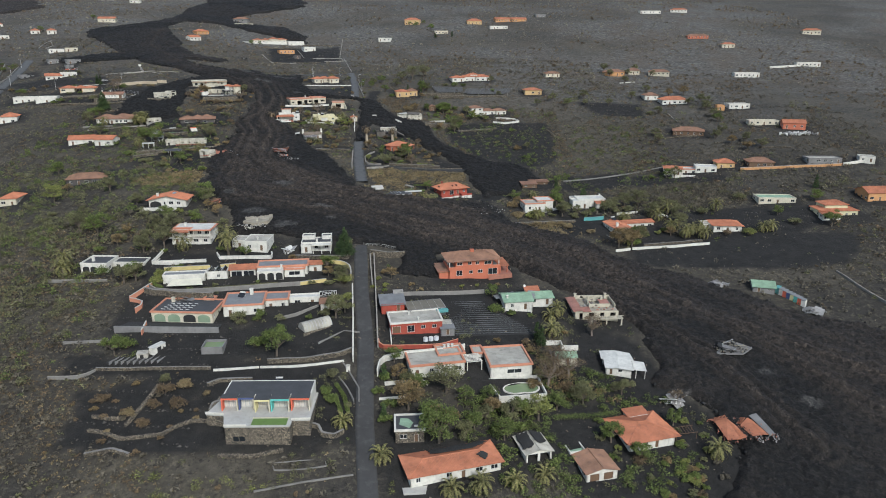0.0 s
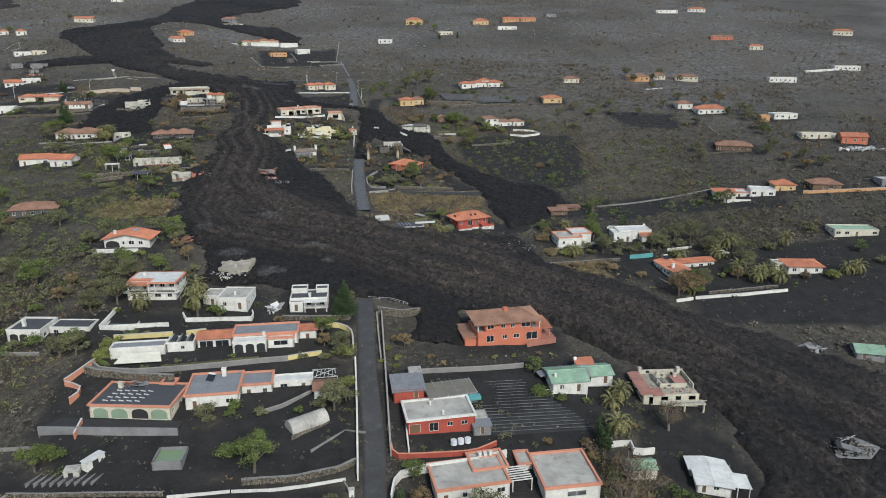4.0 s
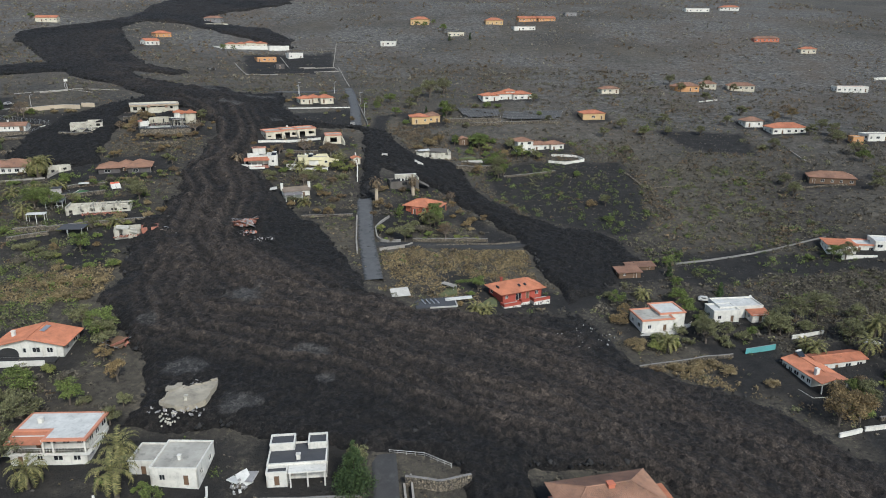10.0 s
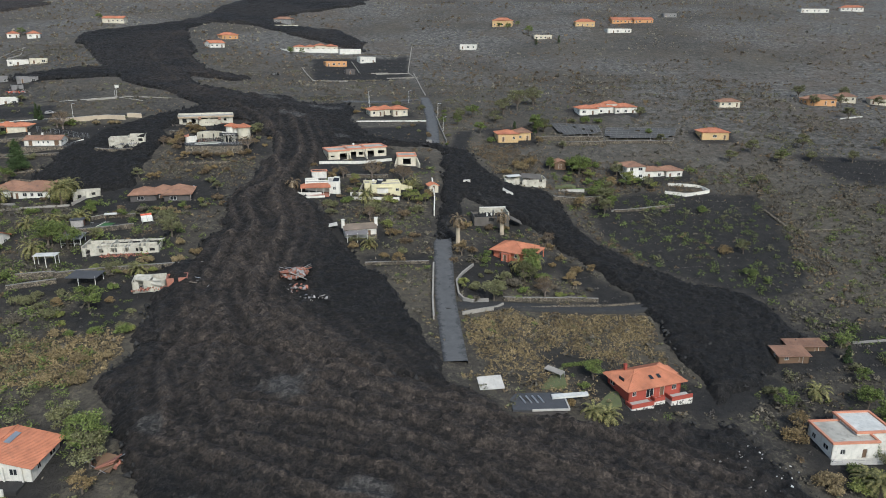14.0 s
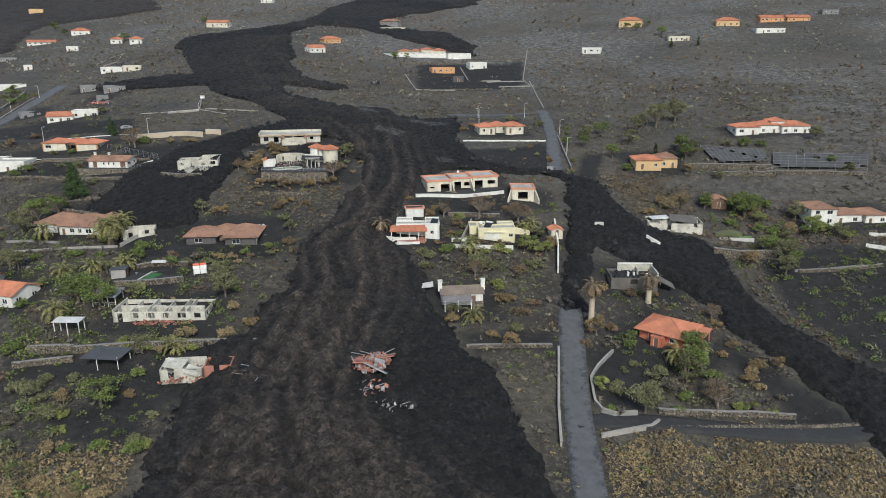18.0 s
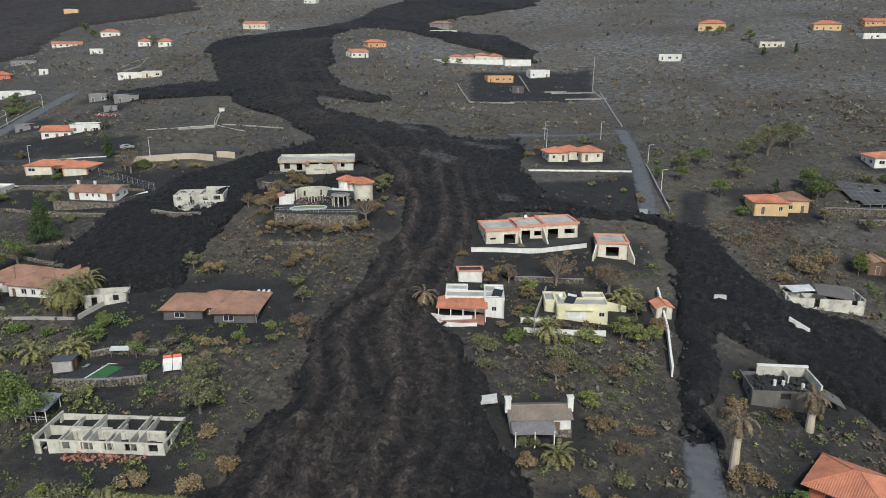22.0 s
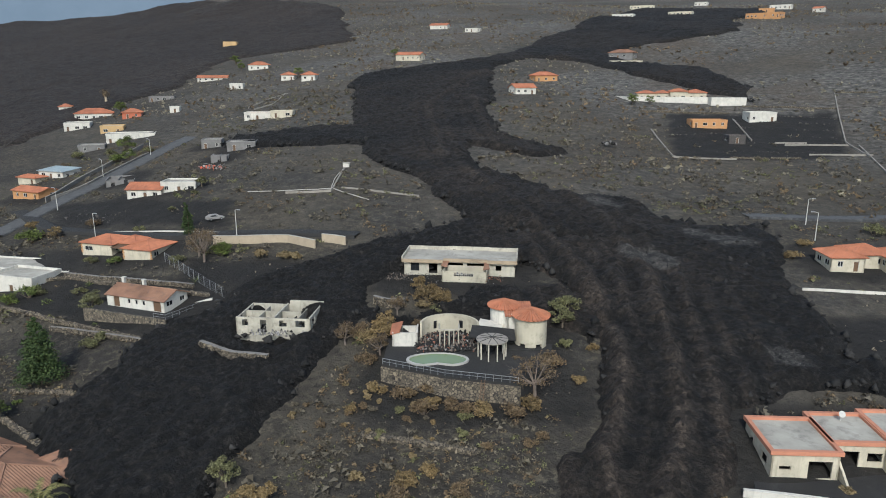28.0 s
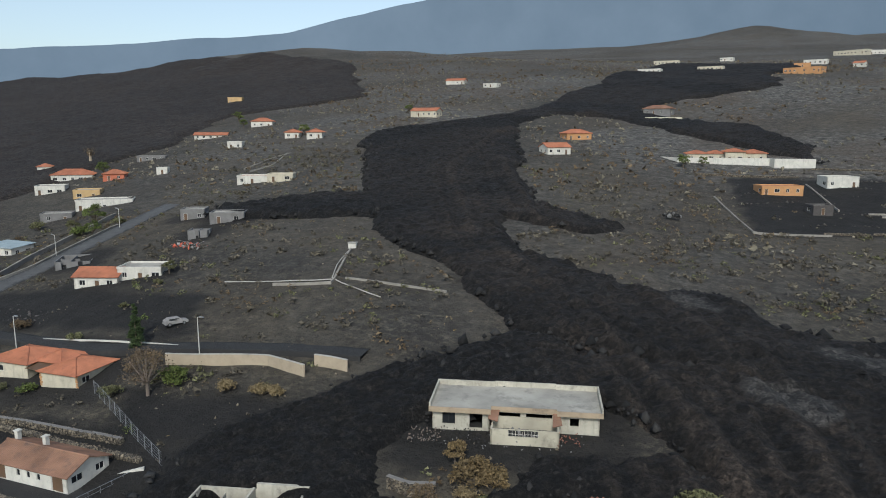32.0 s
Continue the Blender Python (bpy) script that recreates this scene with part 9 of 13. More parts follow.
garden_wall([(-239.3, 429.7), (-213.5, 429.7), (-192.9, 430.0)], 0.7, 0.4, "stone", "stone terrace wall with pale cap")
garden_wall([(-160.2, 639.7), (-150.4, 617.1), (-142.2, 599.3), (-124.0, 609.6)], 0.5, 0.4, "cream", "pale field wall around ash terraces")
garden_wall([(-112.2, 641.1), (-100.6, 645.2), (-91.4, 648.7)], 0.5, 0.4, "cream", "pale field wall around a plot")
garden_wall([(-103.5, 629.7), (-84.6, 635.5)], 0.5, 0.4, "cream", "pale field wall around a plot")
garden_wall([(-100.9, 732.2), (-96.9, 689.6), (-93.1, 651.5), (-85.5, 632.2)], 0.6, 0.4, "cream", "pale boundary wall up the slope")
garden_wall([(-89.1, 649.2), (-81.0, 612.8), (-73.5, 578.2)], 0.6, 0.4, "cream", "low wall of an old track")
garden_wall([(-135.6, 676.1), (-126.6, 651.7), (-123.7, 643.1)], 0.5, 0.4, "cream", "pale garden wall of the estate")
garden_wall([(-101.0, 733.5), (-84.0, 733.4)], 0.5, 0.4, "stone", "stone field wall on the slope")
garden_wall([(-172.8, 669.8), (-138.6, 685.7)], 0.8, 0.4, "stone", "stone terrace wall below the estate")
garden_wall([(-135.7, 700.5), (-98.3, 704.7)], 0.5, 0.4, "stone", "stone field wall beside the estate")
garden_wall([(-331.0, 594.3), (-336.8, 615.1), (-337.1, 627.5)], 0.5, 0.4, "cream", "pale track wall on the slope")
garden_wall([(-220.4, 496.8), (-208.6, 501.5), (-219.2, 520.9)], 0.5, 0.4, "cream", "pale field wall on the knoll")
garden_wall([(-207.9, 505.0), (-185.6, 508.2)], 0.4, 0.4, "cream", "pale field wall on the knoll")
garden_wall([(147.5, 463.7), (148.4, 446.4)], 0.6, 0.4, "cream", "pale field wall in scrub")
garden_wall([(136.4, 552.6), (149.9, 559.3)], 0.6, 0.3, "white", "short white wall in scrub")
garden_wall([(133.9, 420.0), (152.7, 418.9)], 0.7, 0.4, "stone", "stone field wall in scrub")
garden_wall([(178.3, 391.9), (194.2, 388.7)], 0.6, 0.4, "stone", "stone field wall")
garden_wall([(-90.3, 159.2), (-85.9, 158.1), (-81.7, 157.8)], 0.7, 0.5, "stone", "low dry-stone terrace wall")
garden_wall([(-79.6, 151.0), (-69.5, 152.3), (-67.3, 154.6), (-63.5, 156.6), (-50.5, 156.7)], 0.7, 0.5, "stone", "curving dry-stone terrace wall")
garden_wall([(-89.4, 154.5), (-85.1, 153.5), (-79.6, 151.0)], 0.7, 0.5, "stone", "low dry-stone terrace wall")
garden_wall([(-63.6, 169.2), (-60.8, 171.0), (-52.0, 171.7)], 1.0, 0.5, "stone", "stone wall behind the villa drive")
garden_wall([(-112.0, 188.4), (-98.5, 188.8)], 0.7, 0.4, "concrete", "low concrete terrace wall")
garden_wall([(-29.0, 181.3), (-22.8, 170.0), (-22.2, 164.7)], 0.5, 0.3, "concrete", "low kerb by the drive")
garden_wall([(-202.7, 412.5), (-189.4, 416.3)], 0.5, 0.4, "stone", "low stone terrace edge")
garden_wall([(-207.5, 408.5), (-196.3, 407.6), (-180.0, 405.6)], 0.6, 0.5, "stone", "low stone terrace wall")
garden_wall([(-142.9, 425.4), (-134.5, 427.6), (-127.7, 429.2)], 0.6, 0.5, "stone", "low stone terrace edge on the knoll")
plant("tree_green", -47.6, 182.0, 9.0)
bush("green", -54.5, 186.0, 6.5)
bush("green", -52.1, 186.9, 5.5)
plant("tree_green", -94.3, 182.7, 6.1)
bush("green", -91.9, 185.7, 6.9)
plant("tree_lime", -30.8, 204.1, 6.2)
bush("lime", -33.2, 221.1, 7.5)
plant("tree_olive", -44.1, 209.3, 7.0)
bush("olive", -62.5, 197.8, 5.8)
bush("green", -56.7, 199.9, 5.4)
plant("tree_green", -131.7, 256.5, 9.2)
plant("tree_olive", -140.3, 259.7, 8.1)
plant("tree_olive", -101.8, 244.0, 8.8)
plant("tree_olive", -102.4, 256.2, 7.6)
plant("tree_olive", -106.3, 219.0, 6.6)
plant("tree_green", -104.9, 224.1, 5.6)
plant("tree_olive", -108.1, 240.6, 6.4)
bush("green", -116.5, 226.0, 6.1)
bush("lime", -94.4, 218.3, 6.3)
bush("lime", -95.1, 223.0, 6.0)
bush("lime", -94.8, 226.8, 5.2)
bush("olive", -30.2, 174.2, 5.1)
bush("straw", -68.9, 168.7, 6.0)
bush("brown", -74.4, 167.0, 5.9)
bush("brown", -75.2, 161.9, 4.8)
bush("straw", -81.1, 158.9, 4.7)
bush("green", -29.5, 164.3, 5.5)
bush("green", -31.3, 167.4, 4.6)
bush("olive", -24.7, 162.9, 3.2)
bush("green", -16.1, 173.9, 5.1)
bush("olive", -76.1, 171.4, 4.4)
bush("brown", -90.0, 164.0, 5.5)
bush("brown", -68.6, 161.9, 5.5)
bush("brown", -76.2, 154.9, 5.2)
plant("tree_rust", -9.1, 162.9, 8.5)
plant("tree_olive", 0.9, 170.5, 9.1)
plant("tree_green", 6.1, 167.8, 4.6)
plant("tree_green", 12.5, 167.9, 4.9)
plant("tree_lime", 25.1, 162.1, 7.2)
plant("tree_green", -1.0, 152.0, 10.0)
plant("tree_green", -3.5, 156.1, 7.2)
plant("tree_green", 8.1, 157.0, 5.2)
plant("tree_olive", 17.6, 161.1, 6.1)
plant("tree_green", 20.6, 163.9, 5.1)
plant("tree_rust", 13.2, 163.2, 5.1)
plant("tree_olive", 11.0, 160.5, 5.0)
plant("tree_dry", 29.4, 175.9, 9.2)
plant("tree_dry", 36.1, 180.8, 8.2)
plant("tree_dry", 25.0, 185.9, 6.9)
plant("tree_dry", 32.2, 184.0, 8.3)
plant("tree_rust", -12.7, 174.9, 4.8)
plant("tree_rust", 10.0, 186.9, 4.8)
plant("tree_dry", 47.0, 202.8, 7.5)
plant("tree_green", 37.8, 159.3, 6.3)
plant("tree_green", 33.6, 161.2, 6.4)
plant("tree_olive", 44.3, 166.8, 5.2)
plant("tree_green", 43.0, 156.2, 6.2)
plant("tree_green", 30.6, 166.6, 5.2)
plant("tree_olive", 38.1, 169.8, 6.4)
plant("tree_olive", 50.0, 174.9, 5.1)
bush("green", 17.6, 211.8, 6.2)
bush("green", 21.7, 211.1, 4.1)
plant("tree_green", 24.5, 154.0, 3.8)
bush("green", -14.1, 163.5, 4.9)
bush("green", -15.1, 158.5, 4.7)
plant("tree_olive", 50.3, 159.1, 5.8)
plant("tree_green", 47.0, 161.3, 5.3)
plant("tree_green", 15.6, 154.5, 5.6)
plant("tree_lime", 19.5, 154.8, 4.3)
plant("tree_olive", 5.4, 153.7, 5.1)
plant("tree_rust", 3.0, 158.2, 4.4)
plant("tree_rust", 72.1, 274.0, 8.7)
plant("tree_rust", 78.0, 275.5, 7.8)
plant("tree_olive", 83.1, 281.7, 6.7)
plant("tree_lime", 92.7, 295.0, 3.7)
bush("green", 95.9, 292.5, 3.9)
plant("tree_olive", 104.9, 300.2, 8.5)
plant("tree_olive", 105.6, 312.7, 6.9)
plant("tree_green", 151.1, 306.0, 4.8)
bush("olive", 154.3, 295.7, 6.8)
plant("tree_green", 168.6, 292.3, 7.3)
plant("tree_green", 174.0, 318.1, 6.0)
bush("lime", 130.7, 286.6, 6.6)
bush("brown", 120.9, 287.4, 5.5)
plant("tree_olive", 92.8, 323.9, 8.6)
plant("tree_olive", 86.6, 324.6, 7.6)
plant("tree_olive", 78.3, 316.5, 6.0)
bush("olive", 104.9, 286.9, 7.5)
bush("olive", 118.8, 312.2, 7.5)
bush("olive", 141.6, 326.1, 7.5)
plant("tree_olive", 121.5, 361.4, 6.2)
bush("green", 125.2, 364.2, 4.8)
plant("tree_green", -99.8, 286.2, 8.1)
plant("tree_olive", -107.0, 291.9, 5.8)
plant("tree_green", -109.1, 266.6, 6.2)
plant("tree_olive", -111.2, 261.6, 5.0)
plant("tree_green", -93.1, 235.2, 4.3)
plant("tree_rust", -89.8, 270.6, 5.0)
plant("tree_olive", -85.9, 257.1, 4.6)
plant("tree_rust", -96.1, 278.1, 4.0)
bush("lime", -106.2, 273.6, 4.4)
bush("green", -80.6, 241.7, 3.4)
plant("tree_green", -72.5, 238.4, 3.2)
plant("tree_green", -71.6, 241.1, 3.0)
bush("green", -63.2, 243.9, 4.1)
bush("olive", -112.1, 259.6, 6.0)
bush("olive", -120.2, 271.1, 6.4)
plant("tree_olive", -35.8, 248.8, 4.4)
bush("green", -38.3, 244.2, 4.1)
bush("olive", -44.5, 241.9, 3.5)
bush("green", -39.6, 236.4, 5.0)
plant("tree_green", -41.5, 233.7, 3.6)
plant("tree_rust", -53.3, 234.4, 3.0)
bush("green", -49.6, 225.2, 3.3)
plant("tree_rust", -39.2, 225.6, 4.0)
plant("tree_green", -35.0, 228.2, 3.0)
bush("green", -91.2, 227.9, 4.4)
bush("olive", -94.8, 241.0, 2.8)
bush("olive", -112.1, 253.6, 5.8)
plant("tree_olive", -121.2, 282.3, 4.4)
plant("tree_olive", -127.2, 282.7, 5.3)
bush("olive", -104.5, 252.3, 4.0)
plant("tree_olive", -85.4, 262.5, 3.2)
bush("green", -100.0, 239.8, 3.1)
bush("rust", -98.6, 235.1, 2.7)
plant("tree_olive", 56.7, 316.9, 6.0)
plant("tree_green", 54.5, 327.6, 6.7)
plant("tree_green", 54.8, 336.4, 5.4)
plant("tree_olive", 62.5, 315.6, 4.6)
plant("tree_rust", 35.4, 325.6, 4.4)
plant("tree_rust", 37.3, 321.6, 4.3)
bush("olive", 34.5, 339.0, 4.7)
plant("tree_green", 60.0, 362.7, 4.7)
plant("tree_olive", 79.8, 320.9, 6.5)
bush("lime", 43.6, 308.4, 7.5)
bush("lime", 38.7, 305.8, 5.8)
bush("straw", 34.7, 307.2, 5.8)
plant("tree_rust", 76.9, 283.7, 4.9)
plant("tree_green", 81.2, 283.7, 5.5)
plant("tree_olive", 81.0, 299.4, 4.3)
plant("tree_olive", 97.4, 314.3, 6.0)
bush("green", 110.3, 364.0, 4.2)
plant("tree_green", 117.6, 362.4, 5.1)
plant("tree_green", 124.1, 365.8, 3.0)
plant("tree_rust", 97.7, 287.8, 4.4)
bush("lime", 87.0, 286.9, 3.4)
bush("lime", 92.7, 289.7, 3.5)
plant("tree_olive", 103.4, 295.3, 5.8)
bush("straw", 46.3, 294.4, 5.5)
bush("straw", 54.6, 295.2, 5.5)
bush("straw", 63.7, 289.4, 4.6)
bush("green", 69.1, 326.6, 4.5)
plant("tree_green", 69.5, 315.3, 3.5)
bush("olive", 62.6, 326.6, 5.4)
plant("tree_green", -148.4, 361.2, 7.5)
plant("tree_olive", -157.7, 375.8, 3.7)
plant("tree_olive", -123.1, 370.8, 6.1)
plant("tree_lime", -128.7, 402.2, 5.0)
bush("lime", -124.5, 394.9, 3.4)
plant("tree_green", -126.0, 332.4, 6.3)
bush("lime", -131.2, 328.6, 3.2)
bush("lime", -128.7, 325.1, 2.7)
bush("olive", -138.5, 331.5, 3.3)
bush("green", -125.1, 341.8, 3.3)
bush("lime", -112.1, 325.5, 3.0)
bush("olive", -113.9, 325.8, 3.9)
bush("lime", -138.4, 346.3, 3.2)
bush("lime", -135.1, 346.9, 3.4)
bush("lime", -131.5, 347.9, 3.4)
bush("lime", -128.3, 348.6, 3.2)
bush("straw", -125.1, 349.3, 2.9)
bush("lime", -119.0, 351.1, 3.2)
bush("straw", -133.1, 386.9, 3.0)
bush("straw", -130.7, 387.5, 3.0)
plant("tree_green", -193.4, 397.0, 5.6)
plant("tree_olive", -198.2, 393.1, 7.0)
bush("green", -189.4, 389.6, 5.1)
bush("green", -172.5, 382.1, 4.8)
bush("green", -165.6, 382.8, 3.7)
plant("tree_olive", -187.1, 376.6, 5.0)
plant("tree_rust", -133.3, 331.6, 3.0)
plant("tree_green", -153.7, 382.9, 3.0)
bush("green", -168.5, 359.9, 3.9)
bush("olive", -170.6, 368.8, 3.8)
bush("green", -183.0, 380.6, 3.4)
bush("olive", -115.5, 332.3, 2.5)
bush("olive", -136.7, 338.2, 3.2)
bush("olive", -142.0, 337.3, 3.5)
bush("grey", -138.6, 364.0, 2.7)
plant("tree_lime", -67.6, 391.2, 5.4)
bush("green", -80.7, 410.3, 4.2)
plant("tree_lime", -61.8, 418.9, 4.4)
bush("lime", -68.5, 416.0, 4.3)
plant("tree_rust", -63.6, 390.6, 3.0)
plant("tree_dry", -76.8, 432.2, 7.0)
bush("olive", -71.9, 406.9, 6.2)
bush("olive", -68.8, 405.5, 5.4)
bush("olive", -73.0, 383.0, 4.2)
plant("tree_rust", -41.2, 387.5, 4.9)
bush("green", -33.8, 385.8, 3.8)
plant("tree_rust", -58.7, 374.4, 4.1)
bush("rust", -63.1, 376.5, 3.7)
bush("green", -86.2, 417.6, 3.7)
bush("olive", -84.2, 404.2, 4.8)
bush("olive", -83.5, 398.7, 4.6)
bush("brown", -58.1, 388.0, 4.6)
bush("olive", -58.4, 381.2, 4.4)
bush("brown", -56.3, 393.6, 4.1)
bush("olive", -57.7, 411.3, 5.2)
bush("brown", -61.3, 406.8, 5.1)
bush("brown", -43.1, 382.0, 3.7)
bush("rust", -67.1, 381.6, 3.0)
plant("tree_green", -33.2, 388.2, 3.0)
plant("conifer", -22.4, 377.4, 6.5)
bush("olive", -29.7, 372.5, 4.5)
bush("olive", -28.4, 376.6, 6.0)
bush("grey", -25.3, 374.4, 6.2)
plant("tree_lime", -39.3, 367.9, 3.4)
bush("olive", -36.1, 370.5, 3.2)
bush("green", -22.9, 372.0, 3.9)
plant("tree_dry", -16.8, 371.6, 5.8)
bush("lime", -12.5, 373.0, 3.4)
bush("green", -11.4, 372.7, 2.9)
bush("lime", -9.1, 375.2, 2.1)
bush("lime", -6.3, 373.9, 3.1)
plant("tree_rust", -2.3, 391.1, 3.0)
plant("tree_rust", -9.5, 382.5, 3.2)
bush("straw", -8.2, 387.0, 3.4)
bush("straw", -10.9, 395.6, 4.2)
bush("grey", -3.6, 379.9, 2.7)
bush("green", -37.6, 362.2, 3.0)
bush("grey", -36.1, 362.1, 3.5)
bush("olive", -35.0, 375.9, 2.7)
bush("olive", -32.8, 378.8, 3.1)
bush("rust", -13.8, 390.8, 3.2)
bush("straw", -7.5, 381.8, 3.0)
bush("green", -29.9, 368.5, 2.9)
plant("tree_dry", -14.8, 405.2, 4.4)
bush("rust", -13.5, 403.5, 3.5)
plant("tree_olive", -152.6, 410.8, 3.9)
plant("tree_rust", -147.9, 409.5, 3.0)
plant("tree_rust", -145.8, 410.2, 3.0)
plant("tree_lime", -129.3, 406.7, 5.8)
plant("tree_olive", -123.3, 405.1, 3.2)
bush("green", -133.4, 392.8, 1.9)
bush("green", -128.5, 390.2, 3.5)
plant("tree_olive", -126.1, 397.4, 3.0)
bush("green", -156.0, 387.8, 4.1)
bush("green", -157.3, 386.2, 2.6)
plant("tree_dry", -144.3, 383.3, 3.0)
bush("brown", -146.4, 382.8, 2.8)
plant("tree_green", -143.2, 380.5, 3.0)
plant("tree_olive", -160.6, 376.9, 3.4)
bush("straw", -131.5, 384.2, 2.1)
bush("straw", -128.1, 385.6, 2.3)
bush("olive", -134.9, 383.8, 2.7)
bush("brown", -120.1, 397.8, 4.2)
bush("brown", -136.5, 383.5, 2.2)
bush("olive", -140.1, 383.1, 2.4)
bush("brown", -117.4, 394.6, 2.8)
bush("straw", -121.7, 393.6, 1.5)
bush("green", -198.0, 410.9, 1.6)
bush("brown", -175.3, 392.1, 2.5)
bush("straw", -159.6, 398.0, 2.2)
bush("brown", -132.3, 417.5, 4.7)
bush("straw", -138.6, 418.6, 2.4)
plant("tree_rust", -89.6, 426.2, 3.0)
bush("green", -90.5, 424.3, 2.8)
plant("tree_rust", -81.5, 423.9, 3.0)
bush("green", -80.3, 420.0, 2.4)
bush("olive", -81.6, 416.9, 2.9)
bush("olive", -76.5, 416.0, 2.5)
bush("green", -81.2, 408.5, 3.8)
bush("brown", -83.9, 412.7, 2.5)
plant("tree_dry", -65.5, 434.2, 6.3)
plant("tree_olive", -59.4, 428.1, 3.6)
plant("tree_green", -60.3, 422.2, 3.4)
plant("tree_rust", -55.2, 422.7, 4.0)
plant("tree_lime", -56.1, 420.6, 3.8)
bush("green", -57.9, 420.5, 3.2)
bush("olive", -86.3, 405.3, 4.0)
bush("lime", -71.4, 412.7, 3.3)
bush("lime", -65.9, 415.6, 3.3)
bush("straw", -87.0, 444.9, 2.2)
bush("brown", -73.2, 416.9, 3.8)
bush("brown", -68.2, 419.0, 3.8)
bush("rust", -70.8, 441.4, 2.7)
bush("brown", -78.2, 439.1, 2.3)
bush("straw", -79.6, 440.0, 2.3)
bush("olive", -77.6, 437.8, 2.5)
bush("olive", -79.9, 415.6, 2.5)
bush("brown", -87.4, 430.9, 2.9)
plant("tree_dry", -208.1, 457.6, 7.2)
plant("tree_green", -206.5, 461.6, 3.3)
bush("straw", -196.7, 462.9, 4.4)
bush("straw", -190.8, 464.0, 4.3)
bush("straw", -188.6, 464.9, 3.3)
bush("green", -237.6, 451.7, 3.7)
bush("green", -229.9, 451.5, 3.6)
bush("olive", -243.8, 451.3, 4.9)
plant("tree_olive", -212.8, 433.8, 4.0)
plant("tree_rust", -153.9, 446.7, 4.4)
plant("tree_dry", -158.4, 442.1, 3.8)
plant("tree_rust", -157.3, 462.4, 3.0)
plant("tree_dry", -156.0, 453.7, 3.5)
plant("tree_dry", -151.5, 442.1, 3.7)
plant("tree_rust", -153.3, 461.3, 3.0)
bush("rust", -128.6, 449.8, 3.1)
plant("tree_olive", -129.1, 462.5, 4.2)
bush("rust", -122.6, 458.5, 2.4)
bush("olive", -126.7, 457.2, 2.8)
bush("brown", -155.4, 450.1, 3.1)
bush("olive", -201.5, 428.1, 3.5)
bush("olive", -201.6, 425.8, 3.8)
plant("tree_rust", -263.4, 458.6, 3.2)
bush("olive", -243.5, 478.6, 2.5)
bush("olive", -247.6, 489.7, 2.7)
plant("tree_olive", -129.8, 465.1, 4.9)
bush("rust", -121.6, 449.0, 2.6)
plant("tree_dry", -125.8, 443.3, 6.4)
bush("brown", -139.8, 437.6, 3.5)
bush("brown", -137.8, 432.9, 4.4)
bush("olive", -141.2, 431.8, 2.0)
bush("brown", -122.6, 433.9, 2.3)
bush("brown", -121.4, 435.7, 2.3)
bush("olive", -140.8, 426.2, 2.2)
bush("brown", -126.4, 450.9, 4.8)
bush("brown", -130.5, 448.5, 3.9)
bush("olive", -131.2, 431.5, 2.0)
bush("brown", -127.0, 430.6, 2.1)
bush("grey", -147.5, 439.6, 2.5)
bush("brown", -152.0, 438.9, 4.0)
plant("tree_green", 0.3, 462.9, 7.4)
plant("tree_green", -2.1, 465.7, 6.1)
plant("tree_green", -11.2, 465.1, 3.8)
bush("green", -4.5, 456.8, 4.8)
plant("tree_lime", 19.0, 460.1, 5.2)
plant("tree_rust", 12.0, 455.3, 4.5)
plant("tree_olive", 15.5, 465.7, 5.7)
plant("tree_olive", 34.8, 472.6, 4.7)
bush("straw", -21.6, 461.6, 7.5)
bush("rust", -23.9, 464.6, 5.9)
plant("tree_green", -14.5, 504.4, 6.4)
plant("tree_green", -15.6, 516.2, 5.8)
plant("tree_olive", -23.4, 545.7, 10.2)
plant("tree_olive", -30.3, 535.3, 8.1)
plant("tree_olive", -15.0, 556.5, 9.5)
bush("green", 7.9, 524.4, 6.7)
bush("green", 14.0, 525.5, 5.6)
bush("olive", 1.9, 523.2, 5.6)
plant("tree_olive", 7.6, 439.1, 6.9)
plant("tree_rust", -1.6, 434.0, 4.7)
plant("tree_green", 2.9, 454.2, 3.6)
bush("green", 7.6, 455.6, 5.1)
bush("green", 10.8, 450.5, 4.6)
plant("tree_olive", 35.4, 535.9, 5.5)
plant("tree_olive", 38.9, 501.0, 4.5)
plant("tree_lime", 28.4, 456.3, 3.8)
bush("green", 22.9, 461.1, 5.6)
plant("tree_rust", -14.5, 491.3, 3.4)
plant("tree_olive", -4.1, 488.1, 3.4)
plant("tree_green", 35.2, 510.8, 3.0)
bush("olive", 22.9, 471.5, 6.2)
bush("green", 7.9, 471.3, 5.5)
plant("tree_olive", -50.3, 522.7, 4.1)
bush("green", -59.0, 532.6, 3.2)
bush("green", -58.3, 525.7, 2.8)
plant("tree_green", -52.0, 524.1, 3.3)
bush("olive", -53.8, 490.9, 3.1)
bush("green", -53.6, 479.6, 2.4)
bush("brown", -61.8, 486.9, 3.7)
bush("rust", -62.8, 489.2, 3.2)
bush("olive", -84.5, 543.7, 6.0)
bush("rust", -99.3, 516.3, 4.3)
bush("rust", -97.8, 526.0, 3.8)
bush("olive", -71.1, 537.9, 4.9)
bush("olive", -67.1, 493.0, 2.7)
bush("brown", -70.6, 501.3, 3.1)
bush("olive", -76.2, 494.7, 2.8)
bush("green", -269.5, 455.4, 7.5)
bush("green", -234.7, 434.6, 6.0)
bush("green", -236.6, 431.5, 5.0)
plant("tree_olive", -215.7, 436.1, 3.4)
bush("olive", -233.7, 436.1, 4.0)
bush("brown", -259.2, 466.2, 4.9)
bush("olive", -240.2, 466.1, 3.5)
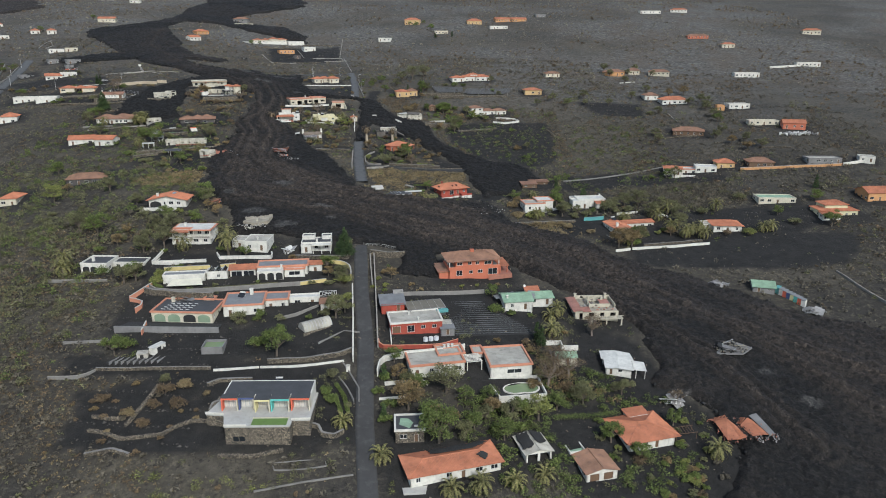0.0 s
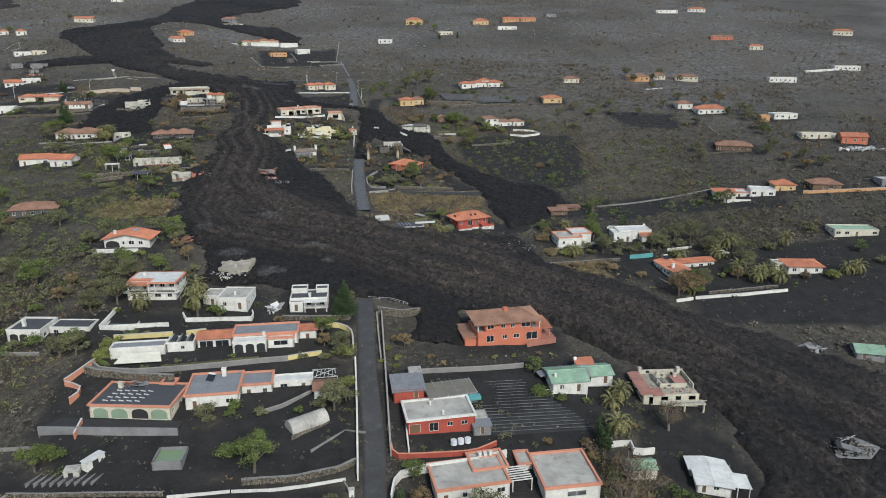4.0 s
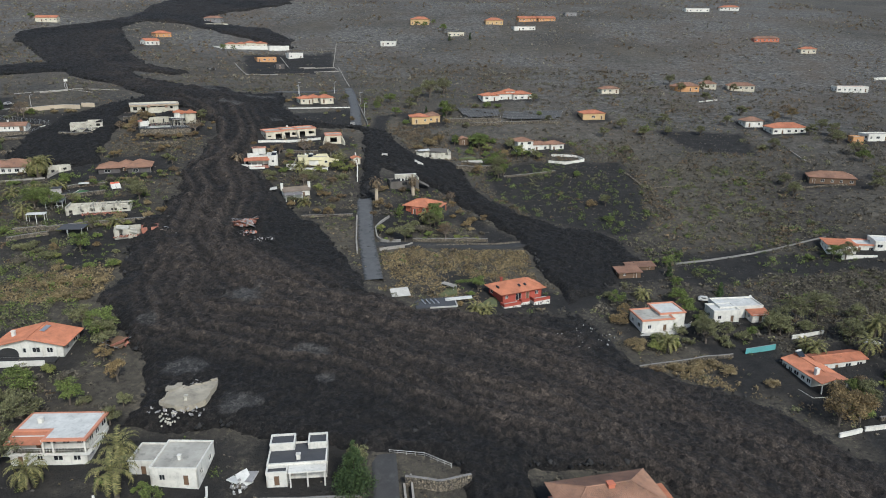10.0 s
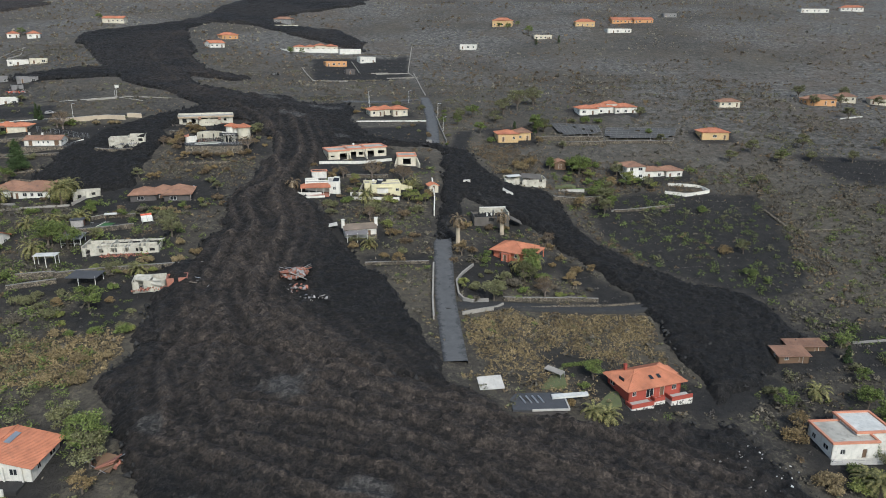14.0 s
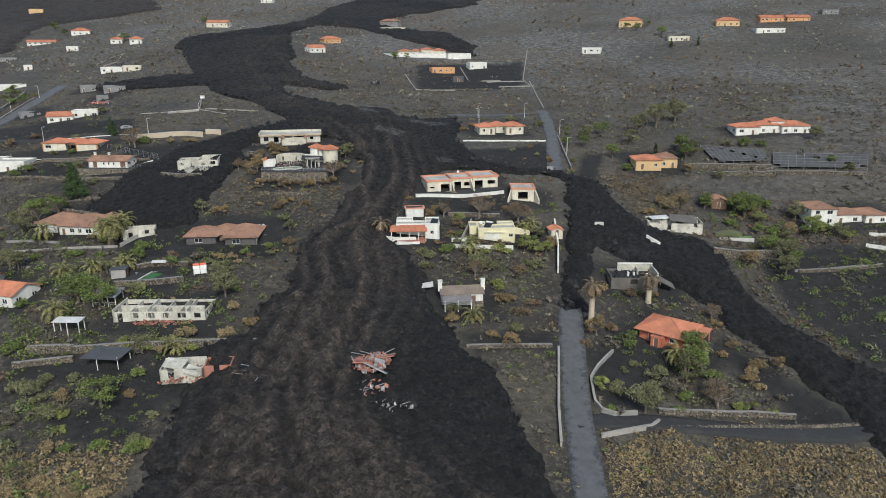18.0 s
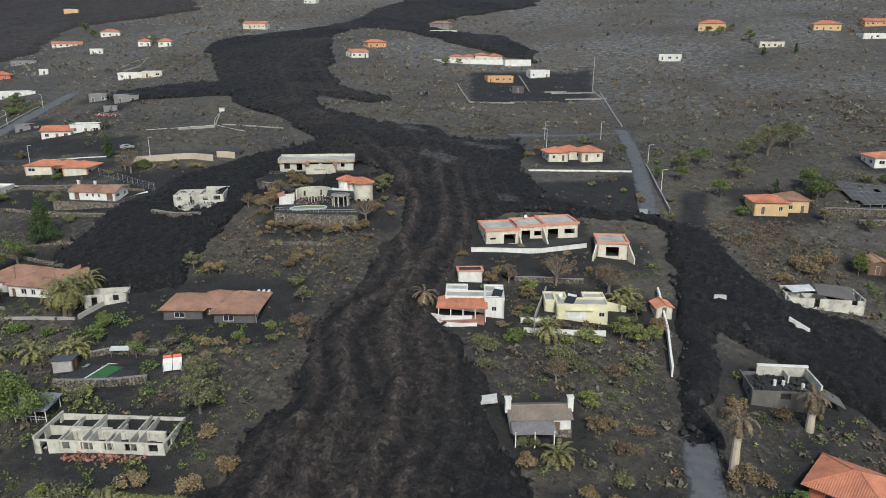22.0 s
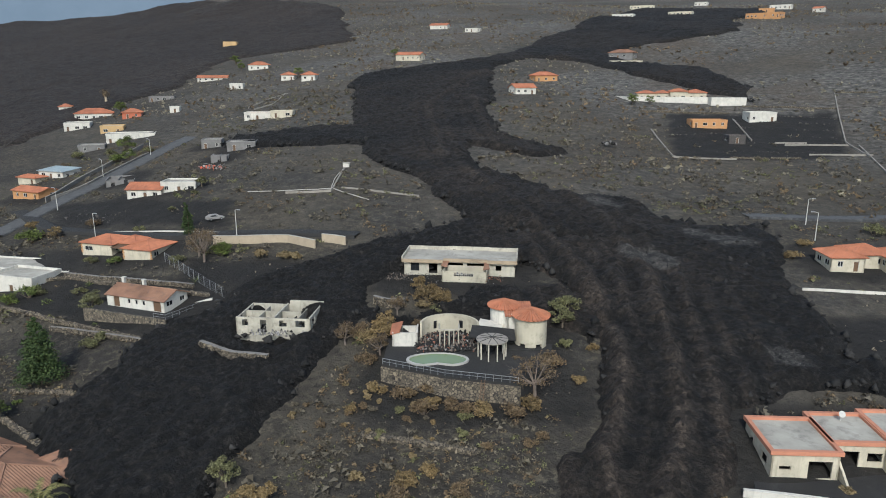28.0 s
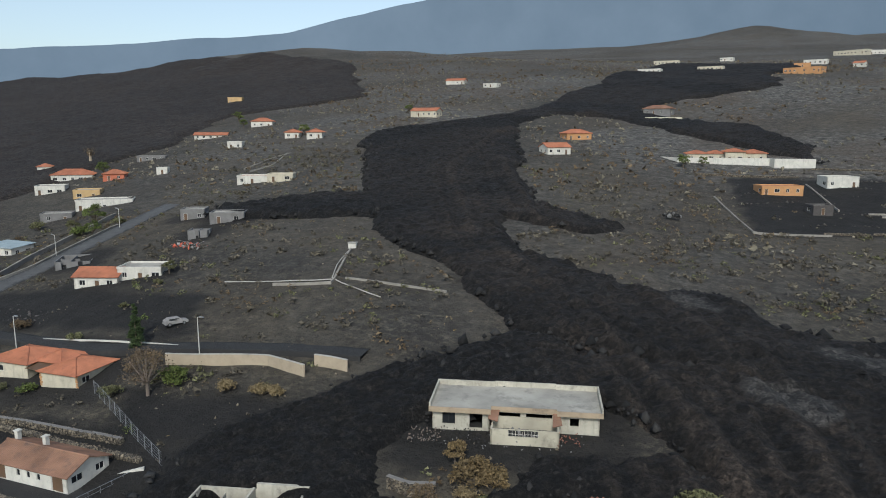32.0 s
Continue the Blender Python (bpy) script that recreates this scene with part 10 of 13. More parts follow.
bush("green", -209.9, 463.0, 3.6)
bush("olive", -213.7, 455.0, 4.2)
bush("olive", -224.1, 439.0, 3.7)
bush("brown", -246.1, 447.0, 5.5)
plant("tree_olive", 135.0, 603.5, 7.4)
plant("tree_olive", 135.3, 582.3, 6.0)
plant("tree_olive", 150.7, 586.6, 6.4)
plant("tree_olive", 162.3, 610.9, 6.3)
plant("tree_olive", 172.7, 592.0, 5.3)
plant("tree_olive", 184.7, 602.7, 5.4)
plant("tree_rust", 160.2, 506.0, 6.1)
plant("tree_rust", 173.6, 513.7, 6.2)
plant("tree_dry", 172.6, 520.1, 7.0)
plant("tree_olive", 147.5, 518.8, 6.3)
plant("tree_olive", 173.6, 466.9, 6.9)
plant("tree_olive", 174.0, 450.6, 7.2)
plant("tree_green", 171.9, 441.7, 6.5)
plant("tree_olive", 127.3, 413.2, 6.0)
plant("tree_olive", 128.3, 423.6, 5.6)
plant("tree_olive", 146.1, 422.9, 7.3)
plant("tree_olive", 160.4, 411.8, 6.0)
plant("tree_olive", 167.7, 421.5, 5.6)
plant("tree_olive", 177.5, 490.5, 5.9)
plant("tree_olive", 176.9, 477.9, 7.0)
plant("tree_green", 4.2, 443.0, 5.9)
plant("tree_green", 9.7, 437.2, 5.2)
plant("tree_green", 17.5, 456.5, 4.9)
plant("tree_olive", 26.2, 457.9, 4.9)
plant("tree_olive", 10.6, 452.3, 3.9)
plant("tree_green", -51.1, 510.0, 4.8)
plant("tree_green", -40.2, 499.1, 5.3)
plant("tree_green", -15.3, 510.7, 6.8)
plant("tree_green", -20.1, 493.5, 4.6)
plant("tree_green", -57.7, 508.1, 4.1)
plant("tree_green", -179.7, 682.2, 5.1)
plant("tree_green", -172.9, 686.5, 4.2)
plant("tree_olive", 64.3, 484.2, 5.2)
plant("tree_olive", 75.8, 493.5, 6.0)
plant("tree_olive", 83.8, 484.3, 5.2)
bush("olive", 48.4, 463.7, 5.3)
plant("tree_green", -196.9, 405.7, 5.8)
plant("tree_olive", -183.5, 375.5, 5.3)
plant("tree_olive", -144.0, 366.9, 3.7)
plant("tree_olive", 140.5, 553.4, 6.0)
plant("tree_olive", 113.3, 485.0, 5.2)
plant("tree_olive", 97.2, 485.8, 4.6)
plant("tree_olive", 166.6, 480.1, 5.8)
plant("tree_rust", 165.9, 401.0, 5.3)
plant("tree_olive", 174.5, 402.5, 5.8)
plant("tree_olive", 178.8, 391.0, 6.2)
plant("tree_rust", 170.4, 389.5, 6.1)
bush("olive", 135.2, 463.8, 5.3)
plant("tree_olive", 141.0, 462.8, 5.6)
plant("tree_olive", 132.7, 500.0, 5.4)
plant("tree_green", -29.1, 781.5, 5.8)
plant("tree_green", -21.0, 796.0, 4.6)
plant("tree_green", -12.6, 765.9, 6.7)
plant("tree_green", -36.1, 785.2, 5.2)
plant("tree_green", -465.6, 718.1, 6.5)
plant("tree_green", -438.5, 696.2, 5.4)
plant("tree_olive", -425.0, 707.4, 5.4)
plant("tree_green", -372.3, 675.9, 5.6)
plant("tree_green", -406.8, 583.0, 5.9)
plant("tree_green", -323.8, 524.6, 6.5)
plant("tree_olive", -316.8, 513.4, 4.9)
plant("tree_green", -307.4, 513.3, 4.8)
plant("tree_olive", -251.1, 495.5, 3.4)
plant("tree_green", -361.3, 758.5, 5.6)
bush("olive", -310.7, 524.3, 5.0)
bush("rust", 44.0, 413.8, 5.9)
plant("tree_green", -7.6, 335.7, 3.1)
bush("green", -10.5, 326.7, 2.3)
plant("tree_rust", 37.5, 325.9, 4.1)
plant("tree_olive", 37.6, 315.5, 3.3)
plant("tree_green", 58.3, 346.6, 4.2)
bush("green", 57.4, 340.9, 5.4)
plant("tree_olive", 54.5, 316.3, 4.6)
bush("green", 57.2, 322.1, 4.2)
bush("straw", 32.1, 307.2, 4.4)
bush("straw", 34.1, 304.6, 3.8)
bush("olive", 60.1, 312.5, 4.6)
bush("olive", 60.1, 328.2, 3.7)
bush("straw", 41.3, 295.5, 4.7)
bush("straw", 48.1, 298.1, 4.2)
bush("straw", 52.9, 298.6, 4.2)
bush("brown", 35.0, 293.8, 3.8)
bush("straw", -126.2, 311.5, 4.6)
bush("straw", -122.4, 313.7, 4.6)
bush("straw", -116.8, 312.9, 4.6)
bush("straw", -112.4, 314.3, 4.0)
bush("straw", -118.9, 305.5, 5.0)
bush("straw", -112.9, 305.7, 5.0)
bush("green", -119.6, 323.2, 3.3)
bush("green", -124.9, 321.7, 2.9)
bush("green", -113.1, 323.7, 4.6)
plant("tree_olive", 50.1, 414.2, 4.8)
plant("tree_lime", 20.3, 458.4, 3.7)
bush("green", 43.0, 440.9, 5.4)
plant("tree_olive", 70.2, 463.6, 4.7)
plant("tree_green", 85.5, 486.4, 5.0)
plant("tree_olive", 98.8, 500.2, 6.3)
bush("green", 48.3, 400.6, 5.6)
plant("tree_green", -28.1, 396.2, 6.8)
plant("tree_green", -20.8, 386.9, 6.1)
bush("green", -17.4, 380.4, 5.2)
plant("tree_olive", -31.1, 364.3, 6.6)
bush("olive", 49.2, 315.8, 4.7)
bush("olive", 59.2, 352.4, 4.2)
plant("pine", -199.5, 415.9, 11.5)
plant("palm", -93.7, 240.7, 6.3)
plant("palm", -76.6, 237.8, 10.3)
plant("palm_dead", -42.6, 390.7, 13.0)
plant("palm_dead", -29.4, 407.2, 8.5)
plant("palm", -24.1, 384.1, 4.6)
plant("palm", -19.5, 386.1, 4.8)
plant("palm", -187.7, 389.6, 5.8)
plant("palm", -166.6, 389.8, 8.0)
plant("palm", -154.3, 354.8, 5.8)
plant("palm", -168.3, 373.4, 4.1)
plant("palm", -162.2, 376.5, 3.9)
plant("palm", -154.6, 378.8, 3.9)
plant("palm", -167.2, 389.0, 9.2)
plant("palm", -167.6, 392.3, 7.5)
plant("palm", -168.3, 396.7, 5.8)
plant("palm", -155.2, 377.9, 3.2)
plant("palm", 98.5, 290.7, 6.9)
plant("palm", 102.8, 284.8, 6.3)
plant("palm", 110.3, 283.5, 5.8)
plant("palm", 96.3, 304.0, 6.3)
plant("palm", 103.4, 313.0, 6.9)
plant("palm", 125.6, 313.3, 6.9)
plant("palm", 42.0, 309.1, 4.1)
plant("palm", -113.6, 229.7, 6.3)
plant("palm", -129.9, 225.4, 6.9)
plant("palm", -14.9, 146.8, 4.1)
plant("palm", 2.1, 137.7, 3.9)
plant("palm", 8.7, 138.1, 4.6)
plant("palm", 16.8, 140.9, 3.9)
plant("palm", 24.4, 143.2, 3.0)
plant("palm", 20.0, 153.0, 3.9)
plant("palm", 24.6, 155.3, 3.2)
plant("palm", 69.3, 153.4, 5.2)
plant("palm", 47.3, 153.7, 4.6)
plant("palm", 37.4, 213.6, 4.6)
plant("palm", 34.0, 200.4, 5.2)
plant("palm", -25.7, 157.1, 3.2)
plant("palm", -75.0, 411.4, 4.6)
plant("palm", -68.4, 382.1, 3.0)
plant("palm", -76.0, 452.9, 5.8)
plant("palm", -63.5, 430.7, 3.0)
plant("palm", -168.5, 392.0, 6.9)
plant("palm", 47.6, 358.6, 4.6)
plant("palm", 56.7, 168.7, 5.1)
plant("palm", -122.7, 350.4, 2.6)
plant("palm", 82.3, 304.7, 4.6)
plant("palm", 77.9, 278.8, 3.9)
plant("palm", 107.4, 289.4, 4.6)
plant("palm", 111.6, 290.9, 5.1)
plant("palm", 137.8, 289.6, 4.6)
plant("palm", 141.8, 290.3, 4.6)
plant("pine", -35.5, 241.3, 11.0)
plant("pine", 180.5, 331.7, 7.0)
plant("pine", 12.1, 177.9, 7.5)
plant("pine", -223.5, 466.9, 6.5)
plant("pine", 58.7, 356.0, 5.0)
plant("pine", 70.6, 341.4, 5.0)
plant("pine", 68.8, 332.4, 6.0)
plant("pine", -192.5, 401.0, 6.0)
plant("pine", 29.9, 194.3, 7.0)
plant("pine", -16.3, 174.4, 5.0)
plant("pine", -15.1, 158.6, 5.0)
plant("pine", -25.0, 506.0, 5.0)
plant("pine", -15.6, 505.3, 5.0)
plant("pine", -8.0, 729.7, 6.0)
plant("pine", 9.1, 733.9, 6.0)
plant("pine", 29.1, 198.4, 6.0)
plant("tree_green", -6.9, 169.4, 5.8)
plant("tree_green", 61.2, 164.0, 4.6)
plant("tree_green", 48.8, 151.1, 5.2)
plant("tree_green", -96.6, 263.0, 5.8)
plant("tree_green", 56.3, 161.3, 5.2)
plant("tree_rust", -17.9, 227.9, 4.6)
plant("tree_olive", 102.6, 321.4, 5.8)
plant("tree_olive", -126.7, 375.9, 5.8)
plant("tree_dry", 64.4, 172.8, 4.6)
plant("tree_dry", 38.0, 188.5, 4.6)
yard((-168, 390), (-162, 402), (-152, 397), (-142, 392), (-126, 399), (-123, 403), (-123, 395), (-143, 388), (-155, 385))
yard((-201, 455), (-200, 462), (-182, 465), (-178, 455), (-186, 447))
yard((-240, 444), (-213, 449), (-201, 451), (-187, 450), (-186, 447), (-202, 446), (-217, 441), (-231, 439))
yard((-222, 435), (-211, 436), (-192, 435), (-190, 433), (-211, 428))
yard((-294, 477), (-230, 488), (-216, 474), (-271, 464))
yard((64, 371), (97, 375), (96, 356), (67, 349), (60, 354))
yard((47, 310), (74, 316), (72, 297), (54, 283), (52, 306))
yard((103, 369), (115, 362), (147, 359), (144, 350), (96, 356))
yard((-107, 240), (-102, 243), (-71, 235), (-33, 239), (-33, 236), (-49, 227), (-101, 229))
yard((-73, 243), (-60, 244), (-57, 235), (-75, 235))
yard((-110, 184), (-90, 180), (-29, 179), (-23, 170), (-23, 150), (-59, 150), (-66, 169), (-84, 173), (-105, 175))
yard((-96, 189), (-62, 193), (-46, 204), (-29, 211), (-26, 182), (-89, 177))
yard((76, 271), (110, 278), (173, 284), (158, 259), (122, 255), (74, 258))
yard((-19, 218), (36, 228), (31, 197), (6, 189), (-17, 191))
yard((30, 190), (52, 195), (47, 177), (29, 175))
yard((100, 315), (174, 316), (163, 295), (143, 282), (108, 284))
yard((-131, 339), (-126, 340), (-113, 326), (-124, 322), (-126, 331))
yard((-155, 343), (-142, 345), (-116, 346), (-113, 340), (-123, 338), (-133, 341), (-149, 336))
yard((-15, 395), (-9, 395), (2, 386), (11, 378), (10, 376), (-8, 369), (-2, 377), (-12, 388))
yard((-43, 382), (-22, 391), (-27, 377), (-30, 366), (-39, 362), (-42, 371))
yard((-69, 375), (-50, 384), (-50, 378), (-68, 369))
yard((-170, 396), (-153, 402), (-121, 395), (-121, 389), (-158, 383))
yard((-146, 437), (-127, 441), (-127, 437), (-134, 435), (-144, 433))
yard((-93, 490), (-62, 506), (-60, 473), (-73, 475), (-88, 474))
yard((-52, 498), (-43, 503), (-46, 473), (-53, 469))
yard((-83, 430), (-63, 438), (-60, 435), (-82, 427))
yard((-99, 437), (-72, 451), (-69, 439), (-95, 425))
yard((10, 334), (36, 347), (42, 340), (14, 324))
yard((26, 361), (51, 364), (51, 355), (31, 349))

plant("palm", -132.6, 231.9, 7.5)
plant("palm", -111.0, 231.9, 5.5)
plant("palm", -78.9, 245.1, 8.5)
plant("tree_olive", -97.9, 283.6, 7)
plant("tree_olive", -109.5, 243.3, 6)
plant("tree_olive", -105.9, 260.0, 5.5)
bush("olive", -93.7, 263.1, 4)
plant("tree_lime", -166.3, 291.3, 8)
plant("tree_green", -180.0, 322.8, 6.5)
plant("tree_olive", -145.8, 299.5, 6.5)
bush("olive", -153.9, 317.9, 5)
plant("tree_rust", -120.1, 256.1, 4)
plant("tree_green", -70.2, 236.2, 4)
bush("green", -125.1, 242.6, 5)
bush("olive", -48.1, 213.2, 3)
plant("tree_olive", -34.7, 223.0, 6)
bush("olive", -38.2, 220.2, 4)
bush("green", -44.7, 225.0, 3.4)
bush("olive", -47.0, 225.7, 3)
bush("olive", -121.7, 226.0, 5)
bush("grey", -147.8, 264.0, 4)
bush("olive", -135.1, 245.2, 4.5)
plant("tree_olive", -145.5, 274.7, 4.5)
bush("olive", -122.5, 275.8, 4)
bush("grey", -102.3, 271.2, 4)
bush("olive", -138.3, 276.8, 4)
plant("tree_rust", -165.7, 302.1, 4)
bush("grey", -139.9, 325.4, 5)
bush("olive", -133.4, 328.5, 5)
bush("olive", -139.7, 310.1, 5)
bush("grey", -149.8, 282.1, 5)
bush("olive", -159.7, 276.6, 5)
bush("grey", -126.4, 272.5, 5)
bush("olive", -119.9, 251.1, 4)
bush("grey", -140.2, 257.4, 4)
bush("olive", -141.6, 285.9, 4)
plant("conifer", -9.4, 167.3, 7)
plant("palm", 34.7, 210.9, 4)
bush("rust", 38.6, 203.0, 2.4)
plant("tree_green", -14.0, 181.7, 5)
bush("green", 19.5, 213.7, 3.4)
bush("green", 28.4, 211.4, 2.4)
bush("green", 16.8, 214.4, 3)
plant("tree_green", 16.7, 221.6, 4.5)
bush("rust", 7.9, 189.0, 4)
bush("brown", 2.9, 188.5, 3.4)
bush("olive", 18.5, 193.8, 4)
bush("rust", 16.5, 195.2, 3)
bush("brown", 25.4, 195.6, 3.4)
bush("rust", 24.2, 188.2, 4.5)
bush("olive", 30.1, 185.8, 5)
bush("brown", 33.8, 180.4, 5.5)
bush("olive", 27.5, 179.8, 5)
bush("brown", 34.7, 175.5, 5)
bush("olive", 37.0, 171.9, 4.5)
bush("rust", 25.2, 174.7, 5)
bush("brown", 23.5, 184.0, 4)
bush("olive", 53.0, 178.3, 4.5)
planting(26, (46, 138, 64, 151), ("green", "olive", "green", "lime", "brown", "rust"), 1.8, 4.2, 1)
planting(12, (60, 146, 69, 166), ("green", "olive", "lime", "grey"), 2.0, 3.6, 2)
planting(12, (37, 150, 46, 164), ("green", "olive", "green", "lime"), 1.8, 3.4, 3)
planting(10, (-10, 157, 14, 164), ("green", "olive", "green", "rust"), 2.2, 4.0, 4)
planting(26, (-100, 140, -62, 172), ("brown", "rust", "brown", "straw", "grey"), 1.2, 2.8, 5)
planting(22, (-62, 128, -26, 137), ("olive", "lime", "brown", "straw"), 1.2, 2.6, 6)
planting(34, (-156, 422, -134, 437), ("brown", "straw", "grey", "rust"), 0.8, 2.0, 7)
hedge([(29.5, 162.4), (38.0, 164.0), (47.5, 166.2)], 2.2, 2.0, "green", "dense green hedge behind the garage yard")
hedge([(-28.6, 166.0), (-26.4, 160.4), (-25.6, 156.0)], 1.3, 1.2, "green", "clipped green hedge beside the villa drive")
bush("grey", 48.3, 176.5, 4)
bush("rust", 26.2, 191.6, 4)
bush("lime", 6.6, 226.6, 2.4)
bush("rust", -10.8, 224.3, 2.6)
bush("lime", -19.4, 222.0, 3)
bush("straw", -7.0, 221.9, 2.4)
bush("lime", 11.9, 228.2, 2.2)
bush("rust", 19.0, 230.6, 2.2)
bush("green", -17.5, 168.5, 4)
plant("tree_green", -197.9, 398.9, 7.5)
bush("green", -184.8, 373.6, 5)
plant("tree_green", -154.4, 361.7, 8)
bush("olive", -141.5, 333.7, 5)
plant("tree_green", -20.8, 381.1, 6.5)
plant("tree_dry", -17.0, 373.9, 5.5)
plant("tree_green", 3.0, 467.1, 5.5)
bush("lime", 20.2, 463.7, 4)
plant("tree_olive", 7.0, 433.1, 5.5)
bush("lime", -65.3, 396.8, 5.5)
bush("straw", -127.2, 321.6, 4)
bush("olive", -130.0, 350.7, 6)
bush("olive", -124.9, 351.8, 5)
bush("lime", -134.5, 349.7, 4)
bush("green", -156.4, 344.3, 5)
bush("olive", -144.6, 333.7, 5)
bush("rust", -122.9, 336.3, 3)
bush("olive", -36.5, 368.2, 4)
bush("green", -24.5, 367.2, 3)
bush("rust", -6.5, 389.4, 5)
plant("pine", 68.5, 337.3, 5.5)
plant("tree_green", 35.3, 333.7, 5)
plant("palm", 44.9, 339.6, 4.5)
bush("rust", 32.8, 320.6, 6.5)
plant("palm", 42.2, 305.3, 5)
bush("green", 57.2, 331.4, 4.5)
bush("green", 57.8, 325.2, 4.5)
plant("tree_olive", 54.8, 310.8, 6)
bush("olive", 66.7, 313.6, 6)
plant("tree_olive", 75.4, 316.5, 6)
bush("olive", 80.3, 317.7, 6)
bush("olive", 86.9, 319.0, 6)
plant("tree_olive", 95.7, 310.8, 7)
bush("green", 80.1, 277.4, 6)
plant("palm", 81.9, 309.0, 4)
bush("olive", 49.7, 310.6, 4)
bush("green", 40.7, 311.8, 4)
bush("brown", 87.1, 290.5, 5)
bush("rust", 85.3, 297.4, 4)
bush("olive", 60.6, 309.3, 4)

bush("rust", -98.7, 435.4, 3.0)
plant("palm", -74.6, 454.2, 4.6)
plant("palm", -85.8, 449.6, 3.8)
plant("tree_rust", -89.4, 427.2, 3.6)
plant("tree_dry", -86.4, 428.6, 4.0)
bush("green", -90.2, 424.4, 2.4)
plant("tree_lime", -81.3, 425.7, 3.8)
bush("olive", -79.6, 424.2, 2.6)
bush("rust", -82.0, 419.2, 2.6)
bush("green", -80.0, 419.8, 2.8)
bush("grey", -80.4, 416.5, 3.0)
bush("green", -76.3, 417.2, 3.0)
plant("tree_dry", -65.8, 434.5, 6.5)
plant("palm", -61.4, 433.4, 3.8)
bush("green", -58.9, 430.2, 3.0)
bush("brown", -79.5, 439.3, 2.6)
bush("grey", -77.3, 436.9, 2.2)
bush("straw", -76.3, 446.3, 2.6)
plant("palm_dead", -100.2, 413.0, 3.8)
bush("brown", -84.3, 412.8, 2.4)
plant("pine", -226.5, 469.0, 7.0)
plant("tree_dry", -211.7, 459.4, 6.0)
bush("green", -206.4, 461.2, 4.4)
bush("green", -251.3, 448.6, 4.0)
bush("olive", -236.2, 449.8, 3.6)
bush("rust", -279.3, 462.0, 4.5)
bush("olive", -342.0, 517.1, 6.0)
bush("green", -313.5, 513.4, 6.5)
plant("palm_dead", -442.4, 600.2, 9.0)
garden_wall([(-299.4, 477.9), (-307.6, 495.2), (-315.1, 514.4), (-323.2, 531.7)], 1.3, 0.3, "concrete", "grey concrete wall along the street")

plant("tree_olive", -33.3, 200.9, 7.5)
plant("tree_olive", -46.4, 206.9, 6)
plant("tree_green", -40.6, 230.7, 5)
bush("olive", -44.0, 219.8, 3.4)
plant("tree_olive", -103.0, 220.7, 6.5)
plant("tree_rust", -119.7, 246.2, 5)
bush("olive", -37.0, 201.9, 5)
bush("olive", -49.7, 198.5, 4)
bush("green", -56.6, 197.5, 3.6)
bush("olive", -61.0, 195.7, 3.6)
bush("green", -41.1, 199.5, 3.4)
bush("green", -87.9, 223.7, 2.6)
bush("rust", -87.2, 228.4, 2.6)
bush("olive", -75.1, 216.6, 2.6)
bush("green", -61.5, 218.9, 2.2)
bush("rust", -66.2, 220.8, 2.2)
bush("lime", -22.3, 226.2, 2.8)
bush("rust", -20.6, 231.0, 3.2)
bush("lime", -23.3, 219.9, 2.6)
bush("green", -19.4, 218.6, 2.2)
bush("rust", -17.4, 213.0, 2.4)
bush("brown", -127.5, 395.5, 3)
bush("grey", -139.0, 385.7, 4)
bush("rust", -135.5, 387.3, 2.6)
bush("green", -158.3, 389.6, 3.4)
plant("palm", -170.7, 391.7, 5.5)
bush("olive", -127.7, 410.9, 4)
bush("brown", -126.4, 389.3, 2.6)
bush("olive", -122.4, 391.3, 3)
bush("grey", -130.6, 396.2, 2.5)
bush("brown", -126.0, 422.0, 3.5)
bush("rust", -133.0, 420.5, 4)
bush("brown", -132.2, 435.8, 4)
bush("rust", -131.2, 423.2, 3)
hedge([(-90.4, 229.0), (-92.4, 228.2), (-95.0, 225.0), (-96.1, 219.9), (-95.7, 216.9), (-92.0, 214.6)], 1.6, 1.5, "green", "clipped green hedge inside the curved drive wall")
hedge([(-57.0, 231.0), (-48.0, 231.8), (-38.5, 234.2)], 1.3, 1.2, "olive", "dull green hedge behind a yellow wall")
hedge([(-24.6, 160.5), (-26.2, 166.0), (-29.0, 170.5)], 1.3, 1.3, "green", "dark green hedge beside the drive")
hedge([(-78.0, 214.2), (-66.0, 216.2), (-55.0, 218.4)], 1.0, 0.9, "olive", "low clipped hedge on a terrace")
hedge([(47.6, 318.0), (50.5, 324.0), (53.5, 330.5)], 2.6, 2.0, "green", "tall green hedge between two white houses")
hedge([(-128.0, 352.0), (-119.0, 353.6), (-110.5, 355.6)], 1.6, 1.2, "lime", "yellow-green hedge on a stone terrace wall")
hedge([(-36.2, 239.6), (-40.0, 239.0), (-47.0, 238.2)], 1.2, 1.0, "olive", "low dull hedge behind a stone wall")
garden_wall([(-97.0, 213.2), (-93.0, 211.4), (-84.4, 209.9), (-73.4, 209.0)], 1.9, 0.6, "stone", "tall dark stone wall under the balustrade")
heap("house_remains", -82.1, 207.4, 4.6, 1.4, 26, ("greyroof", "wood"), "pile of grey roofing sheets beside a wall", "debris", 0.4, 1.2, 0.3, sheets=7)

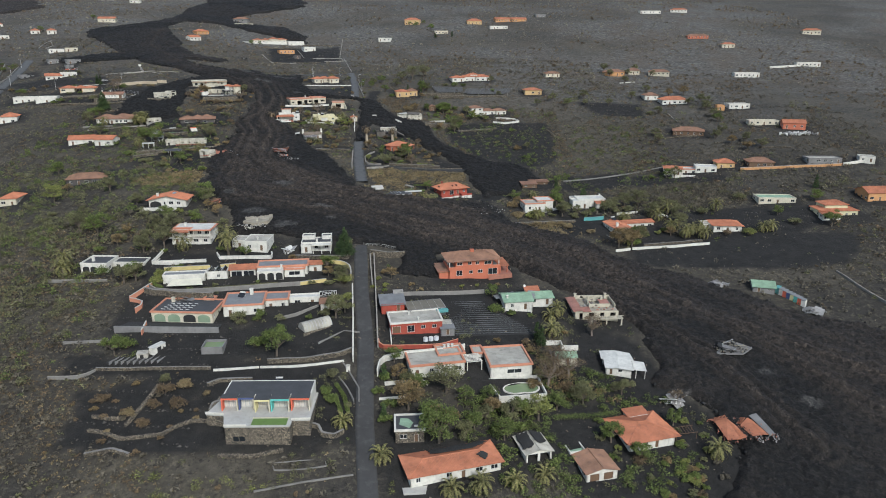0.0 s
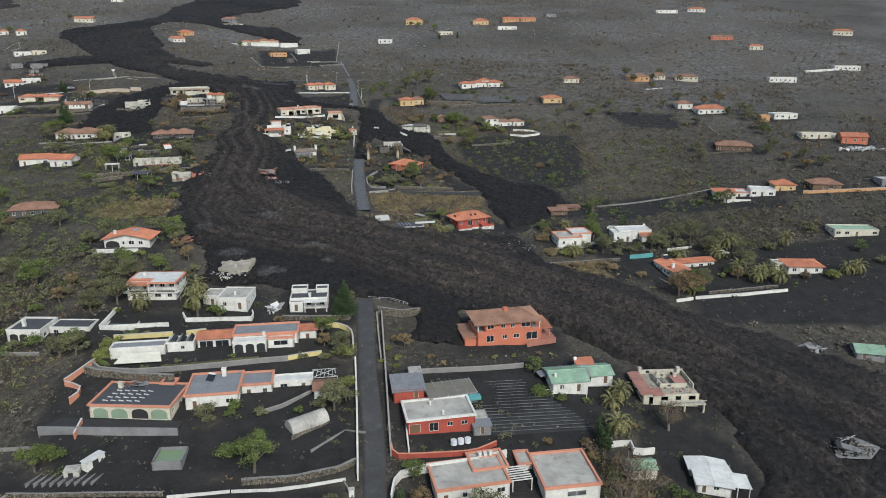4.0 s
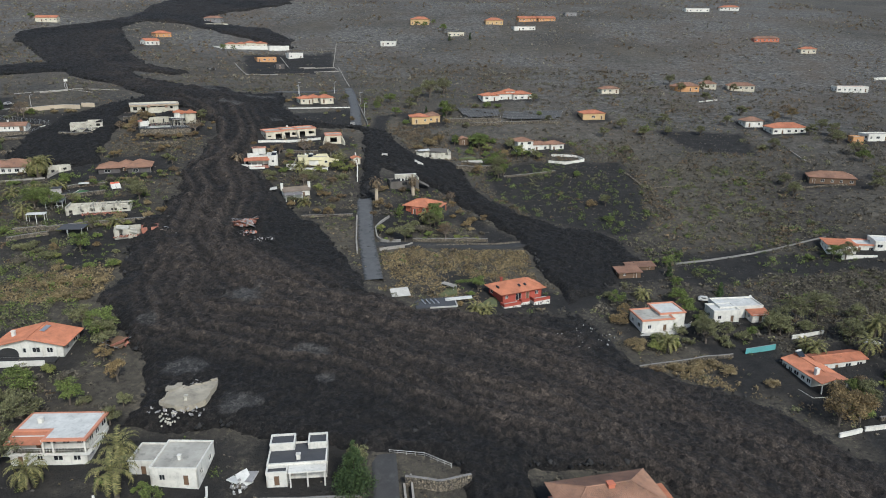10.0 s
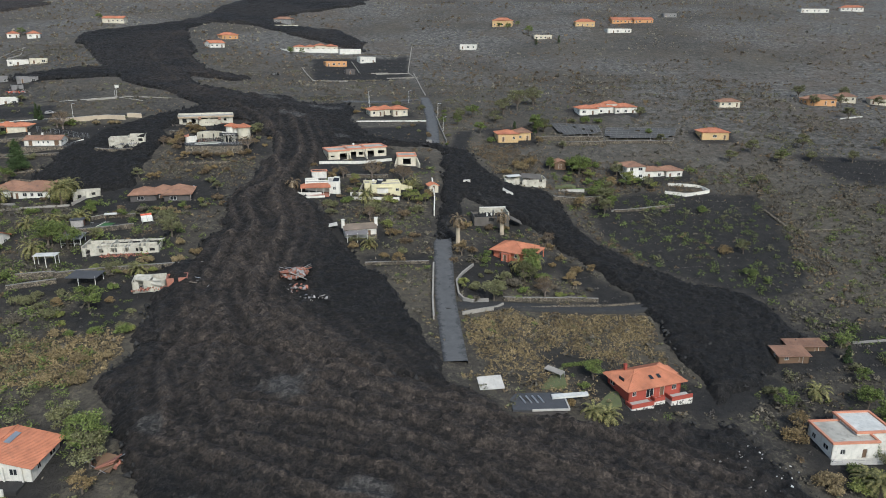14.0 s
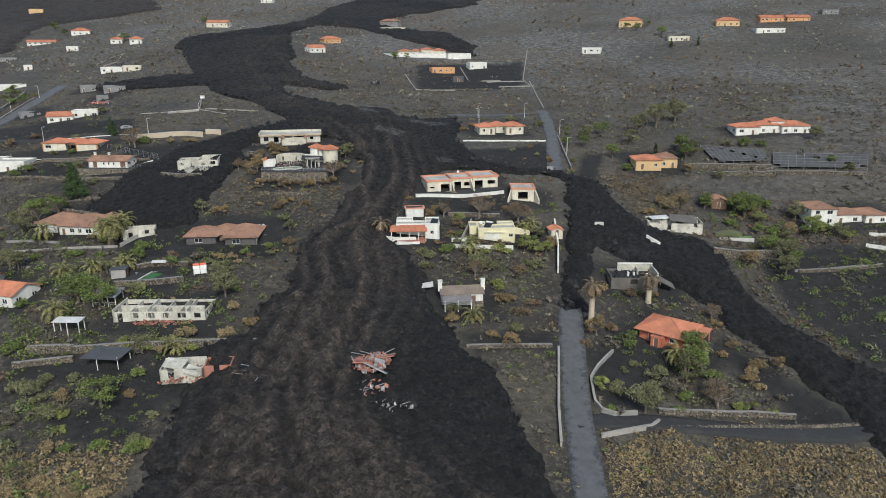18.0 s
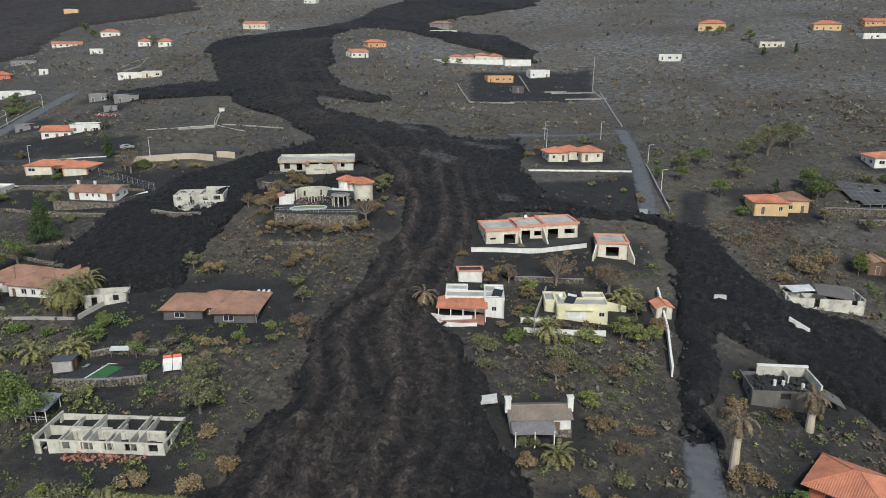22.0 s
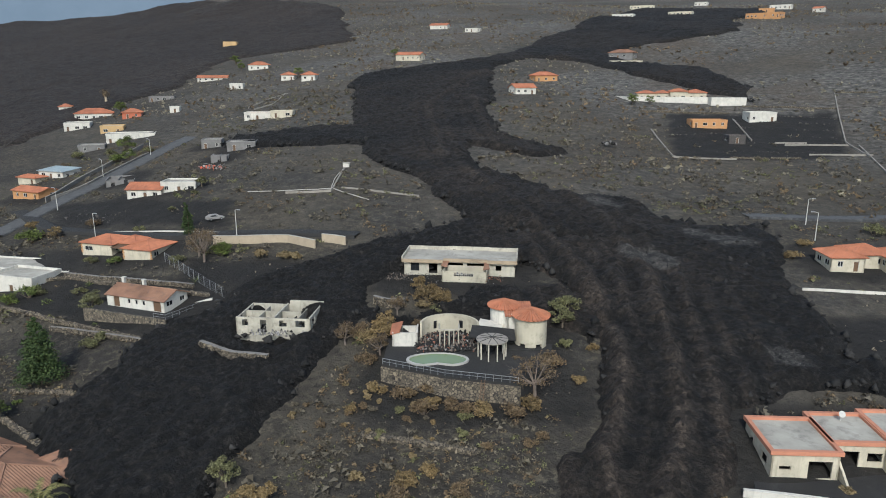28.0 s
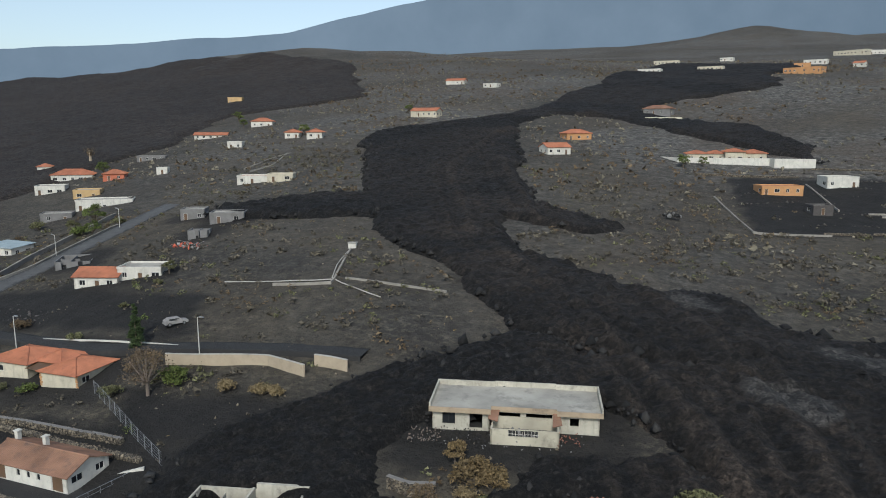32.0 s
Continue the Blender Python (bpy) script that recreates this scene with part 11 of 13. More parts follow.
plant("tree_lime", -58.4, 418.3, 4)
plant("tree_dry", -71.5, 400.2, 4.5)
bush("rust", -61.9, 392.3, 4)
bush("rust", -72.7, 379.1, 4)
bush("brown", -42.5, 404.6, 4.5)
bush("rust", -40.9, 408.1, 4)
bush("brown", -33.5, 408.5, 4.5)
bush("brown", -38.3, 390.5, 4)
bush("rust", -28.2, 410.6, 3.4)
bush("lime", -144.1, 369.2, 4.4)
bush("straw", -123.3, 355.4, 5)
plant("tree_green", -154.9, 364.2, 6)
bush("straw", -119.2, 366.6, 4)
bush("straw", -114.9, 356.6, 4.6)
bush("rust", -112.3, 362.0, 5)
plant("tree_green", -7.5, 334.2, 4.6)
bush("green", -10.1, 329.7, 3.4)
bush("green", -5.0, 333.4, 3.0)
plant("palm", -9.2, 319.9, 2.8)
plant("palm", -6.1, 318.9, 3.2)
bush("rust", -13.7, 321.9, 3.4)
hedge([(-14.0, 337.2), (-9.8, 339.4), (-5.8, 341.9)], 1.5, 1.3, "green", "green hedge behind the red house's garden")
plant("tree_olive", -51.4, 523.6, 5.0)
plant("tree_green", -45.1, 530.5, 6.0)
plant("tree_olive", -33.7, 518.8, 6.0)
plant("conifer", -11.7, 507.5, 6.5)
bush("green", -34.9, 489.6, 5.4)
plant("tree_rust", -18.8, 464.2, 5.5)
plant("tree_green", -10.5, 466.8, 4.5)
plant("tree_green", 0.4, 465.0, 7.5)
plant("tree_lime", 4.3, 460.4, 4.4)
bush("rust", -28.3, 455.2, 5.0)
garden_wall([(-14.0, 495.6), (2.0, 498.6), (14.0, 500.8)], 2.0, 0.6, "stone", "high rough stone terrace wall below the crop shelters")

for kind, bx, by, bw in (("rust", -146.5, 434.0, 3.6), ("brown", -142.4, 434.4, 4.0), ("rust", -137.8, 434.8, 3.4), ("brown", -134.8, 435.6, 3.6), ("rust", -130.6, 436.6, 3.8), ("brown", -126.9, 438.0, 4.2), ("rust", -125.0, 440.6, 4.0), ("straw", -139.6, 433.2, 2.4), ("olive", -132.4, 434.6, 2.6)):
    bush(kind, bx, by, bw)

# bare ash fields
yard((0, 444), (24.8, 453.4), (66.7, 456.8), (67.5, 426.9), (64.7, 397.4), (52.3, 389.2), (41, 390.7), (17.2, 401.7), (4.5, 418.5))
yard((65.9, 368.1), (101, 374.6), (95.6, 357.2), (69.6, 347.6), (61.8, 352.7))
yard((92.4, 492.5), (135.1, 486.5), (129.3, 456.7), (102.3, 468.4))
yard((72.8, 268), (120.5, 277.8), (110.1, 260.4), (83.9, 260.4))
yard((-97.7, 168.7), (-66.3, 172.9), (-62.6, 157.2), (-53.3, 147.7), (-75.5, 146.3), (-95, 149.8))
yard((-88.4, 486.8), (-66.5, 510.8), (-58.3, 475.2), (-75, 472.5))
yard((-213.2, 458.5), (-195.3, 458.6), (-191.9, 450.8), (-208.5, 450.2))
yard((-242.7, 435.5), (-225.3, 440.6), (-209.1, 434.5), (-193.9, 430.3), (-215.6, 431), (-230.5, 428.9))
yard((52, 296.2), (70.8, 285), (141, 287.9), (176.4, 285.3), (166.3, 267.3), (108.8, 264.1), (86.5, 268.6))
yard((34, 133), (66, 133), (80, 150), (82, 163), (70, 172), (66, 186), (58, 204), (40, 206), (36, 190), (44, 170), (30, 164), (28, 150))
yard((-132, 328.5), (-123.7, 337.5), (-117.1, 338.1), (-115.7, 327.8), (-124.7, 322.5))
yard((-161.9, 674.7), (-99.5, 697.7), (-92.1, 632.7), (-142.5, 597.8))


# ---- scrub that nobody could count ----
FOOT = []
for ob in list(scene.objects):
    if ob.parent is None and ob.type == "EMPTY" and ob.name.split(".")[0] not in ("garden_wall", "fence", "tree", "palm_tree", "conifer", "bush"):
        box = [(v.co.x, v.co.y) for c in ob.children if c.type == "MESH" for v in c.data.vertices]
        if box:
            bx = np.array(box)
            FOOT.append((ob.matrix_world.translation.x, ob.matrix_world.translation.y, ob.matrix_world.to_euler().z, *bx.min(0), *bx.max(0)))
FOOT.append((-145.0, 375.4, 0.0, -6.5, -4.0, 5.0, 4.6))  # deck of the garden pool
ROADS = [([(-14, 110), (-20, 157), (-31, 252)], 3.4), ([(-39, 330), (-48, 397)], 3.4), ([(-59, 478), (-71, 559), (-96, 680)], 3.2), ([(-286, 455), (-297, 500), (-312, 545)], 4),
         ([(-300, 470), (-232, 464), (-184, 480)], 3.6), ([(-71, 559), (-112, 540)], 3), ([(-47, 356), (-28, 363), (-10, 366), (8, 372)], 2.6), ([(-50, 172), (-25, 180)], 3.4),
         ([(-31, 256), (-70, 249), (-120, 246)], 2.4), ([(-32, 245), (-60, 231), (-95, 226)], 2.0), ([(-132, 345), (-150, 330)], 4), ([(-195, 425), (-250, 418)], 4), ([(-60, 466), (-100, 432)], 2.0)]


def free(x, y, gap=0.5):
    ok = lava_depth(x, y) < -0.4
    for fx, fy, a, x0, y0, x1, y1 in FOOT:
        c, s = math.cos(-a), math.sin(-a)
        u, w = c * (x - fx) - s * (y - fy), s * (x - fx) + c * (y - fy)
        ok &= ~((u > x0 - gap) & (u < x1 + gap) & (w > y0 - gap) & (w < y1 + gap))
    for line, r in ROADS:
        for (ax, ay), (bx, by) in zip(line, line[1:]):
            dx, dy = bx - ax, by - ay
            t = np.clip(((x - ax) * dx + (y - ay) * dy) / (dx * dx + dy * dy), 0, 1)
            ok &= np.hypot(x - ax - t * dx, y - ay - t * dy) > r
    return ok


def near_home(x, y):
    d = np.full(x.shape, 999.0)
    for fx, fy, a, x0, y0, x1, y1 in FOOT:
        c, s = math.cos(a), math.sin(a)
        mx, my = (x0 + x1) / 2, (y0 + y1) / 2
        d = np.minimum(d, np.hypot(x - fx - c * mx + s * my, y - fy - s * mx - c * my))
    return d


def ash_cover(x, y):
    """Where fresh ash lies bare: swept yards, drives and the strips round houses."""
    out = np.zeros(x.shape)
    wx, wy = x + 5 * (fbm(x / 7, y / 7, 81) - 0.5), y + 5 * (fbm(x / 7, y / 7, 82) - 0.5)
    for fx, fy, a, x0, y0, x1, y1 in FOOT:
        if abs(fx) > 330 or fy > 560:
            continue
        near = (np.abs(x - fx) < 50) & (np.abs(y - fy) < 50)
        c, s = math.cos(-a), math.sin(-a)
        u, w = c * (wx[near] - fx) - s * (wy[near] - fy), s * (wx[near] - fx) + c * (wy[near] - fy)
        d = np.hypot(np.maximum(np.maximum(x0 - u, u - x1), 0), np.maximum(np.maximum(y0 - w, w - y1), 0))
        out[near] = np.maximum(out[near], 0.9 * smooth(5.5, 2.0, d))
    for pts in YARDS:
        xs, ys = [p[0] for p in pts], [p[1] for p in pts]
        near = (x > min(xs) - 5) & (x < max(xs) + 5) & (y > min(ys) - 5) & (y < max(ys) + 5)
        if near.any():
            out[near] = np.maximum(out[near], smooth(-1.5, 1.0, inside_depth(pts, wx[near], wy[near])))
    return out


# mask grows up the slope; its paler ground tone stands in for haze
hazy_pasture = smooth(330, 680, YY + 0.25 * XX) * (0.35 + 0.65 * smooth(0.35, 0.6, fbm(XX / 90, YY / 90, 45)))
ground.data.attributes.new("hazy_pasture", "FLOAT", "POINT").data.foreach_set("value", hazy_pasture.ravel().astype(np.float32))
tr = ground.data.attributes.new("ash", "FLOAT", "POINT")
tr.data.foreach_set("value", ash_cover(XX, YY).ravel().astype(np.float32))


def scatter(name, n, box, want, rlo, rhi, cards, card, mat, label, flat=0.8, seed=0):
    x = box[0] + (box[2] - box[0]) * NPR.rand(n)
    y = box[1] + (box[3] - box[1]) * NPR.rand(n)
    k = (NPR.rand(n) < want(x, y)) & free(x, y)
    if name != "garden_bushes":
        k &= NPR.rand(n) > 0.96 * ash_cover(x, y)
    x, y = x[k], y[k]
    z = ground_z(x, y)
    r = rlo + (rhi - rlo) * NPR.rand(len(x)) ** 2
    V, Q = leaves(np.stack([x, y, z + r * flat * 0.35], -1), np.stack([r, r, r], -1), max(5, int(cards * 0.78)), r * card * 1.1, flat, 0.25)
    ob = array_ob(name, V, Q, mat)
    return tagged(ob, label, "scrub", kind="stuff")


def patch(x, y, s, seed, lo, hi):
    return smooth(lo, hi, fbm(x / s, y / s, seed, 4))


def terrace_rows(x, y):
    z = slope(x, y)
    return 0.35 + 0.65 * smooth(0.2, 0.9, np.sin(z * 2.6 + 2 * fbm(x / 40, y / 40, 77)))


NEAR, MID, FAR = (-190, 118, 210, 420), (-340, 320, 130, 640), (-620, 560, 420, 1180)
scrub_west = lambda x, y: smooth(-60, -110, x) * smooth(300, 240, y)
scatter("scrub", 21000, NEAR, lambda x, y: (0.25 + 0.75 * scrub_west(x, y)) * patch(x, y, 18, 51, 0.34, 0.6), 0.5, 1.6, 16, 0.36, "leaf_grey", "grey ash-dusted scrub bushes over the slope")
scatter("scrub", 27000, MID, lambda x, y: terrace_rows(x, y) * patch(x, y, 22, 52, 0.36, 0.62), 0.45, 1.5, 15, 0.36, "leaf_grey", "grey ash-dusted scrub bushes on terraces")
scatter("scrub", 18000, NEAR, lambda x, y: (0.3 + 0.7 * scrub_west(x, y)) * patch(x, y, 14, 53, 0.46, 0.62), 0.4, 1.4, 16, 0.3, "leaf_olive", "olive scrub bushes among ash")
scatter("scrub", 20000, MID, lambda x, y: terrace_rows(x, y) * patch(x, y, 16, 54, 0.48, 0.64), 0.35, 1.2, 16, 0.3, "leaf_olive", "olive scrub bushes on old terraces")
scatter("scrub", 16000, NEAR, lambda x, y: (0.2 + 0.8 * scrub_west(x, y)) * patch(x, y, 11, 55, 0.52, 0.66), 0.4, 1.3, 14, 0.32, "leaf_brown", "brown withered scrub in ash")
scatter("scrub", 16000, MID, lambda x, y: patch(x, y, 12, 56, 0.54, 0.66), 0.4, 1.2, 14, 0.32, "leaf_brown", "brown withered scrub on terraces")
scatter("dry_grass", 9000, (-62, 325, 12, 376), lambda x, y: np.where((x > -38 - (y - 330) * 0.16) & (y < 362 + 0.3 * (x + 36)) & (y < 374), patch(x, y, 6, 57, 0.25, 0.5), 0.05), 0.25, 0.7, 10, 0.42, "leaf_straw", "straw-coloured dry grass on a fallow field", 0.9)
scatter("dry_grass", 14000, MID, lambda x, y: patch(x, y, 20, 58, 0.54, 0.68) * 0.6, 0.25, 0.7, 9, 0.42, "leaf_straw", "straw-coloured grass tufts on terraces", 0.9)
scatter("dry_grass", 12000, NEAR, lambda x, y: patch(x, y, 24, 59, 0.52, 0.66) * (0.3 + 0.7 * scrub_west(x, y)), 0.25, 0.75, 9, 0.42, "leaf_straw", "straw-coloured grass tufts in ash", 0.9)
scatter("garden_bushes", 1400, NEAR, lambda x, y: smooth(26, 12, near_home(x, y)) * patch(x, y, 9, 60, 0.5, 0.6), 0.5, 1.6, 60, 0.15, "leaf_green", "green garden bushes around houses", 0.85)
scatter("garden_bushes", 1100, (-260, 330, 60, 560), lambda x, y: smooth(24, 10, near_home(x, y)) * patch(x, y, 9, 61, 0.53, 0.62), 0.4, 1.4, 55, 0.15, "leaf_green", "green garden bushes among burnt plots", 0.85)
scatter("garden_bushes", 1300, (5, 125, 66, 185), lambda x, y: patch(x, y, 6, 62, 0.36, 0.5), 0.6, 1.9, 80, 0.14, "leaf_green", "dense green garden shrubs between houses", 0.9)
scatter("garden_bushes", 1600, (-40, 125, 80, 215), lambda x, y: patch(x, y, 8, 63, 0.52, 0.6), 0.5, 1.5, 60, 0.15, "leaf_olive", "olive garden shrubs between walls", 0.9)
# pale dry bushes, their colour lightened further to make up for haze
scatter("scrub", 26000, FAR, lambda x, y: patch(x, y, 60, 64, 0.34, 0.56) * terrace_rows(x, y), 0.6, 1.8, 6, 0.5, "leaf_pale", "far pale scrub over the upper slope")
scatter("scrub", 16000, FAR, lambda x, y: patch(x, y, 45, 65, 0.44, 0.62), 0.6, 1.9, 6, 0.5, "leaf_brown", "far grey-brown scrub over the upper slope")
scatter("scrub", 9000, (90, 200, 460, 640), lambda x, y: patch(x, y, 24, 66, 0.42, 0.6), 0.6, 1.9, 12, 0.34, "leaf_grey", "grey scrub over the eastern slope")
scatter("scrub", 5000, (60, 260, 460, 640), lambda x, y: patch(x, y, 20, 67, 0.48, 0.62), 0.6, 2.2, 16, 0.3, "leaf_brown", "brown dry shrubs over the eastern slope")

scatter("garden_bushes", 1500, (20, 335, 125, 450), lambda x, y: patch(x, y, 12, 91, 0.44, 0.6) * 0.75, 0.6, 2.0, 56, 0.15, "leaf_green", "green garden shrubs on eastern terraces", 0.9)
scatter("garden_bushes", 1300, (20, 335, 125, 450), lambda x, y: patch(x, y, 10, 92, 0.46, 0.6) * 0.75, 0.6, 1.8, 44, 0.17, "leaf_olive", "olive garden shrubs on eastern terraces", 0.9)
scatter("garden_bushes", 900, (-75, 345, -20, 455), lambda x, y: patch(x, y, 8, 93, 0.46, 0.6) * 0.7, 0.4, 1.4, 46, 0.17, "leaf_green", "green shrubs along the road's gardens", 0.9)
scatter("garden_bushes", 1500, (-215, 250, -100, 400), lambda x, y: patch(x, y, 12, 94, 0.42, 0.58) * 0.8, 0.6, 2.1, 56, 0.15, "leaf_green", "green garden trees and shrubs on terraces", 0.95)
scatter("scrub", 14000, (30, 240, 250, 480), lambda x, y: patch(x, y, 26, 95, 0.38, 0.54), 0.4, 1.3, 9, 0.4, "leaf_grey", "dense grey scrub on abandoned terraces", 0.85)
scatter("scrub", 5200, (-22, 400, 75, 478), lambda x, y: patch(x, y, 14, 96, 0.32, 0.5) * 0.8, 0.3, 1.1, 12, 0.36, "leaf_brown", "dense brown scrub on a rough bank", 0.85)
scatter("scrub", 4200, (-22, 400, 75, 478), lambda x, y: patch(x, y, 12, 97, 0.34, 0.52) * 0.8, 0.3, 1.1, 12, 0.36, "leaf_grey", "dense grey scrub on a rough bank", 0.85)
scatter("garden_bushes", 700, (-10, 395, 75, 478), lambda x, y: patch(x, y, 9, 98, 0.48, 0.6) * 0.8, 0.6, 1.9, 54, 0.15, "leaf_green", "green shrubs below the solar field", 0.9)
slope_trees = lambda x, y: np.maximum(smooth(-108, -125, x) * smooth(340, 320, y), 0.8 * smooth(60, 80, x) * (y > 285))
scatter("scrub", 2600, (-200, 165, -100, 335), lambda x, y: slope_trees(x, y) * patch(x, y, 22, 83, 0.42, 0.62) * 0.35, 1.1, 2.6, 64, 0.15, "leaf_olive", "dull olive shrub trees over the western slope", 0.95)
scatter("scrub", 1800, (-200, 165, -100, 335), lambda x, y: slope_trees(x, y) * patch(x, y, 18, 84, 0.45, 0.62) * 0.3, 0.9, 2.2, 60, 0.15, "leaf_green", "green shrub trees over the western slope", 0.95)
scatter("scrub", 2600, (60, 285, 250, 520), lambda x, y: slope_trees(x, y) * patch(x, y, 24, 85, 0.44, 0.62) * 0.35, 0.9, 2.3, 56, 0.15, "leaf_olive", "dull olive shrub trees over the eastern slope", 0.95)
scatter("garden_bushes", 2400, (-108, 398, -52, 482), lambda x, y: patch(x, y, 7, 86, 0.42, 0.6) * 0.7, 0.3, 0.9, 22, 0.26, "leaf_brown", "low dry weeds among burnt houses", 0.85)
scatter("garden_bushes", 1500, (-108, 360, -52, 482), lambda x, y: patch(x, y, 7, 87, 0.45, 0.6) * 0.7, 0.3, 0.9, 24, 0.24, "leaf_olive", "low olive weeds among burnt houses", 0.85)
scatter("garden_bushes", 2200, (-215, 325, -118, 400), lambda x, y: patch(x, y, 8, 88, 0.42, 0.58) * 0.6, 0.35, 1.2, 34, 0.2, "leaf_green", "green undergrowth in terraced gardens", 0.85)
knoll = lambda x, y: np.maximum(np.exp(-(((x + 138) / 22) ** 2 + ((y - 428) / 26) ** 2) ** 2), np.exp(-(((x + 208) / 26) ** 2 + ((y - 418) / 14) ** 2) ** 2))
scatter("scrub", 5200, (-240, 380, -105, 475), lambda x, y: knoll(x, y) * patch(x, y, 9, 68, 0.36, 0.55), 0.2, 0.75, 14, 0.34, "leaf_brown", "low brown scrub on the knoll")
scatter("scrub", 2500, (-240, 380, -105, 475), lambda x, y: knoll(x, y) * patch(x, y, 8, 69, 0.44, 0.6), 0.2, 0.7, 14, 0.32, "leaf_olive", "low olive scrub on the knoll")
scatter("scrub", 12000, (-240, 380, -105, 475), lambda x, y: knoll(x, y) * patch(x, y, 14, 70, 0.30, 0.5), 0.2, 0.6, 10, 0.4, "leaf_grey", "low grey scrub on the knoll")

corner = lambda x, y: smooth(-62, -80, x) * smooth(186, 170, y) + smooth(-104, -116, x) * smooth(280, 255, y)
scatter("scrub", 5200, (-190, 118, -58, 285), lambda x, y: corner(x, y) * patch(x, y, 10, 131, 0.34, 0.52), 0.4, 1.2, 14, 0.3, "leaf_brown", "brown dry scrub over western ash terraces", 0.85)
scatter("scrub", 5200, (-190, 118, -58, 285), lambda x, y: corner(x, y) * patch(x, y, 13, 132, 0.34, 0.52), 0.4, 1.2, 14, 0.3, "leaf_grey", "grey dry scrub over western ash terraces", 0.85)
scatter("dry_grass", 4200, (-190, 118, -58, 285), lambda x, y: corner(x, y) * patch(x, y, 12, 133, 0.42, 0.58), 0.35, 0.9, 10, 0.36, "leaf_straw", "straw tussocks over western ash terraces", 0.95)
scatter("garden_bushes", 260, (-72, 118, -8, 140), lambda x, y: 0.6 * patch(x, y, 8, 134, 0.4, 0.55), 0.6, 1.8, 60, 0.13, "leaf_lime", "light green shrubs below the podium villa", 0.9)

bank = lambda x, y: np.exp(-(((x + 32) / 15) ** 2 + ((y - 472) / 14) ** 2) ** 2)
scatter("scrub", 900, (-55, 452, -8, 492), lambda x, y: bank(x, y), 0.5, 1.6, 40, 0.17, "leaf_brown", "brown scorched scrub on a steep bank", 0.9)
scatter("scrub", 500, (-55, 452, -8, 492), lambda x, y: bank(x, y), 0.5, 1.5, 40, 0.17, "leaf_grey", "grey scorched scrub on a steep bank", 0.9)
scatter("dry_grass", 5200, (-46, 336, 14, 378), lambda x, y: patch(x, y, 9, 121, 0.3, 0.5) * smooth(0.5, 3, inside_depth([(-39.2, 350), (-27.9, 364.1), (15.4, 376.5), (10, 346), (-36, 334)], x, y)), 0.35, 0.9, 12, 0.34, "leaf_straw", "tall dry grass tussocks on a fallow field", 0.95)

in_plot = lambda pts: (lambda x, y: smooth(-2.0, 1.5, inside_depth(pts, x, y)))
plot_garden = in_plot([(21.5, 193.9), (30.1, 196.8), (31.6, 189.6), (37.2, 183), (42.7, 177.8), (47.7, 172.3), (27.7, 170.6), (24.3, 181.1)])
scatter("garden_bushes", 420, (20, 168, 50, 198), lambda x, y: 0.8 * plot_garden(x, y), 0.6, 1.9, 60, 0.13, "leaf_rust", "dry brown garden thicket between houses", 0.95)
scatter("garden_bushes", 260, (20, 168, 50, 198), lambda x, y: 0.8 * plot_garden(x, y), 0.6, 1.7, 60, 0.13, "leaf_olive", "olive garden thicket between houses", 0.95)
plot_straw = in_plot([(31.3, 295), (60.5, 305.5), (59.4, 294.6), (59, 281.8), (49.4, 285.7), (32.2, 292.3)])
scatter("dry_grass", 1500, (30, 280, 62, 307), plot_straw, 0.35, 0.9, 14, 0.36, "leaf_straw", "straw-coloured dry grass beside the lava", 0.9)
plot_west = in_plot([(-134.1, 318.2), (-116.8, 323.4), (-109.8, 319.6), (-109.9, 306), (-127.2, 303), (-140, 308)])
scatter("dry_grass", 2200, (-142, 300, -108, 325), plot_west, 0.35, 0.9, 12, 0.36, "leaf_straw", "straw-coloured dry grass above the gardens", 0.9)
plot_thick = in_plot([(84.2, 345.6), (133.2, 357.5), (150, 330), (107.2, 313.5), (94.9, 324.5), (86.9, 340.4)])
scatter("scrub", 2600, (82, 310, 152, 360), plot_thick, 0.5, 1.3, 22, 0.26, "leaf_grey", "thick grey-brown scrub on a fallow plot", 0.9)
west_slope = lambda x, y: smooth(-98, -112, x) * smooth(160, 185, y) * smooth(352, 330, y)
scatter("scrub", 1500, (-215, 165, -95, 352), lambda x, y: 0.5 * west_slope(x, y) * patch(x, y, 20, 111, 0.36, 0.56), 1.2, 3.0, 84, 0.115, "leaf_olive", "dull olive shrub trees on the western slope", 0.95)
scatter("scrub", 700, (-215, 165, -95, 352), lambda x, y: 0.5 * west_slope(x, y) * patch(x, y, 17, 112, 0.4, 0.58), 1.2, 2.8, 84, 0.115, "leaf_green", "green shrub trees on the western slope", 0.95)
scatter("scrub", 900, (-215, 165, -95, 352), lambda x, y: 0.5 * west_slope(x, y) * patch(x, y, 14, 113, 0.4, 0.58), 1.0, 2.2, 60, 0.13, "leaf_grey", "ash-grey shrub trees on the western slope", 0.95)

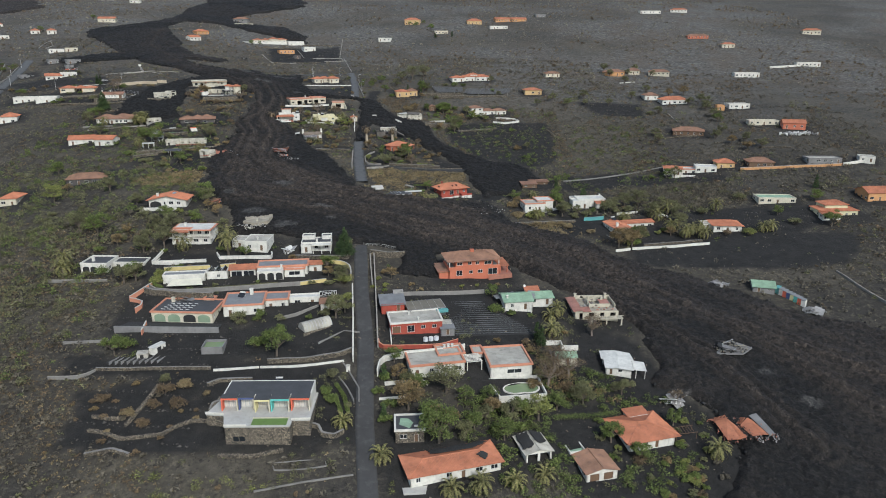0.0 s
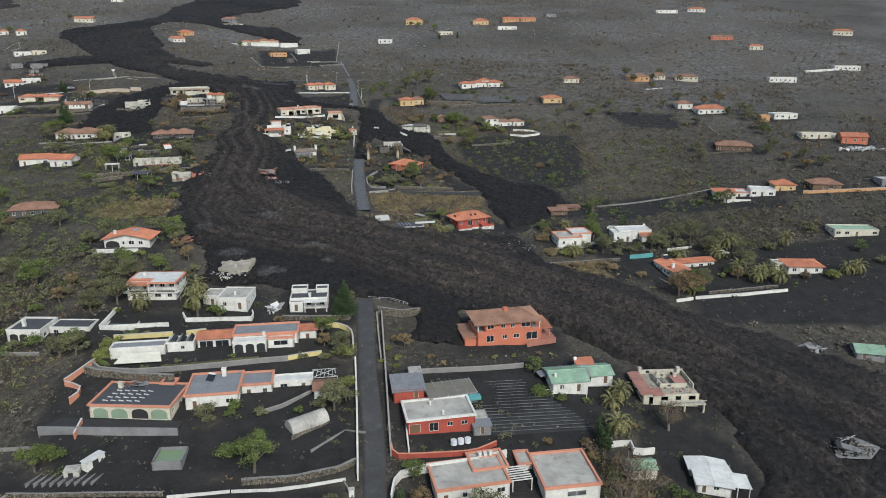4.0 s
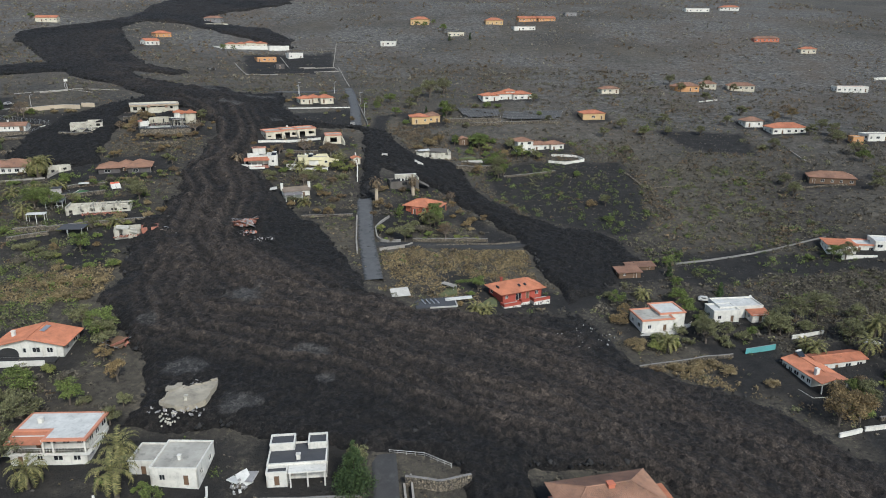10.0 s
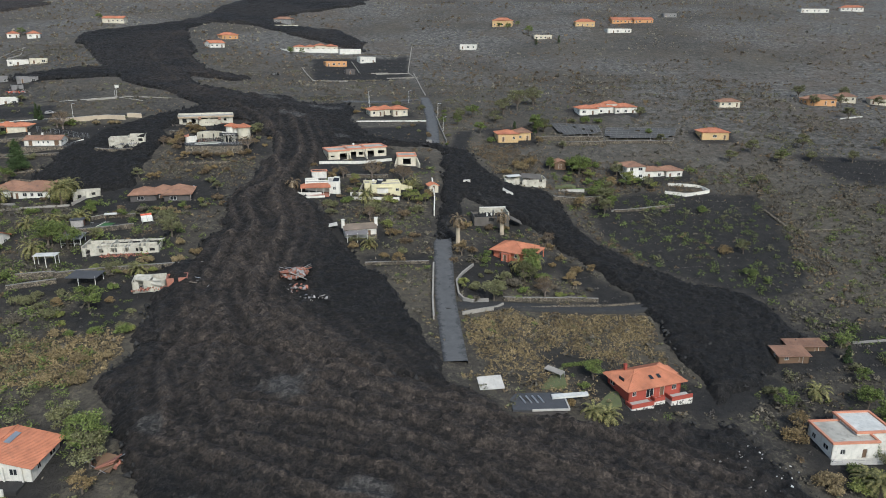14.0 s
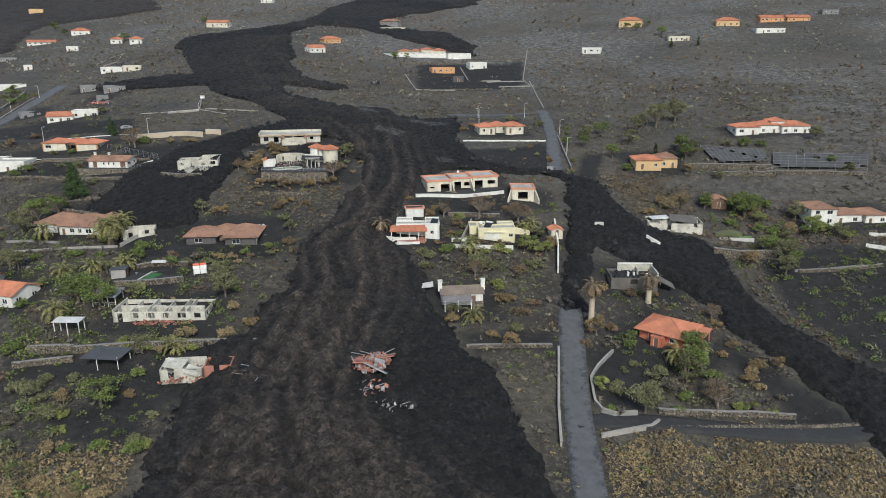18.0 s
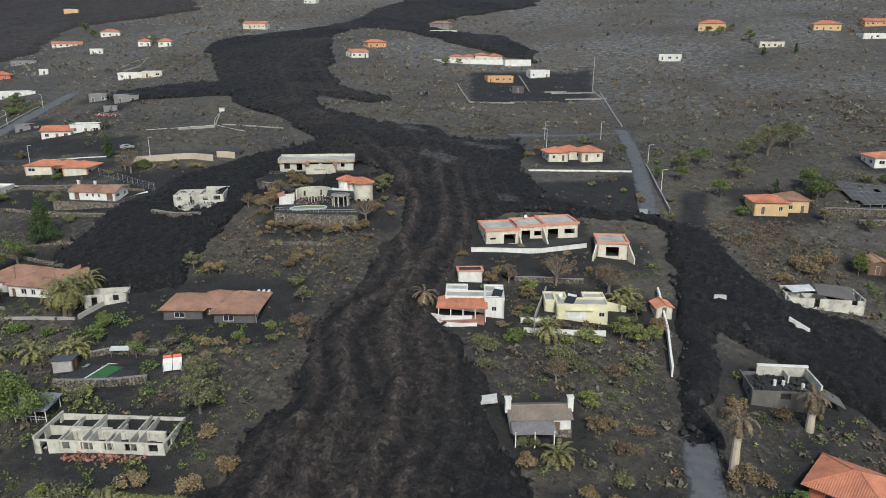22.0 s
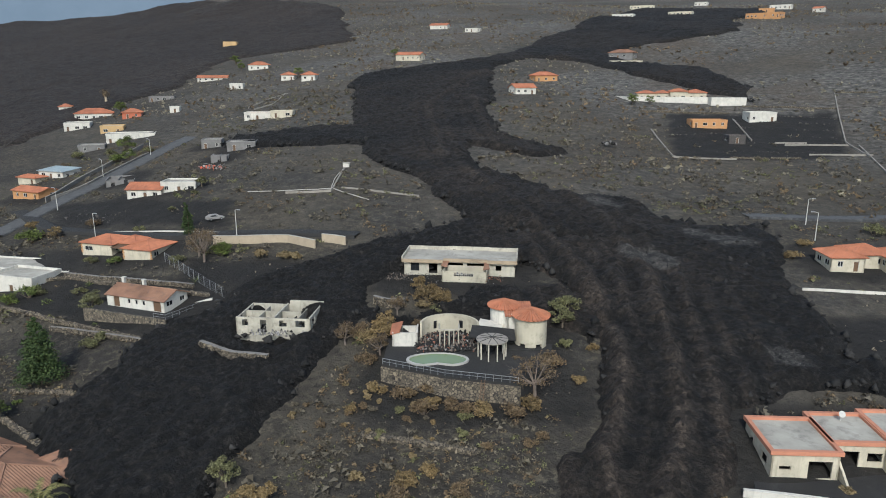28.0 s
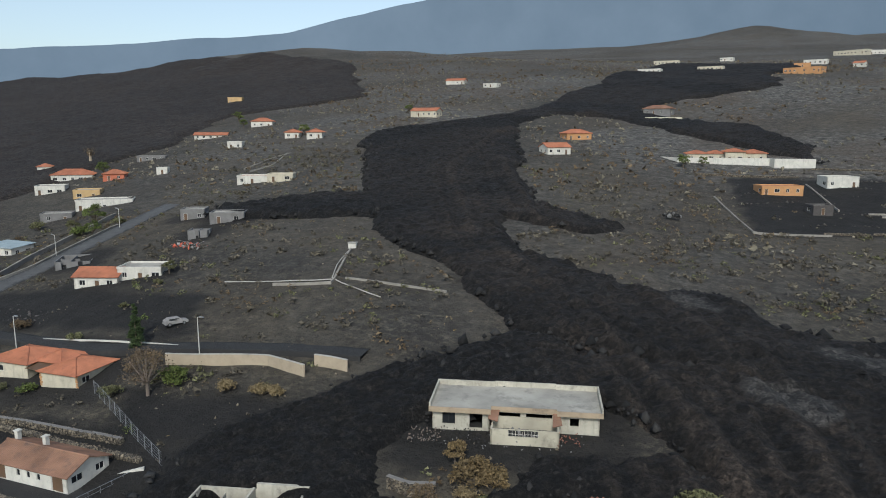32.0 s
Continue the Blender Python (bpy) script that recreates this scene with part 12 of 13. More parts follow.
# loose clinker on the lava and stones on the slope
def boulders(name, n, box, want, lo, hi, mat, label, on_lava):
    x = box[0] + (box[2] - box[0]) * NPR.rand(n)
    y = box[1] + (box[3] - box[1]) * NPR.rand(n)
    d = lava_depth(x, y)
    k = (NPR.rand(n) < want(x, y)) & ((d > 1.0) if on_lava else (d < -0.5))
    x, y = x[k], y[k]
    z = ground_z(x, y) + (0.9 if on_lava else 0.05)
    r = lo + (hi - lo) * NPR.rand(len(x)) ** 3
    oct_ = np.array([(1, 0, 0), (0, 1, 0), (-1, 0, 0), (0, -1, 0), (0, 0, 1), (0, 0, -0.6)])
    V = np.stack([x, y, z], -1)[:, None, :] + oct_[None] * r[:, None, None] * (0.6 + 0.7 * NPR.rand(len(x), 6, 1)) + 0.2 * r[:, None, None] * NPR.normal(size=(len(x), 6, 3))
    F = np.array([(0, 1, 4), (1, 2, 4), (2, 3, 4), (3, 0, 4), (1, 0, 5), (2, 1, 5), (3, 2, 5), (0, 3, 5)])
    Q = (np.arange(len(x))[:, None, None] * 6 + F[None]).reshape(-1, 3)
    return tagged(array_ob(name, V.reshape(-1, 3), Q, mat), label, "stones", kind="stuff")


MAT["cinder"] = plain("cinder_block", (0.026, 0.024, 0.022), 0.95, 0.3, island=0.85)
boulders("lava_blocks", 85000, (-200, 150, 160, 500), lambda x, y: patch(x, y, 8, 71, 0.35, 0.65), 0.15, 0.85, "cinder", "loose black clinker blocks on the flow", True)
boulders("lava_blocks", 24000, (-330, 480, -60, 720), lambda x, y: patch(x, y, 9, 72, 0.35, 0.65), 0.3, 1.2, "cinder", "loose black clinker blocks on the upper flow", True)
boulders("field_stones", 30000, (-260, 120, 150, 560), lambda x, y: patch(x, y, 6, 73, 0.48, 0.68), 0.08, 0.42, "stone", "scattered field stones in the ash", False)
heaps = lambda x, y: sum(np.exp(-((x - a) / c) ** 2 - ((y - b) / d) ** 2) for a, b, c, d in ((-263, 470, 6, 3), (-275, 470, 5, 2.5), (-268, 487, 7, 3), (-250, 501, 7, 3), (-160, 505, 6, 3)))
boulders("rubble_stones", 5200, (-290, 460, -150, 512), heaps, 0.15, 0.6, "dark", "dark rubble stones heaped beside the lane", False)
MAT["drystone"] = plain("dry_stone", (0.085, 0.075, 0.064), 0.95, 0.4, island=0.6)


def terrace_line(x, y, gap, seed, width):
    z = (slope(x, y) + 1.6 * fbm(x / 45, y / 45, seed)) / gap
    return (np.abs(z - np.round(z)) * gap < width) * smooth(0.36, 0.5, fbm(x / 28, y / 28, seed + 1))


boulders("terrace_stones", 60000, (-190, 120, 20, 330), lambda x, y: terrace_line(x, y, 1.5, 101, 0.09) * (x < -60), 0.16, 0.5, "drystone", "rough dry-stone terrace lines on the western slope", False)
boulders("terrace_stones", 95000, (-10, 290, 240, 560), lambda x, y: terrace_line(x, y, 1.3, 103, 0.08), 0.16, 0.5, "drystone", "rough dry-stone terrace lines on the eastern fields", False)
boulders("terrace_stones", 60000, (-300, 520, 240, 720), lambda x, y: terrace_line(x, y, 1.8, 105, 0.10) * 0.8, 0.25, 0.7, "drystone", "rough dry-stone terrace lines on the upper pastures", False)

# ---- small things ----
def street_lamp(x, y, h=7.0, side=1):
    e = thing("street_lamp", x, y, gz(x, y) - 0.1, 0, "slim pale street lamp with a short arm beside the road", "street lamp", "street lamps")
    Solid().bar((0, 0, 0), (0, 0, h), 0.11, 8, 0.06).ob("pole", "whiteroof", e)
    Solid().bar((0, 0, h), (0.9 * side, 0, h + 0.15), 0.05, 6).ob("arm", "whiteroof", e)
    Solid().prism([(0.6 * side, -0.14), (1.5 * side, -0.14), (1.5 * side, 0.14), (0.6 * side, 0.14)], h + 0.08, h + 0.24).ob("lamp_head", "metal", e)


for lx, ly, sd in ((-249.6, 460.3, 1), (-210.8, 469.7, 1), (-286.4, 473.5, -1), (-299.5, 497.7, -1), (-304.4, 520.0, -1), (-95.9, 531.7, -1), (-79.4, 553.4, 1), (-61.4, 523.3, 1),
                   (-56.6, 498.0, 1), (-98.6, 543.5, 1)):
    street_lamp(lx, ly, 6.4, sd)


heap("house_remains", -83.3, 355.5, 3.4, 4.6, 230, ("clay", "rubble", "clay"), "brick-red remains of a house carried on the lava", "ruin", 0.25, 0.9, 2.1, beams=20, sheets=6)
heap("house_remains", -80.8, 348.5, 3.0, 3.0, 40, ("rubble", "clay"), "scattered pale and red debris on lava", "debris", 0.2, 0.8, 1.8, beams=5)
heap("house_remains", -75.0, 345.0, 4.0, 2.0, 40, ("rubble", "cinder"), "pale rubble strip on lava", "debris", 0.2, 0.7, 1.8, beams=4)
heap("house_remains", 89.2, 198.6, 5.6, 4.4, 300, ("stucco", "soot_shade_black", "tan_slab"), "flattened grey house slab with rubble afloat on lava", "ruin", 0.15, 0.6, 2.0, beams=12, sheets=3)
e = thing("roof_slab", 89.4, 198.8, gz(89.4, 198.8) + 1.8, 4, "tilted grey floor slab of a crushed house on lava", "ruin")
panel_sheet(e, "slab", [(-6.2, -3.4, 0.0), (2.0, -4.6, 0.1), (6.6, -1.0, 0.4), (1.6, 5.6, 0.6)], "stucco", 0.35)
heap("house_remains", 63.5, 172.5, 3.2, 2.0, 50, ("rubble", "whiteroof"), "crushed white greenhouse at the lava front", "ruin", 0.2, 0.8, beams=12, sheets=3)
heap("house_remains", -56.5, 242.5, 1.6, 3.2, 60, ("whiteroof", "rubble"), "heap of white broken masonry", "debris", 0.2, 0.9, 0.2, sheets=3)
heap("house_remains", -103.8, 346.8, 3.0, 2.6, 24, ("stucco", "rubble"), "wrecked shed frame tangled at the lava edge", "ruin", 0.2, 0.6, 0.6, beams=22, sheets=2)
heap("house_remains", -96.0, 284.5, 3.4, 1.8, 40, ("clay", "wood"), "collapsed red-tiled outbuilding at the lava edge", "ruin", 0.2, 0.8, 0.5, beams=9, sheets=4)
heap("house_remains", 102.0, 242.0, 3.6, 2.4, 60, ("rubble", "stucco"), "broken pale masonry at the lava margin", "ruin", 0.3, 1.0, 0.5, beams=6, sheets=2)
heap("house_remains", 128.5, 224.5, 4.0, 2.2, 50, ("rubble", "stucco"), "broken concrete roof corner in lava", "ruin", 0.3, 1.0, 0.6, beams=5, sheets=3)
heap("house_remains", -264.5, 512.0, 6.0, 3.0, 70, ("rubble", "coral"), "scattered house debris and torn red cloth", "debris", 0.2, 0.8, 0.1, beams=6)
heap("house_remains", 208.0, 411.0, 12.0, 3.4, 60, ("whiteroof", "rubble"), "white broken house walls and terraces", "ruin", 0.5, 2.2, 0.4, sheets=12)
heap("house_remains", -178.0, 470.5, 2.6, 1.8, 50, ("whiteroof", "rubble"), "white rubble at the end of a wall", "debris", 0.1, 0.5, 0.5)
heap("house_remains", -164.0, 598.0, 2.6, 1.8, 30, ("stucco", "cinder"), "dark ruined hut stump on lava", "debris", 0.4, 1.2, 1.2)

# collapsed orange roof on the lava
e = thing("collapsed_roof", 79.0, 161.6, gz(79.0, 161.6) + 2.0, 10, "collapsed orange tiled roof folded and broken on lava", "ruin")
for c in ([(-6.6, -3.6, 0.1), (-3.4, -4.2, 0.5), (-2.9, 3.6, 1.9), (-5.6, 4.6, 0.7)], [(-3.3, -4.1, 0.5), (-0.7, -3.0, 0.1), (-0.9, 2.0, 0.5), (-2.8, 3.5, 1.9)], [(-5.5, 4.7, 0.7), (-2.8, 3.7, 1.9), (-1.6, 5.0, 1.2), (-6.4, 6.6, 0.2)],
          [(0.4, -3.2, 0.3), (3.0, -4.0, 1.0), (2.6, 3.0, 1.7), (0.2, 1.8, 0.6)], [(3.1, -3.9, 1.0), (5.2, -3.2, 0.2), (4.6, 3.4, 0.8), (2.7, 3.1, 1.7)], [(0.3, 2.2, 0.7), (2.5, 3.3, 1.7), (3.6, 5.2, 0.6), (0.0, 3.8, 0.2)]):
    S = Solid()
    tiled_slope(S, *c)
    S.ob("roof_slope", "tile", e)
panel_sheet(e, "bare_deck", [(5.3, -3.6, 0.3), (6.9, -3.4, 0.5), (7.2, 5.6, 1.3), (4.8, 5.2, 1.0)], "stucco", 0.2, "grey roof deck stripped of tiles")
rr = random.Random(3)
for mm, nn, box in (("clay", 150, (-7.4, 7.4, -5.4, 6.2)), ("soot_shade_black", 90, (-1.4, 1.2, -4.6, 5.0)), ("rubble", 40, (1.0, 7.4, -6.4, -3.0)), ("deadwood", 40, (-1.6, 7.0, -5.4, 5.0))):
    S = Solid()
    for k in range(nn):
        S.lump((rr.uniform(*box[:2]), rr.uniform(*box[2:]), rr.uniform(0.0, 0.8)), (rr.uniform(0.15, 0.6), rr.uniform(0.15, 0.35), 0.2), rr)
    S.ob("rubble", mm, e)

# bare concrete roof slab above the lava
e = thing("roof_slab", -73.0, 264.5, gz(-73, 264.5) + 2.2, 0, "torn tan concrete roof slab of a house buried by lava", "ruin")
rim = [(-4.3, -3.4), (-2.6, -4.0), (-0.4, -4.9), (1.8, -5.2), (3.6, -4.2), (4.9, -2.8), (5.0, 0.4), (5.4, 3.0), (5.0, 5.4), (3.6, 4.6), (2.2, 3.4), (0.6, 3.2), (-0.4, 2.2), (-1.6, 2.9), (-2.8, 1.2), (-3.9, 0.2), (-3.6, -1.6)]
S = Solid()
S.prism(rim, -0.2, 0.12)
S.v = [(x, y, z + 0.06 * y) for x, y, z in S.v]
S.ob("slab", "tan_slab", e)
S = Solid()
S.prism([(-4.6, 0.9), (-3.2, 1.3), (-1.9, 3.1), (-2.2, 4.4), (-4.7, 3.9), (-5.0, 2.2)], 0.0, 0.3)
S.ob("slab_fragment", "tan_slab", e)
for (ax, ay), (bx, by), h in zip(rim, rim[1:] + rim[:1], (0.35, 0.3, 0.2, 0.3, 0.35, 0.25, 0.35, 0.3, 0.5, 0.3, 0.4, 0.2, 0.3, 0.2, 0.25, 0.3, 0.35)):
    S = Solid()
    k = (Vector((bx, by)) - Vector((ax, ay))).normalized() * 0.15
    S.prism([(ax + k.y, ay - k.x), (bx + k.y - k.x * 1.2, by - k.x - k.y * 1.2), (bx - k.y - k.x * 1.2, by + k.x - k.y * 1.2), (ax - k.y, ay + k.x)], 0.06 * ay - 0.9, 0.06 * (ay + by) / 2 + h)
    S.ob("parapet", "tan_slab", e, "broken tan parapet")
chimney(e, 0.9, -2.6, 0.0, 0.9, 0.6, "ruin_white")
for mm, nn, box in (("rubble", 40, (-6, 6, -7.5, -4.5)), ("ruin_white", 18, (-3, 1.5, -11, -6)), ("stucco", 60, (-4, 4.5, 3.0, 6.5)), ("deadwood", 14, (-5.5, 5.5, -5, 5))):
    S = Solid()
    for k in range(nn):
        S.lump((rr.uniform(box[0], box[1]), rr.uniform(box[2], box[3]), rr.uniform(-0.7, -0.1) - (0.5 if box[3] < 0 else 0)), (rr.uniform(0.2, 0.8), 0.35, 0.3), rr)
    S.ob("rubble", mm, e)["kind"] = "stuff"

# polytunnel
e = thing("polytunnel", -41.2, 191.8, gz(-38, 195) + 0.1, 37, "weathered white polytunnel greenhouse", "greenhouse")
n = 9
for k in range(n):
    S = Solid()
    arc = [(math.cos(math.pi * q / 12), math.sin(math.pi * q / 12)) for q in range(13)]
    x0, x1 = 9.2 * k / n, 9.2 * (k + 1) / n - 0.05
    S.v = [(x0, 2.2 - 2.2 * a, 2.4 * b) for a, b in arc] + [(x1, 2.2 - 2.2 * a, 2.4 * b) for a, b in arc]
    S.f = [(q, q + 1, 14 + q, 13 + q) for q in range(12)]
    S.ob("cover_panel", "concrete", e)
    R = Solid()
    for q in range(12):
        R.bar((x1 + 0.02, 2.2 - 2.25 * arc[q][0], 2.44 * arc[q][1]), (x1 + 0.02, 2.2 - 2.25 * arc[q + 1][0], 2.44 * arc[q + 1][1]), 0.05, 4)
    R.ob("hoop", "metal", e)
S = Solid()
S.v = [(0, 2.2 - 2.2 * a, 2.4 * b) for a, b in arc]
S.f = [tuple(range(13))]
S.ob("end_sheet", "concrete", e)
slab(e, "base_wall", [(-0.6, -0.5), (9.8, -0.5), (9.8, -0.2), (-0.6, -0.2)], -2.0, 0.1, "stone")

# shade-net field with rows
e = thing("shade_field", 4.0, 196.0, gz(14, 205) + 0.2, 12, "dark covered crop field with pale row lines", "field")
for k in range(17):
    S = Solid()
    y0, y1 = 1.15 * k, 1.15 * (k + 1)
    w = 25.5 - 0.75 * k
    zl, zr = gz(4, 196 + y0) - gz(14, 205), gz(4 + w, 200 + y0) - gz(14, 205)
    S.hull([(0, y0, zl), (w, y0, zr), (w, y1 - 0.12, zr + 0.1), (0, y1 - 0.12, zl + 0.1), (0, y0, zl - 1), (w, y0, zr - 1)], [(0, 1, 2, 3), (4, 5, 1, 0)])
    S.ob("net_strip", "ash", e)
    S = Solid()
    S.bar((0, y1 - 0.06, zl + 0.22), (w, y1 - 0.06, zr + 0.22), 0.045, 4)
    S.ob("row_line", "greyroof", e)

# white van-like tank and sheds below the arched villa
def crate(name, x, y, rot, w, d, h, mat, label, category, lid=None):
    e = thing(name, x, y, gz(x, y) - 0.1, rot, label, category)
    S = Solid()
    S.prism([(0, 0), (w, 0), (w, d), (0, d)], 0, h, [(0.05, 0.05), (w - 0.05, 0.05), (w - 0.05, d - 0.05), (0.05, d - 0.05)])
    S.ob("body", mat, e)
    S = Solid()
    S.box(-0.1, -0.1, h, w + 0.1, d + 0.1, h + 0.12)
    S.ob("lid", lid or mat, e)
    # flat black panel: the doorway's dark inside painted onto the wall
    S = Solid()
    S.box(w * 0.3, -0.04, 0.05, w * 0.62, 0.0, min(h * 0.85, 2.0))
    S.ob("door", "soot_shade_black", e)
    return e


crate("shed", -86.9, 180.2, 12, 3.0, 2.4, 1.6, "concrete", "low grey garden store with sloping lid", "shed")
crate("shed", -82.6, 181.8, 65, 4.6, 1.8, 2.2, "white", "narrow white garden shed with dark doorway", "shed", "whiteroof")
e = thing("water_tank", -69.1, 182.0, gz(-66, 184) - 0.1, 4, "square concrete irrigation tank with green water", "tank")
for a, b in (((0, 0), (6.2, 0)), ((6.2, 0), (6.2, 5.6)), ((6.2, 5.6), (0, 5.6)), ((0, 5.6), (0, 0))):
    S = Solid()
    wall_panel(S, a, b, -1.5, 1.7, 0.3)
    S.ob("tank_wall", "stucco", e)
slab(e, "tank_water", [(0.3, 0.3), (5.9, 0.3), (5.9, 5.3), (0.3, 5.3)], 0.6, 1.0, "water")
for k in range(9):
    slab_x = -94.0 + k * 1.7
    e = thing("plant_bed", slab_x, 178.4, gz(slab_x, 180.5) - 0.1, 68, "narrow concrete plant bed", "plant bed", "plant beds")
    S = Solid()
    S.box(0, 0, -0.9, 6.0, 0.14, 0.36)
    S.ob("kerb", "stucco", e)
    S = Solid()
    S.box(0, 0.14, -0.9, 6.0, 1.0, 0.22)
    S.ob("soil", "ash", e)

# white garden furniture on the red house's terrace
for fx, fy, lab in ((-5.2, 192.4, "white round garden tank"), (-3.6, 192.9, "white round garden tank"), (-2.0, 193.4, "white round garden tank")):
    e = thing("garden_tank", fx, fy, gz(fx, fy), 0, lab + " on a house terrace", "tank")
    Solid().bar((0, 0, 0), (0, 0, 1.1), 0.75, 14, 0.7).ob("drum", "tank_white", e)
    Solid().bar((0, 0, 1.1), (0, 0, 1.2), 0.5, 14, 0.3).ob("lid", "whiteroof", e)

# carport, pergola, pavilion and pool of the western gardens
e = thing("carport", -136.5, 341.0, gz(-133, 342), 12, "open carport with dark flat sheet roof", "carport")
panel_sheet(e, "roof", [(-0.4, -0.2, 2.7), (7.0, -0.2, 2.4), (8.0, 4.2, 2.9), (0.8, 4.4, 3.2)], "asphalt", 0.14)
posts(e, [(2.6, 0.2), (6.6, 0.3), (1.2, 4.0), (7.4, 3.8)], -1, 2.6, 0.08, "whiteroof")
e = thing("pergola", -151.0, 350.2, gz(-148, 351) + 1.0, 12, "white garden pergola with a flat canopy", "pergola")
panel_sheet(e, "canopy", [(-0.2, -0.2, 2.3), (5.6, -0.2, 2.3), (5.6, 2.6, 2.4), (-0.2, 2.6, 2.4)], "whiteroof", 0.12)
posts(e, [(0.1, 0.1), (2.8, 0.1), (5.3, 0.1), (0.1, 2.3), (5.3, 2.3)], -2.5, 2.3, 0.1, "whiteroof")
e = thing("pavilion", -150.8, 361.6, gz(-148, 363), 12, "grey-roofed garden pavilion with white frame", "pavilion")
roof(e, "shed", 0, 0, 5.4, 4.0, 2.3, "greyroof", 0.7, 0.3)
posts(e, [(0.1, 0.1), (1.9, 0.1), (3.6, 0.1), (5.3, 0.1), (0.1, 3.8), (5.3, 3.8)], -0.6, 2.3, 0.09, "whiteroof")
railing(e, [(0.1, 0.1), (5.3, 0.1)], 0, 0.9, "whiteroof")
pz = float(gz(-145, 375.5)) + 0.25
e = thing("pool", -145.0, 375.4, pz, 0, "drained garden pool with bright green liner and white edge", "pool")
quad = [(-1.6, -3.4), (1.4, -2.5), (1.5, 3.3), (-1.9, 2.4)]
MAT["algae"] = plain("algae_green_liner", (0.032, 0.105, 0.022), 0.6, 0.8, 0.7, stain=(0.012, 0.035, 0.01))
slab(e, "liner", quad, -0.6, 0.12, "algae", "green pool liner")
slab(e, "deck", [(-6.6, -5.0), (5.6, -2.2), (5.0, 5.0), (-3.6, 5.2)], -1.4, 0.05, "ash", "dark ash-covered deck")
for a, b in ((0, 3), (2, 3)):
    Solid().bar((*quad[a], 0.16), (*quad[b], 0.16), 0.13, 4).ob("pool_edge", "white", e)
for k in range(2):
    Solid().bar((-2.5 + 0.4 * k, 1.3 + 0.7 * k, 0.0), (-1.6 + 0.3 * k, 1.0 + 0.7 * k, 0.7), 0.03, 5).ob("ladder_rail", "metal", e)
garden_wall([(-151.6, 370.4), (-147, 371.4), (-141, 373.0), (-136.5, 375.2)], 1.3, 0.5, "stone", "rough lava stone wall below a garden pool")
garden_wall([(-151.5, 378.6), (-148.6, 380.6), (-143, 381.6), (-139.5, 382.0)], 1.0, 0.5, "stone", "rough curved stone wall behind a garden pool")
e = thing("garden_hut", -153.9, 374.9, float(gz(-153.9, 374.9)) - 0.1, 22, "small grey plastered pool hut with wooden doors", "hut")
block(e, -1.4, -1.1, 3.4, 2.6, 1.9, "flat", "grey", "asphalt", seed=95, front=[], sides=False, parapet=0.0)
slab(e, "roof_slab", [(-1.7, -1.4), (2.3, -1.4), (2.3, 1.8), (-1.7, 1.8)], 2.05, 2.2, "asphalt")
for k in range(3):
    slab(e, "door", [(2.02, -1.0 + 0.8 * k), (2.08, -1.0 + 0.8 * k), (2.08, -0.3 + 0.8 * k), (2.02, -0.3 + 0.8 * k)], 0.1, 1.85, "wood" if k != 1 else "clay")
e = thing("sun_lounger", -149.6, 375.6, pz + 0.05, -70, "grey weathered sun lounger beside the pool", "lounger")
slab(e, "bed", [(-0.9, -0.3), (0.5, -0.3), (0.5, 0.3), (-0.9, 0.3)], 0.28, 0.36, "greyroof")
panel_sheet(e, "backrest", [(0.5, -0.3, 0.32), (0.5, 0.3, 0.32), (1.1, 0.3, 0.75), (1.1, -0.3, 0.75)], "greyroof", 0.06)
posts(e, [(-0.8, -0.25), (-0.8, 0.25), (0.45, -0.25), (0.45, 0.25)], 0, 0.3, 0.05, "greyroof")
e = thing("solar_water_heater", -134.7, 379.4, float(gz(-134.7, 379.4)), 35, "white twin solar water heater with red tanks on a frame", "heater")
for k in (0, 1):
    panel_sheet(e, "solar_panel", [(-1.5 + 1.6 * k, -1.2, 0.3), (0.0 + 1.6 * k, -1.2, 0.3), (0.0 + 1.6 * k, 0.9, 1.7), (-1.5 + 1.6 * k, 0.9, 1.7)], "white", 0.08)
    Solid().bar((-1.45 + 1.6 * k, 1.15, 1.9), (-0.05 + 1.6 * k, 1.15, 1.9), 0.3, 12).ob("tank", "coral", e)
posts(e, [(-1.4, 0.9), (0.05, 0.9), (1.5, 0.9), (-1.4, -1.1), (1.5, -1.1)], -0.2, 1.6, 0.07, "metal")
e = thing("bench_hut", -147.8, 379.3, gz(-146, 380), 20, "small white flat-topped garden table shelter", "shelter")
panel_sheet(e, "top", [(0, 0, 1.5), (3.4, 0, 1.5), (3.4, 1.2, 1.6), (0, 1.2, 1.6)], "whiteroof", 0.3)
posts(e, [(0.2, 0.2), (3.2, 0.2), (0.2, 1.0), (3.2, 1.0)], -0.5, 1.4, 0.07, "wood")

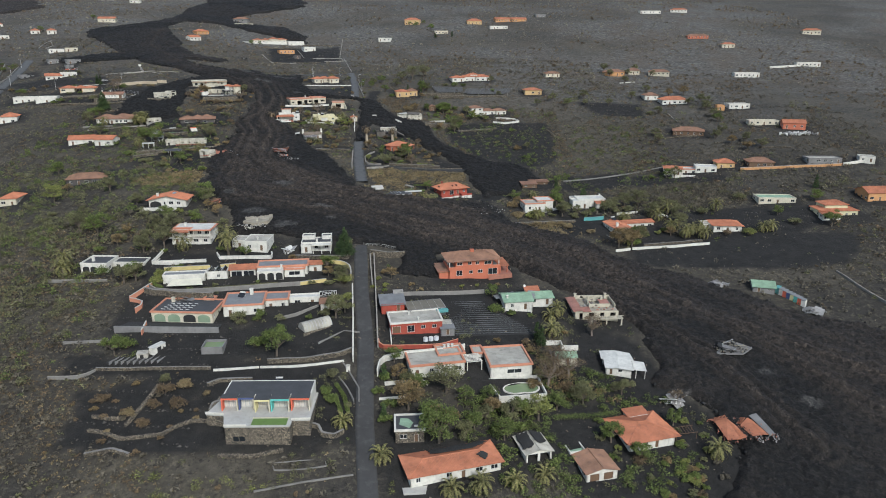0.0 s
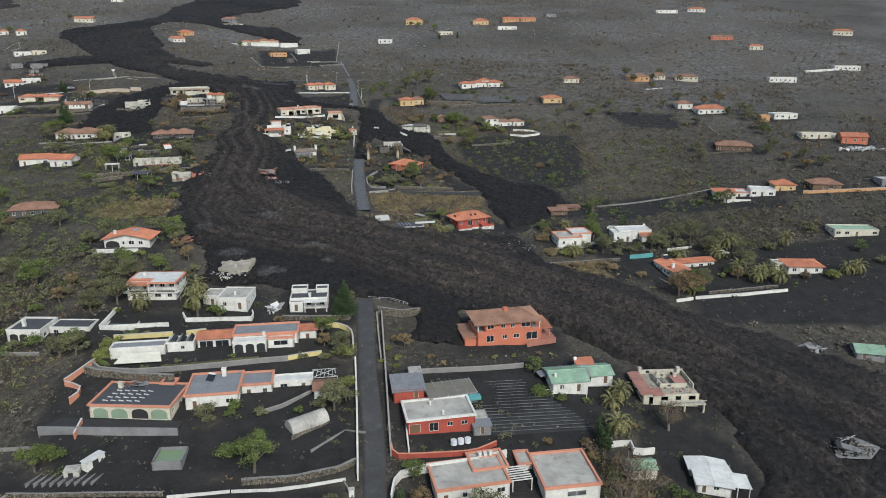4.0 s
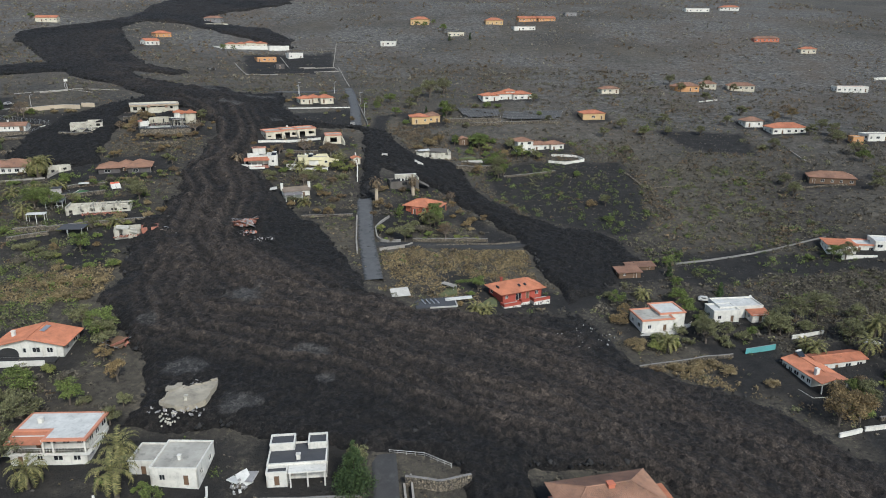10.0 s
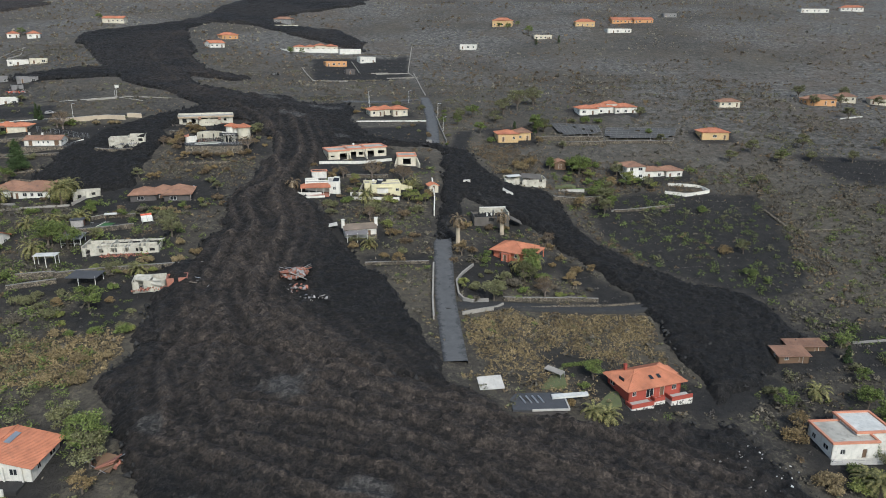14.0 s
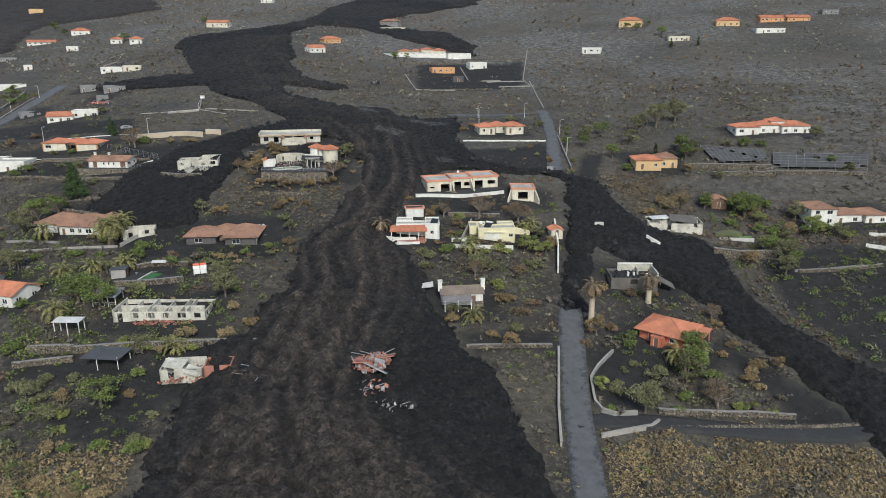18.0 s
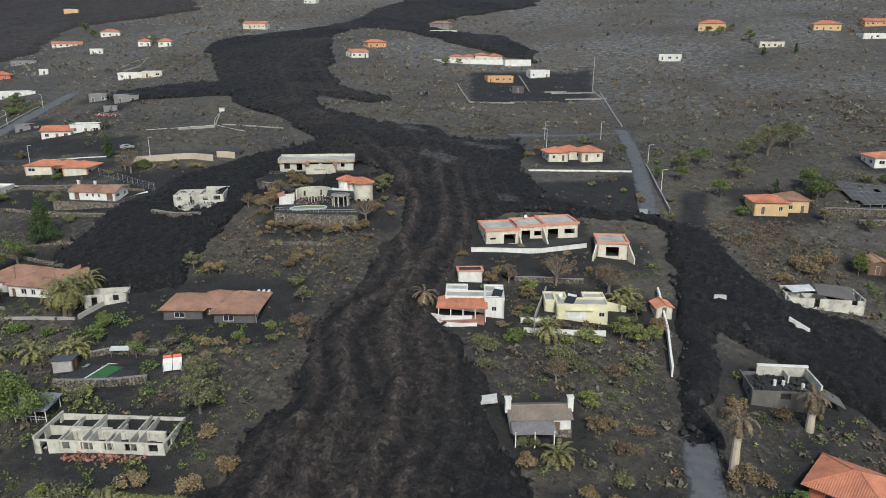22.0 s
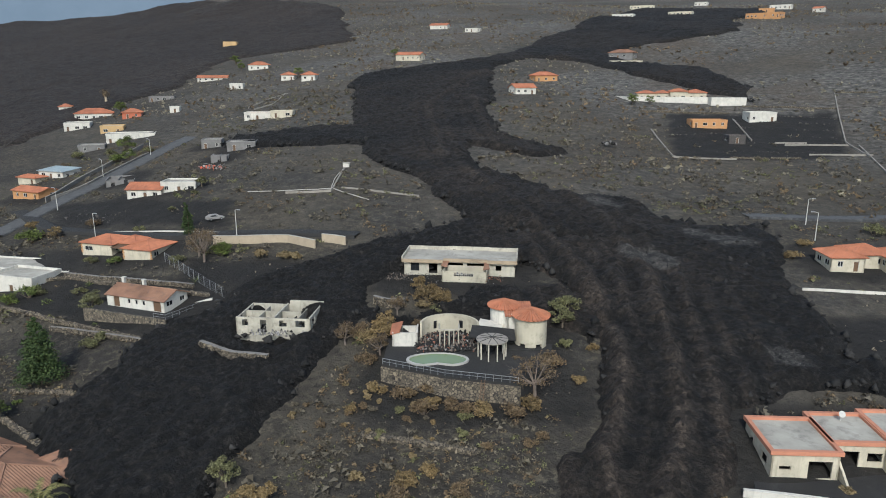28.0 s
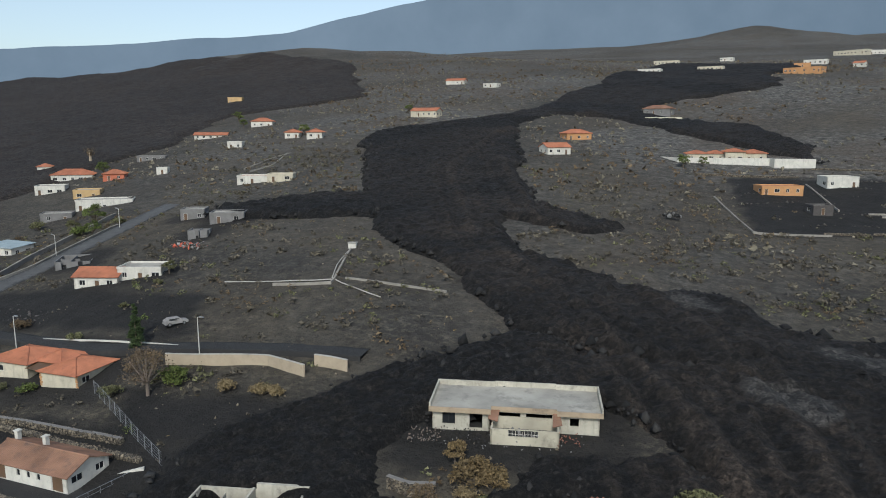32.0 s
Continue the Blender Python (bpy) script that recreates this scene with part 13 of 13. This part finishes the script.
# cars
def car(x, y, rot, mat, label):
    e = thing("car", x, y, float(ground_z(np.array(float(x)), np.array(float(y)))) + 0.05, rot, label, "car")
    S = Solid()
    prof = [(-2.1, 0.35), (2.1, 0.35), (2.15, 0.75), (1.2, 0.92), (0.55, 1.42), (-1.35, 1.42), (-2.0, 0.95)]
    k = len(prof)
    for yy, g in ((-0.85, 1.0), (0.85, 1.0)):
        S.v += [(px, yy * (0.82 if pz > 1.2 else 1), pz) for px, pz in prof]
    S.f = [tuple(range(k)), tuple(range(2 * k - 1, k - 1, -1))] + [(q, (q + 1) % k, k + (q + 1) % k, k + q) for q in range(k)]
    S.ob("body", mat, e)
    for s in (-1, 1):
        panel_sheet(e, "side_window", [(-1.5, s * 0.80, 0.98), (0.75, s * 0.80, 0.98), (0.45, s * 0.74, 1.34), (-1.25, s * 0.74, 1.34)], "glass", 0.03)
    panel_sheet(e, "windscreen", [(1.18, -0.72, 0.98), (1.18, 0.72, 0.98), (0.64, 0.66, 1.38), (0.64, -0.66, 1.38)], "glass", 0.03)
    for wx in (-1.3, 1.35):
        for s in (-1, 1):
            w = Solid().bar((wx, s * 0.72, 0.32), (wx, s * 0.9, 0.32), 0.32, 12).ob("wheel", "soot_shade_black", e)
            Solid().bar((wx, s * 0.9, 0.32), (wx, s * 0.92, 0.32), 0.18, 10).ob("rim", "metal", w)
    return e


car(-225.2, 476.4, 70, "rubble", "dusty pale car stranded on an ash-covered plot")
car(64.6, 338.3, -14, "whiteroof", "white car parked in a drive")
car(100.7, 309.4, -20, "whiteroof", "white car parked behind a house")

# pump hut with its pipe
e = thing("pump_hut", -220.4, 521.6, gz(-219.6, 522), 25, "small white pump hut on the ash slope", "hut")
S = Solid()
S.box(0, 0, -0.5, 1.8, 1.4, 1.3)
S.ob("body", "white", e)
S = Solid()
S.box(-0.15, -0.15, 1.3, 1.95, 1.55, 1.45)
S.ob("roof", "concrete", e)


def pipe(pts, r, mat, label):
    e = thing("water_pipe", pts[0][0], pts[0][1], gz(*pts[0]), 0, label, "pipe")
    z0 = gz(*pts[0])
    p, s = along(pts)
    d = np.arange(0, s[-1], 4.0)
    for a, b in zip(d, d[1:]):
        q = [(np.interp(v, s, p[:, 0]), np.interp(v, s, p[:, 1])) for v in (a, b)]
        Solid().bar(*[(x - pts[0][0], y - pts[0][1], float(ground_z(np.array(x), np.array(y))) - z0 + 0.25) for x, y in q], r, 5).ob("pipe_section", mat, e)


pipe([(-219.5, 521.5), (-215, 511), (-210, 503), (-192, 499)], 0.12, "capstone", "pale irrigation pipe down the slope")
pipe([(-210, 503), (-222, 498), (-236, 494)], 0.12, "capstone", "pale irrigation pipe across the slope")

# chain-link fence
e = thing("fence", -214.0, 449.5, gz(-205, 449), 0, "chain-link fence with steel posts beside the ash plot", "fence")
fp = [(-217.5, 455.0), (-208.0, 452.0), (-199.0, 449.0), (-190.5, 446.5)]
pp, ss = along(fp)
S2 = Solid()
for dd in np.arange(0, ss[-1], 2.5):
    x, y = np.interp(dd, ss, pp[:, 0]), np.interp(dd, ss, pp[:, 1])
    z = gz(x, y) - gz(-205, 449)
    Solid().bar((x + 214, y - 449.5, z - 0.3), (x + 214, y - 449.5, z + 2.0), 0.05, 5).ob("post", "metal", e)
for zz in (0.1, 0.5, 0.9, 1.3, 1.7, 1.95):
    for a, b in zip(fp, fp[1:]):
        S2.bar((a[0] + 214, a[1] - 449.5, gz(*a) - gz(-205, 449) + zz), (b[0] + 214, b[1] - 449.5, gz(*b) - gz(-205, 449) + zz), 0.018, 3)
S2.ob("wire", "metal", e)

# row of coloured huts half buried at the eastern lava margin
for k, mat in enumerate(("teal", "white", "coral", "navy", "lemon", "aqua", "coral", "white")):
    hx, hy = 120.5 + k * 0.75, 237.6 - k * 1.25
    e = thing("beach_hut", hx, hy, gz(hx, hy) + 1.2, -45, "narrow painted hut in a row sinking into lava", "hut", "painted huts")
    S = Solid()
    S.box(0, 0, -2.5, 1.4, 1.6, 1.1)
    S.ob("body", mat, e)
    panel_sheet(e, "roof", [(-0.05, -0.2, 1.1), (1.45, -0.2, 1.1), (1.45, 1.7, 1.4), (-0.05, 1.7, 1.4)], "greyroof" if k else "teal", 0.12)
e = simple("hut", 112.6, 238.2, -14, 7.5, 6.5, 2.0, "gable_x", "stucco", "green", "low hut with broad green sheet roof at the lava margin", "hut")

# roofless bungalow and terrace beside the eastern arm of lava
e = house("ruin", -27.5, 446.0, 8, "white bungalow with broken roof beside the lava arm")
block(e, -1.0, 0, 15.4, 7.2, 2.5, "ruin", "ruin_white", "concrete", seed=120)
panel_sheet(e, "fallen_roof", [(5.0, 1.0, 2.7), (12.6, 0.4, 2.0), (13.6, 6.8, 2.8), (6.0, 7.0, 3.2)], "dirty_stucco", 0.15)
panel_sheet(e, "fallen_roof", [(0.2, 2.0, 2.7), (5.2, 3.0, 2.9), (5.0, 6.6, 3.0), (-0.4, 6.2, 2.6)], "whiteroof", 0.15)
e = thing("garden_lawn", -8.5, 447.6, gz(-4, 449) + 0.1, 6, "small green lawn on a stone terrace", "lawn")
slab(e, "lawn", [(0, 0), (9.5, 0.6), (10.2, 4.6), (0.6, 4.2)], -1.2, 0.12, "turf")
slab(e, "edge", [(0, -0.4), (9.8, 0.2), (9.8, 0.55), (0, -0.05)], -1.5, 0.4, "capstone")
e = thing("junction_box", -61.5, 475.9, gz(-61.5, 476), 15, "scorched white kiosk beside the road", "kiosk")
S = Solid()
S.box(0, 0, -0.4, 2.0, 1.2, 2.0)
S.ob("body", "rubble", e)
S = Solid()
S.box(-0.1, -0.1, 2.0, 2.1, 1.3, 2.15)
S.ob("roof", "concrete", e)
e = thing("gatepost", -27.0, 176.4, gz(-27, 176.4), 10, "white drive gatepost with cap", "gatepost")
S = Solid()
S.box(0, 0, -0.5, 1.1, 0.8, 1.5)
S.ob("pillar", "white", e)
S = Solid()
S.box(-0.1, -0.1, 1.5, 1.2, 0.9, 1.65)
S.ob("cap", "concrete", e)
# guard rails by the cut road
e = thing("guard_rail", -30.0, 253.0, gz(-26, 251) + 0.1, -14, "white steel guard rail bent by lava", "guard rail")
railing(e, [(0, 0), (7, 0.6), (13, -1.8)], 0.4, 0.9, "whiteroof", 1.6)
# fallen sheds on the lava
e = thing("hut_roof", -81.1, 389.6, gz(-81, 389.6) + 0.6, 20, "tipped pale tin roof on the lava edge", "debris")
panel_sheet(e, "sheet", [(-1.4, -1.0, 0.2), (1.4, -1.2, 0.6), (1.5, 1.0, 1.0), (-1.2, 1.2, 0.5)], "capstone", 0.2)
e = thing("lava_wall", -44.0, 439.5, gz(-44, 439.5) + 0.6, 10, "broken pale concrete wall in lava", "debris")
slab(e, "block", [(0, 0), (2.6, 0.2), (2.5, 0.8), (0.1, 0.7)], -1.5, 1.6, "capstone")
e = thing("wing_wall", -29.5, 437.0, gz(-29.5, 437) + 0.6, -30, "curved white wall fragment in lava", "debris")
S = Solid()
S.hull([(0, 0, -1), (4.2, 0, -1), (4.2, 0.4, -1), (0, 0.4, -1), (0, 0, 2.0), (4.2, 0, 0.6), (4.2, 0.4, 0.6), (0, 0.4, 2.0)], [(0, 1, 5, 4), (2, 3, 7, 6), (4, 5, 6, 7), (1, 2, 6, 5), (0, 4, 7, 3)])
S.ob("fragment", "white", e)


# yard beside the red house: lawns, a buried flat roof with pipes, a lean-to and an awning
def turf_patch(pts, label):
    cx, cy = sum(q[0] for q in pts) / len(pts), sum(q[1] for q in pts) / len(pts)
    e = thing("lawn", cx, cy, gz(cx, cy), 0, label, "lawn")
    slab(e, "turf", [(x - cx, y - cy) for x, y in pts], -1.4, 0.12, "turf_dry")


MAT["turf_dry"] = plain("patchy_lawn", (0.105, 0.115, 0.045), 0.95, 0.5, 1.2, bump_size=0.1)
turf_patch([(-20.7, 334.3), (-14.3, 337.3), (-14.1, 328.6), (-19.7, 326.0)], "patchy green lawn framed by low kerbs")
turf_patch([(-11.3, 327.2), (-2.4, 330.7), (-2.4, 324.7), (-10.7, 320.1)], "small yellowing lawn beside the red house")
rx, ry = (-26.1, 315.4)
e = thing("roof_slab", rx, ry, gz(rx, ry) - 0.35, 8, "dark flat roof with pipes, its house buried by ash", "ruin")
slab(e, "roof", [(0, 0), (11.6, 0), (11.6, 7.0), (0, 7.0)], 0.6, 1.0, "asphalt")
slab(e, "fascia", [(4.0, -0.3), (11.8, -0.3), (11.8, -0.02), (4.0, -0.02)], 0.7, 1.12, "capstone")
slab(e, "fascia", [(11.62, 0.0), (11.9, 0.0), (11.9, 6.0), (11.62, 6.0)], 0.7, 1.12, "capstone")
slab(e, "front_wall", [(0.2, 0.2), (11.4, 0.2), (11.4, 0.4), (0.2, 0.4)], -2.0, 0.59, "dark")
slab(e, "fascia", [(9.0, 4.0), (17.0, 5.0), (17.0, 6.4), (9.0, 5.6)], 1.0, 1.4, "whiteroof")
for k in range(4):
    Solid().bar((3.0 + k * 1.3, 2.6, 1.1), (2.2 + k * 1.3, 5.2, 1.3), 0.18, 8).ob("pipe", "metal", e)
rx, ry = (-33.1, 321.3)
e = thing("lean_to", rx, ry, gz(rx, ry) - 0.5, 12, "slumped pale sheet roof of a lean-to by the road", "shed")
panel_sheet(e, "roof_sheet", [(0, 0, 0.7), (5.4, 0, 0.8), (5.2, 4.0, 2.0), (-0.2, 3.8, 1.9)], "capstone", 0.12)
posts(e, [(0.2, 3.6), (5.0, 3.8)], -1, 1.8, 0.1, "wood")
rx, ry = (-15.2, 331.3)
e = thing("awning", rx, ry, gz(rx, ry) - 0.3, 60, "pale striped awning on posts over a garden path", "awning")
panel_sheet(e, "canopy", [(0, 0, 1.7), (2.2, 0, 1.7), (2.2, 4.4, 2.1), (0, 4.4, 2.1)], "drabcap", 0.08)
posts(e, [(0.1, 0.1), (2.1, 0.1), (0.1, 4.3), (2.1, 4.3)], -0.8, 1.75, 0.06, "metal")

turf_patch([(-9.3, 454.9), (-3.8, 456.0), (-1.8, 451.2), (-9.7, 448.0)], "green lawn on a stone garden terrace")
heap("debris", 17.4, 306.7, 11.0, 9.0, 46, ("rubble", "whiteroof"), "white splinters strewn over black lava", "debris", 0.15, 0.5, 1.9)


def shade_house(pts, label):
    """A crop shelter: dark netting stretched over rows of posts and wires."""
    cx, cy = sum(q[0] for q in pts) / 4, sum(q[1] for q in pts) / 4
    e = thing("shade_house", cx, cy, gz(cx, cy), 0, label, "greenhouse")
    q = [Vector((x - cx, y - cy, gz(x, y) - gz(cx, cy) + 1.2)) for x, y in pts]
    n, m = 12, 5
    P = [[(q[0].lerp(q[1], i / n)).lerp(q[3].lerp(q[2], i / n), j / m) for j in range(m + 1)] for i in range(n + 1)]
    S = Solid()
    for i in range(n):
        for j in range(m):
            if (i * 7 + j * 3) % 11:
                S.hull([P[i][j], P[i + 1][j], P[i + 1][j + 1], P[i][j + 1]], [(0, 1, 2, 3)])
    S.ob("netting", "net", e)
    W = Solid()
    for i in range(n + 1):
        W.bar(P[i][0] + Vector((0, 0, 0.05)), P[i][m] + Vector((0, 0, 0.05)), 0.05, 4)
    for j in range(m + 1):
        W.bar(P[0][j] + Vector((0, 0, 0.05)), P[n][j] + Vector((0, 0, 0.05)), 0.05, 4)
    W.ob("wire_frame", "stucco", e)
    for i in range(0, n + 1, 2):
        for j in (0, m):
            Solid().bar(P[i][j], P[i][j] - Vector((0, 0, 1.9)), 0.06, 5).ob("post", "capstone", e)


MAT["net"] = plain("dusty_black_netting", (0.060, 0.058, 0.054), 0.9, 0.6, 0.6)
shade_house([(-4.3, 502.6), (14.4, 507.8), (13.8, 518.7), (-8.0, 519.2)], "crop shelter of dark netting on posts")
shade_house([(14.7, 501.9), (45.9, 506.4), (49.6, 519.6), (17.1, 515.9)], "long netted crop shelter with pale posts")

# scorched plot between the flat burnt house and the towers
garden_wall([(-162.0, 455.2), (-159, 455.3), (-156.4, 456.6)], 1.5, 0.5, "stone", "scorched lava stone retaining wall at the lava")
for kind, bx, by, bw in (("rust", -153.8, 460.2, 6.2), ("rust", -151.4, 461.2, 4.6), ("straw", -153.0, 457.9, 3.4), ("olive", -150.5, 457.6, 3.0), ("rust", -154.6, 446.4, 5.6), ("straw", -156.0, 444.6, 4.4), ("brown", -158.2, 445.2, 5.0), ("straw", -151.9, 448.6, 4.0), ("brown", -150.2, 451.8, 3.4), ("straw", -148.4, 444.0, 3.0)):
    bush(kind, bx, by, bw)
